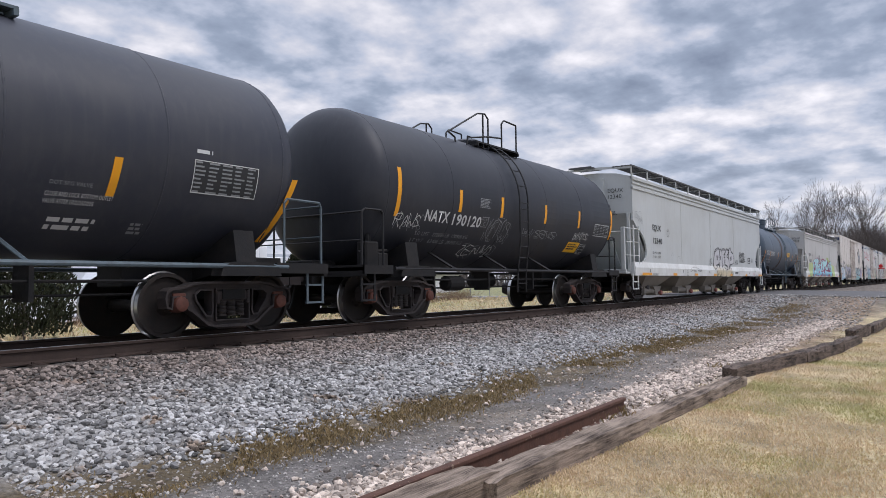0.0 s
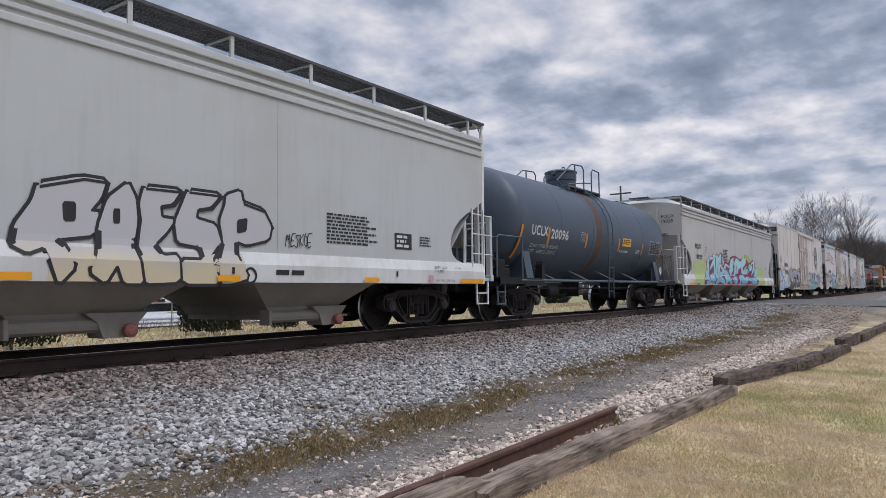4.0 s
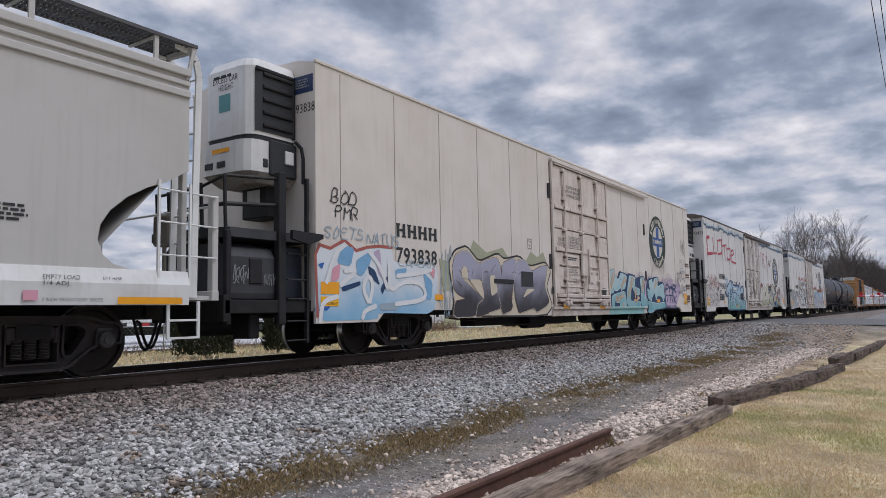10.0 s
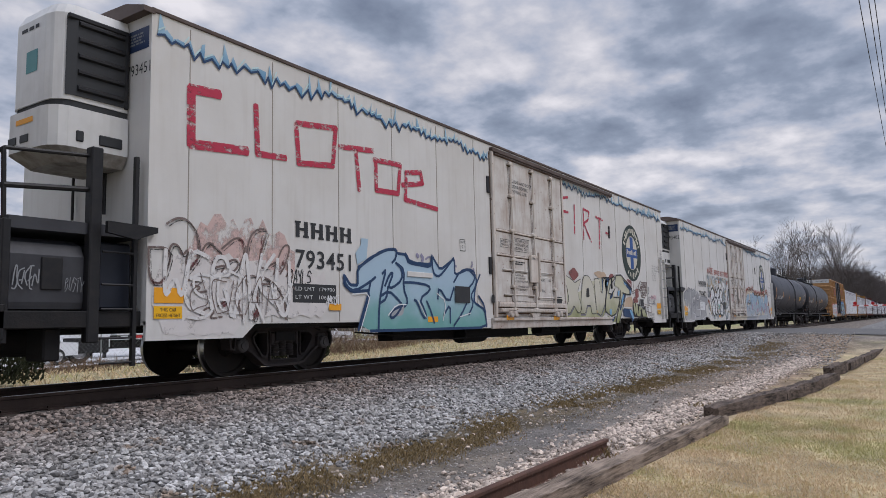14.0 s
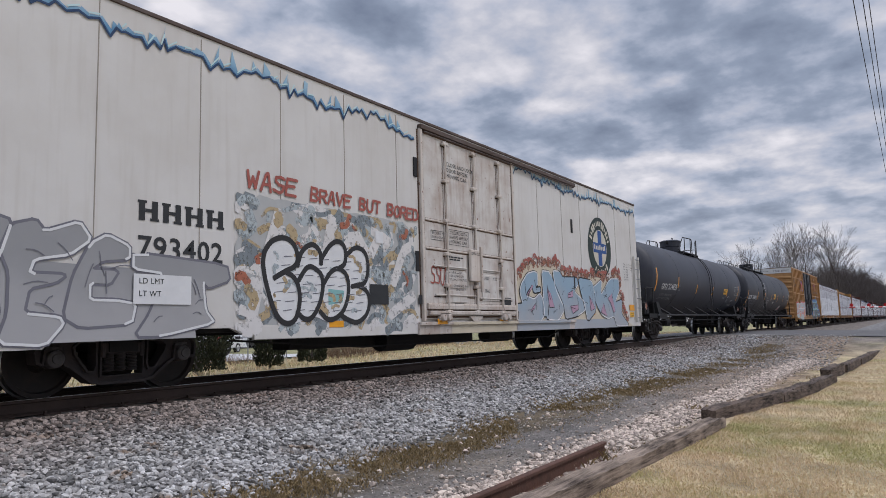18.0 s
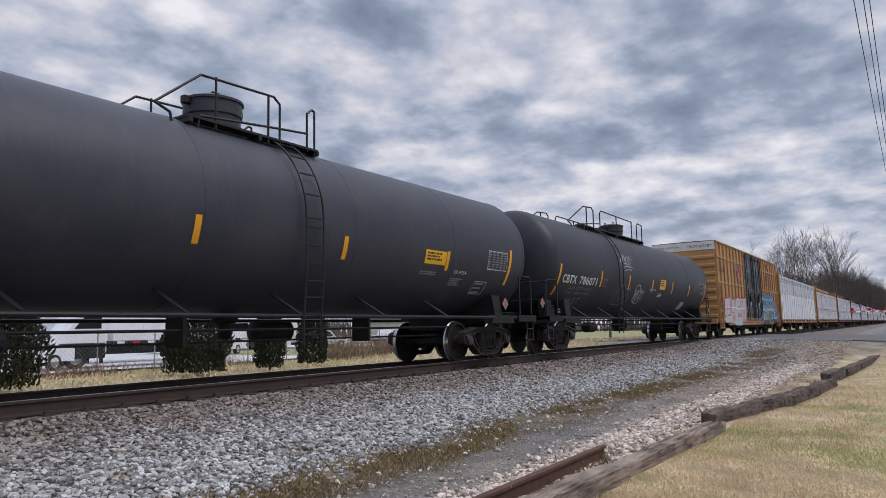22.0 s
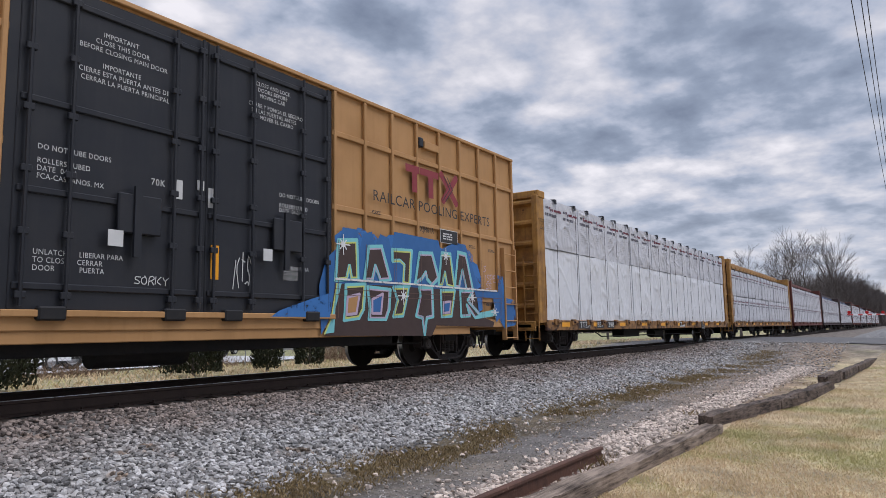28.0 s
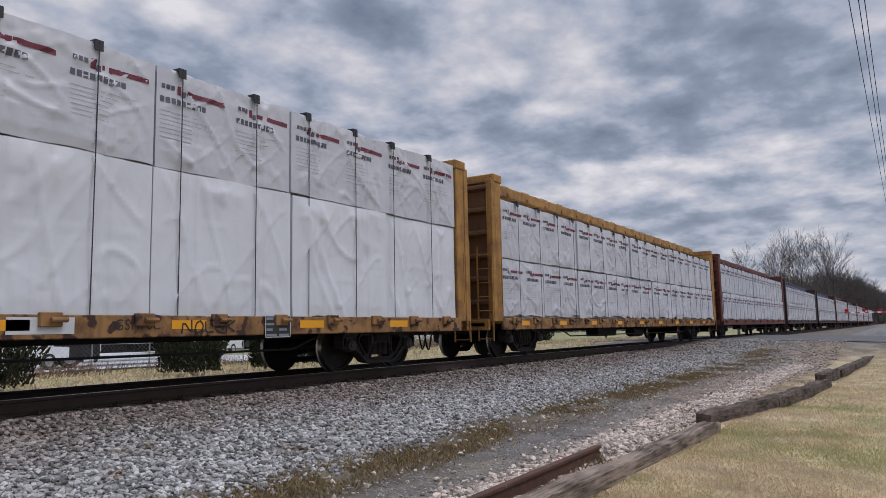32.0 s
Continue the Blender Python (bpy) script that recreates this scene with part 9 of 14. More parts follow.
G_REEF = fade("blue_to_teal_spray", (0.14, 0.33, 0.31), (0.34, 0.46, 0.56), 0.75, 1.6)
G_ASH = flat("ash_blue_spray", (0.40, 0.46, 0.48))
G_COBALT = flat("cobalt_spray", (0.035, 0.125, 0.33))
G_LIME_LINE = flat("lime_yellow_spray", (0.52, 0.58, 0.16))
G_UMBER = flat("umber_spray", (0.13, 0.075, 0.06))
G_COBALT_DRY = dry_brush("cobalt_overspray", (0.04, 0.15, 0.40), 0.52, (1.5, 1.5, 1.5))
G_ASHEN = flat("ashen_grey_spray", (0.41, 0.42, 0.42))
G_KHAKI = fade("khaki_to_olive_spray", (0.22, 0.235, 0.10), (0.47, 0.46, 0.34), 0.7, 1.5)
G_KHAKI_PALE = fade("khaki_to_cream_spray", (0.30, 0.30, 0.19), (0.52, 0.50, 0.42), 0.9, 1.4)
G_MAROON = dry_brush("maroon_overspray", (0.22, 0.075, 0.07), 0.56)
G_MAROON_DEEP = dry_brush("dry_maroon_spray", (0.13, 0.03, 0.035), 0.40, (5, 5, 5))
G_BLACK_DRY = dry_brush("dry_black_marker", (0.04, 0.036, 0.036), 0.46, (6, 6, 6))
G_WHITE_DRY = dry_brush("dry_white_spray", (0.64, 0.625, 0.615), 0.53, (3, 3, 3))
G_SLATE_DRY = dry_brush("dry_slate_brush", (0.20, 0.23, 0.25), 0.50, (5, 5, 3))
G_MIST_DRY = dry_brush("dry_mist_blue_brush", (0.40, 0.45, 0.47), 0.46, (4, 4, 3))
G_OCHRE_DRY = dry_brush("dry_ochre_brush", (0.42, 0.33, 0.20), 0.50, (4, 4, 3))
G_RUST_DRY = dry_brush("dry_rust_brush", (0.36, 0.13, 0.08), 0.48, (4, 4, 3))
G_CREST_DRY = dry_brush("dry_brick_overspray", (0.27, 0.12, 0.08), 0.44, (3, 3, 3))
G_SMEAR = dry_brush("smeared_brown_marker", (0.16, 0.12, 0.11), 0.52, (4, 4, 4))
G_ROSE_DRY = dry_brush("dry_crimson_brush", (0.42, 0.035, 0.07), 0.50, (2.5, 2.5, 5.0))
G_MESS = dry_brush("smeared_white_spray", (0.60, 0.57, 0.555), 0.56, (2, 2, 2))
G_BLUSH = dry_brush("smeared_blush_spray", (0.55, 0.40, 0.37), 0.47, (1.2, 1.2, 1.0))
G_VIOLET = flat("violet_grey_spray", (0.25, 0.24, 0.34))


def splashes(top, P, u0, u1, v0, v1, mats, n, seed, o, size=0.35):
    """Loose brush-like patches in several colours."""
    rng = random.Random(seed)
    for k, m in enumerate(mats):
        g = Geo()
        for _ in range(n):
            u, v = rng.uniform(u0, u1), rng.uniform(v0, v1)
            a, L = rng.uniform(0, 3.14), size * rng.uniform(0.3, 1.0)
            pts = [(u, v), (u + math.cos(a) * L * 0.5, v + math.sin(a) * L * 0.35), (u + math.cos(a + 0.6) * L, v + math.sin(a + 0.6) * L * 0.7)]
            pts = [(min(u1, max(u0, x)), min(v1, max(v0, y))) for x, y in pts]
            ribbon(g, smooth_line(pts, 1), size * rng.uniform(0.10, 0.32), P, o + 0.0006 * k)
        tagged(part("paint_layer", g, m, top), kind="stuff")


def stroke_set(top, rows, width, P, o, mat, name="outline", label="", rounds=1):
    """Hand-drawn paint strokes, each a smoothed line."""
    g = Geo()
    for i, pts in enumerate(rows):
        ribbon(g, smooth_line(pts, rounds) if rounds else pts, width, P, o + 0.0003 * (i % 9))
    return tagged(part(name, g, mat, top, label), kind="stuff")


def patches(top, rows, P, o, mat, name="paint_layer", levels=(), label=""):
    """Filled shapes of one colour, each a part of its own."""
    for i, pts in enumerate(rows):
        part(name, paint(round_off(pts), P, o + 0.0004 * i, levels), mat, top, label)


def icicles(car, P, u0, u1, v, seed):
    """The jagged painted fringe below the roof: blue flames over a dark zigzag line."""
    rng = random.Random(seed)
    low, u, k = [], u0, 0
    drift = 0.0
    while u < u1:
        drift = 0.2 * noise.noise((u * 0.8, seed, 2))
        low.append((u, v - 0.06 + drift + (rng.uniform(0.0, 0.07) if k % 2 else -rng.random() ** 2 * 0.15)))
        u += rng.uniform(0.05, 0.15)
        k += 1
    g = Geo()
    n = len(low)
    for i, (a, b) in enumerate(zip(low, low[1:])):
        tall = [0.03 + (0.32 * rng.random() if rng.random() < 0.22 else 0.06 * rng.random()) for _ in range(2)]
        o = 0.006 + 0.00004 * (i % 9)
        g.add([P(a[0], a[1], o), P(b[0], b[1], o), P(b[0] + 0.02, b[1] + tall[0], o), P(a[0] + 0.03, a[1] + tall[1], o)], [(0, 1, 2, 3)])
    top = tagged(part("painted_fringe", g, G_FRINGE, car, "jagged blue painted fringe"), kind="stuff")
    g = Geo()
    ribbon(g, low, 0.032, P, 0.009)
    tagged(part("paint_layer", g, G_NAVY, top), kind="stuff")
    g = Geo()
    for i in range(0, n - 2, 2):
        a, b = low[i], low[i + 1]
        if rng.random() < 0.7:
            ribbon(g, [(a[0] + 0.01, a[1] + 0.07), (b[0], b[1] + 0.05 + 0.06 * rng.random())], 0.022, P, 0.013)
    tagged(part("paint_layer", g, G_PALE, top), kind="stuff")


def data_panel(car, P, u0, u1, v0, v1, seed, back=None, line=None, cols=5, rows=8, name="data_panel"):
    """Framed table of unreadable figures."""
    t = part(name, panel(P, u0, u1, v0, v1, 0.005), back or M_BLACK_L, car, "framed data table")
    rng = random.Random(seed)
    g = Geo()
    for a, b, c, d in ((u0, u1, v0, v0 + 0.012), (u0, u1, v1 - 0.012, v1), (u0, u0 + 0.012, v0, v1), (u1 - 0.012, u1, v0, v1)):
        q = panel(P, a, b, c, d, 0.008)
        g.add(q.v, q.f)
    part("frame_line", g, line or M_WHITE_L, t)
    g = Geo()
    for r in range(rows):
        v = v1 - (v1 - v0) * (r + 0.35) / rows
        hh = (v1 - v0) / rows * 0.42
        for c in range(cols):
            a = u0 + (u1 - u0) * (c + 0.08) / cols
            q = panel(P, a, a + (u1 - u0) / cols * rng.uniform(0.45, 0.85), v - hh, v, 0.008, 1)
            g.add(q.v, q.f)
    tagged(part("table_bars", g, line or M_GREY_L, t), kind="stuff")
    return t


def yellow_panel(car, P, u0, u1, v0, v1, seed):
    t = part("emergency_panel", panel(P, u0, u1, v0, v1, 0.006), M_YELLOW_P, car, "yellow notice panel")
    bars(t, P, u0 + 0.06, v1 - 0.04, 3, (u1 - u0) - 0.1, (v1 - v0) * 0.13, M_BLACK_L, 0.009, seed=seed)


def diamond(car, P, u, v, r, mat, seed, name="placard"):
    g = Geo().add([P(u - r, v, 0.02), P(u, v - r, 0.02), P(u + r, v, 0.02), P(u, v + r, 0.02)], [(0, 1, 2, 3)])
    t = part(name, g, M_WHITE_L, car, "diamond hazard placard")
    g = Geo().add([P(u - r * 0.9, v, 0.024), P(u, v - r * 0.9, 0.024), P(u + r * 0.9, v, 0.024), P(u, v + r * 0.9, 0.024)], [(0, 1, 2, 3)])
    part("placard_face", g, mat, t)
    return t


def plate_c(car, P, u, v, w, h, mat, o=0.005, second="C"):
    g = Geo()
    t = 0.014
    for a, b, c, d in ((u, u + w, v, v + t), (u, u + w, v + h - t, v + h), (u, u + t, v, v + h), (u + w - t, u + w, v, v + h)):
        q = panel(P, a, b, c, d, o, 1)
        g.add(q.v, q.f)
    part("plate_frame", g, mat, car)
    put_words(car, second, h * 0.36, P, u + w * 0.33, v + h * 0.15, mat, o)
    put_words(car, "PLATE", h * 0.17, P, u + w * 0.14, v + h * 0.66, mat, o)


LT = M_BARS_DULL
# dull black tank
M_PATCH = material("fresh_black_patch_paint", (0.016, 0.018, 0.024), 0.4, dark=(0.028, 0.03, 0.037), scale=1.4, amount=0.6, streak=0.3)
M_PATCH_DUSTY = material("dusty_patch_paint", (0.030, 0.031, 0.038), 0.55, dark=(0.052, 0.05, 0.052), scale=2.0, amount=0.9, streak=0.6)
c, P = tank_car("tank_car", "dull black tank car with amber strips and white stencilling", 2.45, 6.3, 1.53, 2.6, 5.55, M_TANK_GREY, M_STEEL_GREY, 4.33, (0, 0.45, 0.25), (-0.6, 1.4), -0.5, rail_set(-2.3, -1.1, -0.6, [-0.85], [(0.0, 0.75)]), [(2.18, 1.84, 2.31, 0.03, None), (4.80, 1.4, 2.35, 0.28, None)])
keep(c, 2.45)
data_panel(c, P, 3.27, 4.36, 1.99, 2.43, 1)
bars(c, P, 3.3, 2.57, 1, 0.34, 0.05, M_WHITE_L, seed=1)
put_words(c, "DOT SPG VALVE", 0.045, P, 1.44, 1.92, M_GREY_L)
put_words(c, "CLOSE AND LOCK BOTTOM OUTLET", 0.05, P, 1.42, 1.79, M_WHITE_L, width=0.82)
put_words(c, "VALVE AFTER UNLOADING", 0.05, P, 1.42, 1.71, M_WHITE_L, width=0.6)
bars(c, P, 1.55, 1.56, 2, 0.75, 0.05, M_WHITE_L, seed=3)
bars(c, P, 2.6, 1.55, 3, 0.22, 0.03, M_GREY_L, seed=4)
# black tank, chalk tags
c, P = tank_car("tank_car", "black tank car with white lettering and scrawled tags", 15.1, 6.3, 1.545, 2.6, 5.85, M_TANK_BLACK, M_STEEL_BLACK, 4.33, (-0.3, 0.4, 0.05), (-1.2, 0.8), -0.36, rail_set(-2.31, -1.09, -0.62, [-0.85], [(0.02, 0.75)]), [(-5.0, 1.98, 2.88, 0, None), (-2.96, 2.2, 2.66, 0, None), (-1.26, 2.2, 2.66, 0, None), (0.9, 2.2, 2.66, 0, None), (2.9, 2.2, 2.66, 0, None), (5.2, 1.98, 2.85, 0, None)])
keep(c, 15.1)
for u0, u1, v0, v1, m in ((-2.2, -1.45, 2.25, 2.8, M_PATCH), (0.62, 1.5, 1.9, 2.8, M_PATCH_DUSTY), (1.92, 3.2, 2.12, 2.95, M_PATCH), (3.86, 5.25, 2.15, 3.05, M_PATCH), (0.0, 1.5, 1.36, 1.88, M_PATCH_DUSTY), (-2.4, -0.8, 1.7, 2.15, M_PATCH_DUSTY)):
    part("repaint_patch", panel(P, u0, u1, v0, v1, 0.0016, 6), m, c, "repainted patch of black paint")
put_words(c, "NATX", 0.21, P, -4.1, 1.96, M_WHITE_L, weight=0.006, width=0.80)
put_words(c, "190120", 0.21, P, -3.2, 1.94, M_WHITE_L, weight=0.006, width=1.08)
put_words(c, "LD LMT   222600 LB  100960 KG", 0.07, P, -4.2, 1.68, M_GREY_L, width=1.85)
put_words(c, "LT WT    63400 LB  28760 KG", 0.07, P, -4.25, 1.55, M_GREY_L, width=1.8)
plate_c(c, P, -2.03, 1.95, 0.24, 0.22, M_GREY_L)
bars(c, P, -2.2, 2.56, 7, 0.42, 0.018, M_GREY_L, seed=2)
put_words(c, "NATX 190120", 0.12, on_end(-5.55), -0.55, 3.0, M_WHITE_L)
for i, (txt, u, v, w, h) in enumerate((("RAWS", -5.0, 1.80, 0.8, 0.24), ("KETCH", -1.8, 1.72, 1.0, 0.4), ("ZENWD", -2.4, 1.36, 1.4, 0.22), ("WISENS", -0.1, 1.86, 1.7, 0.16), ("BOOTS", 2.75, 1.9, 0.9, 0.18))):
    scrawl(c, txt, P, u, v, w, h, M_GREY_L if i % 2 else M_WHITE_L, 0.017, i + 40, wild=0.26)
    scrawl(c, txt, P, u + 0.05, v - 0.03, w * 1.05, h * 1.1, M_GREY_L, 0.010, i + 80, 0.009, wild=0.3)
yellow_panel(c, P, 2.6, 3.35, 1.55, 1.82, 4)
data_panel(c, P, 3.98, 5.0, 2.04, 2.38, 5)
data_panel(c, P, 3.42, 3.78, 1.52, 1.78, 6, cols=2, rows=3)
# pale hopper


def hopper_marks(c, P, number, x0):
    put_words(c, "EQUX", 0.19, P, -7.79, 2.46, M_BLACK_L, weight=0.006, width=0.88)
    put_words(c, number, 0.19, P, -7.81, 2.01, M_BLACK_L, weight=0.006, width=0.95)
    put_words(c, "LD LMT 220700", 0.075, P, -7.83, 1.65, M_BLACK_L, width=0.85)
    put_words(c, "LT WT   65300", 0.075, P, -7.83, 1.51, M_BLACK_L, width=0.83)
    plate_c(c, P, -6.23, 2.3, 0.25, 0.26, M_BLACK_L)
    E = on_end(-9.66)
    put_words(c, "EQUX", 0.13, E, 0.78, 3.62, M_BLACK_L)
    put_words(c, number, 0.13, E, 0.76, 3.42, M_BLACK_L)
    bars(c, E, 0.76, 3.0, 4, 0.35, 0.02, M_BLACK_L, seed=3)
    S = on_side(-1.665)
    for u, w in ((-9.08, 0.92), (-5.86, 0.46), (-3.1, 0.4), (-0.28, 0.4), (2.55, 0.38), (5.6, 0.38), (8.6, 0.9)):
        part("reflective_strip", panel(S, u, u + w, 0.91, 0.995, 0.022, 1), M_BARS, c, "amber reflective strip")
    bars(c, S, -8.0, 0.97, 2, 0.7, 0.022, M_BLACK_L, seed=4)
    put_words(c, "EMPTY LOAD", 0.05, S, 7.72, 1.19, M_BLACK_L, width=0.42)
    put_words(c, "1/4 ADJ.", 0.05, S, 7.72, 1.12, M_BLACK_L, width=0.3)
    put_words(c, "2 INCH TREAD COMP. SHOES", 0.04, S, 7.72, 0.94, M_BLACK_L, width=0.7)
    put_words(c, "LIFT HERE", 0.035, S, 8.42, 1.2, M_BLACK_L)
    part("decal", panel(S, 7.52, 7.68, 0.95, 1.06, 0.003, 1), G_PINK, c)
    for k in range(5):
        u = -8.3 + k * 3.7
        part("sill_hole", panel(S, u, u + 0.05, 1.02, 1.12, 0.003, 1), M_BLACK_L, c)
    # faint vertical panel seams
    for k in range(3):
        u = -4.5 + k * 4.1
        part("panel_seam", Geo().box(u - 0.004, u + 0.004, -1.604, -1.599, 1.4, 3.66), M_SEAM2, c)


M_SEAM2 = flat("weld_line_paint", (0.40, 0.40, 0.39))
c = hopper_car("covered_hopper", "pale grey covered hopper with a white sill", 31.68, M_HOPPER)
keep(c, 31.68)
P = on_side(-1.605)
hopper_marks(c, P, "12340", 31.68)
T = on_hopper()
BENDS = (0.9, 1.16, 1.34, 1.42)
PAESR = ([(0.19, 1.98), (0.68, 2.12), (0.98, 2.11), (0.92, 1.9), (0.78, 1.72), (0.9, 1.72), (0.85, 1.45), (0.4, 1.38), (0.5, 1.29), (0.6, 1.06), (0.43, 0.87), (0.34, 1.1), (0.27, 1.29), (0.08, 1.21), (-0.08, 1.3), (-0.04, 1.51), (0.14, 1.79)],
         [(1.26, 2.12), (1.36, 1.94), (1.39, 1.65), (1.34, 1.32), (1.4, 1.15), (1.46, 0.88), (1.21, 0.88), (1.11, 1.12), (0.97, 0.88), (0.78, 1.01), (0.88, 1.26), (0.89, 1.55), (1, 1.9)],)
PAESR += ([(1.48, 2.1), (2.01, 2.11), (1.88, 1.92), (1.7, 1.88), (1.72, 1.72), (1.92, 1.71), (1.79, 1.53), (1.63, 1.38), (1.73, 1.23), (1.95, 1.25), (1.99, 0.9), (1.47, 0.88), (1.44, 1.17), (1.35, 1.37), (1.46, 1.63), (1.42, 1.88)],
          [(2.11, 2.12), (2.64, 2.12), (2.47, 1.93), (2.26, 1.89), (2.23, 1.75), (2.56, 1.69), (2.66, 1.42), (2.46, 1.2), (2.63, 0.88), (2.03, 0.88), (1.99, 1.19), (2.33, 1.19), (2.29, 1.38), (1.96, 1.42), (1.92, 1.68), (2.03, 1.93)],
          [(2.98, 2.21), (3.02, 2.05), (3.4, 1.97), (3.56, 1.74), (3.51, 1.54), (3.1, 1.44), (2.92, 1.49), (2.91, 1.26), (3.11, 0.96), (2.81, 0.88), (2.63, 0.88), (2.57, 1.2), (2.69, 1.48), (2.63, 1.75), (2.72, 1.98), (2.74, 2.12)],)
G_STRAW = fade("straw_to_grey_spray", (0.60, 0.52, 0.36), (0.47, 0.465, 0.48), 1.0, 1.45)
t = part("graffiti", paint([(0.3, 0.9), (3.1, 0.9), (3.0, 1.3), (0.35, 1.3)], T, 0.003, BENDS), G_STRAW, c, "black outlined block-letter tag over straw-coloured paint")
for i, pts in enumerate(PAESR):
    letter(t, pts, T, 0.005 + 0.003 * (i % 2), G_STRAW, G_BLACK, 0.085, BENDS)
    # heavy drop edge under the upper strokes
    stroke_set(t, [[(a + 0.035, b - 0.03) for a, b in pts[:4]]], 0.035, T, 0.0125, G_BLACK, "drop_edge", rounds=0)
patches(t, ([(0.46, 1.81), (0.62, 1.82), (0.62, 1.59), (0.48, 1.58)], [(1.07, 1.78), (1.16, 1.79), (1.16, 1.6), (1.07, 1.6)], [(2.92, 1.79), (3.11, 1.83), (3.09, 1.63), (2.92, 1.59)]), T, 0.014, G_BLACK, "letter_hole")
stroke_set(t, ([(3.03, 1.0), (3.06, 1.08), (3.14, 1.11), (3.22, 1.06), (3.25, 0.98), (3.2, 0.9), (3.1, 0.89), (3.03, 0.95), (3.03, 1.0)],), 0.035, T, 0.006, G_BLACK)
scrawl(c, "BH", T, -0.64, 1.38, 0.3, 0.26, G_BLACK, 0.02, 31, wild=0.25, rounds=2)
part("data_patch", panel(P, 6.53, 7.04, 1.53, 1.83, 0.004, 1), M_BLACK_L, c, "black data patch")
bars(c, P, 6.58, 1.79, 3, 0.38, 0.05, M_WHITE_L, 0.008, seed=12)
bars(c, T, 3.62, 1.09, 1, 0.8, 0.075, M_BLACK_L, 0.004, seed=13, name="owner_mark")
scrawl(c, "MESKOE", P, 3.85, 1.46, 0.54, 0.2, G_BLACK, 0.015, 3, wild=0.2)
for k, line in enumerate(("VX", "VENT", "VALVE")):
    put_words(c, line, 0.06, T, -4.08, 1.07 - 0.085 * k, M_BLACK_L, 0.005)
stroke_set(c, ([(-3.43, 1.16), (-3.53, 1.18), (-3.62, 1.14), (-3.59, 1.06), (-3.44, 1.08), (-3.3, 1.13), (-3.2, 1.12)], [(-3.2, 1.07), (-3.13, 1.16), (-3.18, 1.06), (-3.1, 1.12), (-3.06, 1.08), (-3.11, 1.05)], [(-3.06, 1.08), (-3.0, 1.13), (-3.01, 1.06), (-2.95, 1.13), (-2.92, 1.06), (-2.88, 1.12), (-2.82, 1.07)], [(-2.7, 1.17), (-2.55, 1.2), (-2.41, 1.16), (-2.47, 1.09), (-2.59, 1.12)], [(-2.41, 1.06), (-2.37, 1.17), (-2.38, 1.06), (-2.31, 1.17)], [(-2.31, 1.06), (-2.24, 1.15), (-2.28, 1.08)], [(-2.24, 1.12), (-2.19, 1.19), (-2.21, 1.07), (-2.14, 1.14), (-2.16, 1.07)], [(-2.11, 1.15), (-2.04, 1.13), (-2.11, 1.05), (-2.02, 1.07)]), 0.013, T, 0.006, G_BLACK, "graffiti_tag", "flowing thin marker signature", 2)
stroke_set(c, ([(-3.4, 1.25), (-3.37, 1.23), (-3.32, 1.26)], [(-3.3, 1.24), (-3.27, 1.22), (-3.23, 1.25)], [(-3.21, 1.24), (-3.17, 1.22), (-3.13, 1.25)], [(-3.11, 1.24), (-3.07, 1.22), (-3.03, 1.25)], [(-3.01, 1.23), (-2.97, 1.21), (-2.92, 1.24)], [(-2.9, 1.23), (-2.86, 1.21), (-2.82, 1.24)], [(-2.8, 1.22), (-2.76, 1.2), (-2.71, 1.23)], [(-2.69, 1.22), (-2.65, 1.2), (-2.6, 1.23)]), 0.008, T, 0.006, G_BLACK, "graffiti_tag", "", 1)
g = Geo()
ribbon(g, [(-9.55, 2.98), (-9.45, 2.80), (-9.2, 2.76), (-9.05, 2.66), (-8.98, 2.42), (-8.86, 2.2), (-8.74, 2.12), (-8.68, 2.3), (-8.72, 2.6), (-8.84, 2.85), (-8.9, 3.02), (-9.1, 2.98), (-9.55, 2.98)], 0.008, P, 0.004)
for k in range(14):
    ribbon(g, [(-9.4 + k * 0.048, 2.95 - 0.012 * k), (-9.38 + k * 0.048, 2.83 - 0.02 * k)], 0.009, P, 0.005)
ribbon(g, [(-8.92, 1.42), (-8.8, 1.4), (-8.75, 1.6), (-8.85, 1.7), (-8.95, 1.58), (-8.92, 1.42)], 0.012, P, 0.004)
ribbon(g, [(-8.83, 1.7), (-8.78, 1.86), (-8.65, 1.9), (-8.78, 1.78), (-8.9, 1.88), (-8.95, 1.8), (-8.8, 1.78)], 0.012, P, 0.004)
tagged(part("pencil_drawing", g, M_GREY_L, c), kind="stuff")
stroke_set(c, ([(-5.07, 1.4), (-5.04, 1.61), (-4.9, 1.52), (-4.73, 1.63), (-4.78, 1.42)], [(-5.04, 1.61), (-4.73, 1.63)], [(-5.8, 1.6), (-5.75, 1.71), (-5.61, 1.74), (-5.55, 1.64)]), 0.006, P, 0.004, M_GREY_L, "pencil_drawing", "", 0)
bars(c, P, 4.75, 2.05, 9, 1.3, 0.034, M_BLACK_L, seed=8)
bars(c, P, 7.3, 1.8, 4, 0.4, 0.03, M_BLACK_L, seed=9)
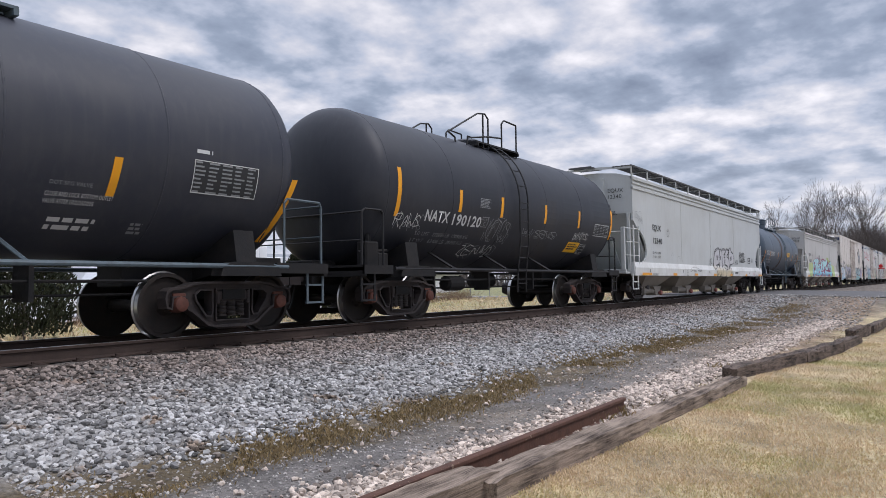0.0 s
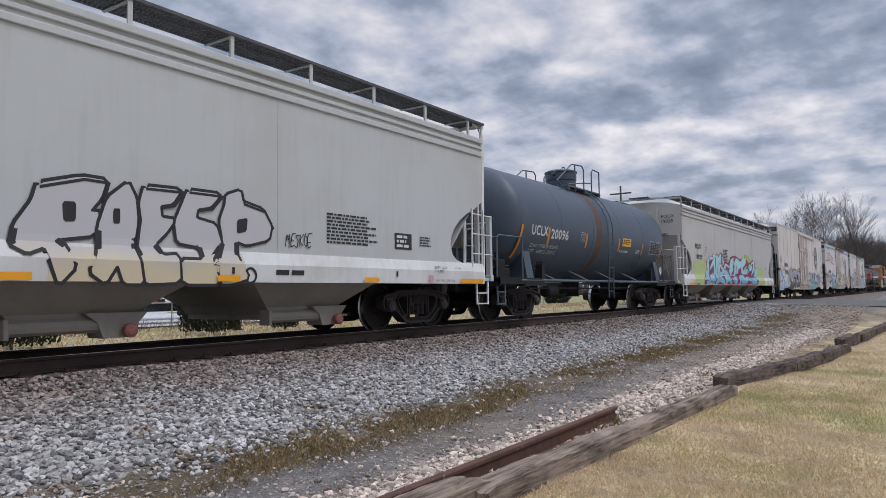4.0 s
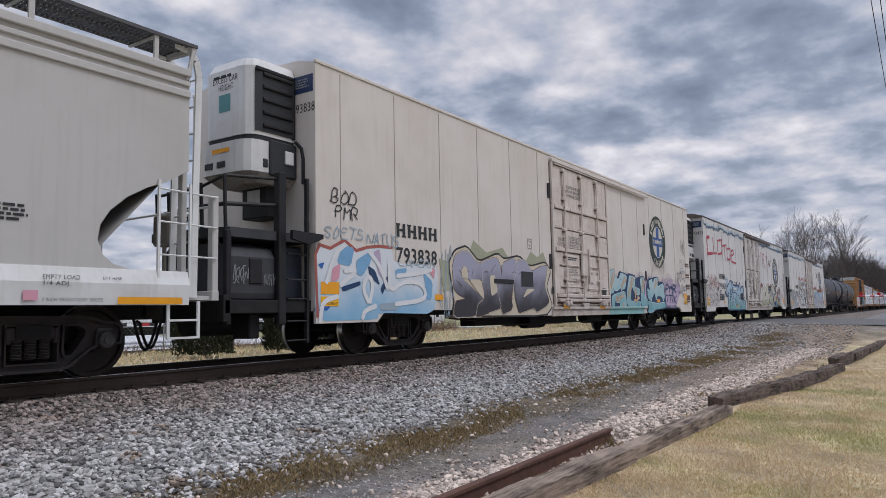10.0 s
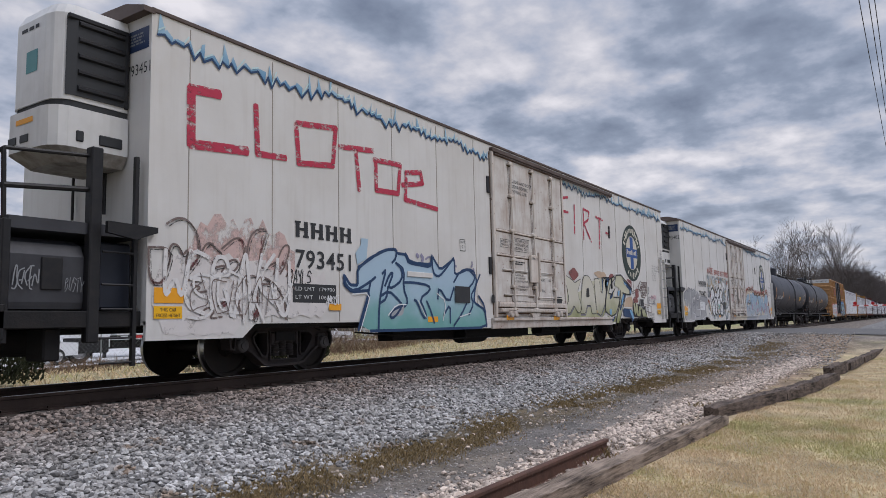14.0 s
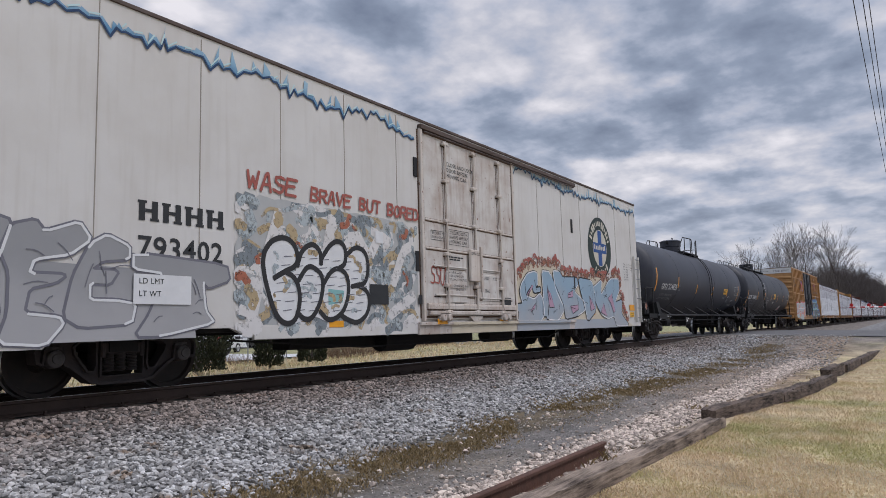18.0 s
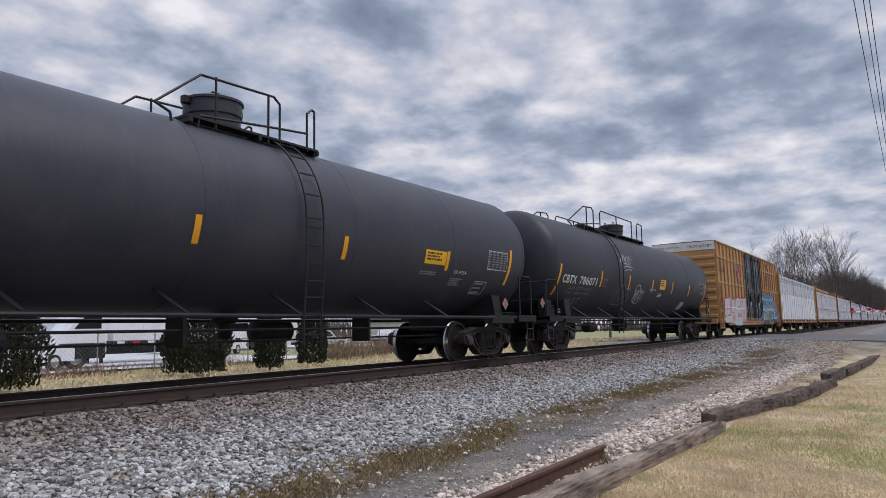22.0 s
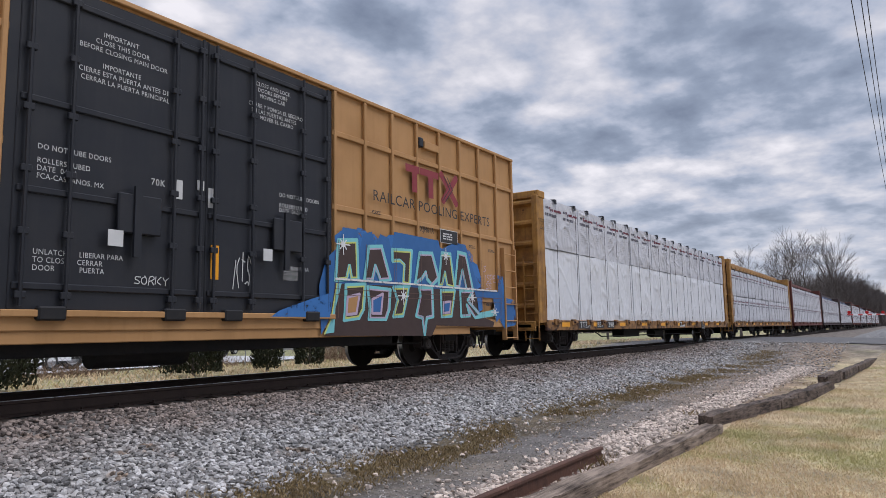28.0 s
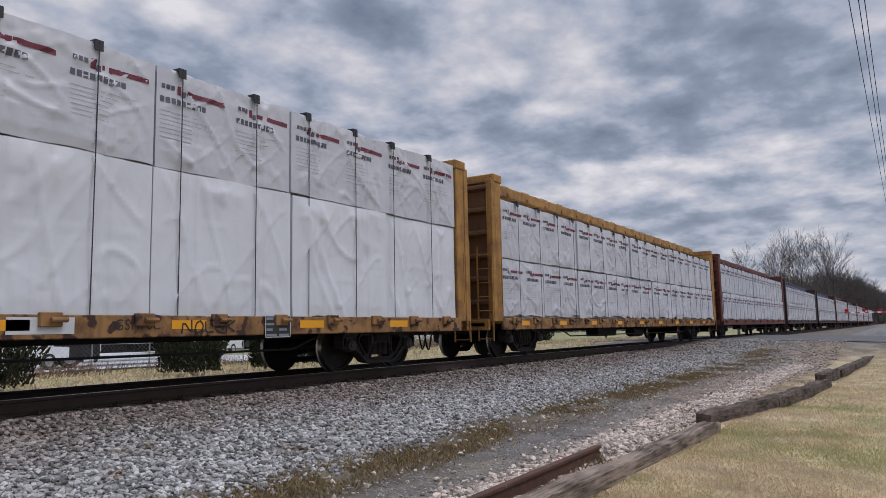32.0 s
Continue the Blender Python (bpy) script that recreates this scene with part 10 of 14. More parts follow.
# blue-grey tank
c, P = tank_car("tank_car", "blue-grey tank car with a rust-brown spill stain", 49.0, 7.2, 1.48, 2.5, 6.12, M_TANK_BLUE, M_STEEL_GREY, 5.05, (-0.12, 0.50, 0.52), (-1.5, 0.95), 0.0, rail_set(-2.2, -1.15, -0.25, [-0.91], [(0.37, 1.0)], 4.62, 3.78), [(-5.75, 1.55, 2.38, 0.12, LT), (-4.14, 1.95, 2.4, 0, LT), (-1.67, 1.98, 2.39, 0, LT), (0.95, 1.98, 2.38, 0, LT), (3.2, 1.92, 2.32, 0, LT), (5.18, 1.6, 2.36, 0.1, LT)])
keep(c, 49.0)
put_words(c, "UCLX", 0.24, P, -5.14, 2.17, M_WHITE_L, weight=0.008, width=0.92)
put_words(c, "20096", 0.24, P, -4.02, 2.13, M_WHITE_L, weight=0.008, width=1.08)
put_words(c, "LD LMT  197000 LB  89350 KG", 0.085, P, -5.08, 1.86, M_WHITE_L, width=1.65)
put_words(c, "LT WT    66000 LB  29950 KG", 0.085, P, -5.12, 1.72, M_WHITE_L, width=1.65)
plate_c(c, P, -2.08, 2.15, 0.28, 0.25, M_WHITE_L)
yellow_panel(c, P, 1.24, 2.02, 2.16, 2.42, 5)
bars(c, P, 1.1, 2.02, 2, 0.8, 0.022, M_WHITE_L, seed=6)
bars(c, P, 2.6, 2.1, 4, 0.4, 0.02, M_WHITE_L, seed=7)
data_panel(c, P, 3.95, 5.05, 2.0, 2.46, 8)
scrawl(c, "KA", P, 2.55, 1.55, 0.7, 0.36, G_BLACK, 0.035, 4, wild=0.3)
g = Geo()
rng = random.Random(2)
for k in range(27):
    v = 3.96 - 2.7 * k / 26
    w = 0.16 + 0.10 * noise.noise((k * 0.4, 1, 1)) + 0.12 * (1 - k / 26)
    g.v += [P(-0.86 - w * 0.3 + 0.05 * noise.noise((k * 0.5, 5, 1)), v, 0.0025), P(-0.62 + w * 0.4 + 0.05 * noise.noise((k * 0.5, 9, 1)), v, 0.0025)]
g.f = [(2 * k, 2 * k + 1, 2 * k + 3, 2 * k + 2) for k in range(26)]
g.mi = [0] * 26
part("spill_stain", g, M_RUST, c, "brown rust stain below the hatch")
diamond(c, lambda u, v, o: (u, -1.50 - o, v), 4.98, 1.42, 0.17, M_WHITE_L, 3)
put_words(c, "1593", 0.09, lambda u, v, o: (u, -1.53 - o, v), 4.85, 1.38, M_BLACK_L, 0.006)
# warm hopper with the mural
c = hopper_car("covered_hopper", "warm grey covered hopper with a turquoise and magenta mural", 66.28, M_HOPPER_WARM)
keep(c, 66.28)
P = on_side(-1.605)
hopper_marks(c, P, "19028", 66.28)
T = on_hopper()
G_MUSTARD = dry_brush("mustard_spray", (0.56, 0.45, 0.20), 0.40, (3, 3, 3))
G_PLUM = flat("dark_plum_line", (0.055, 0.03, 0.075))
part("graffiti", paint([(-8.1, 0.92), (-5.6, 0.92), (-5.6, 1.95), (-7.0, 1.97), (-8.1, 1.9)], T, 0.002, BENDS), G_LIME_FADE, c, "lime green paint field")
part("graffiti", paint([(4.3, 0.92), (6.75, 0.92), (6.72, 1.86), (4.3, 1.98)], T, 0.002, BENDS), G_LIME_FADE, c, "lime green paint field")
part("graffiti", paint([(1.6, 2.54), (2.74, 2.5), (2.8, 2.32), (3.74, 2.33), (3.16, 2.04), (2.57, 2.1), (1.83, 1.93), (1.78, 2.13), (1.63, 2.36)], T, 0.0028, BENDS), G_LIME, c, "lime green paint patch")
t = part("graffiti", paint([(-6.72, 1.2), (-6.41, 1.3), (-6.36, 1.41), (-6.15, 1.58), (-6.07, 1.67), (-6.27, 1.98), (-5.99, 1.9), (-5.83, 2.12), (-5.47, 2.22), (-5.02, 2.2), (-4.93, 2.33), (-4.41, 2.27), (-4.14, 2.4), (-4.04, 2.25), (-3.51, 2.43), (-3.2, 2.4), (-2.96, 2.24), (-2.82, 1.99), (-2.49, 2.06), (-2.1, 1.95), (-1.73, 2.13), (-1.61, 2.27), (-0.89, 2.38), (-0.42, 2.38), (0.12, 2.31), (0.54, 2.23), (0.95, 2.3), (1.63, 2.33), (1.98, 2.32), (2.69, 2.07), (3.81, 2.29), (4.37, 2.15), (4.33, 1.7), (4.93, 1.86), (4.54, 1.49), (5.0, 1.17), (4.8, 0.94), (-6.72, 0.93)], T, 0.004, BENDS), G_MAG, c, "turquoise mural letters outlined in magenta")
patches(t, ([(-6.72, 1.16), (-6.55, 1.23), (-6.25, 1.27), (-6.36, 1.33), (-6.34, 1.41), (-6.23, 1.51), (-6.12, 1.56), (-6.04, 1.63), (-5.99, 1.57), (-5.9, 1.38), (-5.83, 1.29), (-5.74, 1.16), (-5.66, 0.93), (-6.36, 0.93), (-6.32, 1.06), (-5.95, 1.1), (-6.43, 1.12), (-6.72, 1.12)], [(-6.12, 1.88), (-5.99, 1.86), (-5.97, 1.93), (-5.88, 2.04), (-5.77, 2.11), (-5.62, 2.07), (-5.53, 2.02), (-5.68, 1.96), (-5.74, 1.87), (-5.66, 1.85), (-5.71, 1.44), (-5.75, 1.32), (-5.84, 1.32), (-5.96, 1.62), (-6.05, 1.73)],), T, 0.0072, G_SEA, "letter", BENDS)
patches(t, ([(-5.77, 2.12), (-5.59, 2.17), (-5.38, 2.19), (-5.05, 2.16), (-4.96, 2.17), (-4.91, 2.31), (-4.63, 2.28), (-4.41, 2.24), (-4.54, 2.14), (-4.74, 2.2), (-4.91, 2.07), (-5.24, 2.04), (-5.53, 2.04), (-5.62, 2.08)], [(-5.55, 1.78), (-5.31, 1.86), (-4.89, 2.06), (-4.7, 2.17), (-4.54, 2.14), (-4.64, 1.75), (-4.69, 1.41), (-4.9, 1.3), (-4.69, 1.08), (-5.16, 1.06), (-5.63, 1.09), (-5.65, 1.27), (-5.55, 1.36), (-5.04, 1.46), (-4.9, 1.42), (-4.91, 1.85), (-5.14, 1.71), (-5.55, 1.55)], [(-4.45, 2.19), (-4.37, 2.23), (-4.16, 2.37), (-4.04, 2.1), (-4.13, 1.79), (-4.23, 1.55), (-4.17, 1.32), (-4.05, 1.26), (-4.13, 1.17), (-4.55, 1.21), (-4.67, 1.4), (-4.62, 1.62), (-4.52, 1.82), (-4.44, 1.96)],), T, 0.0073, G_SEA, "letter", BENDS)
patches(t, ([(-4.04, 2.18), (-3.51, 2.38), (-3.38, 2.29), (-3.51, 1.94), (-3.31, 1.74), (-2.96, 1.65), (-2.57, 1.64), (-2.55, 1.34), (-3.01, 1.49), (-3.38, 1.35), (-3.51, 1.21), (-4.01, 1.26), (-4.11, 1.46), (-4.05, 1.79)], [(-5.6, 1.07), (-5.16, 1.03), (-4.69, 1.04), (-4.55, 1.15), (-4.05, 1.19), (-3.47, 1.27), (-3.01, 1.07), (-2.94, 0.93), (-3.51, 0.98), (-4.01, 1.06), (-4.54, 0.93), (-5.45, 0.93)], [(-3.29, 2.24), (-3.1, 2.24), (-3.24, 1.89), (-3.31, 1.76)], [(-2.94, 2.17), (-2.91, 1.99), (-3.08, 1.84), (-3.2, 1.82)],), T, 0.0075, G_SEA, "letter", BENDS)
patches(t, ([(-2.99, 1.76), (-2.78, 1.9), (-2.5, 1.95), (-1.84, 1.82), (-1.73, 1.86), (-1.94, 2.0), (-1.78, 1.93), (-1.73, 1.82), (-2.0, 1.73), (-2.5, 1.83), (-2.66, 1.8), (-2.55, 1.65), (-3.01, 1.69)], [(-1.87, 1.65), (-1.56, 2.14), (-0.98, 2.29), (-0.92, 2.16), (-1.17, 1.78), (-1.02, 1.79), (-1.05, 1.65), (-1.52, 1.42), (-1.73, 1.41), (-2.0, 1.6)], [(-0.8, 2.15), (-0.71, 2.01), (-0.42, 2.28), (0.43, 2.18), (0.13, 1.73), (0.02, 1.51), (-0.31, 1.5), (-0.63, 1.45), (-0.82, 1.36), (-1.03, 1.43), (-0.9, 1.6), (-0.68, 1.89), (-0.9, 1.88), (-0.99, 2.03)],), T, 0.0077, G_SEA, "letter", BENDS)
patches(t, ([(-3.6, 1.52), (-3.1, 1.58), (-2.25, 1.63), (-2.02, 1.47), (-1.74, 1.26), (-1.29, 1.23), (-0.82, 1.34), (-0.31, 1.33), (-0.45, 0.96), (-0.92, 0.96), (-1.29, 1.19), (-1.68, 1.22), (-1.55, 0.96), (-1.9, 0.96), (-2.1, 1.11), (-2.78, 0.94), (-2.9, 1.23), (-3.18, 1.39), (-3.6, 1.41)], [(0.19, 1.9), (0.38, 2.12), (0.86, 2.17), (0.7, 1.84), (0.23, 1.69)], [(0.7, 1.84), (0.92, 2.27), (1.35, 2.33), (1.63, 2.3), (1.98, 2.36), (1.83, 2.01), (1.13, 1.83), (1.15, 1.62), (1.4, 1.74), (2.08, 1.95), (2.14, 1.5), (1.49, 1.47), (0.87, 1.48), (0.7, 1.62)], [(0.13, 1.34), (0.58, 1.45), (1.26, 1.42), (1.4, 1.31), (1.45, 0.96), (0.75, 0.96), (0.55, 1.14), (0.14, 0.95)],), T, 0.0078, G_SEA, "letter", BENDS)
patches(t, ([(1.45, 1.27), (1.98, 1.37), (2.35, 1.34), (3.16, 1.28), (3.93, 1.34), (4.21, 1.26), (4.5, 1.21), (4.5, 0.97), (3.22, 0.96), (3.03, 1.1), (2.46, 1.13), (1.5, 0.96)],), T, 0.0080, G_SEA, "letter", BENDS)
patches(t, ([(-5.72, 1.89), (-5.59, 2.0), (-4.91, 2.07), (-5.05, 2.01), (-5.37, 1.9), (-5.65, 1.84)], [(-3.77, 1.78), (-3.51, 1.69), (-3.31, 1.58), (-3.6, 1.48), (-3.73, 1.58)], [(-3.38, 1.31), (-3.01, 1.49), (-2.87, 1.36), (-3.04, 1.09)], [(-5.16, 1.71), (-4.89, 1.87), (-4.95, 1.42), (-5.1, 1.41)], [(-5.07, 1.06), (-4.69, 1.05), (-4.79, 0.93), (-4.9, 0.96)], [(-0.3, 1.92), (-0.17, 1.88), (-0.24, 1.69), (-0.37, 1.68)], [(0.35, 1.63), (0.62, 1.68), (0.62, 1.5), (0.33, 1.49)], [(1.68, 1.78), (2.03, 1.87), (2.46, 1.73), (2.24, 1.55), (2.09, 1.79)], [(2.04, 1.12), (2.35, 1.21), (2.38, 1.13), (2.04, 1.04)],), T, 0.0107, G_MAG, "letter_hole", BENDS)
patches(t, ([(1.98, 1.41), (2.68, 1.79), (3.16, 2.09), (3.81, 2.27), (4.15, 2.2), (4.15, 1.93), (3.8, 1.58), (3.04, 1.41), (3.41, 1.7), (3.81, 2.05), (3.48, 2.07), (2.92, 1.85), (2.35, 1.51)], [(4.01, 2.0), (4.29, 1.7), (4.89, 1.86), (4.51, 1.51), (4.96, 1.17), (4.21, 1.26), (3.93, 1.39), (3.67, 1.43), (4.08, 1.64)], [(2.46, 1.86), (2.66, 2.07), (3.16, 2.04), (3.47, 1.93), (3.16, 1.61), (2.63, 1.7)], [(2.14, 1.79), (2.27, 1.78), (2.22, 1.54), (2.11, 1.5)],), T, 0.0137, G_SEA, "letter", BENDS)
stroke_set(t, ([(-6.05, 1.84), (-5.96, 1.62), (-5.84, 1.32)], [(-4.91, 1.85), (-4.88, 1.42), (-4.73, 1.33)], [(-5.66, 1.27), (-4.9, 1.3), (-4.72, 1.18)], [(-4.69, 1.43), (-4.52, 1.79), (-4.43, 2.15)], [(-4.1, 2.09), (-4.13, 1.69), (-4.13, 1.32)], [(-3.31, 1.74), (-3.06, 1.67)], [(-2.96, 1.78), (-2.73, 1.92), (-1.89, 1.81)], [(-1.62, 2.1), (-0.95, 2.25)], [(-0.82, 1.36), (-0.56, 1.69), (-0.29, 2.25)], [(-3.52, 1.35), (-2.25, 1.39), (-0.82, 1.4)], [(1.31, 1.38), (1.4, 1.07)], [(1.5, 1.08), (1.64, 1.24), (1.93, 1.31)], [(0.74, 1.84), (0.83, 1.51)],), 0.035, T, 0.0155, G_PALE, "highlight")
stroke_set(t, ([(1.98, 1.41), (2.68, 1.79), (3.16, 2.09), (3.81, 2.27), (4.15, 2.2)], [(3.13, 1.91), (3.54, 2.08), (3.81, 2.05), (3.47, 1.7), (2.98, 1.41)], [(2.57, 2.1), (3.16, 2.0)], [(2.49, 1.77), (2.66, 2.07), (2.8, 2.04)], [(2.35, 1.51), (2.57, 1.65), (3.04, 1.68), (3.16, 1.55)], [(4.01, 2.0), (4.21, 1.3), (3.87, 1.39), (4.08, 1.64), (3.67, 1.43)], [(2.41, 1.51), (2.46, 1.3), (3.22, 1.14), (3.16, 0.96)], [(2.04, 1.41), (2.35, 1.21), (2.04, 1.08)], [(-5.31, 1.86), (-5.54, 1.79), (-5.55, 1.55), (-5.46, 1.5)], [(-5.76, 2.13), (-5.54, 2.03)], [(-3.51, 2.17), (-3.56, 2.0), (-3.47, 1.92)], [(-5.63, 1.09), (-5.16, 0.96)], [(-2.55, 1.63), (-2.1, 1.51), (-1.74, 1.22), (-1.57, 1.26)],), 0.022, T, 0.018, G_PLUM, "inner_line")
stroke_set(t, ([(-2.02, 1.44), (-1.71, 1.02)], [(-2.96, 1.69), (-2.59, 1.65)],), 0.022, T, 0.018, G_PLUM, "inner_line")
patches(t, ([(-5.39, 1.41), (-5.08, 1.7), (-4.96, 1.66), (-5.04, 1.57), (-5.27, 1.4)], [(-5.17, 1.45), (-4.95, 1.52), (-4.95, 1.45)], [(-6.09, 1.31), (-5.93, 1.33), (-5.84, 1.24), (-5.98, 1.19)], [(-3.93, 1.16), (-3.79, 1.33), (-3.66, 1.2), (-3.85, 1.08)], [(-3.97, 1.86), (-3.68, 2.04), (-3.66, 1.85), (-3.89, 1.77)], [(-1.35, 1.19), (-1.18, 1.16), (-1.01, 0.96), (-1.3, 0.94)], [(-0.8, 2.33), (-0.55, 2.43), (-0.49, 2.27)], [(-1.34, 1.97), (-1.25, 2.03), (-1.17, 1.96), (-1.25, 1.91)], [(1.47, 1.82), (1.59, 1.81), (1.88, 1.61), (1.73, 1.58), (1.47, 1.7)], [(0.43, 1.24), (0.51, 1.3), (0.69, 1.21), (0.59, 1.14)],), T, 0.021, G_MUSTARD, "dab", BENDS)
rng = random.Random(77)
g = Geo()
for _ in range(26):
    u, v, r = rng.uniform(-7.6, -6.1), rng.uniform(1.95, 2.4), rng.uniform(0.02, 0.06)
    blob(g, P, [(u + r * math.cos(a * 1.05), v + r * math.sin(a * 1.05)) for a in range(6)], 0.006 + 0.0002 * _)
tagged(part("spray_dot", g, G_MUSTARD, c), kind="stuff")
bars(c, P, -2.96, 2.6, 8, 1.05, 0.042, M_BLACK_L, seed=10)
bars(c, P, 7.2, 2.0, 4, 0.4, 0.03, M_BLACK_L, seed=11)


def frame_of(P, u0, u1, v0, v1, t=0.01, o=0.005):
    g = Geo()
    for a, b, p, q in ((u0, u1, v0, v0 + t), (u0, u1, v1 - t, v1), (u0, u0 + t, v0, v1), (u1 - t, u1, v0, v1)):
        w = panel(P, a, b, p, q, o, 1)
        g.add(w.v, w.f)
    return g


# refrigerator cars
def reefer_marks(c, P, number, u, v):
    """Heavy letter blocks, the number, side tables and end lettering."""
    g = Geo()
    for k in range(4):
        x = u + k * 0.35
        for a, b, p, q in ((0.02, 0.105, 0, 0.26), (0.205, 0.29, 0.0, 0.26), (0.0, 0.13, 0.225, 0.26), (0.18, 0.31, 0.0, 0.035), (0.105, 0.205, 0.11, 0.155)):
            w = panel(P, x + a, x + b, v + 0.46 + p, v + 0.46 + q, 0.0075 + 0.0006 * (p > 0.2 or q < 0.1) + 0.0012 * (p > 0.1 and q < 0.2), 1)
            g.add(w.v, w.f)
    part("owner_mark", g, M_BLACK_L, c, "heavy black block mark")
    put_words(c, number, 0.28, P, u, v - 0.02, M_BLACK_L, 0.008, weight=0.006, width=1.32)
    for k, (one, two) in enumerate((("EXH  17-00", "W  10-00"), ("EXW  10-07", "H  09-07"), ("EW   10-00", "H  10-07"), ("IL    72-02", ""), ("IW   09-01", ""), ("IH    11-06", ""), ("CU FT 7711", ""))):
        put_words(c, one, 0.052, P, 10.42, 2.70 - k * 0.088, M_BLACK_L, 0.003, width=0.42)
        if two:
            put_words(c, two, 0.052, P, 10.95, 2.70 - k * 0.088, M_BLACK_L, 0.003, width=0.34)
    plate_c(c, P, -3.0, 2.3, 0.22, 0.26, M_BLACK_L, second="F")
    D = on_side(-1.652)
    for k, line in enumerate(("CLOSE AND LOCK", "DOOR BEFORE", "MOVING CAR")):
        put_words(c, line, 0.085, D, -0.64, 4.16 - k * 0.125, M_BLACK_L, 0.006)
    for k, line in enumerate(("SECURE BOTH", "HASPS BEFORE", "MOVING CAR")):
        put_words(c, line, 0.07, D, -0.55, 2.70 - k * 0.095, M_BLACK_L, 0.006)
    plate = Geo()
    for a, b, p, q in ((-0.6, 0.2, 2.47, 2.48), (-0.6, 0.2, 2.79, 2.80), (-0.6, -0.59, 2.47, 2.80), (0.19, 0.2, 2.47, 2.80)):
        w = panel(D, a, b, p, q, 0.005, 1)
        plate.add(w.v, w.f)
    part("notice_frame", plate, M_BLACK_L, c)
    L2 = on_side(-1.755)
    put_words(c, "OPEN CLOSE", 0.06, L2, 0.13, 2.30, M_BLACK_L, 0.002, width=0.46)
    put_words(c, "ASD", 0.075, D, 0.80, 1.78, M_BLACK_L, 0.022)
    put_words(c, "YSD", 0.07, D, 1.2, 1.78, M_BLACK_L, 0.022)
    put_words(c, "SEAL", 0.075, D, 0.80, 1.50, M_BLACK_L, 0.022)
    part("notice_frame", frame_of(D, -1.28, -0.8, 2.52, 2.72), M_BLACK_L, c)
    put_words(c, "SECURITY", 0.05, D, -1.24, 2.64, M_BLACK_L, 0.006, width=0.4)
    put_words(c, "DEVICE ONLY", 0.05, D, -1.24, 2.56, M_BLACK_L, 0.006, width=0.4)
    for k, line in enumerate(("NO LUBE REQUIRED", "DOORS EQUIPPED WITH", "SELF LUBRICATING FITTINGS")):
        put_words(c, line, 0.045, D, -0.68, 1.86 - k * 0.075, M_BLACK_L, 0.024, width=(0.52, 0.58, 0.72)[k])
    put_words(c, "WARNING", 0.05, D, -0.42, 1.33, M_BLACK_L, 0.006, width=0.36)
    put_words(c, "TO OPEN", 0.04, D, -1.2, 1.34, M_BLACK_L, 0.006, width=0.24)
    put_words(c, "STANDARD CAR", 0.05, D, -0.48, 1.58, M_BLACK_L, 0.024)
    put_words(c, "SEAL ONLY", 0.05, D, -0.42, 1.50, M_BLACK_L, 0.024)
    bars(c, D, -0.72, 2.22, 2, 0.7, 0.03, M_BLACK_L, 0.024, seed=5)
    bars(c, D, -0.45, 1.27, 2, 0.42, 0.02, M_BLACK_L, 0.006, seed=6)
    E = on_end(-10.48)
    part("end_emblem", panel(E, 1.1, 1.55, 4.45, 4.75, 0.004, 1), M_END_NAVY, c, "navy end notice")
    bars(c, E, 1.14, 4.69, 4, 0.36, 0.025, M_GREY_L, 0.008, seed=7)
    put_words(c, number, 0.15, E, 1.06, 4.12, M_BLACK_L, 0.004, width=0.52)
    part("dark_patch", panel(P, -1.72, -1.42, 1.2, 1.38, 0.03, 1), M_BLACK_L, c)
    part("dark_patch", panel(P, 1.75, 2.05, 1.18, 1.4, 0.07, 1), M_BLACK_L, c)


REEF = "refrigerator car with a plug door"
ribs_a = [(1.15, 0.05), (2.4, 0.05), (3.0, 0.02), (3.56, 0.05)]
ribs_b = [(1.16, 0.06), (2.34, 0.022), (2.92, 0.022)]
c, P = reefer_car("refrigerator_car", "cream " + REEF + " and layered graffiti", 78.33, M_REEFER, M_REEFER, ribs_a, (-0.93, 0.25, 1.42))
keep(c, 88.81)
reefer_marks(c, P, "793838", -8.36, 1.72)
S = on_side(-1.606)
t = part("graffiti", paint(round_off([(-10.5, 0.64), (-10.5, 1.72), (-10.4, 1.88), (-10.15, 1.84), (-9.8, 2), (-9.5, 1.84), (-9.2, 1.92), (-8.85, 1.96), (-8.5, 1.96), (-8.45, 1.68), (-7.05, 1.68), (-7, 1.4), (-7.15, 0.72), (-8.9, 0.76), (-8.95, 0.64)]), S, 0.004), G_ICE, c, "pale blue and pink bubble mural")
g = Geo()
ribbon(g, dense([(-10.45, 0.72), (-10.5, 1.72), (-10.4, 1.88), (-10.15, 1.84), (-9.8, 2), (-9.5, 1.84), (-9.2, 1.92), (-8.85, 1.96), (-8.5, 1.96)], 0.14, False), 0.055, S, 0.007)
part("outline", g, G_RUST, t)
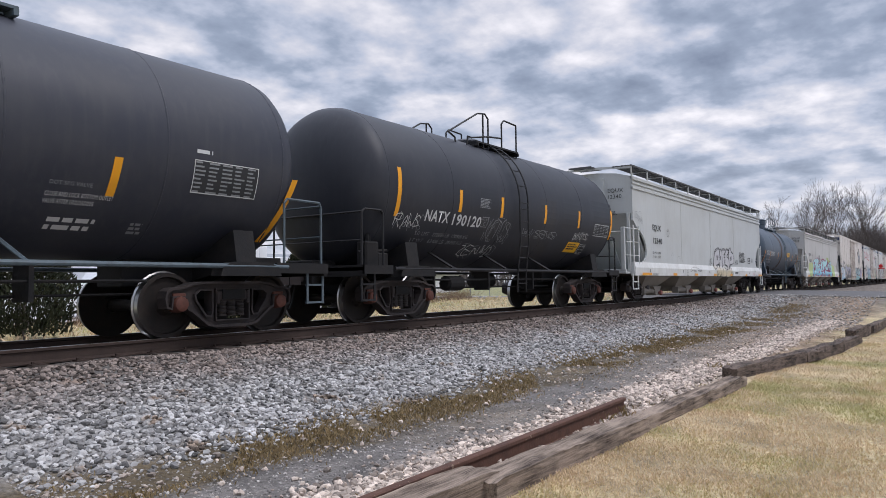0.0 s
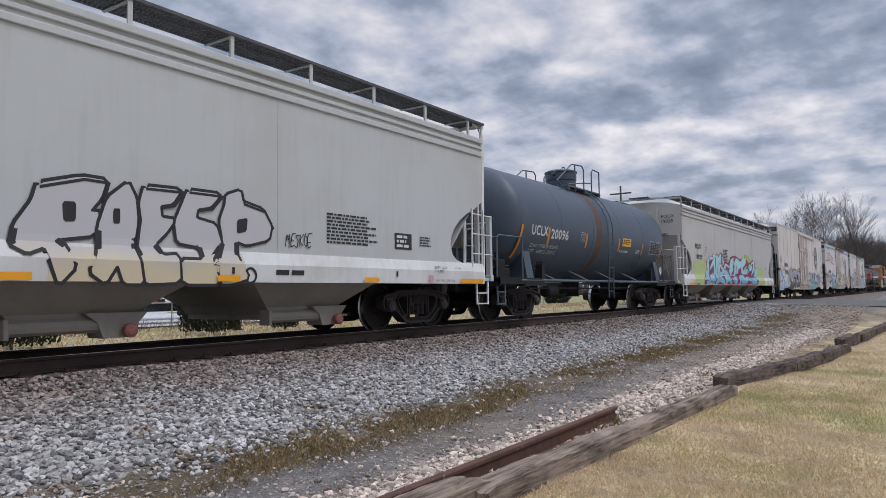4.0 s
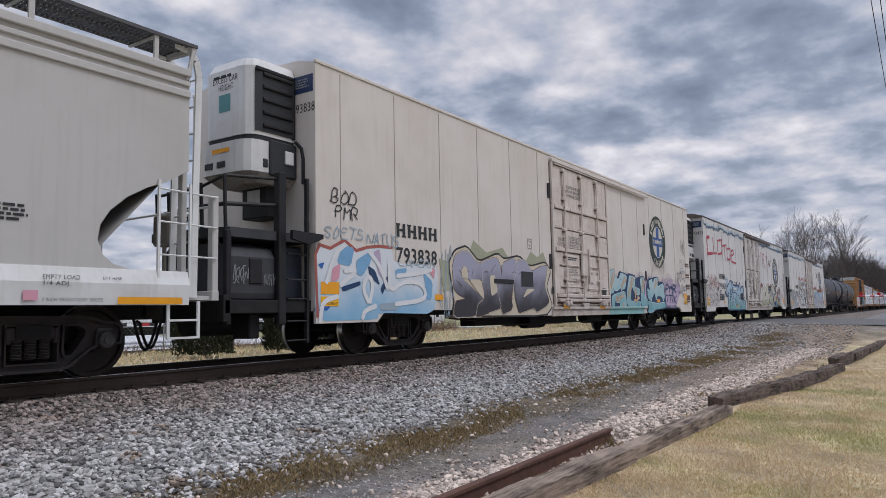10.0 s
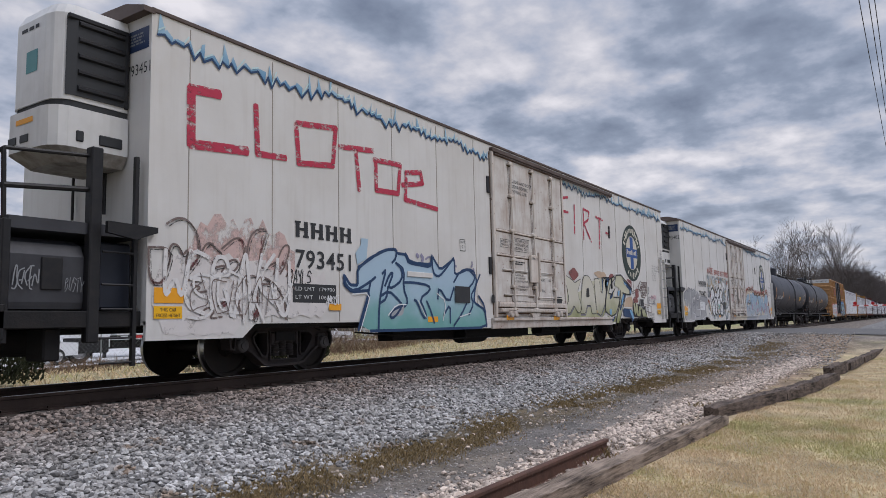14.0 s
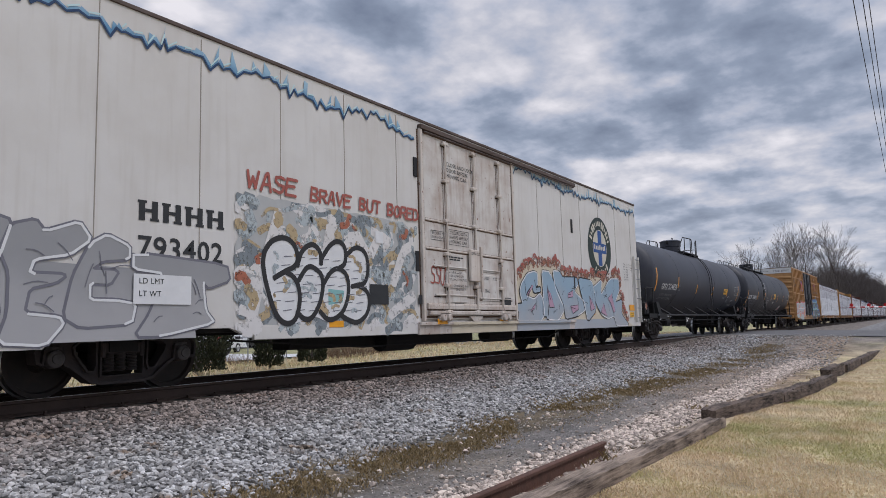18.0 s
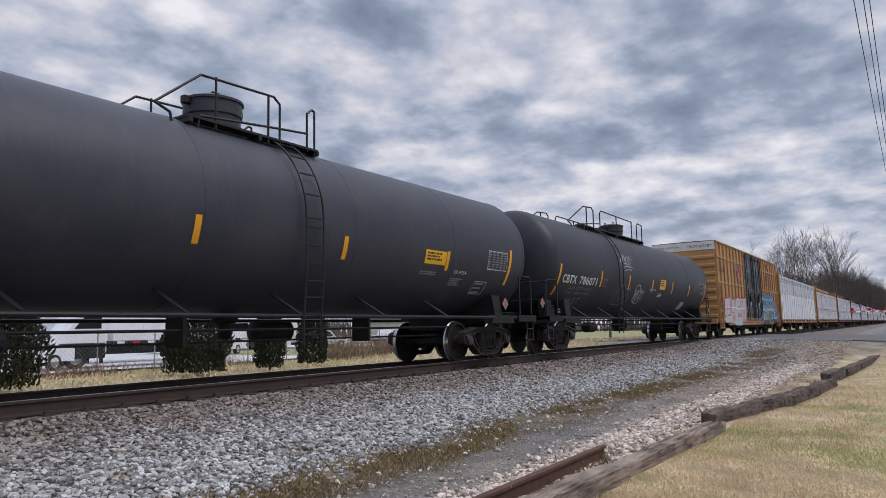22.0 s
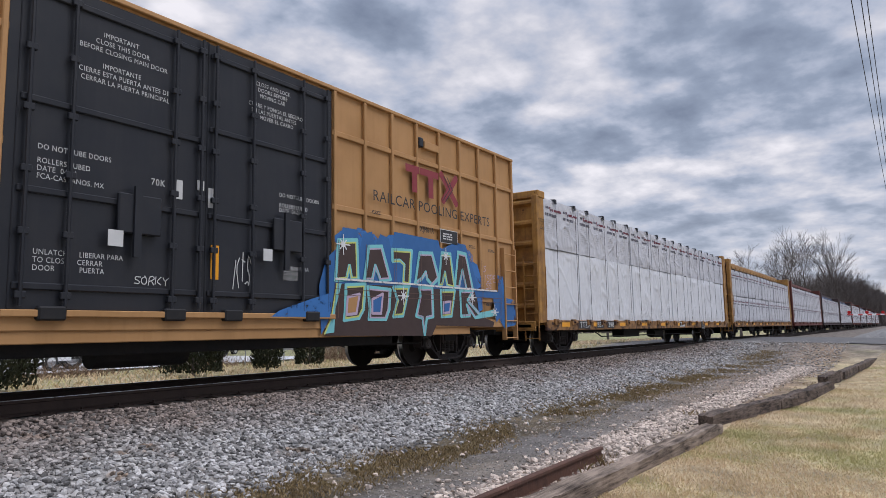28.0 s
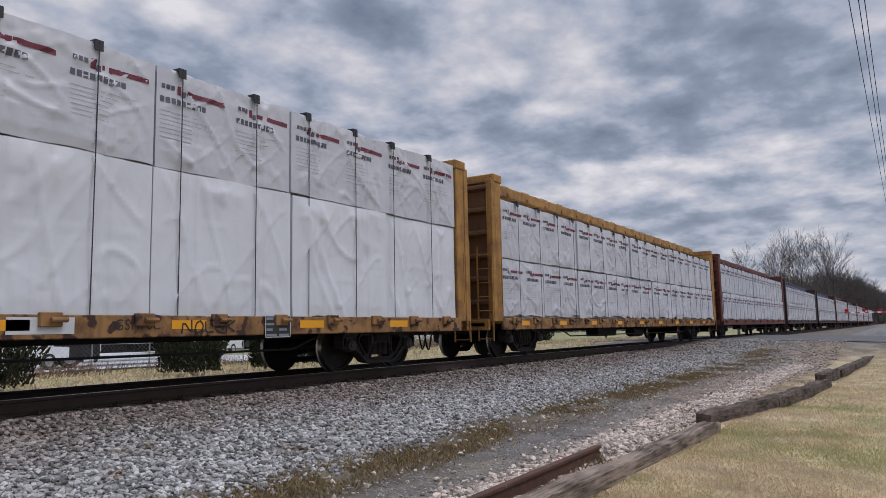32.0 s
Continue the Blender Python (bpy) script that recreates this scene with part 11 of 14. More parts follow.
for pts, m in (([(-10.1, 1.52), (-9.9, 1.6), (-9.95, 1.32), (-10.15, 1.28)], G_PINK), ([(-9.2, 1.6), (-9, 1.52), (-8.85, 1.24), (-9.15, 1.4)], G_NAVY), ([(-9.9, 1.2), (-9.4, 1.32), (-9.4, 1.24), (-9.85, 1.12)], G_NAVY), ([(-10.35, 0.96), (-10.15, 1), (-10.15, 0.88), (-10.25, 0.8), (-10.35, 0.84)], G_ROYAL), ([(-10.45, 1.56), (-10.3, 1.6), (-10.35, 1.48)], G_ROYAL), ([(-9.05, 1.84), (-8.85, 1.92), (-8.8, 1.36), (-8.9, 1.48)], G_LILAC), ([(-7.35, 1.6), (-7.1, 1.64), (-7.15, 1.4)], G_PINK), ([(-9.85, 1.92), (-9.55, 1.88), (-9.65, 1.56), (-10, 1.6)], G_BLUE), ([(-9.5, 1.68), (-9.15, 1.84), (-9.1, 1.68), (-9.35, 1.4), (-9.5, 1.44)], G_BLUE), ([(-8.4, 1.56), (-8.05, 1.6), (-8.1, 1.44), (-8.4, 1.44)], G_BLUE), ([(-7.55, 1.56), (-7.2, 1.36), (-7.25, 1), (-7.55, 1.04), (-7.45, 1.32)], G_BLUE), ([(-8.85, 1.2), (-8.65, 1.44), (-8.6, 1.36), (-8.8, 1.08)], G_NAVY), ([(-8.9, 0.92), (-8.3, 0.96), (-8.35, 0.8), (-8.85, 0.8)], G_STEEL)):
    part("paint_layer", paint(round_off(pts), S, 0.0105), m, t)
g = Geo()
for pts in ([(-9.2, 0.96), (-9.35, 1.2), (-9.2, 1.44), (-9.05, 1.28), (-9.15, 0.96)], [(-8.6, 1.64), (-8.6, 1.12), (-8.15, 1.36), (-7.55, 1.32), (-7.4, 1), (-8.4, 0.92)], [(-10.4, 0.64), (-10.35, 0.96), (-10, 1.04)], [(-10.25, 1.28), (-10.05, 1.76), (-9.8, 1.92)], [(-9.8, 1.48), (-9.45, 1.52), (-9.9, 1.24)], [(-9.15, 1.84), (-8.85, 1.6), (-8.65, 1.2)], [(-9.35, 0.68), (-9.3, 0.8), (-9, 0.88)], [(-8.35, 1.44), (-7.6, 1.52), (-7.25, 1.6)]):
    ribbon(g, smooth_line(pts, 2), 0.085, S, 0.0135)
tagged(part("highlight", g, G_WHITE, t), kind="stuff")
scrawl(c, "LANERD", S, -8.3, 1.62, 1.2, 0.14, G_STEEL, 0.02, 41, wild=0.2)
scrawl(c, "BOD", S, -10.15, 2.62, 0.7, 0.22, G_BLACK, 0.022, 5, wild=0.2)
scrawl(c, "PMR", S, -10.05, 2.36, 0.62, 0.22, G_BLACK, 0.022, 6, wild=0.2)
scrawl(c, "GOETS", S, -10.3, 2.02, 1.0, 0.2, G_STEEL, 0.022, 7, wild=0.2)
scrawl(c, "NATUS", S, -9.2, 1.98, 0.9, 0.2, G_STEEL, 0.022, 8, wild=0.2)
for pts in ([(-5.95, 1.76), (-5.6, 2.32), (-5.05, 2.08), (-4.3, 2.24), (-3.9, 1.92)], [(-3.25, 1.88), (-2.85, 2.24), (-2.5, 2.12), (-2.15, 2.28), (-1.9, 1.92)], [(-6.95, 1.84), (-6.6, 1.8), (-6.5, 1.24), (-6.8, 1.16)]):
    part("graffiti", paint(pts, S, 0.003), G_SAGE, c, "sage green spiked outline")
t = part("graffiti", paint(round_off([(-6.5, 0.68), (-6.4, 1), (-6.6, 1.76), (-6.35, 2.04), (-5.9, 2.16), (-5.4, 1.84), (-4.55, 2.08), (-4.25, 1.96), (-3.5, 2.08), (-2.95, 1.84), (-2.05, 2), (-1.75, 1.8), (-2.05, 1.36), (-1.7, 0.88), (-2.1, 0.64)]), S, 0.009), G_CREAM, c, "smoky black and violet mural on cream")
g = Geo()
ribbon(g, dense(round_off([(-6.5, 0.68), (-6.4, 1), (-6.6, 1.76), (-6.35, 2.04), (-5.9, 2.16), (-5.4, 1.84), (-4.55, 2.08), (-4.25, 1.96), (-3.5, 2.08), (-2.95, 1.84), (-2.05, 2), (-1.75, 1.8), (-2.05, 1.36), (-1.7, 0.88), (-2.1, 0.64)])), 0.085, S, 0.0055)
part("outline", g, G_BLACK, t)
letter(t, [(-6.48, 1.67), (-6.38, 1.94), (-6.08, 2.07), (-5.8, 2.05), (-5.58, 1.89), (-5.39, 1.81), (-5.08, 1.93), (-5.0, 1.48), (-5.69, 1.39), (-5.88, 1.46), (-5.92, 1.71), (-6.04, 1.74), (-6.14, 1.65), (-6.12, 1.47), (-5.43, 1.15), (-5.23, 1.03), (-5.5, 0.92), (-5.6, 0.64), (-6.48, 0.64), (-6.44, 0.97), (-5.95, 1.03), (-6.3, 1.13), (-6.44, 1.24)], S, 0.0125, G_SMOG, G_UMBER, 0.03, (), G_CREAM, 41, 4)
letter(t, [(-5.28, 1.45), (-5.28, 1.88), (-4.62, 2.0), (-4.45, 1.84), (-4.4, 1.51), (-4.58, 1.13), (-4.44, 0.82), (-5.11, 0.71), (-5.57, 0.64), (-5.5, 0.92), (-5.22, 1.0)], S, 0.0132, G_SMOG, G_UMBER, 0.03, (), G_CREAM, 42, 4)
letter(t, [(-4.36, 1.87), (-3.79, 2.04), (-3.54, 1.91), (-3.82, 1.48), (-3.87, 1.29), (-3.82, 1.0), (-3.99, 0.76), (-4.4, 0.67), (-4.49, 0.83), (-4.58, 1.13), (-4.42, 1.51)], S, 0.0139, G_SMOG, G_UMBER, 0.03, (), G_CREAM, 43, 4)
letter(t, [(-3.77, 1.89), (-3.49, 2.01), (-3.17, 2.01), (-2.85, 1.73), (-2.38, 1.88), (-1.92, 1.93), (-2.15, 1.37), (-1.87, 0.98), (-2.09, 0.86), (-2.63, 0.71), (-2.8, 0.82), (-3.6, 0.69), (-3.75, 1.01), (-3.82, 1.46)], S, 0.0146, G_SMOG, G_UMBER, 0.03, (), G_CREAM, 44, 4)
patches(t, ([(-6.14, 1.63), (-6.04, 1.74), (-5.91, 1.69), (-5.87, 1.46), (-6.12, 1.47)], [(-5.85, 1.45), (-5.33, 1.46), (-5.22, 1.03), (-5.39, 1.12)], [(-4.96, 1.56), (-4.73, 1.58), (-4.6, 1.2), (-4.91, 1.09)], [(-3.88, 1.28), (-3.78, 1.0), (-3.8, 0.79), (-3.95, 0.94)], [(-3.15, 1.3), (-2.68, 1.3), (-3.39, 1.06)],), S, 0.0215, G_CREAM, "letter_hole")
part("dark_patch", panel(S, -3.43, -2.8, 1.35, 1.72, 0.026, 1), M_BLACK_L, c, "black data patch")
part("placard_holder", Geo().box(-4.76, -3.84, -1.645, -1.6, 1.4, 1.5, 0.006), M_STEEL_BLACK, c, "dark placard holder")
scrawl(c, "LKSN", S, -6.95, 0.8, 0.5, 1.2, G_STEEL, 0.02, 9, wild=0.25)
t = part("graffiti", paint(round_off([(2.15, 1.76), (2.25, 1.84), (2.9, 2.08), (3.05, 1.84), (3.2, 1.76), (3.35, 1.96), (3.45, 2), (4.15, 1.92), (4.25, 1.96), (4.9, 1.92), (5, 1.8), (5.3, 1.88), (5.95, 1.92), (5.85, 1.16), (6.05, 1.12), (6, 1.52), (6.25, 1.84), (7.45, 1.96), (7.5, 1.76), (8.15, 1.76), (8.35, 0.96), (8.3, 0.76), (6.9, 0.72), (6.65, 0.64), (4.25, 0.64), (3.3, 0.64), (2.55, 0.72), (2.25, 1.16)]), S, 0.006), G_NAVY, c, "teal letters outlined in navy")
letter(t, [(2.25, 1.84), (2.85, 2.04), (3, 1.84), (3.2, 1.72), (3.35, 1.8), (3.5, 1.96), (4.1, 1.88), (3.9, 1.44), (3.45, 1.36), (3.45, 1.48), (3.2, 1.36), (2.85, 1.36), (2.75, 1.56), (2.85, 1.28), (2.45, 1.24), (2.4, 1.28)], S, 0.0085, G_LAGOON, G_NAVY, 0.045, (), G_PALE, 51, 1)
letter(t, [(2.65, 1.2), (3.85, 1.36), (3.95, 1), (4, 0.8), (3.75, 0.68), (3.3, 0.64), (3.35, 0.96), (2.9, 1), (2.85, 0.84), (2.65, 0.84)], S, 0.0085, G_LAGOON, G_NAVY, 0.045, (), G_PALE, 52, 1)
letter(t, [(4.3, 1.88), (4.9, 1.84), (4.8, 1.52), (5.3, 1.44), (5.35, 1.28), (4.85, 1.24), (4.65, 1.44), (4.5, 1.52), (4.4, 1.24), (4.4, 1.04), (4.8, 1.04), (5.35, 1), (5.35, 0.92), (5.1, 0.64), (4.35, 0.64), (4.25, 0.8), (4.05, 0.92), (3.95, 1.04), (4.05, 1.4), (4.2, 1.68)], S, 0.0085, G_LAGOON, G_NAVY, 0.045, (), G_PALE, 53, 1)
letter(t, [(5.4, 1.84), (5.85, 1.88), (5.8, 1.2), (6.1, 1.12), (6.1, 0.8), (5.9, 0.68), (5.4, 0.92), (5.45, 1.32)], S, 0.0085, G_LAGOON, G_NAVY, 0.045, (), G_PALE, 54, 1)
letter(t, [(6.3, 1.76), (6.7, 1.84), (6.8, 1.68), (6.95, 1.84), (7.4, 1.92), (7.3, 1.56), (8.05, 1.72), (8.15, 1.2), (7.95, 1.04), (7.8, 1.2), (7.3, 1.24), (7.1, 1.04), (6.95, 1.36), (6.65, 1.2), (6.55, 1.04), (6.15, 1.16), (6.15, 1.52), (6.45, 1.4)], S, 0.0085, G_LAGOON, G_NAVY, 0.045, (), G_PALE, 55, 1)
letter(t, [(6.1, 1.04), (7.1, 0.96), (8.2, 1), (8.25, 0.8), (6.85, 0.72), (6.65, 0.64), (6.1, 0.64), (6.25, 0.8)], S, 0.0085, G_LAGOON, G_NAVY, 0.045, (), G_PALE, 56, 1)
g = Geo()
for a, b in (((2.8, 1.92), (2.45, 1.32)), ((3.85, 1.8), (3.55, 1.48)), ((4.6, 1.84), (4.15, 1.2)), ((3.6, 1.24), (3.15, 1.04)), ((4.85, 1.44), (4.8, 1.16)), ((5.7, 1.8), (5.55, 1.36)), ((7.15, 1.8), (6.95, 1.52)), ((3.65, 0.92), (3.6, 0.72)), ((5.1, 1.2), (4.95, 1)), ((3.05, 1.16), (3, 1.04))):
    ribbon(g, [a, b], 0.10, S, 0.0215)
    ribbon(g, [(a[0] + 0.14, a[1] - 0.06), (b[0] + 0.14, b[1] + 0.1)], 0.06, S, 0.0225)
tagged(part("tan_streak", g, G_TAN, t), kind="stuff")
for y, z0, z1 in ((-1.711, 0.785, 0.845), (-1.666, 0.605, 0.775)):
    part("paint_band", panel(on_side(y), 2.3, 5.55, z0, z1, 0.001, 1), G_TEAL, t)
part("graffiti", strip_patch(S, 2.15, 10.3, 0.8, 2.35, 0.002, random.Random(4), 0.06, 24), G_LILAC_MIST, c, "lilac overspray haze")
scrawl(c, "PMR", S, 8.3, 1.36, 1.4, 0.32, G_NAVY, 0.07, 11, 0.012)
scrawl(c, "777K", S, 8.3, 0.99, 1.4, 0.28, G_NAVY, 0.05, 12, 0.012)
scrawl(c, "BREAK OF DAWN", S, 8.35, 0.75, 1.4, 0.13, G_NAVY, 0.02, 13, 0.012)
scrawl(c, "AKL", S, 10.6, 3.0, 0.8, 0.5, G_BLACK, 0.02, 14, wild=0.35)
scrawl(c, "DOLE", S, 9.9, 1.85, 1.25, 0.42, G_SMOKE, 0.03, 15, wild=0.3, rounds=2)
scrawl(c, "SNOP", S, 9.95, 1.3, 1.2, 0.42, G_SMOKE, 0.028, 16, wild=0.3, rounds=2)
scrawl(c, "KOSAT", S, 11.2, 1.6, 0.6, 0.16, G_BLACK, 0.014, 17, wild=0.25)
g = Geo()
rng = random.Random(6)
for k in range(16):
    u = 7.62 - 0.75 + k * 0.1
    ribbon(g, [(u, 2.45), (u + 0.01, 2.3 - rng.uniform(0.0, 0.25))], rng.uniform(0.015, 0.04), S, 0.003)
tagged(part("paint_drip", g, M_REEFER_TRIM, c), kind="stuff")

c, P = reefer_car("refrigerator_car", "white " + REEF + ", painted fringe and red scrawl", 103.3, M_REEFER_W, M_ROOFRUST, ribs_b, (-0.75, 0.42, 1.57), (8.22, 3.05, 0.98))
keep(c, 113.78)
reefer_marks(c, P, "793451", -7.9, 1.70)
S = on_side(-1.606)
icicles(c, S, -10.4, -1.65, 4.66, 3)
icicles(c, S, 2.5, 11.8, 4.66, 4)
g = Geo()
for i, line in enumerate((
        ((-9.4, 4.08), (-9.86, 4.04), (-9.85, 3.26), (-8.89, 3.35)),
        ((-8.71, 4.08), (-8.67, 3.35), (-8.11, 3.39)),
        ((-7.87, 3.98), (-7.81, 3.36), (-7.01, 3.46), (-6.93, 4.13), (-7.85, 4.01)),
        ((-6.83, 3.83), (-5.93, 3.93)),
        ((-6.41, 3.86), (-6.32, 3.15)),
        ((-5.85, 3.75), (-5.84, 3.21), (-5.18, 3.24), (-5.1, 3.81), (-5.89, 3.77)),
        ((-5.03, 3.43), (-4.36, 3.56), (-4.42, 3.78), (-4.91, 3.69), (-4.95, 3.15), (-3.86, 3.1)),
)):
    ribbon(g, line, 0.14 if i == 0 else 0.10, S, 0.004)
tagged(part("graffiti_tag", g, G_ROSE_DRY, c, "big red hand-painted letters"), kind="stuff")
# brown, green and black tags by the corner ladder
t = part("graffiti", paint([(2.2, 0.64), (2.2, 1.3), (2.62, 1.72), (2.9, 1.5), (3.5, 1.6), (4.1, 1.9), (4.81, 1.97), (5.22, 2.06), (5.37, 2.04), (5.88, 2.1), (5.72, 1.82), (5.52, 1.54), (5.47, 1.42), (5.43, 1.03), (5.27, 0.88), (4.83, 0.7)], S, 0.004), G_KHAKI, c, "khaki mural letters with navy and sky-blue sides")
patches(t, ([(5.88, 2.04), (6.3, 2.15), (6.37, 2.09), (5.93, 1.86), (5.77, 1.6), (6.06, 1.57), (6.36, 1.77), (6.19, 1.48), (6.72, 1.48), (6.7, 1.3), (6.34, 0.95), (5.92, 0.87), (5.49, 0.99), (5.43, 1.07), (5.47, 1.42), (5.52, 1.44), (5.57, 1.7)],
            [(6.49, 2.2), (6.98, 2.23), (7.99, 1.8), (7.81, 1.59), (7.36, 1.61), (7.04, 1.64), (6.86, 1.76), (6.31, 1.87)],
            [(6.86, 1.72), (7.15, 1.64), (7.36, 1.59), (7.15, 1.32), (6.63, 0.66), (6.31, 0.66), (6.48, 0.95), (6.71, 1.22), (6.8, 1.44)],
            [(4.2, 0.66), (4.83, 0.88), (5.28, 0.8), (5.64, 0.87), (6.34, 0.95), (6.31, 0.66)]), S, 0.007, G_KHAKI, "letter")
for pts in ([(2.33, 2.05), (2.86, 1.92), (3.11, 1.82), (3.61, 1.97), (3.29, 1.61), (3.34, 1.42), (3.58, 1.09), (3.29, 0.96), (2.98, 1.2), (2.69, 0.98), (2.27, 0.93), (2.67, 1.35), (2.55, 1.72)],
            [(3.7, 1.92), (3.86, 2.07), (4.2, 2.06), (4.51, 1.78), (4.62, 1.27), (4.71, 0.96), (4.32, 0.96), (4.24, 1.21), (3.95, 1.21), (3.78, 0.96), (3.43, 0.96), (3.54, 1.37)],
            [(4.59, 1.99), (5.0, 2.03), (5.12, 1.51), (5.43, 2.05), (5.75, 2.0), (5.41, 1.28), (5.04, 0.9), (4.71, 0.99)]):
    letter(t, pts, S, 0.0085, G_KHAKI_PALE, G_BLACK, 0.045)
    stroke_set(t, [[(a + 0.05, b - 0.04) for a, b in pts[-5:]]], 0.05, S, 0.0075, G_SMOKE, "drop_edge", rounds=0)
patches(t, ([(3.97, 1.71), (4.15, 1.7), (4.17, 1.44), (3.9, 1.43)],), S, 0.0135, G_BLACK, "letter_hole")
patches(t, ([(4.58, 2.19), (5.06, 2.28), (5.61, 2.18), (5.03, 2.03)],), S, 0.003, G_TAN)
patches(t, ([(6.98, 2.23), (7.13, 2.09), (8.02, 1.85), (7.99, 1.75), (7.87, 1.57), (7.7, 1.58), (7.78, 1.73), (7.46, 1.86)], [(7.12, 1.62), (7.36, 1.59), (6.95, 1.18), (6.81, 1.06), (6.71, 1.08), (6.9, 1.4)], [(5.94, 1.55), (6.23, 1.71), (6.07, 1.45), (5.82, 1.4)],
            [(5.45, 1.97), (5.65, 2.07), (5.88, 2.08), (5.68, 1.83), (5.54, 1.62)], [(7.03, 1.13), (7.88, 1.12), (8.13, 0.78), (7.89, 0.66), (7.83, 0.81), (7.06, 0.86)], [(5.22, 2.02), (5.33, 2.05), (5.32, 1.8), (5.24, 1.52)], [(6.0, 0.86), (6.3, 0.9), (6.1, 0.7), (5.6, 0.68)]), S, 0.0105, G_NAVY)
patches(t, ([(7.81, 1.74), (7.99, 1.75), (7.9, 1.59), (7.75, 1.59)], [(7.04, 1.55), (7.2, 1.6), (7, 1.27), (6.88, 1.24)], [(5.79, 1.09), (5.97, 1.09), (5.94, 0.91), (5.78, 0.93)], [(7.62, 1.1), (7.94, 1.05), (8.1, 0.78), (7.95, 0.76)], [(5.62, 1.93), (5.8, 1.96), (5.72, 1.84), (5.62, 1.82)], [(6.6, 1.7), (6.79, 1.71), (6.7, 1.53), (6.58, 1.54)], [(7.2, 2.0), (7.5, 1.92), (7.4, 1.9), (7.2, 1.96)]), S, 0.0145, G_BLUE)
patches(t, ([(7.31, 1.47), (7.99, 1.55), (8.06, 1.35), (7.97, 1.15), (7.11, 1.18)], [(5.14, 2.24), (5.51, 2.26), (5.71, 2.12), (5.15, 2.05)]), S, 0.0022, G_TAN)
patches(t, ([(5.88, 2), (5.91, 2.17), (6.06, 2.24), (6.3, 2.22), (6.37, 2.09), (6.09, 2.04)], [(7.41, 1.97), (7.63, 2.14), (8.05, 2.08), (8.02, 1.85), (7.69, 1.85)], [(8.37, 1.77), (8.73, 1.85), (8.73, 1.53), (8.4, 1.47)], [(8.06, 1.43), (8.3, 1.56), (8.57, 1.5), (8.63, 1.34), (8.06, 1.33)], [(2.68, 2.11), (3.1, 2.29), (3.48, 2.08), (3.05, 1.87)]), S, 0.0028, G_MAROON)
stroke_set(t, ([(5.88, 2.04), (6.3, 2.15), (6.37, 2.09), (5.93, 1.86), (5.77, 1.6), (6.06, 1.57), (6.36, 1.77)], [(6.19, 1.48), (6.72, 1.48), (6.7, 1.3), (6.34, 0.95), (5.92, 0.87), (5.49, 0.99), (5.43, 1.07), (5.47, 1.42), (5.57, 1.7), (5.88, 2.04)], [(6.31, 1.87), (6.49, 2.2), (6.98, 2.23), (7.99, 1.8), (7.81, 1.59), (7.36, 1.61), (7.04, 1.64)],
          [(7.15, 1.64), (7.36, 1.59), (7.15, 1.32), (6.63, 0.66)], [(6.86, 1.72), (6.8, 1.44), (6.71, 1.22), (6.48, 0.95), (6.31, 0.66)], [(5.22, 2.06), (5.88, 2.1), (5.72, 1.82), (5.52, 1.54), (5.43, 1.03)]), 0.04, S, 0.0175, G_BLACK, rounds=0)
stroke_set(t, ([(6.25, 1.85), (6.45, 2.25), (6.98, 2.28), (8.02, 1.88)], [(7.06, 1.17), (7.9, 1.16), (8.0, 1.0)], [(5.43, 0.96), (5.9, 0.83), (6.36, 0.9)], [(6.66, 0.66), (7.18, 1.3), (7.4, 1.57)]), 0.018, S, 0.0205, G_WHITE, "highlight", rounds=0)
t = part("graffiti", paint([(7.98, 0.86), (8.05, 1.35), (9.4, 1.2), (9.6, 0.8), (8.8, 0.8)], S, 0.005), G_BLACK, c, "small khaki letters edged in black")
patches(t, ([(8.05, 1.31), (8.21, 1.32), (8.28, 1.11), (8.31, 1.31), (8.47, 1.31), (8.57, 0.85), (8.41, 0.88), (8.34, 1), (8.22, 0.9), (8.12, 1)], [(8.64, 1.22), (8.95, 1.2), (8.88, 1.09), (8.74, 1.09), (8.81, 1.01), (8.71, 0.85), (8.54, 0.88)], [(9.02, 1.17), (9.13, 1.06), (9.35, 1.15), (9.27, 1.01), (9.57, 0.82), (9.27, 0.85), (9.02, 0.85), (8.95, 1.01)]), S, 0.024, G_KHAKI, "letter")
stroke_set(c, ([(8.77, 1.94), (8.98, 2.1), (9.16, 2.05), (9.69, 2.07), (9.65, 1.75), (9.38, 1.52), (9.05, 1.55), (8.98, 1.76), (8.8, 1.8), (8.77, 1.94)], [(8.94, 1.92), (9.16, 1.91), (9.54, 2), (9.51, 1.77), (9.34, 1.65), (9.16, 1.66), (9.12, 1.83), (8.94, 1.87)], [(9.18, 1.95), (9.3, 1.88), (9.5, 1.93)]), 0.05, S, 0.004, G_SMEAR, "graffiti_tag", "brown-grey smeared shield outline", 0)
stroke_set(c, [[(9.0, 1.6 + 0.055 * k), (9.62, 1.62 + 0.055 * k)] for k in range(8)] + [[(8.05, 1.7), (8.37, 1.77), (8.8, 1.97)], [(8.05, 1.63), (8.4, 1.7), (8.8, 1.83)], [(9.2, 1.31), (10.1, 1.22), (10.06, 0.98), (9.35, 1.06), (9.2, 1.31)], [(9.27, 1.23), (9.81, 1.16)]], 0.022, S, 0.0035, G_SMEAR, "graffiti_tag", "", 0)
scrawl(c, "MLEO", S, 9.42, 1.06, 0.45, 0.15, G_WHITE, 0.022, 72, 0.010)
part("dark_patch", panel(S, 8.78, 9.16, 1.2, 1.46, 0.03, 1), M_BLACK_L, c, "black data patch with a white edge")
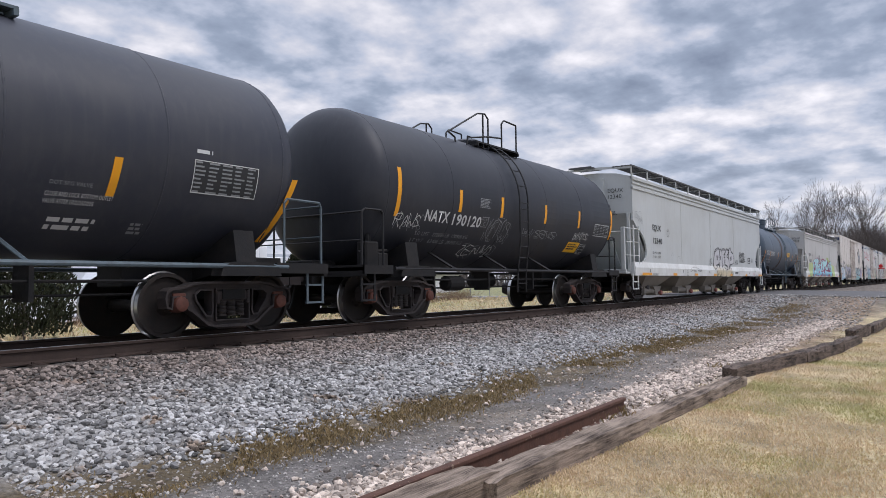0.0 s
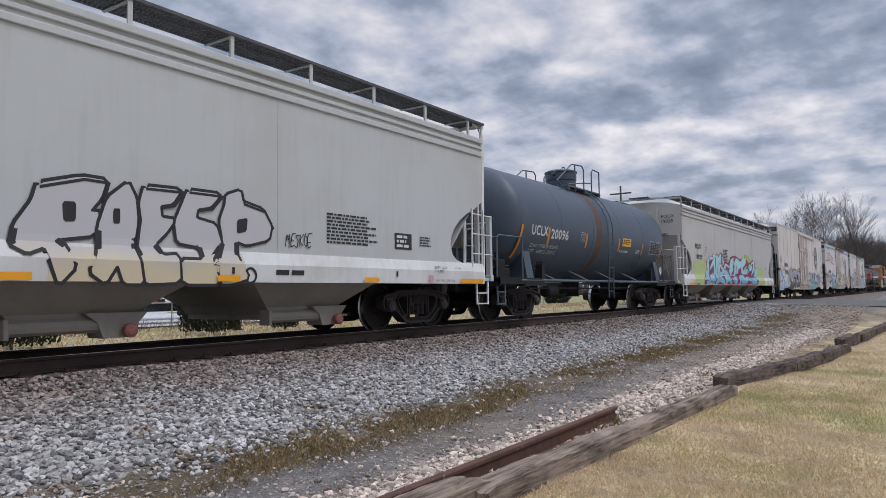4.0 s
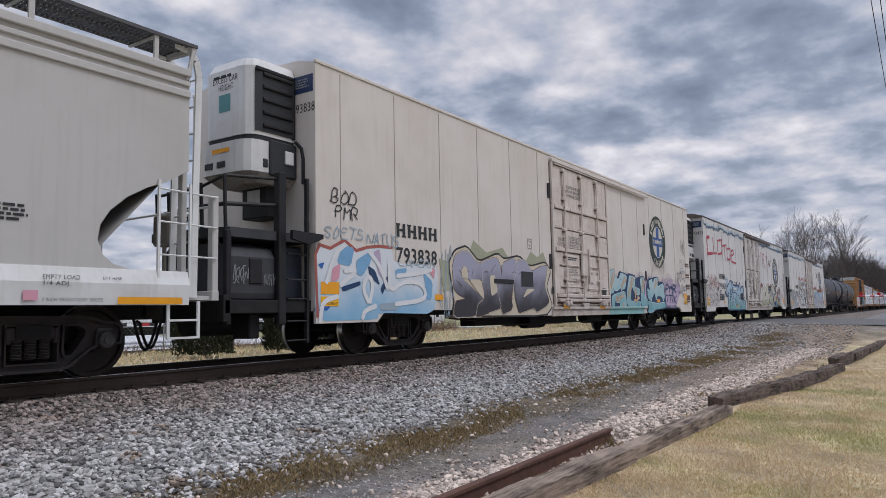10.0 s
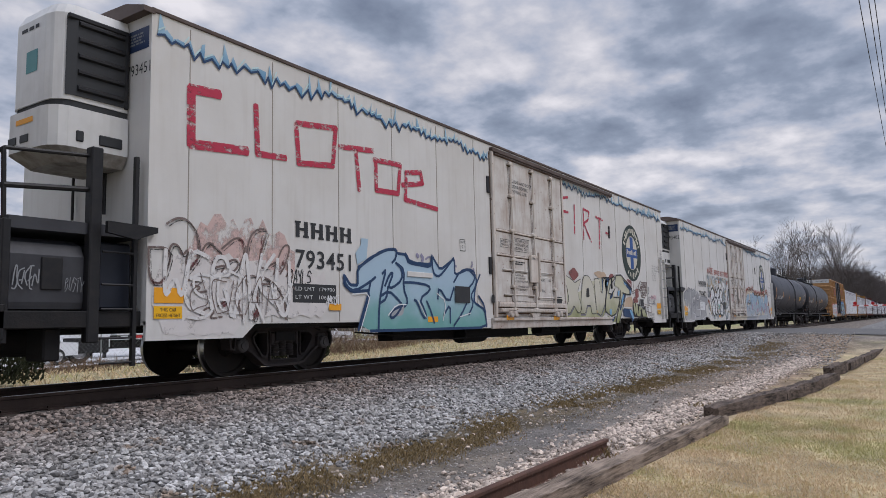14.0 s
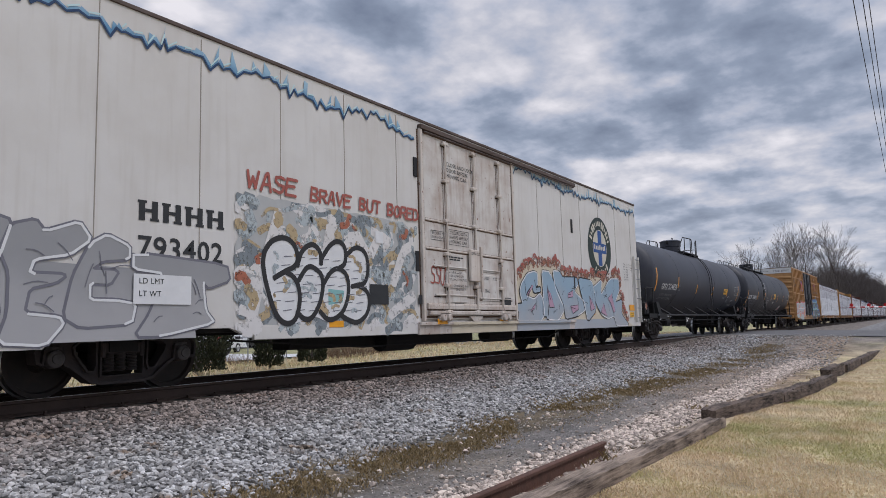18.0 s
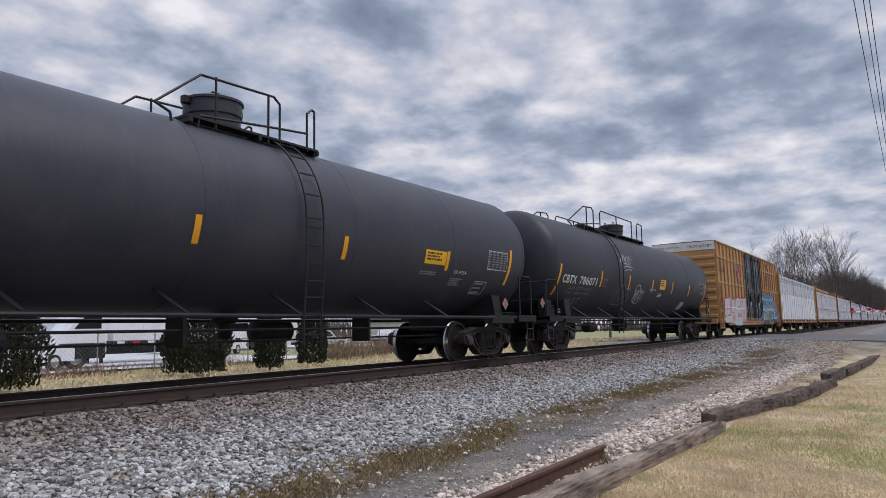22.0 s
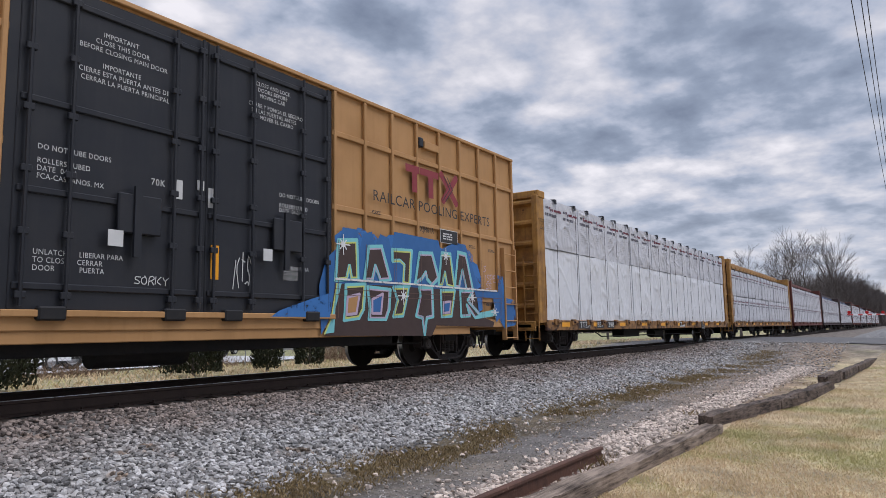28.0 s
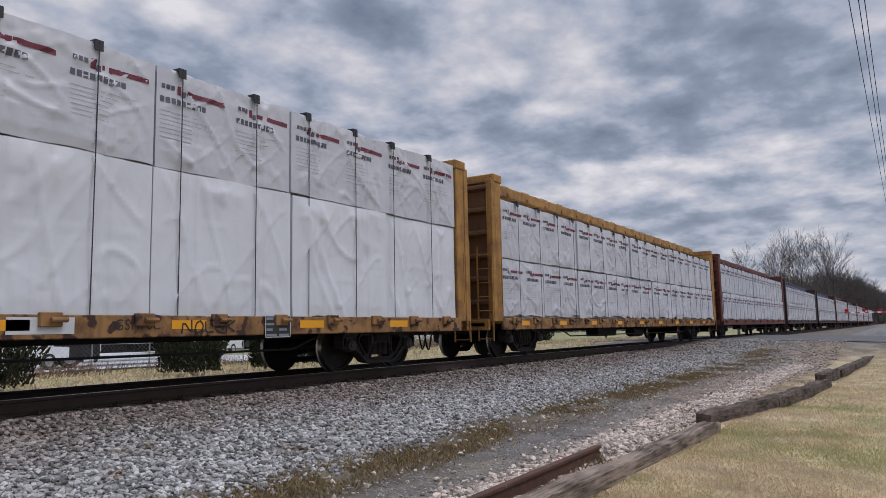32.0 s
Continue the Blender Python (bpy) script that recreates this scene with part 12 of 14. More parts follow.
part("notice_frame", frame_of(S, 8.76, 9.18, 1.18, 1.48, 0.02, 0.034), M_WHITE_L, c)
scrawl(c, "KECSK", S, 9.66, 1.3, 0.98, 0.26, G_SMOKE, 0.026, 74, wild=0.25, rounds=2)
scrawl(c, "S", S, 9.77, 1.68, 0.17, 0.22, G_SMOKE, 0.03, 75, wild=0.2)
scrawl(c, "SNAHK", S, 10.08, 1.5, 0.66, 0.14, G_PINK, 0.02, 76, 0.009, wild=0.2)
scrawl(c, "RUBA", S, 11.3, 2.9, 0.5, 0.2, G_BLACK, 0.018, 77, wild=0.2, rounds=2)
scrawl(c, "SZ", S, 11.45, 2.7, 0.24, 0.15, G_BLACK, 0.018, 78, wild=0.2)
stroke_set(c, [[(11.62 - 0.2 * math.cos(k * math.pi / 4), 3.26 - 0.2 * math.sin(k * math.pi / 4)), (11.62 + 0.2 * math.cos(k * math.pi / 4), 3.26 + 0.2 * math.sin(k * math.pi / 4))] for k in range(4)], 0.009, S, 0.004, G_SMOKE, "graffiti_tag", "", 0)
part("notice_frame", frame_of(S, 9.8, 10.46, 0.74, 0.98), M_BLACK_L, c)
put_words(c, "CONSTANT CONTACT", 0.06, S, 9.83, 0.88, M_BLACK_L, 0.006, width=0.6)
put_words(c, "SIDE BEARINGS", 0.06, S, 9.9, 0.78, M_BLACK_L, 0.006, width=0.46)
part("graffiti", strip_patch(S, -10.4, -8.85, 0.66, 1.75, 0.003, random.Random(31), 0.06, 18), G_MESS, c, "smeared white and blush tags with thin dark strokes")
part("graffiti", strip_patch(S, -8.85, -7.05, 0.9, 1.6, 0.003, random.Random(33), 0.08, 18), G_MESS, c, "smeared white paint")
part("graffiti", strip_patch(S, -9.9, -7.9, 1.2, 2.25, 0.0025, random.Random(32), 0.12, 18), G_BLUSH, c, "faded blush overspray")
t = part("graffiti", paint([(-9.75, 1.0), (-9.6, 1.5), (-9.0, 1.7), (-8.5, 1.75), (-8.5, 1.1), (-9.0, 0.9)], S, 0.004), G_MESS, c, "looping brown-black tag strokes over a white smear")
stroke_set(t, ([(-10.47, 1.79), (-10.22, 1.81), (-10.13, 1.72), (-10.21, 1.46), (-10.27, 1.33), (-10.45, 1.34), (-10.47, 1.79)], [(-10.21, 2.12), (-10.06, 2.22), (-9.89, 2.21), (-9.75, 2.06), (-9.71, 1.86), (-9.73, 1.68)], [(-10.24, 1.48), (-10.17, 1.78), (-10.12, 1.87), (-10.02, 1.84), (-9.97, 1.7), (-9.87, 1.83), (-9.92, 1.58), (-9.82, 1.56)], [(-9.88, 1.5), (-9.71, 1.7), (-9.58, 1.93), (-9.47, 1.91)], [(-9.47, 1.88), (-9.28, 1.77), (-9.47, 1.7), (-9.48, 1.58), (-9.28, 1.62)], [(-9.32, 1.53), (-9.21, 1.69), (-9.05, 1.73), (-9.03, 1.6), (-9.2, 1.5), (-9.32, 1.5)], [(-9.32, 1.86), (-9.09, 2.04), (-8.94, 2.02), (-8.9, 1.83), (-9.01, 1.64)],), 0.03, S, 0.007, G_SMEAR, rounds=2)
stroke_set(t, ([(-8.89, 1.68), (-8.84, 2.03), (-8.7, 2.2), (-8.46, 2.22), (-8.57, 1.95), (-8.65, 1.69), (-8.57, 1.6), (-8.27, 1.75)], [(-8.89, 1.49), (-8.69, 1.51), (-8.65, 1.31), (-8.69, 0.86), (-8.77, 0.85), (-8.75, 1.21), (-8.87, 1.36), (-8.89, 1.49)], [(-8.69, 1.48), (-8.44, 1.48), (-8.13, 1.19), (-8.09, 0.86)], [(-8.65, 1.47), (-8.4, 1.44), (-8.44, 1.38), (-8.61, 1.39)], [(-8.35, 1.54), (-8.18, 1.99), (-8.0, 2.02), (-8.09, 1.72), (-8.22, 1.55)], [(-9.88, 1.39), (-9.64, 1.41), (-9.88, 1.33), (-9.64, 1.31), (-9.81, 1.22), (-9.57, 1.25)], [(-9.38, 1.05), (-9.24, 1.14), (-9.05, 1.17), (-8.97, 1.14), (-9.16, 0.9)], [(-9.05, 1.14), (-8.93, 0.86)],), 0.03, S, 0.007, G_SMEAR, rounds=2)
stroke_set(t, ([(-9.67, 0.93), (-9.56, 1.04), (-9.42, 0.99), (-9.53, 0.87), (-9.31, 0.9)], [(-8.09, 1.52), (-8.0, 1.63), (-7.93, 1.55), (-8.04, 1.42), (-7.91, 1.33)],), 0.03, S, 0.007, G_SMEAR, rounds=2)
stroke_set(t, ([(-10.44, 1.76), (-10.19, 1.78), (-10.1, 1.69), (-10.18, 1.43), (-10.24, 1.3), (-10.42, 1.31), (-10.44, 1.76)], [(-10.18, 2.09), (-10.03, 2.19), (-9.86, 2.18), (-9.72, 2.03), (-9.68, 1.83), (-9.7, 1.65)], [(-10.21, 1.45), (-10.14, 1.75), (-10.09, 1.84), (-9.99, 1.81), (-9.94, 1.67), (-9.84, 1.8), (-9.89, 1.55), (-9.79, 1.53)], [(-9.85, 1.47), (-9.68, 1.67), (-9.55, 1.9), (-9.44, 1.88)], [(-9.44, 1.85), (-9.25, 1.74), (-9.44, 1.67), (-9.45, 1.55), (-9.25, 1.59)], [(-9.29, 1.5), (-9.18, 1.66), (-9.02, 1.7), (-9.0, 1.57), (-9.17, 1.47), (-9.29, 1.47)], [(-9.29, 1.83), (-9.06, 2.01), (-8.91, 1.99), (-8.87, 1.8), (-8.98, 1.61)],), 0.014, S, 0.010, G_BLACK_DRY, "thin_line", rounds=1)
stroke_set(t, ([(-8.86, 1.65), (-8.81, 2.0), (-8.67, 2.17), (-8.43, 2.19), (-8.54, 1.92), (-8.62, 1.66), (-8.54, 1.57), (-8.24, 1.72)], [(-8.86, 1.46), (-8.66, 1.48), (-8.62, 1.28), (-8.66, 0.83), (-8.74, 0.82), (-8.72, 1.18), (-8.84, 1.33), (-8.86, 1.46)], [(-8.66, 1.45), (-8.41, 1.45), (-8.1, 1.16), (-8.06, 0.83)], [(-8.62, 1.44), (-8.37, 1.41), (-8.41, 1.35), (-8.58, 1.36)],), 0.014, S, 0.010, G_BLACK_DRY, "thin_line", rounds=1)
patches(t, ([(-8.65, 1.69), (-8.59, 2.13), (-8.55, 2.12), (-8.57, 1.95), (-8.63, 1.66)], [(-8.27, 1.58), (-8.13, 1.82), (-8.08, 1.81), (-8.16, 1.59)], [(-8.73, 1.21), (-8.66, 1.21), (-8.63, 0.9), (-8.75, 0.86)], [(-9.06, 2.02), (-8.96, 2.03), (-8.92, 1.83), (-8.98, 1.89)], [(-10.45, 1.4), (-10.33, 1.36), (-10.21, 1.42), (-10.24, 1.32), (-10.45, 1.32)], [(-9.4, 1.05), (-9.24, 1.14), (-9.16, 1.11), (-9.27, 1.03)], [(-9.85, 1.6), (-9.73, 1.7), (-9.73, 1.57), (-9.83, 1.55)], [(-9.01, 1.16), (-8.91, 1.17), (-8.93, 1.07), (-9.05, 1.08)]), S, 0.0125, G_MAROON_DEEP)
for i, (txt, u, v, w, h, m, k) in enumerate((("WERAKU", -10.3, 1.0, 2.3, 0.75, G_WHITE_DRY, 0.06), ("SEKV", -9.9, 0.9, 1.9, 0.6, G_WHITE_DRY, 0.04), ("OCKAR", -9.9, 0.95, 1.7, 0.5, G_SMEAR, 0.014))):
    scrawl(c, txt, S, u, v, w, h, m, k, i + 60, 0.0145 + 0.0028 * i, wild=0.24, rounds=2)
scrawl(c, "RAYLS", S, -8.05, 1.42, 0.5, 0.2, G_BLACK, 0.02, 66, 0.006, wild=0.2, rounds=2)
scrawl(c, "ANKIST", S, -7.2, 1.1, 0.3, 0.14, G_WHITE, 0.016, 67, 0.016, wild=0.2, rounds=2)
t = part("graffiti", paint(round_off([(-6.35, 0.64), (-6.05, 1.36), (-6.55, 1.32), (-6.75, 1.44), (-6.75, 1.6), (-6.6, 1.44), (-6.4, 1.44), (-6.4, 1.72), (-6.1, 1.92), (-5.6, 2.12), (-5.3, 2.16), (-5.25, 2.08), (-5, 2.08), (-4.9, 1.92), (-4.15, 1.88), (-4.1, 2.12), (-3.8, 1.84), (-3.25, 2.12), (-3.25, 1.76), (-2.7, 1.92), (-2.35, 1.72), (-2.45, 1.44), (-2.5, 1.2), (-2.05, 1.04), (-1.95, 0.64), (-4.25, 0.64)]), S, 0.007), G_REEF, c, "blue and teal mural with navy outlines")
part("paint_layer", paint([(-6.45, 2), (-6.3, 2.16), (-6.3, 2.28), (-6.1, 2.28), (-6.15, 1.92), (-6.4, 1.8)], S, 0.007), G_REEF, t)
g = Geo()
ribbon(g, dense(round_off([(-6.35, 0.64), (-6.05, 1.36), (-6.55, 1.32), (-6.75, 1.44), (-6.75, 1.6), (-6.6, 1.44), (-6.4, 1.44), (-6.4, 1.72), (-6.1, 1.92), (-5.6, 2.12), (-5.3, 2.16), (-5.25, 2.08), (-5, 2.08), (-4.9, 1.92), (-4.15, 1.88), (-4.1, 2.12), (-3.8, 1.84), (-3.25, 2.12), (-3.25, 1.76), (-2.7, 1.92), (-2.35, 1.72), (-2.45, 1.44), (-2.5, 1.2), (-2.05, 1.04), (-1.95, 0.64), (-4.25, 0.64)])), 0.055, S, 0.0095)
for pts in ([(-6.38, 1.76), (-6.15, 1.87), (-5.7, 2.11), (-5.26, 2.17), (-5.3, 1.98), (-5.41, 1.9)],
            [(-6.76, 1.6), (-6.7, 1.4), (-6.48, 1.33), (-6.05, 1.52), (-5.92, 1.6)],
            [(-6.05, 1.52), (-6.15, 1.21), (-6.29, 0.93), (-6.4, 0.66)],
            [(-5.71, 1.68), (-5.6, 1.76), (-5.74, 1.41), (-5.82, 1.07), (-5.84, 0.66)],
            [(-5.3, 1.9), (-5.11, 1.79), (-5.12, 1.58), (-5.42, 1.42), (-5.55, 1.44), (-5.38, 1.7), (-5.49, 1.69), (-5.64, 1.46)],
            [(-5.55, 1.44), (-5.6, 1.22), (-5.78, 1.14)],
            [(-5.78, 1.26), (-5.53, 1.37), (-5.27, 1.23), (-5.11, 1.1), (-5.35, 0.88), (-5.5, 0.87), (-5.46, 1), (-5.12, 1.1)],
            [(-5.25, 1.88), (-5.04, 1.79), (-5.08, 1.43), (-4.93, 1.18), (-5.05, 1.08)],):
    ribbon(g, smooth_line(pts, 1), 0.05, S, 0.0125)
for pts in ([(-5.04, 1.54), (-4.68, 1.55), (-4.22, 1.51), (-4.18, 1.41), (-4.56, 1.24), (-4.4, 1.03), (-4.32, 0.87), (-4.45, 0.87), (-4.65, 1.19), (-4.73, 1.21)],
            [(-4.99, 2.1), (-4.84, 1.93), (-4.12, 1.94)],
            [(-4.1, 2.12), (-4.08, 1.79), (-3.91, 1.69), (-3.72, 1.78), (-3.29, 2.12)],
            [(-3.92, 1.25), (-3.87, 1.5), (-3.51, 1.15), (-3.31, 1.49)],
            [(-4.06, 0.77), (-4.19, 1.03), (-4.31, 1.19)],
            [(-3.7, 0.93), (-3.46, 1.15), (-3.47, 0.76)],
            [(-3.3, 1.61), (-3.05, 1.85), (-2.69, 1.93), (-2.39, 1.85), (-2.49, 1.64), (-2.7, 1.51)],
            [(-2.21, 1.82), (-2.44, 1.52), (-2.63, 1.34), (-2.51, 1.16), (-2.73, 0.93)],
            [(-2.29, 1.34), (-2.02, 1.11), (-1.98, 0.66)],
            [(-2.82, 1.16), (-3.03, 0.93), (-3.33, 0.7)],):
    ribbon(g, smooth_line(pts, 1), 0.05, S, 0.0125)
tagged(part("outline", g, G_NAVY, t), kind="stuff")
part("paint_layer", paint(round_off([(-5.5, 0.92), (-5.3, 1.08), (-5.05, 1.12), (-5.1, 0.92), (-5.45, 0.88)]), S, 0.0108), G_GREY, t)
g = Geo()
for pts in ([(-6.55, 1.28), (-6.05, 1.32), (-6.2, 0.96), (-6.35, 0.64)], [(-5.55, 0.92), (-5.3, 1.12), (-5, 1.12)], [(-4.6, 1.2), (-4.35, 0.88)], [(-3.95, 1.36), (-3.6, 1.2), (-3.75, 0.8)], [(-3.1, 0.88), (-2.65, 0.96)]):
    ribbon(g, smooth_line(pts, 1), 0.022, S, 0.0155)
tagged(part("highlight", g, G_WHITE, t), kind="stuff")
splashes(t, S, -4.6, -2.4, 1.85, 2.1, [G_VIOLET], 8, 15, 0.0035, 0.25)
stroke_set(c, ([(2.87, 4.28), (2.51, 4.22), (2.5, 3.38)], [(2.51, 3.84), (2.86, 3.85)], [(3.33, 4.11), (3.28, 3.27)], [(3.95, 3.16), (4.01, 4.09), (4.45, 4.04), (4.33, 3.78), (4.0, 3.66), (4.52, 3.14)], [(4.99, 3.96), (5.56, 3.92)], [(5.27, 3.96), (5.2, 2.98)], [(5.8, 3.54), (6.11, 3.53)]), 0.075, S, 0.004, G_ROSE_DRY, "graffiti_tag", "thin dripping red letters", 0)
part("dark_patch", panel(S, -3.28, -2.68, 1.18, 1.53, 0.03, 1), M_BLACK_L, c)
part("placard_holder", Geo().box(-4.95, -4.1, -1.635, -1.6, 1.66, 1.76, 0.006), M_REEFER_W, c)
part("dark_patch", panel(S, -7.95, -6.95, 1.12, 1.42, 0.004, 1), M_BLACK_L, c, "black repainted data patch")
put_words(c, "LD LMT  179700", 0.06, S, -7.9, 1.31, M_WHITE_L, 0.007, width=0.9)
put_words(c, "LT WT   106300", 0.06, S, -7.9, 1.18, M_WHITE_L, 0.007, width=0.9)

c, P = reefer_car("refrigerator_car", "white " + REEF + ", painted fringe and grey murals", 128.28, M_REEFER_W, M_ROOFRUST, ribs_b, (-0.75, 0.42, 1.57), (8.28, 3.10, 0.98))
keep(c, 138.76)
reefer_marks(c, P, "793402", -7.8, 1.73)
S = on_side(-1.606)
icicles(c, S, -10.4, -1.65, 4.66, 5)
icicles(c, S, 2.5, 11.8, 4.66, 6)
t = part("graffiti", paint([(-10.15, 0.66), (-6.9, 0.68), (-7.0, 1.55), (-9.9, 1.6)], S, 0.003), G_SILVER, c, "silver letters with dark outlines")
letter(t, [(-10.4, 1.76), (-9.9, 1.96), (-9.8, 1.92), (-9.6, 2.08), (-9.3, 2), (-9.4, 1.64), (-9.55, 1.36), (-9.4, 1.08), (-9.45, 0.68), (-10.15, 0.68), (-10.35, 0.8), (-10.3, 0.96), (-9.95, 1.04), (-9.9, 1.24), (-10.15, 1.24), (-10.15, 1.56), (-10.3, 1.52)], S, 0.0050, G_SILVER, G_SMOKE, 0.07, (), G_WHITE, 1, 5)
letter(t, [(-9.3, 1.96), (-9.05, 2.04), (-8.95, 1.92), (-8.55, 2.08), (-8.4, 1.88), (-8.65, 1.68), (-9.05, 1.6), (-9.1, 1.44), (-8.7, 1.44), (-8.8, 1.36), (-9.1, 1.28), (-9.15, 1), (-8.75, 0.96), (-8.7, 0.88), (-8.9, 0.64), (-9.4, 0.68), (-9.3, 1), (-9.3, 1.44), (-9.4, 1.68)], S, 0.0080, G_SILVER, G_SMOKE, 0.07, (), G_WHITE, 2, 5)
letter(t, [(-8.4, 1.84), (-8.2, 1.96), (-7.9, 1.84), (-7.9, 1.68), (-8.25, 1.64), (-8.4, 1.52), (-8.05, 1.52), (-8.15, 1.36), (-8.4, 1.36), (-8.4, 1.16), (-8.05, 1.16), (-7.8, 1.12), (-7.85, 0.88), (-8.5, 0.84), (-8.7, 0.96), (-8.6, 1.44)], S, 0.0050, G_SILVER, G_SMOKE, 0.07, (), G_WHITE, 3, 5)
letter(t, [(-7.85, 1.76), (-6.4, 1.68), (-6.35, 1.48), (-6.7, 1.36), (-6.8, 1.44), (-6.75, 1.04), (-6.6, 0.88), (-7.4, 0.72), (-7.8, 0.72), (-7.6, 1), (-7.4, 1.52), (-7.85, 1.56)], S, 0.0080, G_SILVER, G_SMOKE, 0.07, (), G_WHITE, 4, 5)
part("letter_hole", paint([(-9.95, 1.04), (-9.85, 1.36), (-9.8, 1.68), (-9.8, 1.32), (-9.6, 1.12), (-9.75, 1)], S, 0.014), M_REEFER_W, t)
part("white_patch", panel(S, -7.85, -7.0, 1.12, 1.5, 0.026, 1), G_WHITE, c)
put_words(c, "LD LMT", 0.07, S, -7.78, 1.38, M_BLACK_L, 0.03)
put_words(c, "LT WT", 0.07, S, -7.78, 1.22, M_BLACK_L, 0.03)
t = part("graffiti", strip_patch(S, -6.25, -1.7, 0.66, 2.78, 0.004, random.Random(9), 0.02, 30), G_ASHEN, c, "collage of grey, white and orange brushwork")
splashes(t, S, -6.2, -1.75, 0.7, 2.72, [G_SLATE_DRY, G_WHITE_DRY, G_OCHRE_DRY, G_MIST_DRY, G_WHITE_DRY, G_SLATE_DRY, G_MIST_DRY], 40, 8, 0.0055, 0.55)
splashes(t, S, -6.2, -1.75, 0.7, 2.72, [G_RUST_DRY, G_OCHRE_DRY], 14, 9, 0.0100, 0.5)
stroke_set(t, ([(-6.0, 0.75), (-5.75, 1.6), (-5.4, 2.55)], [(-4.35, 2.0), (-4.2, 2.6)], [(-3.95, 2.0), (-3.6, 2.45), (-3.3, 2.1)], [(-3.15, 2.1), (-2.9, 2.45), (-2.65, 2.35)], [(-2.5, 1.6), (-2.2, 2.2), (-2.0, 2.3)], [(-2.6, 1.0), (-1.9, 1.35)]), 0.2, S, 0.0113, G_WHITE_DRY, "brush_stroke")
t = part("graffiti", paint(round_off([(-5.38, 2.21), (-5.04, 2.1), (-4.97, 2.01), (-4.68, 2.19), (-4.44, 2.04), (-4.08, 2.28), (-3.82, 2.09), (-3.54, 2.2), (-3.26, 2.07), (-3.23, 1.55), (-3.22, 0.98), (-3.49, 0.83), (-3.99, 0.96), (-4.34, 0.87), (-4.59, 0.96), (-4.91, 0.89), (-5.26, 0.81), (-5.51, 0.98), (-5.75, 1.47), (-5.78, 1.85), (-5.64, 2.08)]), S, 0.0135), G_WHITE, c, "white bubble letters outlined in black with sketched shading")
splashes(t, S, -5.5, -3.4, 1.0, 2.0, [G_MIST_DRY, G_OCHRE_DRY], 16, 12, 0.0142, 0.3)
stroke_set(t, [[(-5.6 + 0.28 * k + 0.05 * j, 1.05 + 0.14 * j), (-5.42 + 0.28 * k + 0.05 * j, 1.07 + 0.14 * j)] for k in range(8) for j in range(7)], 0.012, S, 0.0156, G_SMOKE, "sketch_line", "", 0)
stroke_set(t, ([(-5.5, 1.55), (-5.28, 1.66), (-5.01, 1.77), (-5.01, 2), (-5.16, 2.17), (-5.38, 2.19), (-5.6, 2.09), (-5.75, 1.85), (-5.68, 1.47), (-5.48, 0.98), (-5.26, 0.83), (-5.03, 0.91), (-4.94, 1.29), (-5.05, 1.57), (-5.28, 1.66)], [(-5.01, 1.77), (-4.93, 2.01), (-4.68, 2.16), (-4.48, 2.04), (-4.47, 1.83)], [(-4.98, 1.54), (-4.81, 1.76), (-4.65, 1.77), (-4.41, 1.62), (-4.46, 1.25), (-4.67, 0.93), (-4.87, 0.91), (-5.02, 1.03)], [(-4.44, 1.94), (-4.26, 2.16), (-4.04, 2.26), (-3.85, 2.14), (-3.87, 1.86), (-4.01, 1.79)], [(-4.41, 1.51), (-4.23, 1.73), (-4.01, 1.79), (-3.79, 1.64), (-3.8, 1.26), (-3.99, 0.98), (-4.3, 0.88), (-4.5, 1.04)],), 0.085, S, 0.0175, G_BLACK, rounds=2)
stroke_set(t, ([(-3.82, 2.03), (-3.59, 2.19), (-3.32, 2.12), (-3.24, 1.84), (-3.33, 1.55), (-3.52, 1.51)], [(-3.7, 1.48), (-3.52, 1.51), (-3.23, 1.38), (-3.25, 1.04), (-3.54, 0.84), (-3.81, 0.9), (-3.99, 0.98)],), 0.085, S, 0.0175, G_BLACK, rounds=2)
part("paint_layer", paint([(-4.3, 1.15), (-3.95, 1.2), (-3.9, 1.4), (-4.3, 1.42)], S, 0.0152), G_TEAL, t)
part("dark_patch", panel(S, -3.22, -2.68, 1.18, 1.54, 0.022, 1), M_BLACK_L, c)
part("plate_card", panel(S, -3.04, -2.82, 2.3, 2.52, 0.022, 1), G_WHITE, c)
scrawl(c, "WASE", S, -6.05, 2.88, 1.05, 0.26, G_RUST, 0.05, 31, 0.008, rounds=0, wild=0.06)
scrawl(c, "BRAVE BUT BORED", S, -4.7, 2.86, 3.05, 0.21, G_RUST, 0.045, 32, 0.008, rounds=0, wild=0.06)
FIELD = [(2.15, 0.64), (2.3, 0.96), (2.35, 1.24), (2.5, 1.92), (2.95, 2.2), (3.35, 2.32), (4.2, 2.28), (4.75, 2.36), (5.25, 2.12), (6, 2.12), (7.05, 2.08), (7.45, 2.16), (8.05, 2.16), (8.8, 2.12), (9.5, 2.32), (9.9, 2.2), (9.8, 1.68), (10.1, 1.52), (10.05, 1.12), (10.6, 0.76), (11.2, 0.6)]
t = part("graffiti", paint(round_off(FIELD), S, 0.006), G_CREAM, c, "pale blue mural letters on a cream field")
rng = random.Random(14)
crest = dense(FIELD[3:-1], 0.09, False)
g, q = Geo(), Geo()
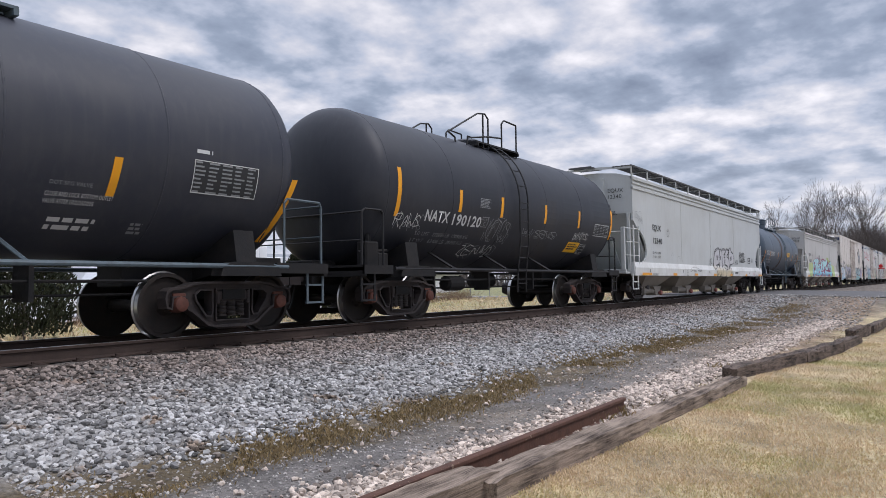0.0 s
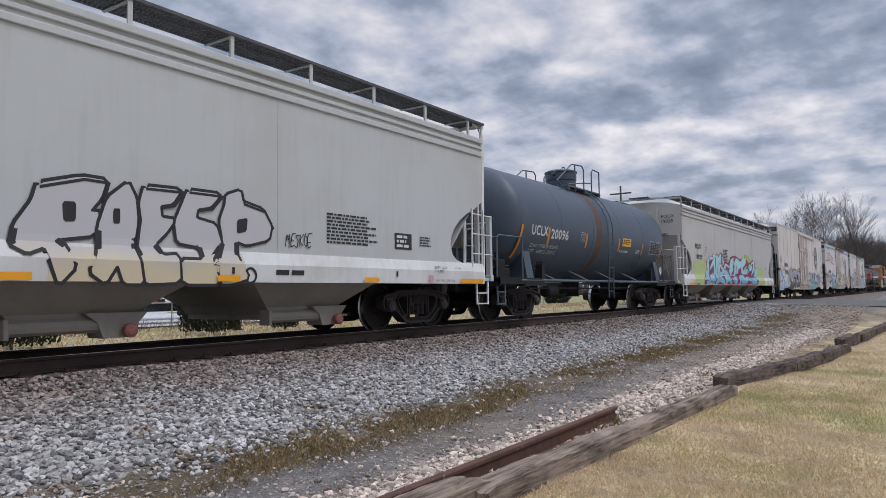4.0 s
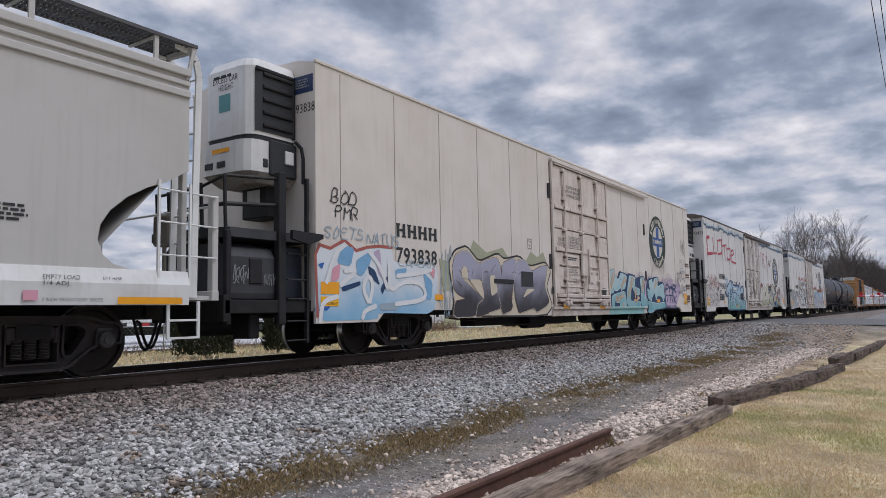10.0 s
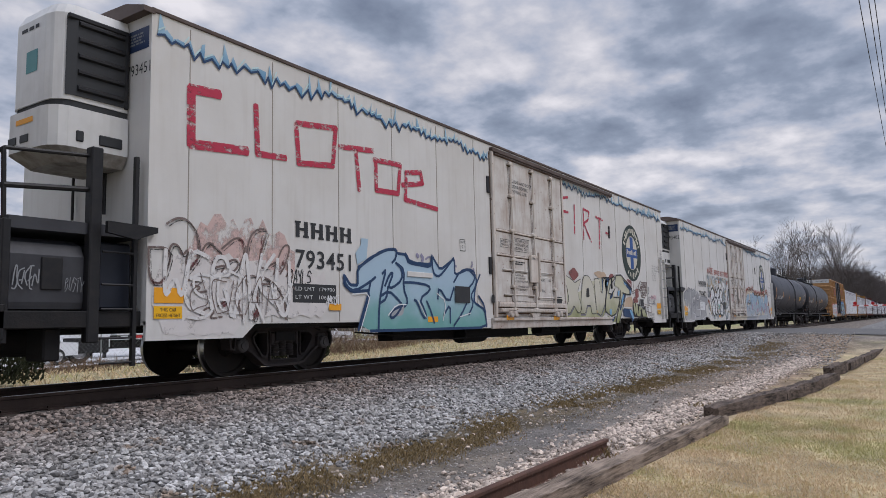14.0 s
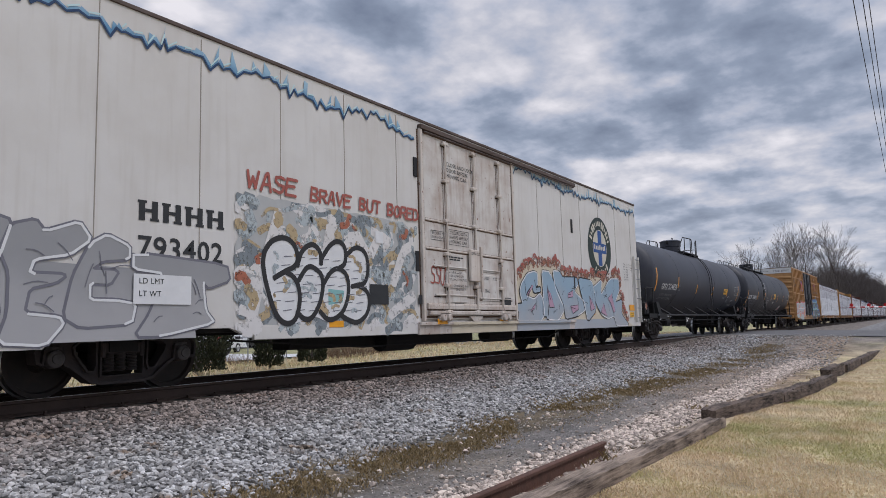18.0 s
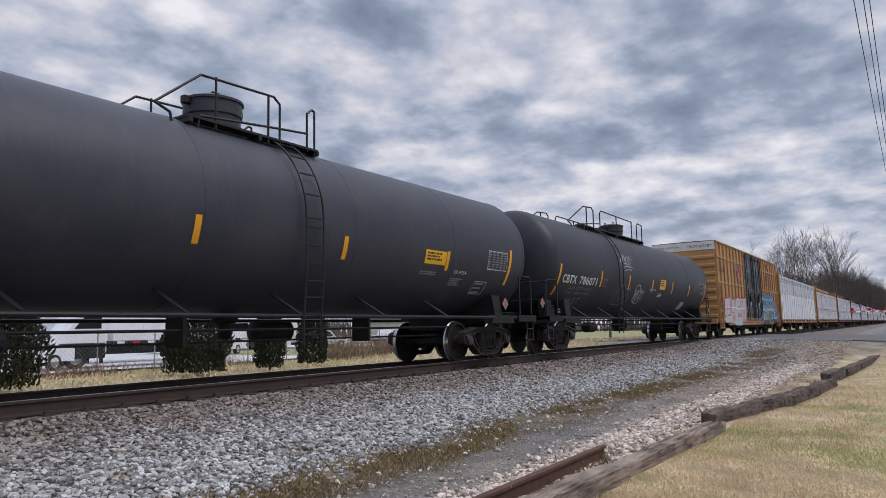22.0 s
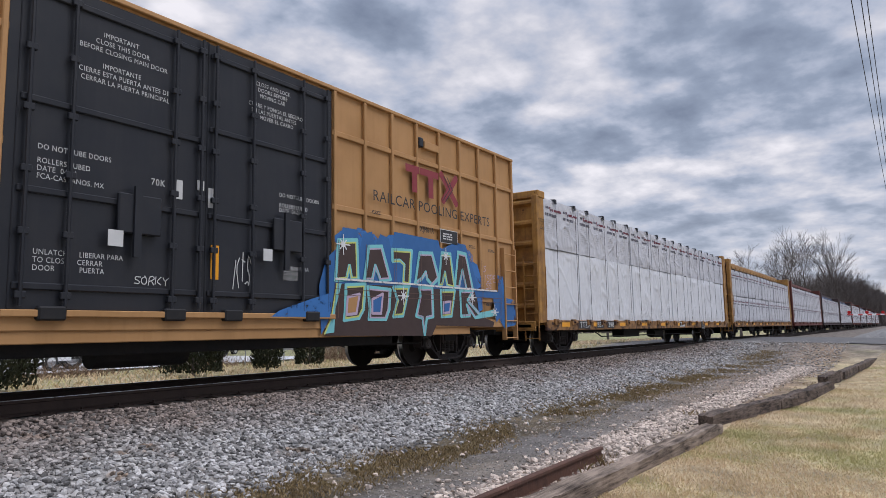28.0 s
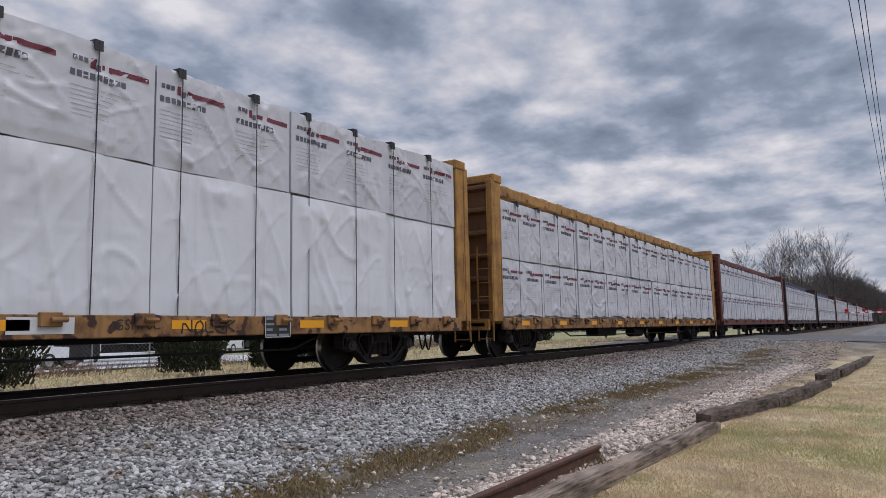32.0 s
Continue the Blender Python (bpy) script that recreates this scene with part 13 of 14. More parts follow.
for k in range(len(crest) - 2):
    a, b = crest[k]
    w = rng.uniform(0.02, 0.15)
    ribbon(g, [(a, b + w), (a + rng.uniform(0.05, 0.16), b + w + rng.uniform(-0.08, 0.08))], rng.uniform(0.10, 0.24), S, 0.009)
    if rng.random() < 0.55:
        ribbon(q, smooth_line([(a, b + 0.16), (a + 0.08, b + rng.uniform(0.18, 0.34)), (a + rng.uniform(0.1, 0.26), b + 0.16)], 1), rng.uniform(0.02, 0.07), S, 0.0118)
tagged(part("overspray", g, G_CREST_DRY, t), kind="stuff")
tagged(part("spray_wisp", q, G_RUST, t), kind="stuff")
part("letter", paint([(2.3, 0.6), (4.15, 0.9), (6.95, 0.86), (10.0, 0.9), (10.35, 0.6)], S, 0.0125), G_HAZE, t)
letter(t, [(2.4, 1.24), (2.75, 1.28), (2.6, 1.56), (2.7, 1.76), (3.05, 2.04), (3.45, 2.12), (3.65, 2.08), (3.65, 1.8), (3.5, 1.68), (3.8, 1.72), (3.8, 1.6), (3.4, 1.56), (3.3, 1.76), (3, 1.56), (2.95, 1.48), (3.4, 1.4), (3.75, 1.56), (3.9, 1.44), (4, 1.08), (3.85, 0.88), (3.3, 0.64), (2.3, 0.64), (2.3, 0.72), (2.5, 0.88), (2.55, 1.08), (2.45, 1.08)], S, 0.0145, G_HAZE, G_BLACK, 0.07, (), G_WHITE, 11, 7)
letter(t, [(3.9, 2.16), (4.4, 2.16), (5.2, 1.28), (5.25, 1.12), (4.85, 0.84), (4.15, 0.88), (4.1, 0.96), (3.9, 0.96), (3.95, 1.52)], S, 0.0175, G_HAZE, G_BLACK, 0.07, (), G_WHITE, 12, 7)
letter(t, [(4.6, 2.2), (5.05, 2.2), (5.25, 2.04), (6.25, 2.08), (6.35, 1.88), (6, 1.68), (6.8, 1.36), (6.75, 1.12), (6.15, 0.96), (5.35, 0.88), (5.25, 1.2), (4.75, 1.68)], S, 0.0145, G_HAZE, G_BLACK, 0.07, (), G_WHITE, 13, 7)
letter(t, [(6.35, 2.08), (7.4, 2.04), (7.55, 1.76), (7.65, 1.12), (6.95, 0.8), (6.75, 1.24), (6.5, 1.68)], S, 0.0175, G_HAZE, G_BLACK, 0.07, (), G_WHITE, 14, 7)
letter(t, [(7.4, 2.04), (7.5, 1.84), (8.25, 2.12), (8.1, 1.6), (8.95, 2.16), (9.8, 2.2), (9.8, 1.8), (9.35, 1.4), (10.05, 1.52), (9.9, 1.04), (10.65, 0.64), (9.4, 0.64), (9.2, 0.96), (8.65, 0.88), (8.1, 1), (7.8, 1.24), (7.5, 1.56), (7.3, 1.8)], S, 0.0145, G_HAZE, G_BLACK, 0.07, (), G_WHITE, 19, 9)
for pts in ([(4.2, 1.68), (4.4, 1.56), (4.6, 1.2), (4.3, 1.2)], [(5.55, 1.6), (5.9, 1.68), (5.9, 1.52), (5.55, 1.48)], [(5.7, 1.24), (6.25, 1.28), (6.25, 1.16), (5.85, 1.04)], [(7.15, 1.56), (7.55, 1.2), (7.2, 1.12)], [(3, 1.52), (3.3, 1.76), (3.35, 1.72), (3.05, 1.48)], [(3.2, 1.12), (3.45, 1.28), (3.4, 1.16), (3.2, 1.08)], [(9.05, 1.68), (9.3, 1.12), (9.15, 1.08), (8.9, 1.4), (8.7, 1.52)], [(8.3, 1.36), (8.55, 0.96), (8.05, 1.08)]):
    hole = part("letter_hole", paint(pts, S, 0.0285), G_ORCHID, t, "pink letter counter")
    g = Geo()
    ribbon(g, dense(pts), 0.025, S, 0.0265)
    a, b = pts[0]
    ribbon(g, [(a + 0.03, b - 0.03), (sum(p[0] for p in pts) / len(pts), sum(p[1] for p in pts) / len(pts))], 0.02, S, 0.0315)
    part("outline", g, G_BLACK, hole)
for y, z0, z1 in ((-1.711, 0.785, 0.845), (-1.666, 0.605, 0.775)):
    part("paint_band", panel(on_side(y), 2.35, 5.5, z0, z1, 0.001, 1), G_HAZE, t)
    part("paint_band", panel(on_side(y), -0.6, 2.3, z0, z1, 0.001, 1), G_CREAM, t)
scrawl(c, "HSU", on_side(-1.655), -1.35, 1.62, 0.55, 0.36, G_RUST, 0.03, 33, 0.006, wild=0.12)

# grey tank
c, P = tank_car("tank_car", "plain dark grey tank car with amber strips", 161.0, 9.4, 1.525, 2.6, 8.75, M_TANK_GREY, M_STEEL_BLACK, 7.2, (-0.11, 0.49, 0.50), (-1.25, 1.55), 0.68, rail_set(-1.8, -1.01, 0.63, [-0.72, 0.37], [(1.29, 1.48)]), [(-7.85, 1.95, 2.85, 0, None), (-4.75, 2.16, 2.6, 0, None), (-1.6, 2.0, 2.4, 0, None), (1.5, 2.0, 2.4, 0, None), (4.8, 2.0, 2.4, 0, None), (7.55, 1.8, 2.65, 0.05, None)], 0.22)
keep(c, 161.0)
put_words(c, "GATX", 0.23, P, -7.08, 2.04, M_WHITE_L, weight=0.006, width=0.82)
put_words(c, "214855", 0.23, P, -6.12, 2.06, M_WHITE_L, weight=0.006, width=1.2)
put_words(c, "LD LMT  201700 LB  91500 KG", 0.08, P, -7.05, 1.80, M_GREY_L, width=1.75)
put_words(c, "LT WT    84700 LB  38200 KG", 0.08, P, -7.08, 1.66, M_GREY_L, width=1.75)
plate_c(c, P, -4.6, 2.05, 0.22, 0.25, M_GREY_L)
part("dark_patch", panel(P, -5.15, -4.7, 1.6, 1.86, 0.005), M_BLACK_L, c)
yellow_panel(c, P, 3.95, 4.72, 2.1, 2.38, 7)
bars(c, P, 3.9, 1.95, 2, 0.75, 0.025, M_GREY_L, seed=4)
put_words(c, "SR-8754", 0.075, P, 5.15, 1.95, M_WHITE_L, width=0.5)
bars(c, P, 5.1, 1.86, 4, 0.55, 0.025, M_GREY_L, seed=5)
data_panel(c, P, 6.5, 7.42, 2.12, 2.56, 9, back=M_TANK_GREY)
data_panel(c, P, 6.15, 6.7, 1.56, 1.84, 10, cols=1, rows=3)
put_words(c, "GATX 214855", 0.12, on_end(-8.42), -0.4, 2.92, M_WHITE_L)
bars(c, on_end(-8.44), -0.35, 2.82, 2, 0.6, 0.03, M_WHITE_L, seed=3)
put_words(c, "2 INCH TREAD COND. SHOES", 0.04, on_side(-1.525), -7.25, 0.93, M_WHITE_L)
for u in (-9.2, 7.4):
    diamond(c, lambda a, b, o: (a, -1.46 - o, b), u, 1.33, 0.145, G_BRICK, 4)
# black pressure tank
c, P = tank_car("tank_car", "black pressure tank car with amber strips and white tags", 180.08, 9.68, 1.555, 2.63, 9.15, M_TANK_BLACK, M_STEEL_BLACK, 7.72, (0.02, 0.46, 0.44), (-5.0, 1.2), -3.78, rail_set(-6.19, -4.88, -4.0, [-4.61], [(-3.39, -0.04), (0.57, 1.2)]) + [[(-1.73, 3.95), (-1.73, 4.76)]], [(-8.60, 1.65, 2.52, 0.10, None), (-5.33, 2.0, 2.48, 0, None), (-2.66, 2.0, 2.48, 0, None), (0, 2.0, 2.46, 0, None), (2.66, 2.0, 2.48, 0, None), (5.26, 2.0, 2.47, 0, None), (8.1, 1.7, 2.6, 0, None)])
keep(c, 180.08)
put_words(c, "CBTX", 0.22, P, -8.28, 2.02, M_WHITE_L, weight=0.006, width=1.0)
put_words(c, "786071", 0.22, P, -7.05, 2.02, M_WHITE_L, weight=0.006, width=1.38)
put_words(c, "LD LMT  162000 LB  73500 KG", 0.08, P, -7.66, 1.85, M_GREY_L, width=1.75)
put_words(c, "LT WT   101000 LB  45800 KG", 0.08, P, -7.70, 1.71, M_GREY_L, width=1.75)
plate_c(c, P, -5.1, 2.02, 0.3, 0.24, M_GREY_L)
scrawl(c, "NOKAT", P, -7.6, 1.38, 1.2, 0.22, M_GREY_L, 0.03, 3, wild=0.2)
scrawl(c, "NOKAT", P, -3.55, 2.82, 1.15, 0.34, M_WHITE_L, 0.022, 4, wild=0.25, rounds=2)
stroke_set(c, ([(-3.4, 2.72), (-2.9, 2.8), (-2.35, 2.76)], [(-3.2, 2.64), (-2.7, 2.7), (-2.5, 2.66)], [(-3.75, 3.2), (-3.72, 3.1)], [(-3.65, 3.2), (-3.62, 3.1)], [(-2.35, 3.16), (-2.3, 3.06)]), 0.02, P, 0.006, M_WHITE_L, "graffiti_tag")
stroke_set(c, ([(-3.7, 1.55), (-3.55, 1.95), (-3.2, 2.2), (-2.95, 2.1), (-3.0, 1.8), (-3.3, 1.6), (-3.6, 1.5), (-3.0, 1.48), (-2.4, 1.55)], [(-2.95, 1.6), (-2.8, 1.85), (-2.65, 1.6), (-2.85, 1.7)], [(-2.5, 1.85), (-2.6, 1.72), (-2.42, 1.66), (-2.55, 1.58)], [(-2.38, 1.86), (-2.34, 1.6), (-2.2, 1.66), (-2.28, 1.76)], [(-2.55, 2.02), (-2.45, 2.1), (-2.36, 2.0), (-2.46, 1.93), (-2.55, 2.02)]), 0.022, P, 0.005, M_GREY_L, "graffiti_tag", "faded looping tag", 2)
scrawl(c, "BUCKS", P, -1.8, 1.70, 0.95, 0.3, M_WHITE_L, 0.024, 6, wild=0.28, rounds=2)
stroke_set(c, ([(-1.85, 1.95), (-1.75, 2.2), (-1.45, 2.22), (-1.3, 2.05), (-1.5, 1.95), (-1.8, 1.8), (-1.6, 1.6), (-1.3, 1.7)], [(-1.2, 2.1), (-1.15, 1.98), (-1.05, 2.08)], [(-1.6, 1.62), (-1.1, 1.55), (-0.85, 1.68)]), 0.024, P, 0.006, M_WHITE_L, "graffiti_tag", "", 2)
yellow_panel(c, P, 0.95, 1.65, 2.14, 2.52, 8)
put_words(c, "0.5 IN CERAMIC FIBER", 0.06, P, -0.35, 2.06, M_WHITE_L, width=0.85)
bars(c, P, 0.9, 1.98, 3, 0.6, 0.03, M_WHITE_L, seed=7)
part("sticker", panel(P, 4.62, 5.22, 1.42, 1.72, 0.005), M_WHITE_L, c, "white and red notice")
for k, line in enumerate(("LIQUEFIED", "PETROLEUM GAS", "NON-ODORIZED")):
    put_words(c, line, 0.06, P, 4.66, 1.62 - k * 0.085, G_RED, 0.008, width=0.52)
data_panel(c, P, 7.1, 7.95, 2.15, 2.62, 11)
put_words(c, "CBTX 786071", 0.11, on_end(-8.95), 0.05, 2.95, M_WHITE_L)
put_words(c, "33720 US GAL", 0.06, on_end(-8.97), 0.1, 2.84, M_WHITE_L)
for u in (-9.6, 8.95):
    diamond(c, lambda a, b, o: (a, -1.46 - o, b), u, 1.40, 0.14, G_BRICK, 5)
put_words(c, "JACK", 0.05, on_side(-1.46), -8.62, 1.22, M_WHITE_L)
put_words(c, "HERE", 0.05, on_side(-1.46), -8.62, 1.14, M_WHITE_L)
# boxcar
c, P = box_car(200.1)
keep(c, 200.1)
D = on_side(-1.618)
lines = [("IMPORTANT", -1.45, 4.42), ("CLOSE THIS DOOR", -1.55, 4.32), ("BEFORE CLOSING MAIN DOOR", -1.75, 4.22), ("IMPORTANTE", -1.45, 4.02), ("CIERRE ESTA PUERTA ANTES DE", -1.75, 3.92), ("CERRAR LA PUERTA PRINCIPAL", -1.72, 3.82),
         ("DO NOT LUBE DOORS", -2.18, 2.86), ("ROLLERS LUBED", -2.18, 2.70), ("DATE  04-21", -2.18, 2.61), ("FCA-CASTANOS, MX", -2.18, 2.52), ("UNLATCH     LIBERAR PARA", -2.18, 1.66), ("TO CLOSE    CERRAR", -2.18, 1.57), ("DOOR           PUERTA", -2.18, 1.48),
         ("CLOSE AND LOCK", 1.0, 4.52), ("DOORS BEFORE", 1.04, 4.43), ("MOVING CAR", 1.08, 4.34), ("CIERRE Y PONGA EL SEGURO", 0.86, 4.18), ("EN LAS PUERTAS ANTES", 0.92, 4.09), ("DE MOVER EL CARRO", 0.95, 4.00), ("DO NOT LUBE DOORS", 1.5, 2.86), ("ROLLERS LUBED", 1.5, 2.70), ("DATE  04-21", 1.5, 2.62), ("LIBERAR PARA", 1.6, 1.72), ("CERRAR", 1.6, 1.64), ("PUERTA", 1.6, 1.56)]
for txt, u, v in lines:
    put_words(c, txt, 0.062, D, u, v, M_WHITE_L, 0.003, squeeze=0.9)
for txt, u, v, h in (("70K", -0.74, 2.68, 0.085), ("ASD", -0.86, 2.18, 0.085), ("ASD", 1.6, 2.18, 0.085)):
    put_words(c, txt, h, D, u, v, M_WHITE_L, 0.003)
part("reflective_strip", panel(D, 0.22, 0.36, 1.5, 1.98, 0.004, 1), M_BARS, c, "amber reflective strip")
for u, v, w, h in ((-0.38, 2.55, 0.12, 0.26), (-0.03, 2.72, 0.12, 0.14), (0.16, 2.5, 0.1, 0.28), (-1.36, 1.82, 0.2, 0.2), (1.1, 1.82, 0.18, 0.18)):
    part("white_sticker", panel(D, u, u + w, v, v + h, 0.10 if v < 2 else 0.004, 1), M_WHITE_L, c)
scrawl(c, "FORKY", D, -0.95, 1.38, 0.5, 0.1, M_WHITE_L, 0.012, 2)
scrawl(c, "KTS", D, 0.62, 1.45, 0.3, 0.4, M_WHITE_L, 0.016, 4, wild=0.3)
S = on_side(-1.645)
put_words(c, "next", 0.15, S, -5.72, 3.62, M_BLACK_L, 0.002, width=0.55)
put_words(c, "load", 0.15, S, -5.70, 3.40, M_BLACK_L, 0.002, width=0.5)
put_words(c, "any", 0.14, S, -3.28, 3.62, M_BLACK_L, 0.002, width=0.4)
put_words(c, "road", 0.14, S, -3.30, 3.42, M_BLACK_L, 0.002, width=0.45)
for m, off in ((G_ROYAL, 0.0), (G_RED, 0.075)):
    g = Geo()
    for sx, sy in ((-1, 1), (-1, -1), (1, 1), (1, -1)):
        ribbon(g, [(-4.25 + sx * 0.62, 3.6 + sy * (0.46 - off * 2.2)), (-4.25 + sx * 0.12, 3.6 + sy * 0.05)], 0.12, S, 0.002 + off * 0.05)
    part("arrow_emblem", g, m, c, "blue and red crossing arrows")
g = Geo()
for a, b, p, q in ((4.81, 5.28, 3.88, 4.03), (5.03, 5.2, 3.49, 3.88), (5.3, 5.98, 3.89, 4.03), (5.6, 5.78, 3.45, 3.89)):
    w = panel(S, a, b, p, q, 0.002, 1)
    g.add(w.v, w.f)
ribbon(g, [(6.08, 4.03), (6.66, 3.47)], 0.15, S, 0.003)
ribbon(g, [(6.66, 4.03), (6.14, 3.47)], 0.15, S, 0.006)
part("owner_mark", g, G_MARK, c, "dark red block mark")
g = Geo()
for k in (0.0, 0.11):
    ribbon(g, [(6.18 + k, 4.0), (6.4 + k, 3.75), (6.12 + k, 3.47)], 0.022, S, 0.0095)
part("chevron", g, M_BLACK_DOOR, c, "dark grey chevron lines")
for u, v in ((3.75, 2.95), (7.15, 2.62), (8.02, 2.60), (7.85, 1.35)):
    bars(c, S, u, v, 3, 0.3, 0.014, M_BLACK_DOOR, 0.003, seed=int(u * 10))
part("vent_plate", Geo().box(5.47, 6.0, -1.66, -1.57, 4.46, 4.62, 0.01), M_YELLOW_CAR, c)
part("vent", Geo().box(5.27, 5.41, -1.68, -1.57, 4.46, 4.66, 0.02), M_BLACK_DOOR, c, "small black vent")
put_words(c, "XJH61A", 0.12, S, 5.27, 2.72, M_BLACK_L, 0.002, width=0.5)
part("data_frame", panel(S, 6.0, 6.68, 2.57, 2.86, 0.003, 1), M_WHITE_L, c, "white data frame")
part("data_patch", panel(S, 6.015, 6.665, 2.582, 2.845, 0.0055, 1), M_BLACK_L, c, "black data patch")
bars(c, S, 6.1, 2.78, 3, 0.4, 0.03, M_WHITE_L, 0.008, seed=5)
put_words(c, "RAILCAR POOLING EXPERTS", 0.2, S, 3.78, 3.14, M_BLACK_L, 0.002, width=4.3)
E = on_end(-9.41)
put_words(c, "EXCESS HEIGHT CAR", 0.08, E, -1.4, 4.72, M_BLACK_L, 0.004, width=1.2)
put_words(c, "TBOX 675787", 0.13, E, 0.2, 4.68, M_BLACK_L, 0.004, width=1.2)
put_words(c, "TBOX", 0.2, S, -9.05, 3.72, M_BLACK_L, 0.002, width=0.85)
put_words(c, "675787", 0.2, S, -9.08, 3.42, M_BLACK_L, 0.002, width=1.4)
t = part("graffiti", paint(round_off([(-8.35, 2), (-8.3, 2.08), (-6.9, 2.12), (-6.65, 2.04), (-6, 2.04), (-5.25, 2.16), (-4.3, 2.12), (-2.7, 2.2), (-2.85, 0.88), (-3.95, 0.84), (-4.15, 0.64), (-5.8, 0.64), (-6.2, 0.8), (-8.45, 0.8)]), S, 0.004), G_ASH, c, "grey-blue letters outlined in red")
for pts in ([(-6.65, 1.24), (-6.25, 1.2), (-6.5, 0.84), (-6.7, 0.84)], [(-3.8, 1.48), (-3.45, 1.52), (-3.45, 0.88), (-3.8, 0.88)], [(-6.85, 2), (-6.75, 2), (-6.7, 1.64), (-6.9, 1.64)], [(-7.65, 1.6), (-7, 1.64), (-7.05, 1.52), (-7.6, 1.52)], [(-5.05, 1.76), (-4.35, 1.68), (-4.45, 1.56), (-5.05, 1.6)]):
    part("paint_layer", paint(pts, S, 0.0065), G_ORANGE, t)
g = Geo()
for pts in ([(-8.3, 1.64), (-8.35, 2.04), (-6.9, 2.12), (-7, 1.68), (-7, 1.2), (-7.7, 1.16), (-7.75, 1.64)], [(-6.65, 2), (-6.75, 1.36), (-6.1, 1.28), (-6.35, 0.8)], [(-5.9, 2.04), (-5.85, 1.6)], [(-5.8, 0.96), (-5.7, 1.36), (-5.5, 2.08), (-5.15, 2.2), (-4.3, 2.12), (-4.25, 1.08), (-5.2, 1.16)], [(-4.3, 2.12), (-2.7, 2.2), (-2.9, 0.88)], [(-3.65, 2.08), (-3.85, 0.88)], [(-3.3, 1.56), (-3.25, 0.88)], [(-8.15, 1.6), (-8.1, 1.16), (-8.4, 1.12)], [(-5.2, 1.28), (-4.35, 1.2)]):
    ribbon(g, pts, 0.1, S, 0.009)
tagged(part("outline", g, G_RED, t), kind="stuff")
g = Geo()
for pts in ([(-8.3, 1.64), (-8.35, 2.04), (-6.9, 2.12), (-7, 1.68), (-7, 1.2), (-7.7, 1.16), (-7.75, 1.64)], [(-6.65, 2), (-6.75, 1.36), (-6.1, 1.28), (-6.35, 0.8)], [(-5.9, 2.04), (-5.85, 1.6)], [(-5.8, 0.96), (-5.7, 1.36), (-5.5, 2.08), (-5.15, 2.2), (-4.3, 2.12), (-4.25, 1.08), (-5.2, 1.16)], [(-4.3, 2.12), (-2.7, 2.2), (-2.9, 0.88)], [(-3.65, 2.08), (-3.85, 0.88)], [(-3.3, 1.56), (-3.25, 0.88)], [(-8.15, 1.6), (-8.1, 1.16), (-8.4, 1.12)], [(-5.2, 1.28), (-4.35, 1.2)]):
    ribbon(g, [(a + 0.06, b - 0.05) for a, b in pts], 0.035, S, 0.0125)
tagged(part("highlight", g, G_WHITE, t), kind="stuff")
g = Geo()
ribbon(g, [(-8.35, 1.62), (-2.9, 1.57)], 0.05, S, 0.0155)
part("white_line", g, G_WHITE, t)
splashes(c, S, -8.7, -4.0, 2.1, 2.3, [G_VIOLET], 5, 6, 0.003, 0.3)
t = part("graffiti", paint([(2.45, 1.73), (2.55, 1.98), (2.84, 2.19), (2.95, 2.54), (3.35, 2.54), (3.41, 2.2), (3.5, 2.48), (3.75, 2.55), (3.84, 2.32), (4.0, 2.53), (4.25, 2.48), (4.33, 2.26), (4.42, 2.62), (5.12, 2.61), (5.93, 2.6), (6.0, 2.41), (6.56, 2.62), (7.0, 2.61), (7.17, 2.34), (7.38, 1.93), (7.46, 1.65), (8.35, 1.64), (8.77, 1.54), (8.8, 1.18), (8.31, 0.92), (8.19, 1.47), (7.45, 1.47), (2.76, 1.51), (2.66, 1.02), (2.42, 0.7), (2.37, 1.51)], S, 0.003), G_COBALT, c, "brown letters edged in turquoise on cobalt blue")
part("paint_layer", paint([(1.28, 0.99), (1.44, 1.08), (1.77, 1.18), (2.14, 1.28), (2.58, 1.39), (2.58, 0.99)], on_side(-1.70), 0.001), G_COBALT_DRY, t, "cobalt overspray on the door")
part("paint_layer", strip_patch(S, 2.75, 7.3, 2.1, 2.5, 0.0022, random.Random(5), 0.09, 30), G_COBALT_DRY, t)
part("paint_layer", paint([(2.76, 1.56), (4.24, 1.59), (7.36, 1.59), (7.53, 1.07), (8.21, 0.92), (8.15, 0.81), (5.8, 0.85), (5.63, 0.64), (2.5, 0.69), (2.63, 0.95)], S, 0.0055), G_BROWN, t)
part("paint_layer", paint([(2.8, 1.56), (2.66, 0.98), (2.5, 0.72), (2.73, 0.74), (2.76, 1.13), (2.92, 1.57)], S, 0.0065), G_TURQ, t)
stroke_set(t, [[(2.8, 1.56), (2.66, 0.98), (2.5, 0.72)]], 0.03, S, 0.0072, G_LIME_LINE, "inner_line", rounds=0)
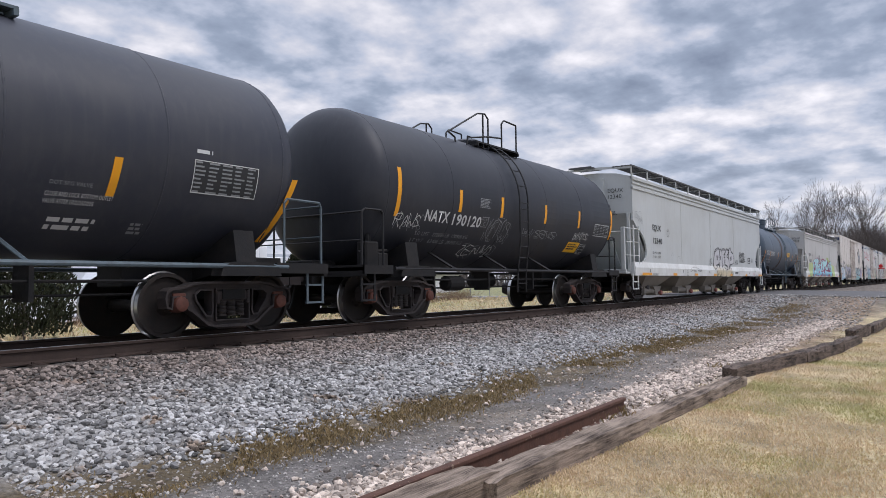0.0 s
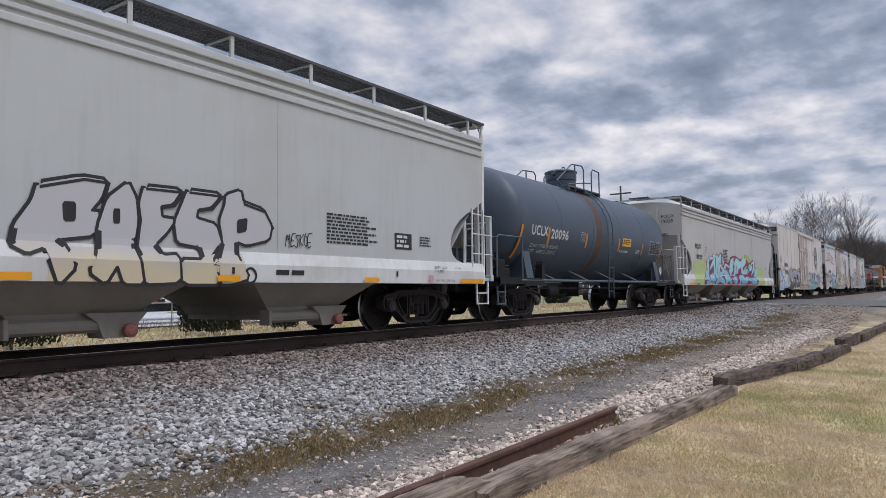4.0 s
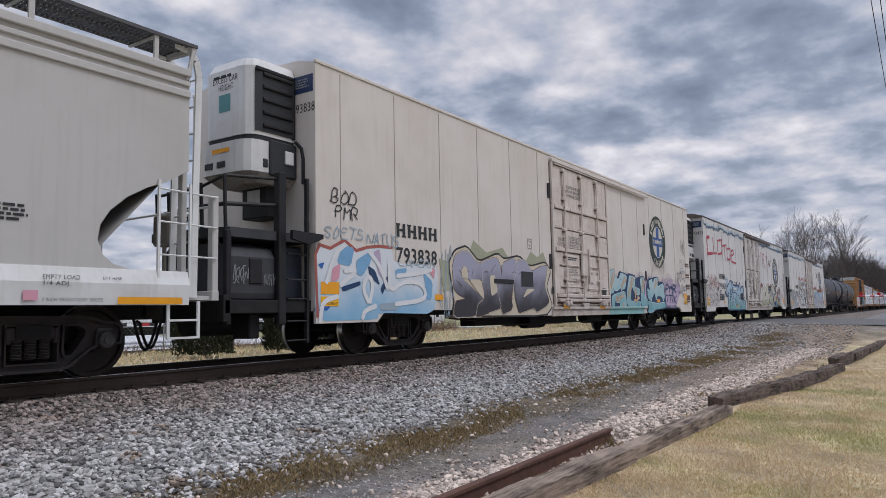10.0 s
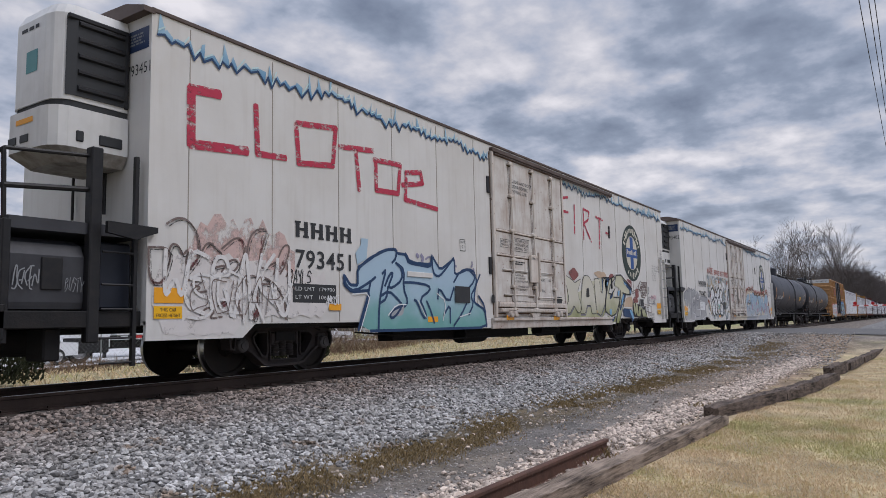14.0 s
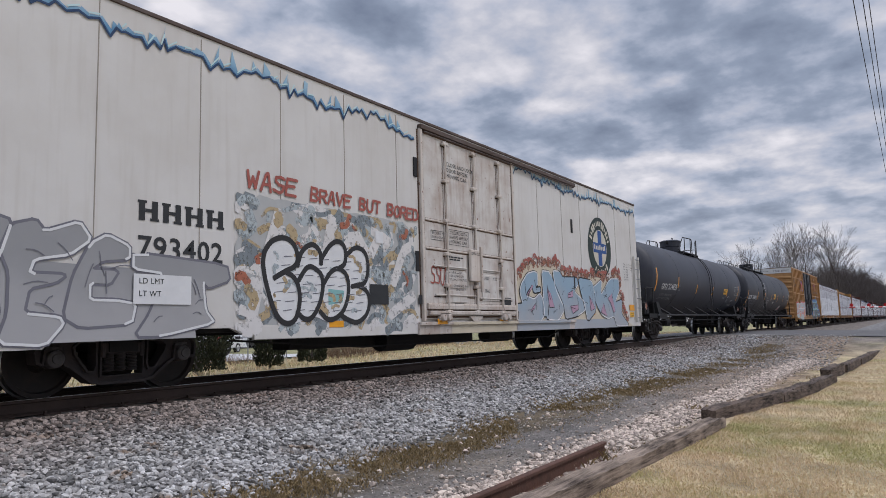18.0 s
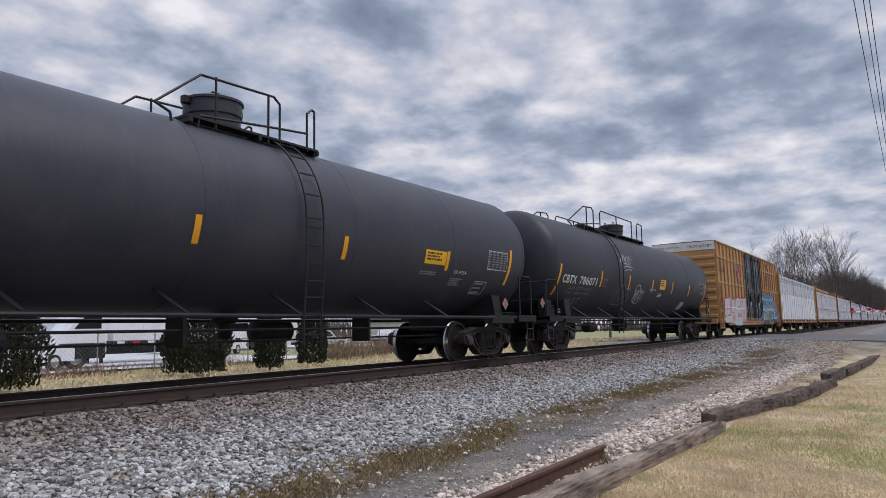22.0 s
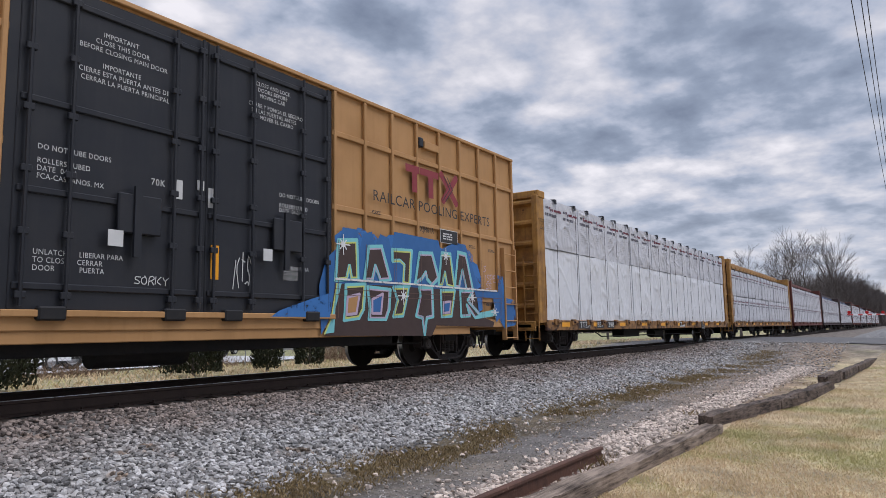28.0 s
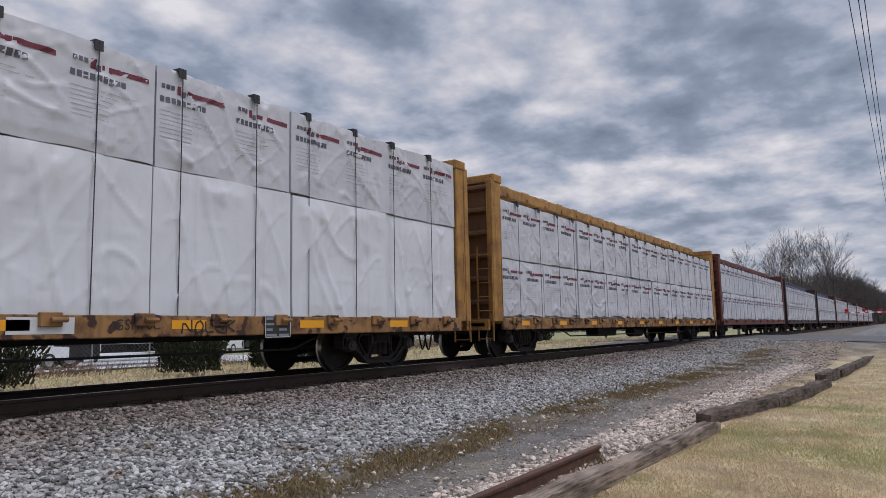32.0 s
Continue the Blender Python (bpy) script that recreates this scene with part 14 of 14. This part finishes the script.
ASMAK = ([(2.84, 2.3), (3.32, 2.35), (3.35, 1.67), (3.18, 1.66), (3.12, 1.88), (3.04, 1.65), (2.76, 1.62)],
         [(3.65, 2.26), (4.02, 2.3), (4.28, 1.71), (3.98, 1.68), (3.83, 1.93), (3.74, 1.67), (3.52, 1.66)],
         [(4.35, 2.27), (4.97, 2.3), (4.89, 1.62), (4.68, 1.65), (4.72, 2.01), (4.58, 2.08), (4.35, 2.06)],
         [(5.23, 2.28), (5.68, 2.31), (5.91, 1.82), (5.66, 1.66), (5.48, 1.78), (5.44, 1.91), (5.29, 1.77), (5.07, 1.67)],
         [(6.04, 2.35), (6.37, 2.35), (6.52, 1.65), (6.23, 1.68), (6.15, 1.95), (6.02, 1.67), (5.9, 1.67)],
         [(6.68, 2.42), (6.99, 2.4), (7.27, 1.63), (7.0, 1.62), (6.84, 2.04), (6.69, 1.66), (6.52, 1.67)],)
ASMAK += ([(3.03, 1.54), (3.55, 1.58), (3.49, 1.14), (3.37, 0.99), (2.98, 0.95), (3.01, 1.13)],
          [(3.61, 1.53), (4.27, 1.51), (4.23, 1.15), (4.13, 0.97), (3.64, 0.97), (3.67, 1.15)],
          [(4.37, 1.56), (4.85, 1.58), (4.77, 1.33), (4.66, 1.04), (4.36, 1.02), (4.5, 1.32)],
          [(5.21, 1.59), (5.66, 1.61), (5.68, 1.03), (5.45, 1.0), (5.37, 0.67), (5.3, 1.0), (5.09, 1.04), (5.24, 1.43)],
          [(5.98, 1.56), (6.52, 1.58), (6.37, 1.05), (6.0, 1.03)],
          [(6.73, 1.59), (7.27, 1.61), (7.03, 1.39), (7.53, 1.09), (8.22, 1.17), (8.27, 1.1), (7.34, 1.02), (6.99, 1.29), (7.11, 1.06), (6.75, 1.04)],)
for i, pts in enumerate(ASMAK):
    o = 0.008 + 0.0035 * (i % 2)
    part("letter", paint(pts, S, o), G_BROWN, t)
    stroke_set(t, [pts + pts[:1]], 0.075, S, o + 0.001, G_TURQ, rounds=0)
    mid = (sum(p[0] for p in pts) / len(pts), sum(p[1] for p in pts) / len(pts))
    stroke_set(t, [[(mid[0] + (a - mid[0]) * 0.86, mid[1] + (b - mid[1]) * 0.9) for a, b in pts[k:k + 4]] for k in (0, max(0, len(pts) - 4))], 0.028, S, o + 0.0035, G_LILAC if i % 2 else G_LIME_LINE, "inner_line", rounds=0)
for i, pts in enumerate(([(3.06, 1.34), (3.38, 1.4), (3.29, 1.06), (3.03, 1.04)], [(3.73, 1.32), (4.04, 1.43), (3.98, 1.07), (3.73, 1.07)], [(6.05, 1.32), (6.34, 1.35), (6.29, 1.12), (6.04, 1.1)])):
    hole = part("letter_hole", paint(pts, S, 0.017), M_YELLOW_CAR if i < 1 else G_COBALT, t, "bare letter counter")
    stroke_set(hole, [pts + pts[:1]], 0.05, S, 0.0182, G_LILAC, rounds=0)
g = Geo()
for u, v in ((2.95, 2.24), (4.67, 1.41), (6.18, 2.29), (7.22, 1.46), (8.22, 1.15)):
    for k in range(4):
        a = k * math.pi / 4
        L = 0.17 if k % 2 == 0 else 0.11
        ribbon(g, [(u - L * math.cos(a), v - L * math.sin(a)), (u + L * math.cos(a), v + L * math.sin(a))], 0.022, S, 0.0215 + 0.0005 * k)
    part("spray_glow", paint([(u + 0.05 * math.cos(j * 0.5236) * (1 + 0.2 * (j % 3)), v + 0.05 * math.sin(j * 0.5236) * (1 + 0.2 * (j % 2))) for j in range(12)], S, 0.0209), G_WHITE_DRY, t)
part("spray_stars", g, G_WHITE, t)
part("paint_layer", paint([(8.42, 2.02), (8.7, 2.0), (8.76, 1.5), (9.3, 1.45), (9.28, 0.85), (8.7, 0.78), (8.5, 0.95), (8.46, 1.5)], S, 0.0024), G_COBALT_DRY, t, "cobalt overspray by the ladder")
part("paint_layer", paint([(8.46, 1.85), (8.62, 1.8), (8.68, 1.4), (9.2, 1.35), (9.18, 0.95), (8.75, 0.88), (8.54, 1.0)], S, 0.0036), G_COBALT, t)
part("paint_layer", paint([(7.2, 2.3), (7.5, 2.2), (7.66, 1.9), (7.7, 1.2), (7.52, 1.14), (7.4, 1.7)], S, 0.0027), G_COBALT_DRY, t)
stroke_set(t, [[(2.76, 1.64), (3.49, 1.64), (4.24, 1.64), (5.07, 1.65), (5.9, 1.64), (7.37, 1.64), (8.35, 1.64)]], 0.035, S, 0.0202, G_WHITE_DRY, "brush_stroke", rounds=1)
# fine dark lines paint in the edge shade of posts under the flat mural
g = Geo()
for k in range(8):
    u = 2.79 + 0.8175 * k
    for q in (-0.035, 0.035):
        ribbon(g, [(u + q, 0.98), (u + q, 2.3)], 0.009, S, 0.0195)
for v in (1.37, 1.47):
    ribbon(g, [(2.76, v), (8.6, v)], 0.009, S, 0.0199)
tagged(part("post_edge", g, G_UMBER, t), kind="stuff")
scrawl(c, "ISPE", S, 7.72, 1.84, 0.56, 0.16, G_LILAC, 0.016, 7, 0.03)
scrawl(c, "2", S, 7.72, 2.06, 0.12, 0.13, G_LILAC, 0.014, 8, 0.03)
scrawl(c, "22", S, 7.82, 1.68, 0.26, 0.13, G_LILAC, 0.014, 9, 0.03)
# wallboard cars
M_TARP = material("blue_tarpaulin", (0.045, 0.10, 0.24), 0.5, dark=(0.03, 0.06, 0.14), scale=2)
BEAM_LABEL = "centerbeam flatcar stacked with white-wrapped wallboard"
c, P, w = beam_car(222.4, M_YELLOW_BEAM, "yellow " + BEAM_LABEL, [(0.97, 2.93), (2.95, 4.32)], 4.47, 1, printed=(False, True))
keep(c, 222.4)
S = on_side(-1.622)
plate_c(c, on_side(-1.605), -11.36, 3.42, 0.26, 0.28, M_BLACK_L)
for txt, u, w2 in (("857", -7.54, 0.49), ("298", -6.6, 0.5)):
    part("number_patch", panel(S, u - 0.06, u + w2 + 0.06, 0.74, 0.96, 0.003, 1), M_BLACK_L, c)
    put_words(c, txt, 0.15, S, u, 0.78, M_WHITE_L, 0.006, width=w2)
part("number_patch", panel(S, -9.0, -8.1, 0.74, 0.96, 0.003, 1), M_BLACK_L, c)
put_words(c, "TTZX", 0.17, S, -8.92, 0.77, M_WHITE_L, 0.006, width=0.82)
put_words(c, "LD LMT  225400", 0.06, S, -3.0, 0.88, M_BLACK_L, 0.004, width=0.9)
put_words(c, "LT WT    60600", 0.06, S, -3.0, 0.79, M_BLACK_L, 0.004, width=0.9)
put_words(c, "GSH76C", 0.13, S, 3.1, 0.80, M_BLACK_L, 0.004, width=0.62)
for k in range(9):
    u = -10.2 + k * 2.35
    part("reflective_strip", panel(S, u, u + 0.55, 0.80, 0.92, 0.003, 1), M_BARS, c, "amber reflective strip")
scrawl(c, "NOLEK", S, 4.05, 0.75, 0.9, 0.16, G_BLACK, 0.022, 3, 0.005)
data_panel(c, on_side(-1.64), 5.5, 6.02, 0.66, 0.99, 4, cols=2, rows=4)
part("owner_mark", panel(S, 1.85, 2.6, 0.76, 0.95, 0.003, 1), M_WHITE_L, c)
c, P, w = beam_car(246.6, M_YELLOW_BEAM, "rusty yellow " + BEAM_LABEL, [(1.05, 2.42), (2.46, 3.9)], 4.46, 2, printed=(True, True))
keep(c, 246.6)
for k in range(9):
    u = -10.2 + k * 2.35
    part("reflective_strip", panel(S, u, u + 0.45, 0.80, 0.92, 0.003, 1), M_BARS, c, "amber reflective strip")
c3, P, w = beam_car(271.0, M_BROWN_BEAM, "red-brown " + BEAM_LABEL, [(1.05, 2.42), (2.46, 3.95)], 4.46, 3, detail=False, printed=(True, True))
keep(c3, 271.0)
c4, P, w = beam_car(295.35, M_DARK_BEAM, "soot-dark " + BEAM_LABEL, [(1.05, 2.42), (2.46, 3.75)], 4.3, 4, detail=False, printed=(True, True))
keep(c4, 295.35)
part("tarpaulin", Geo().box(-10.6, 2.5, -1.52, -0.36, 3.77, 3.92, 0.03), M_TARP, c4, "blue tarpaulin over the top packs")
for k in range(2, 8):
    keep(copy_thing(c3 if k % 2 else c4, pose(271.0 + 24.35 * k, YC, 0)), 271.0 + 24.35 * k)


# ---- the train rolls by ----


def travel(t):
    """Metres that the train has gone at t seconds."""
    return 7.0 * (t + 0.0139 * t * t / 100 - 0.0309 * t ** 3 / 3000 - 0.0300 * t ** 4 / 1e5)


def motions():
    times = [0, 1, 2, 3, 4, 6, 8, 10, 12, 14, 16, 18, 20, 22, 24, 26, 28, 30, 31, 32]
    for car, x in CARS:
        walk(car, [(t, pose(x - travel(t), YC, 0)) for t in times])
    turns = [(k / 10, math.degrees(travel(k / 10) / WHEEL_R)) for k in range(321)]
    for car, x in CARS[:14]:
        for ob in car.children_recursive:
            if ob.name.startswith("wheelset"):
                bx, by, bz = ob.location
                walk(ob, [(t, pose(bx, by, bz, 0, -a, 0)) for t, a in turns])


motions()
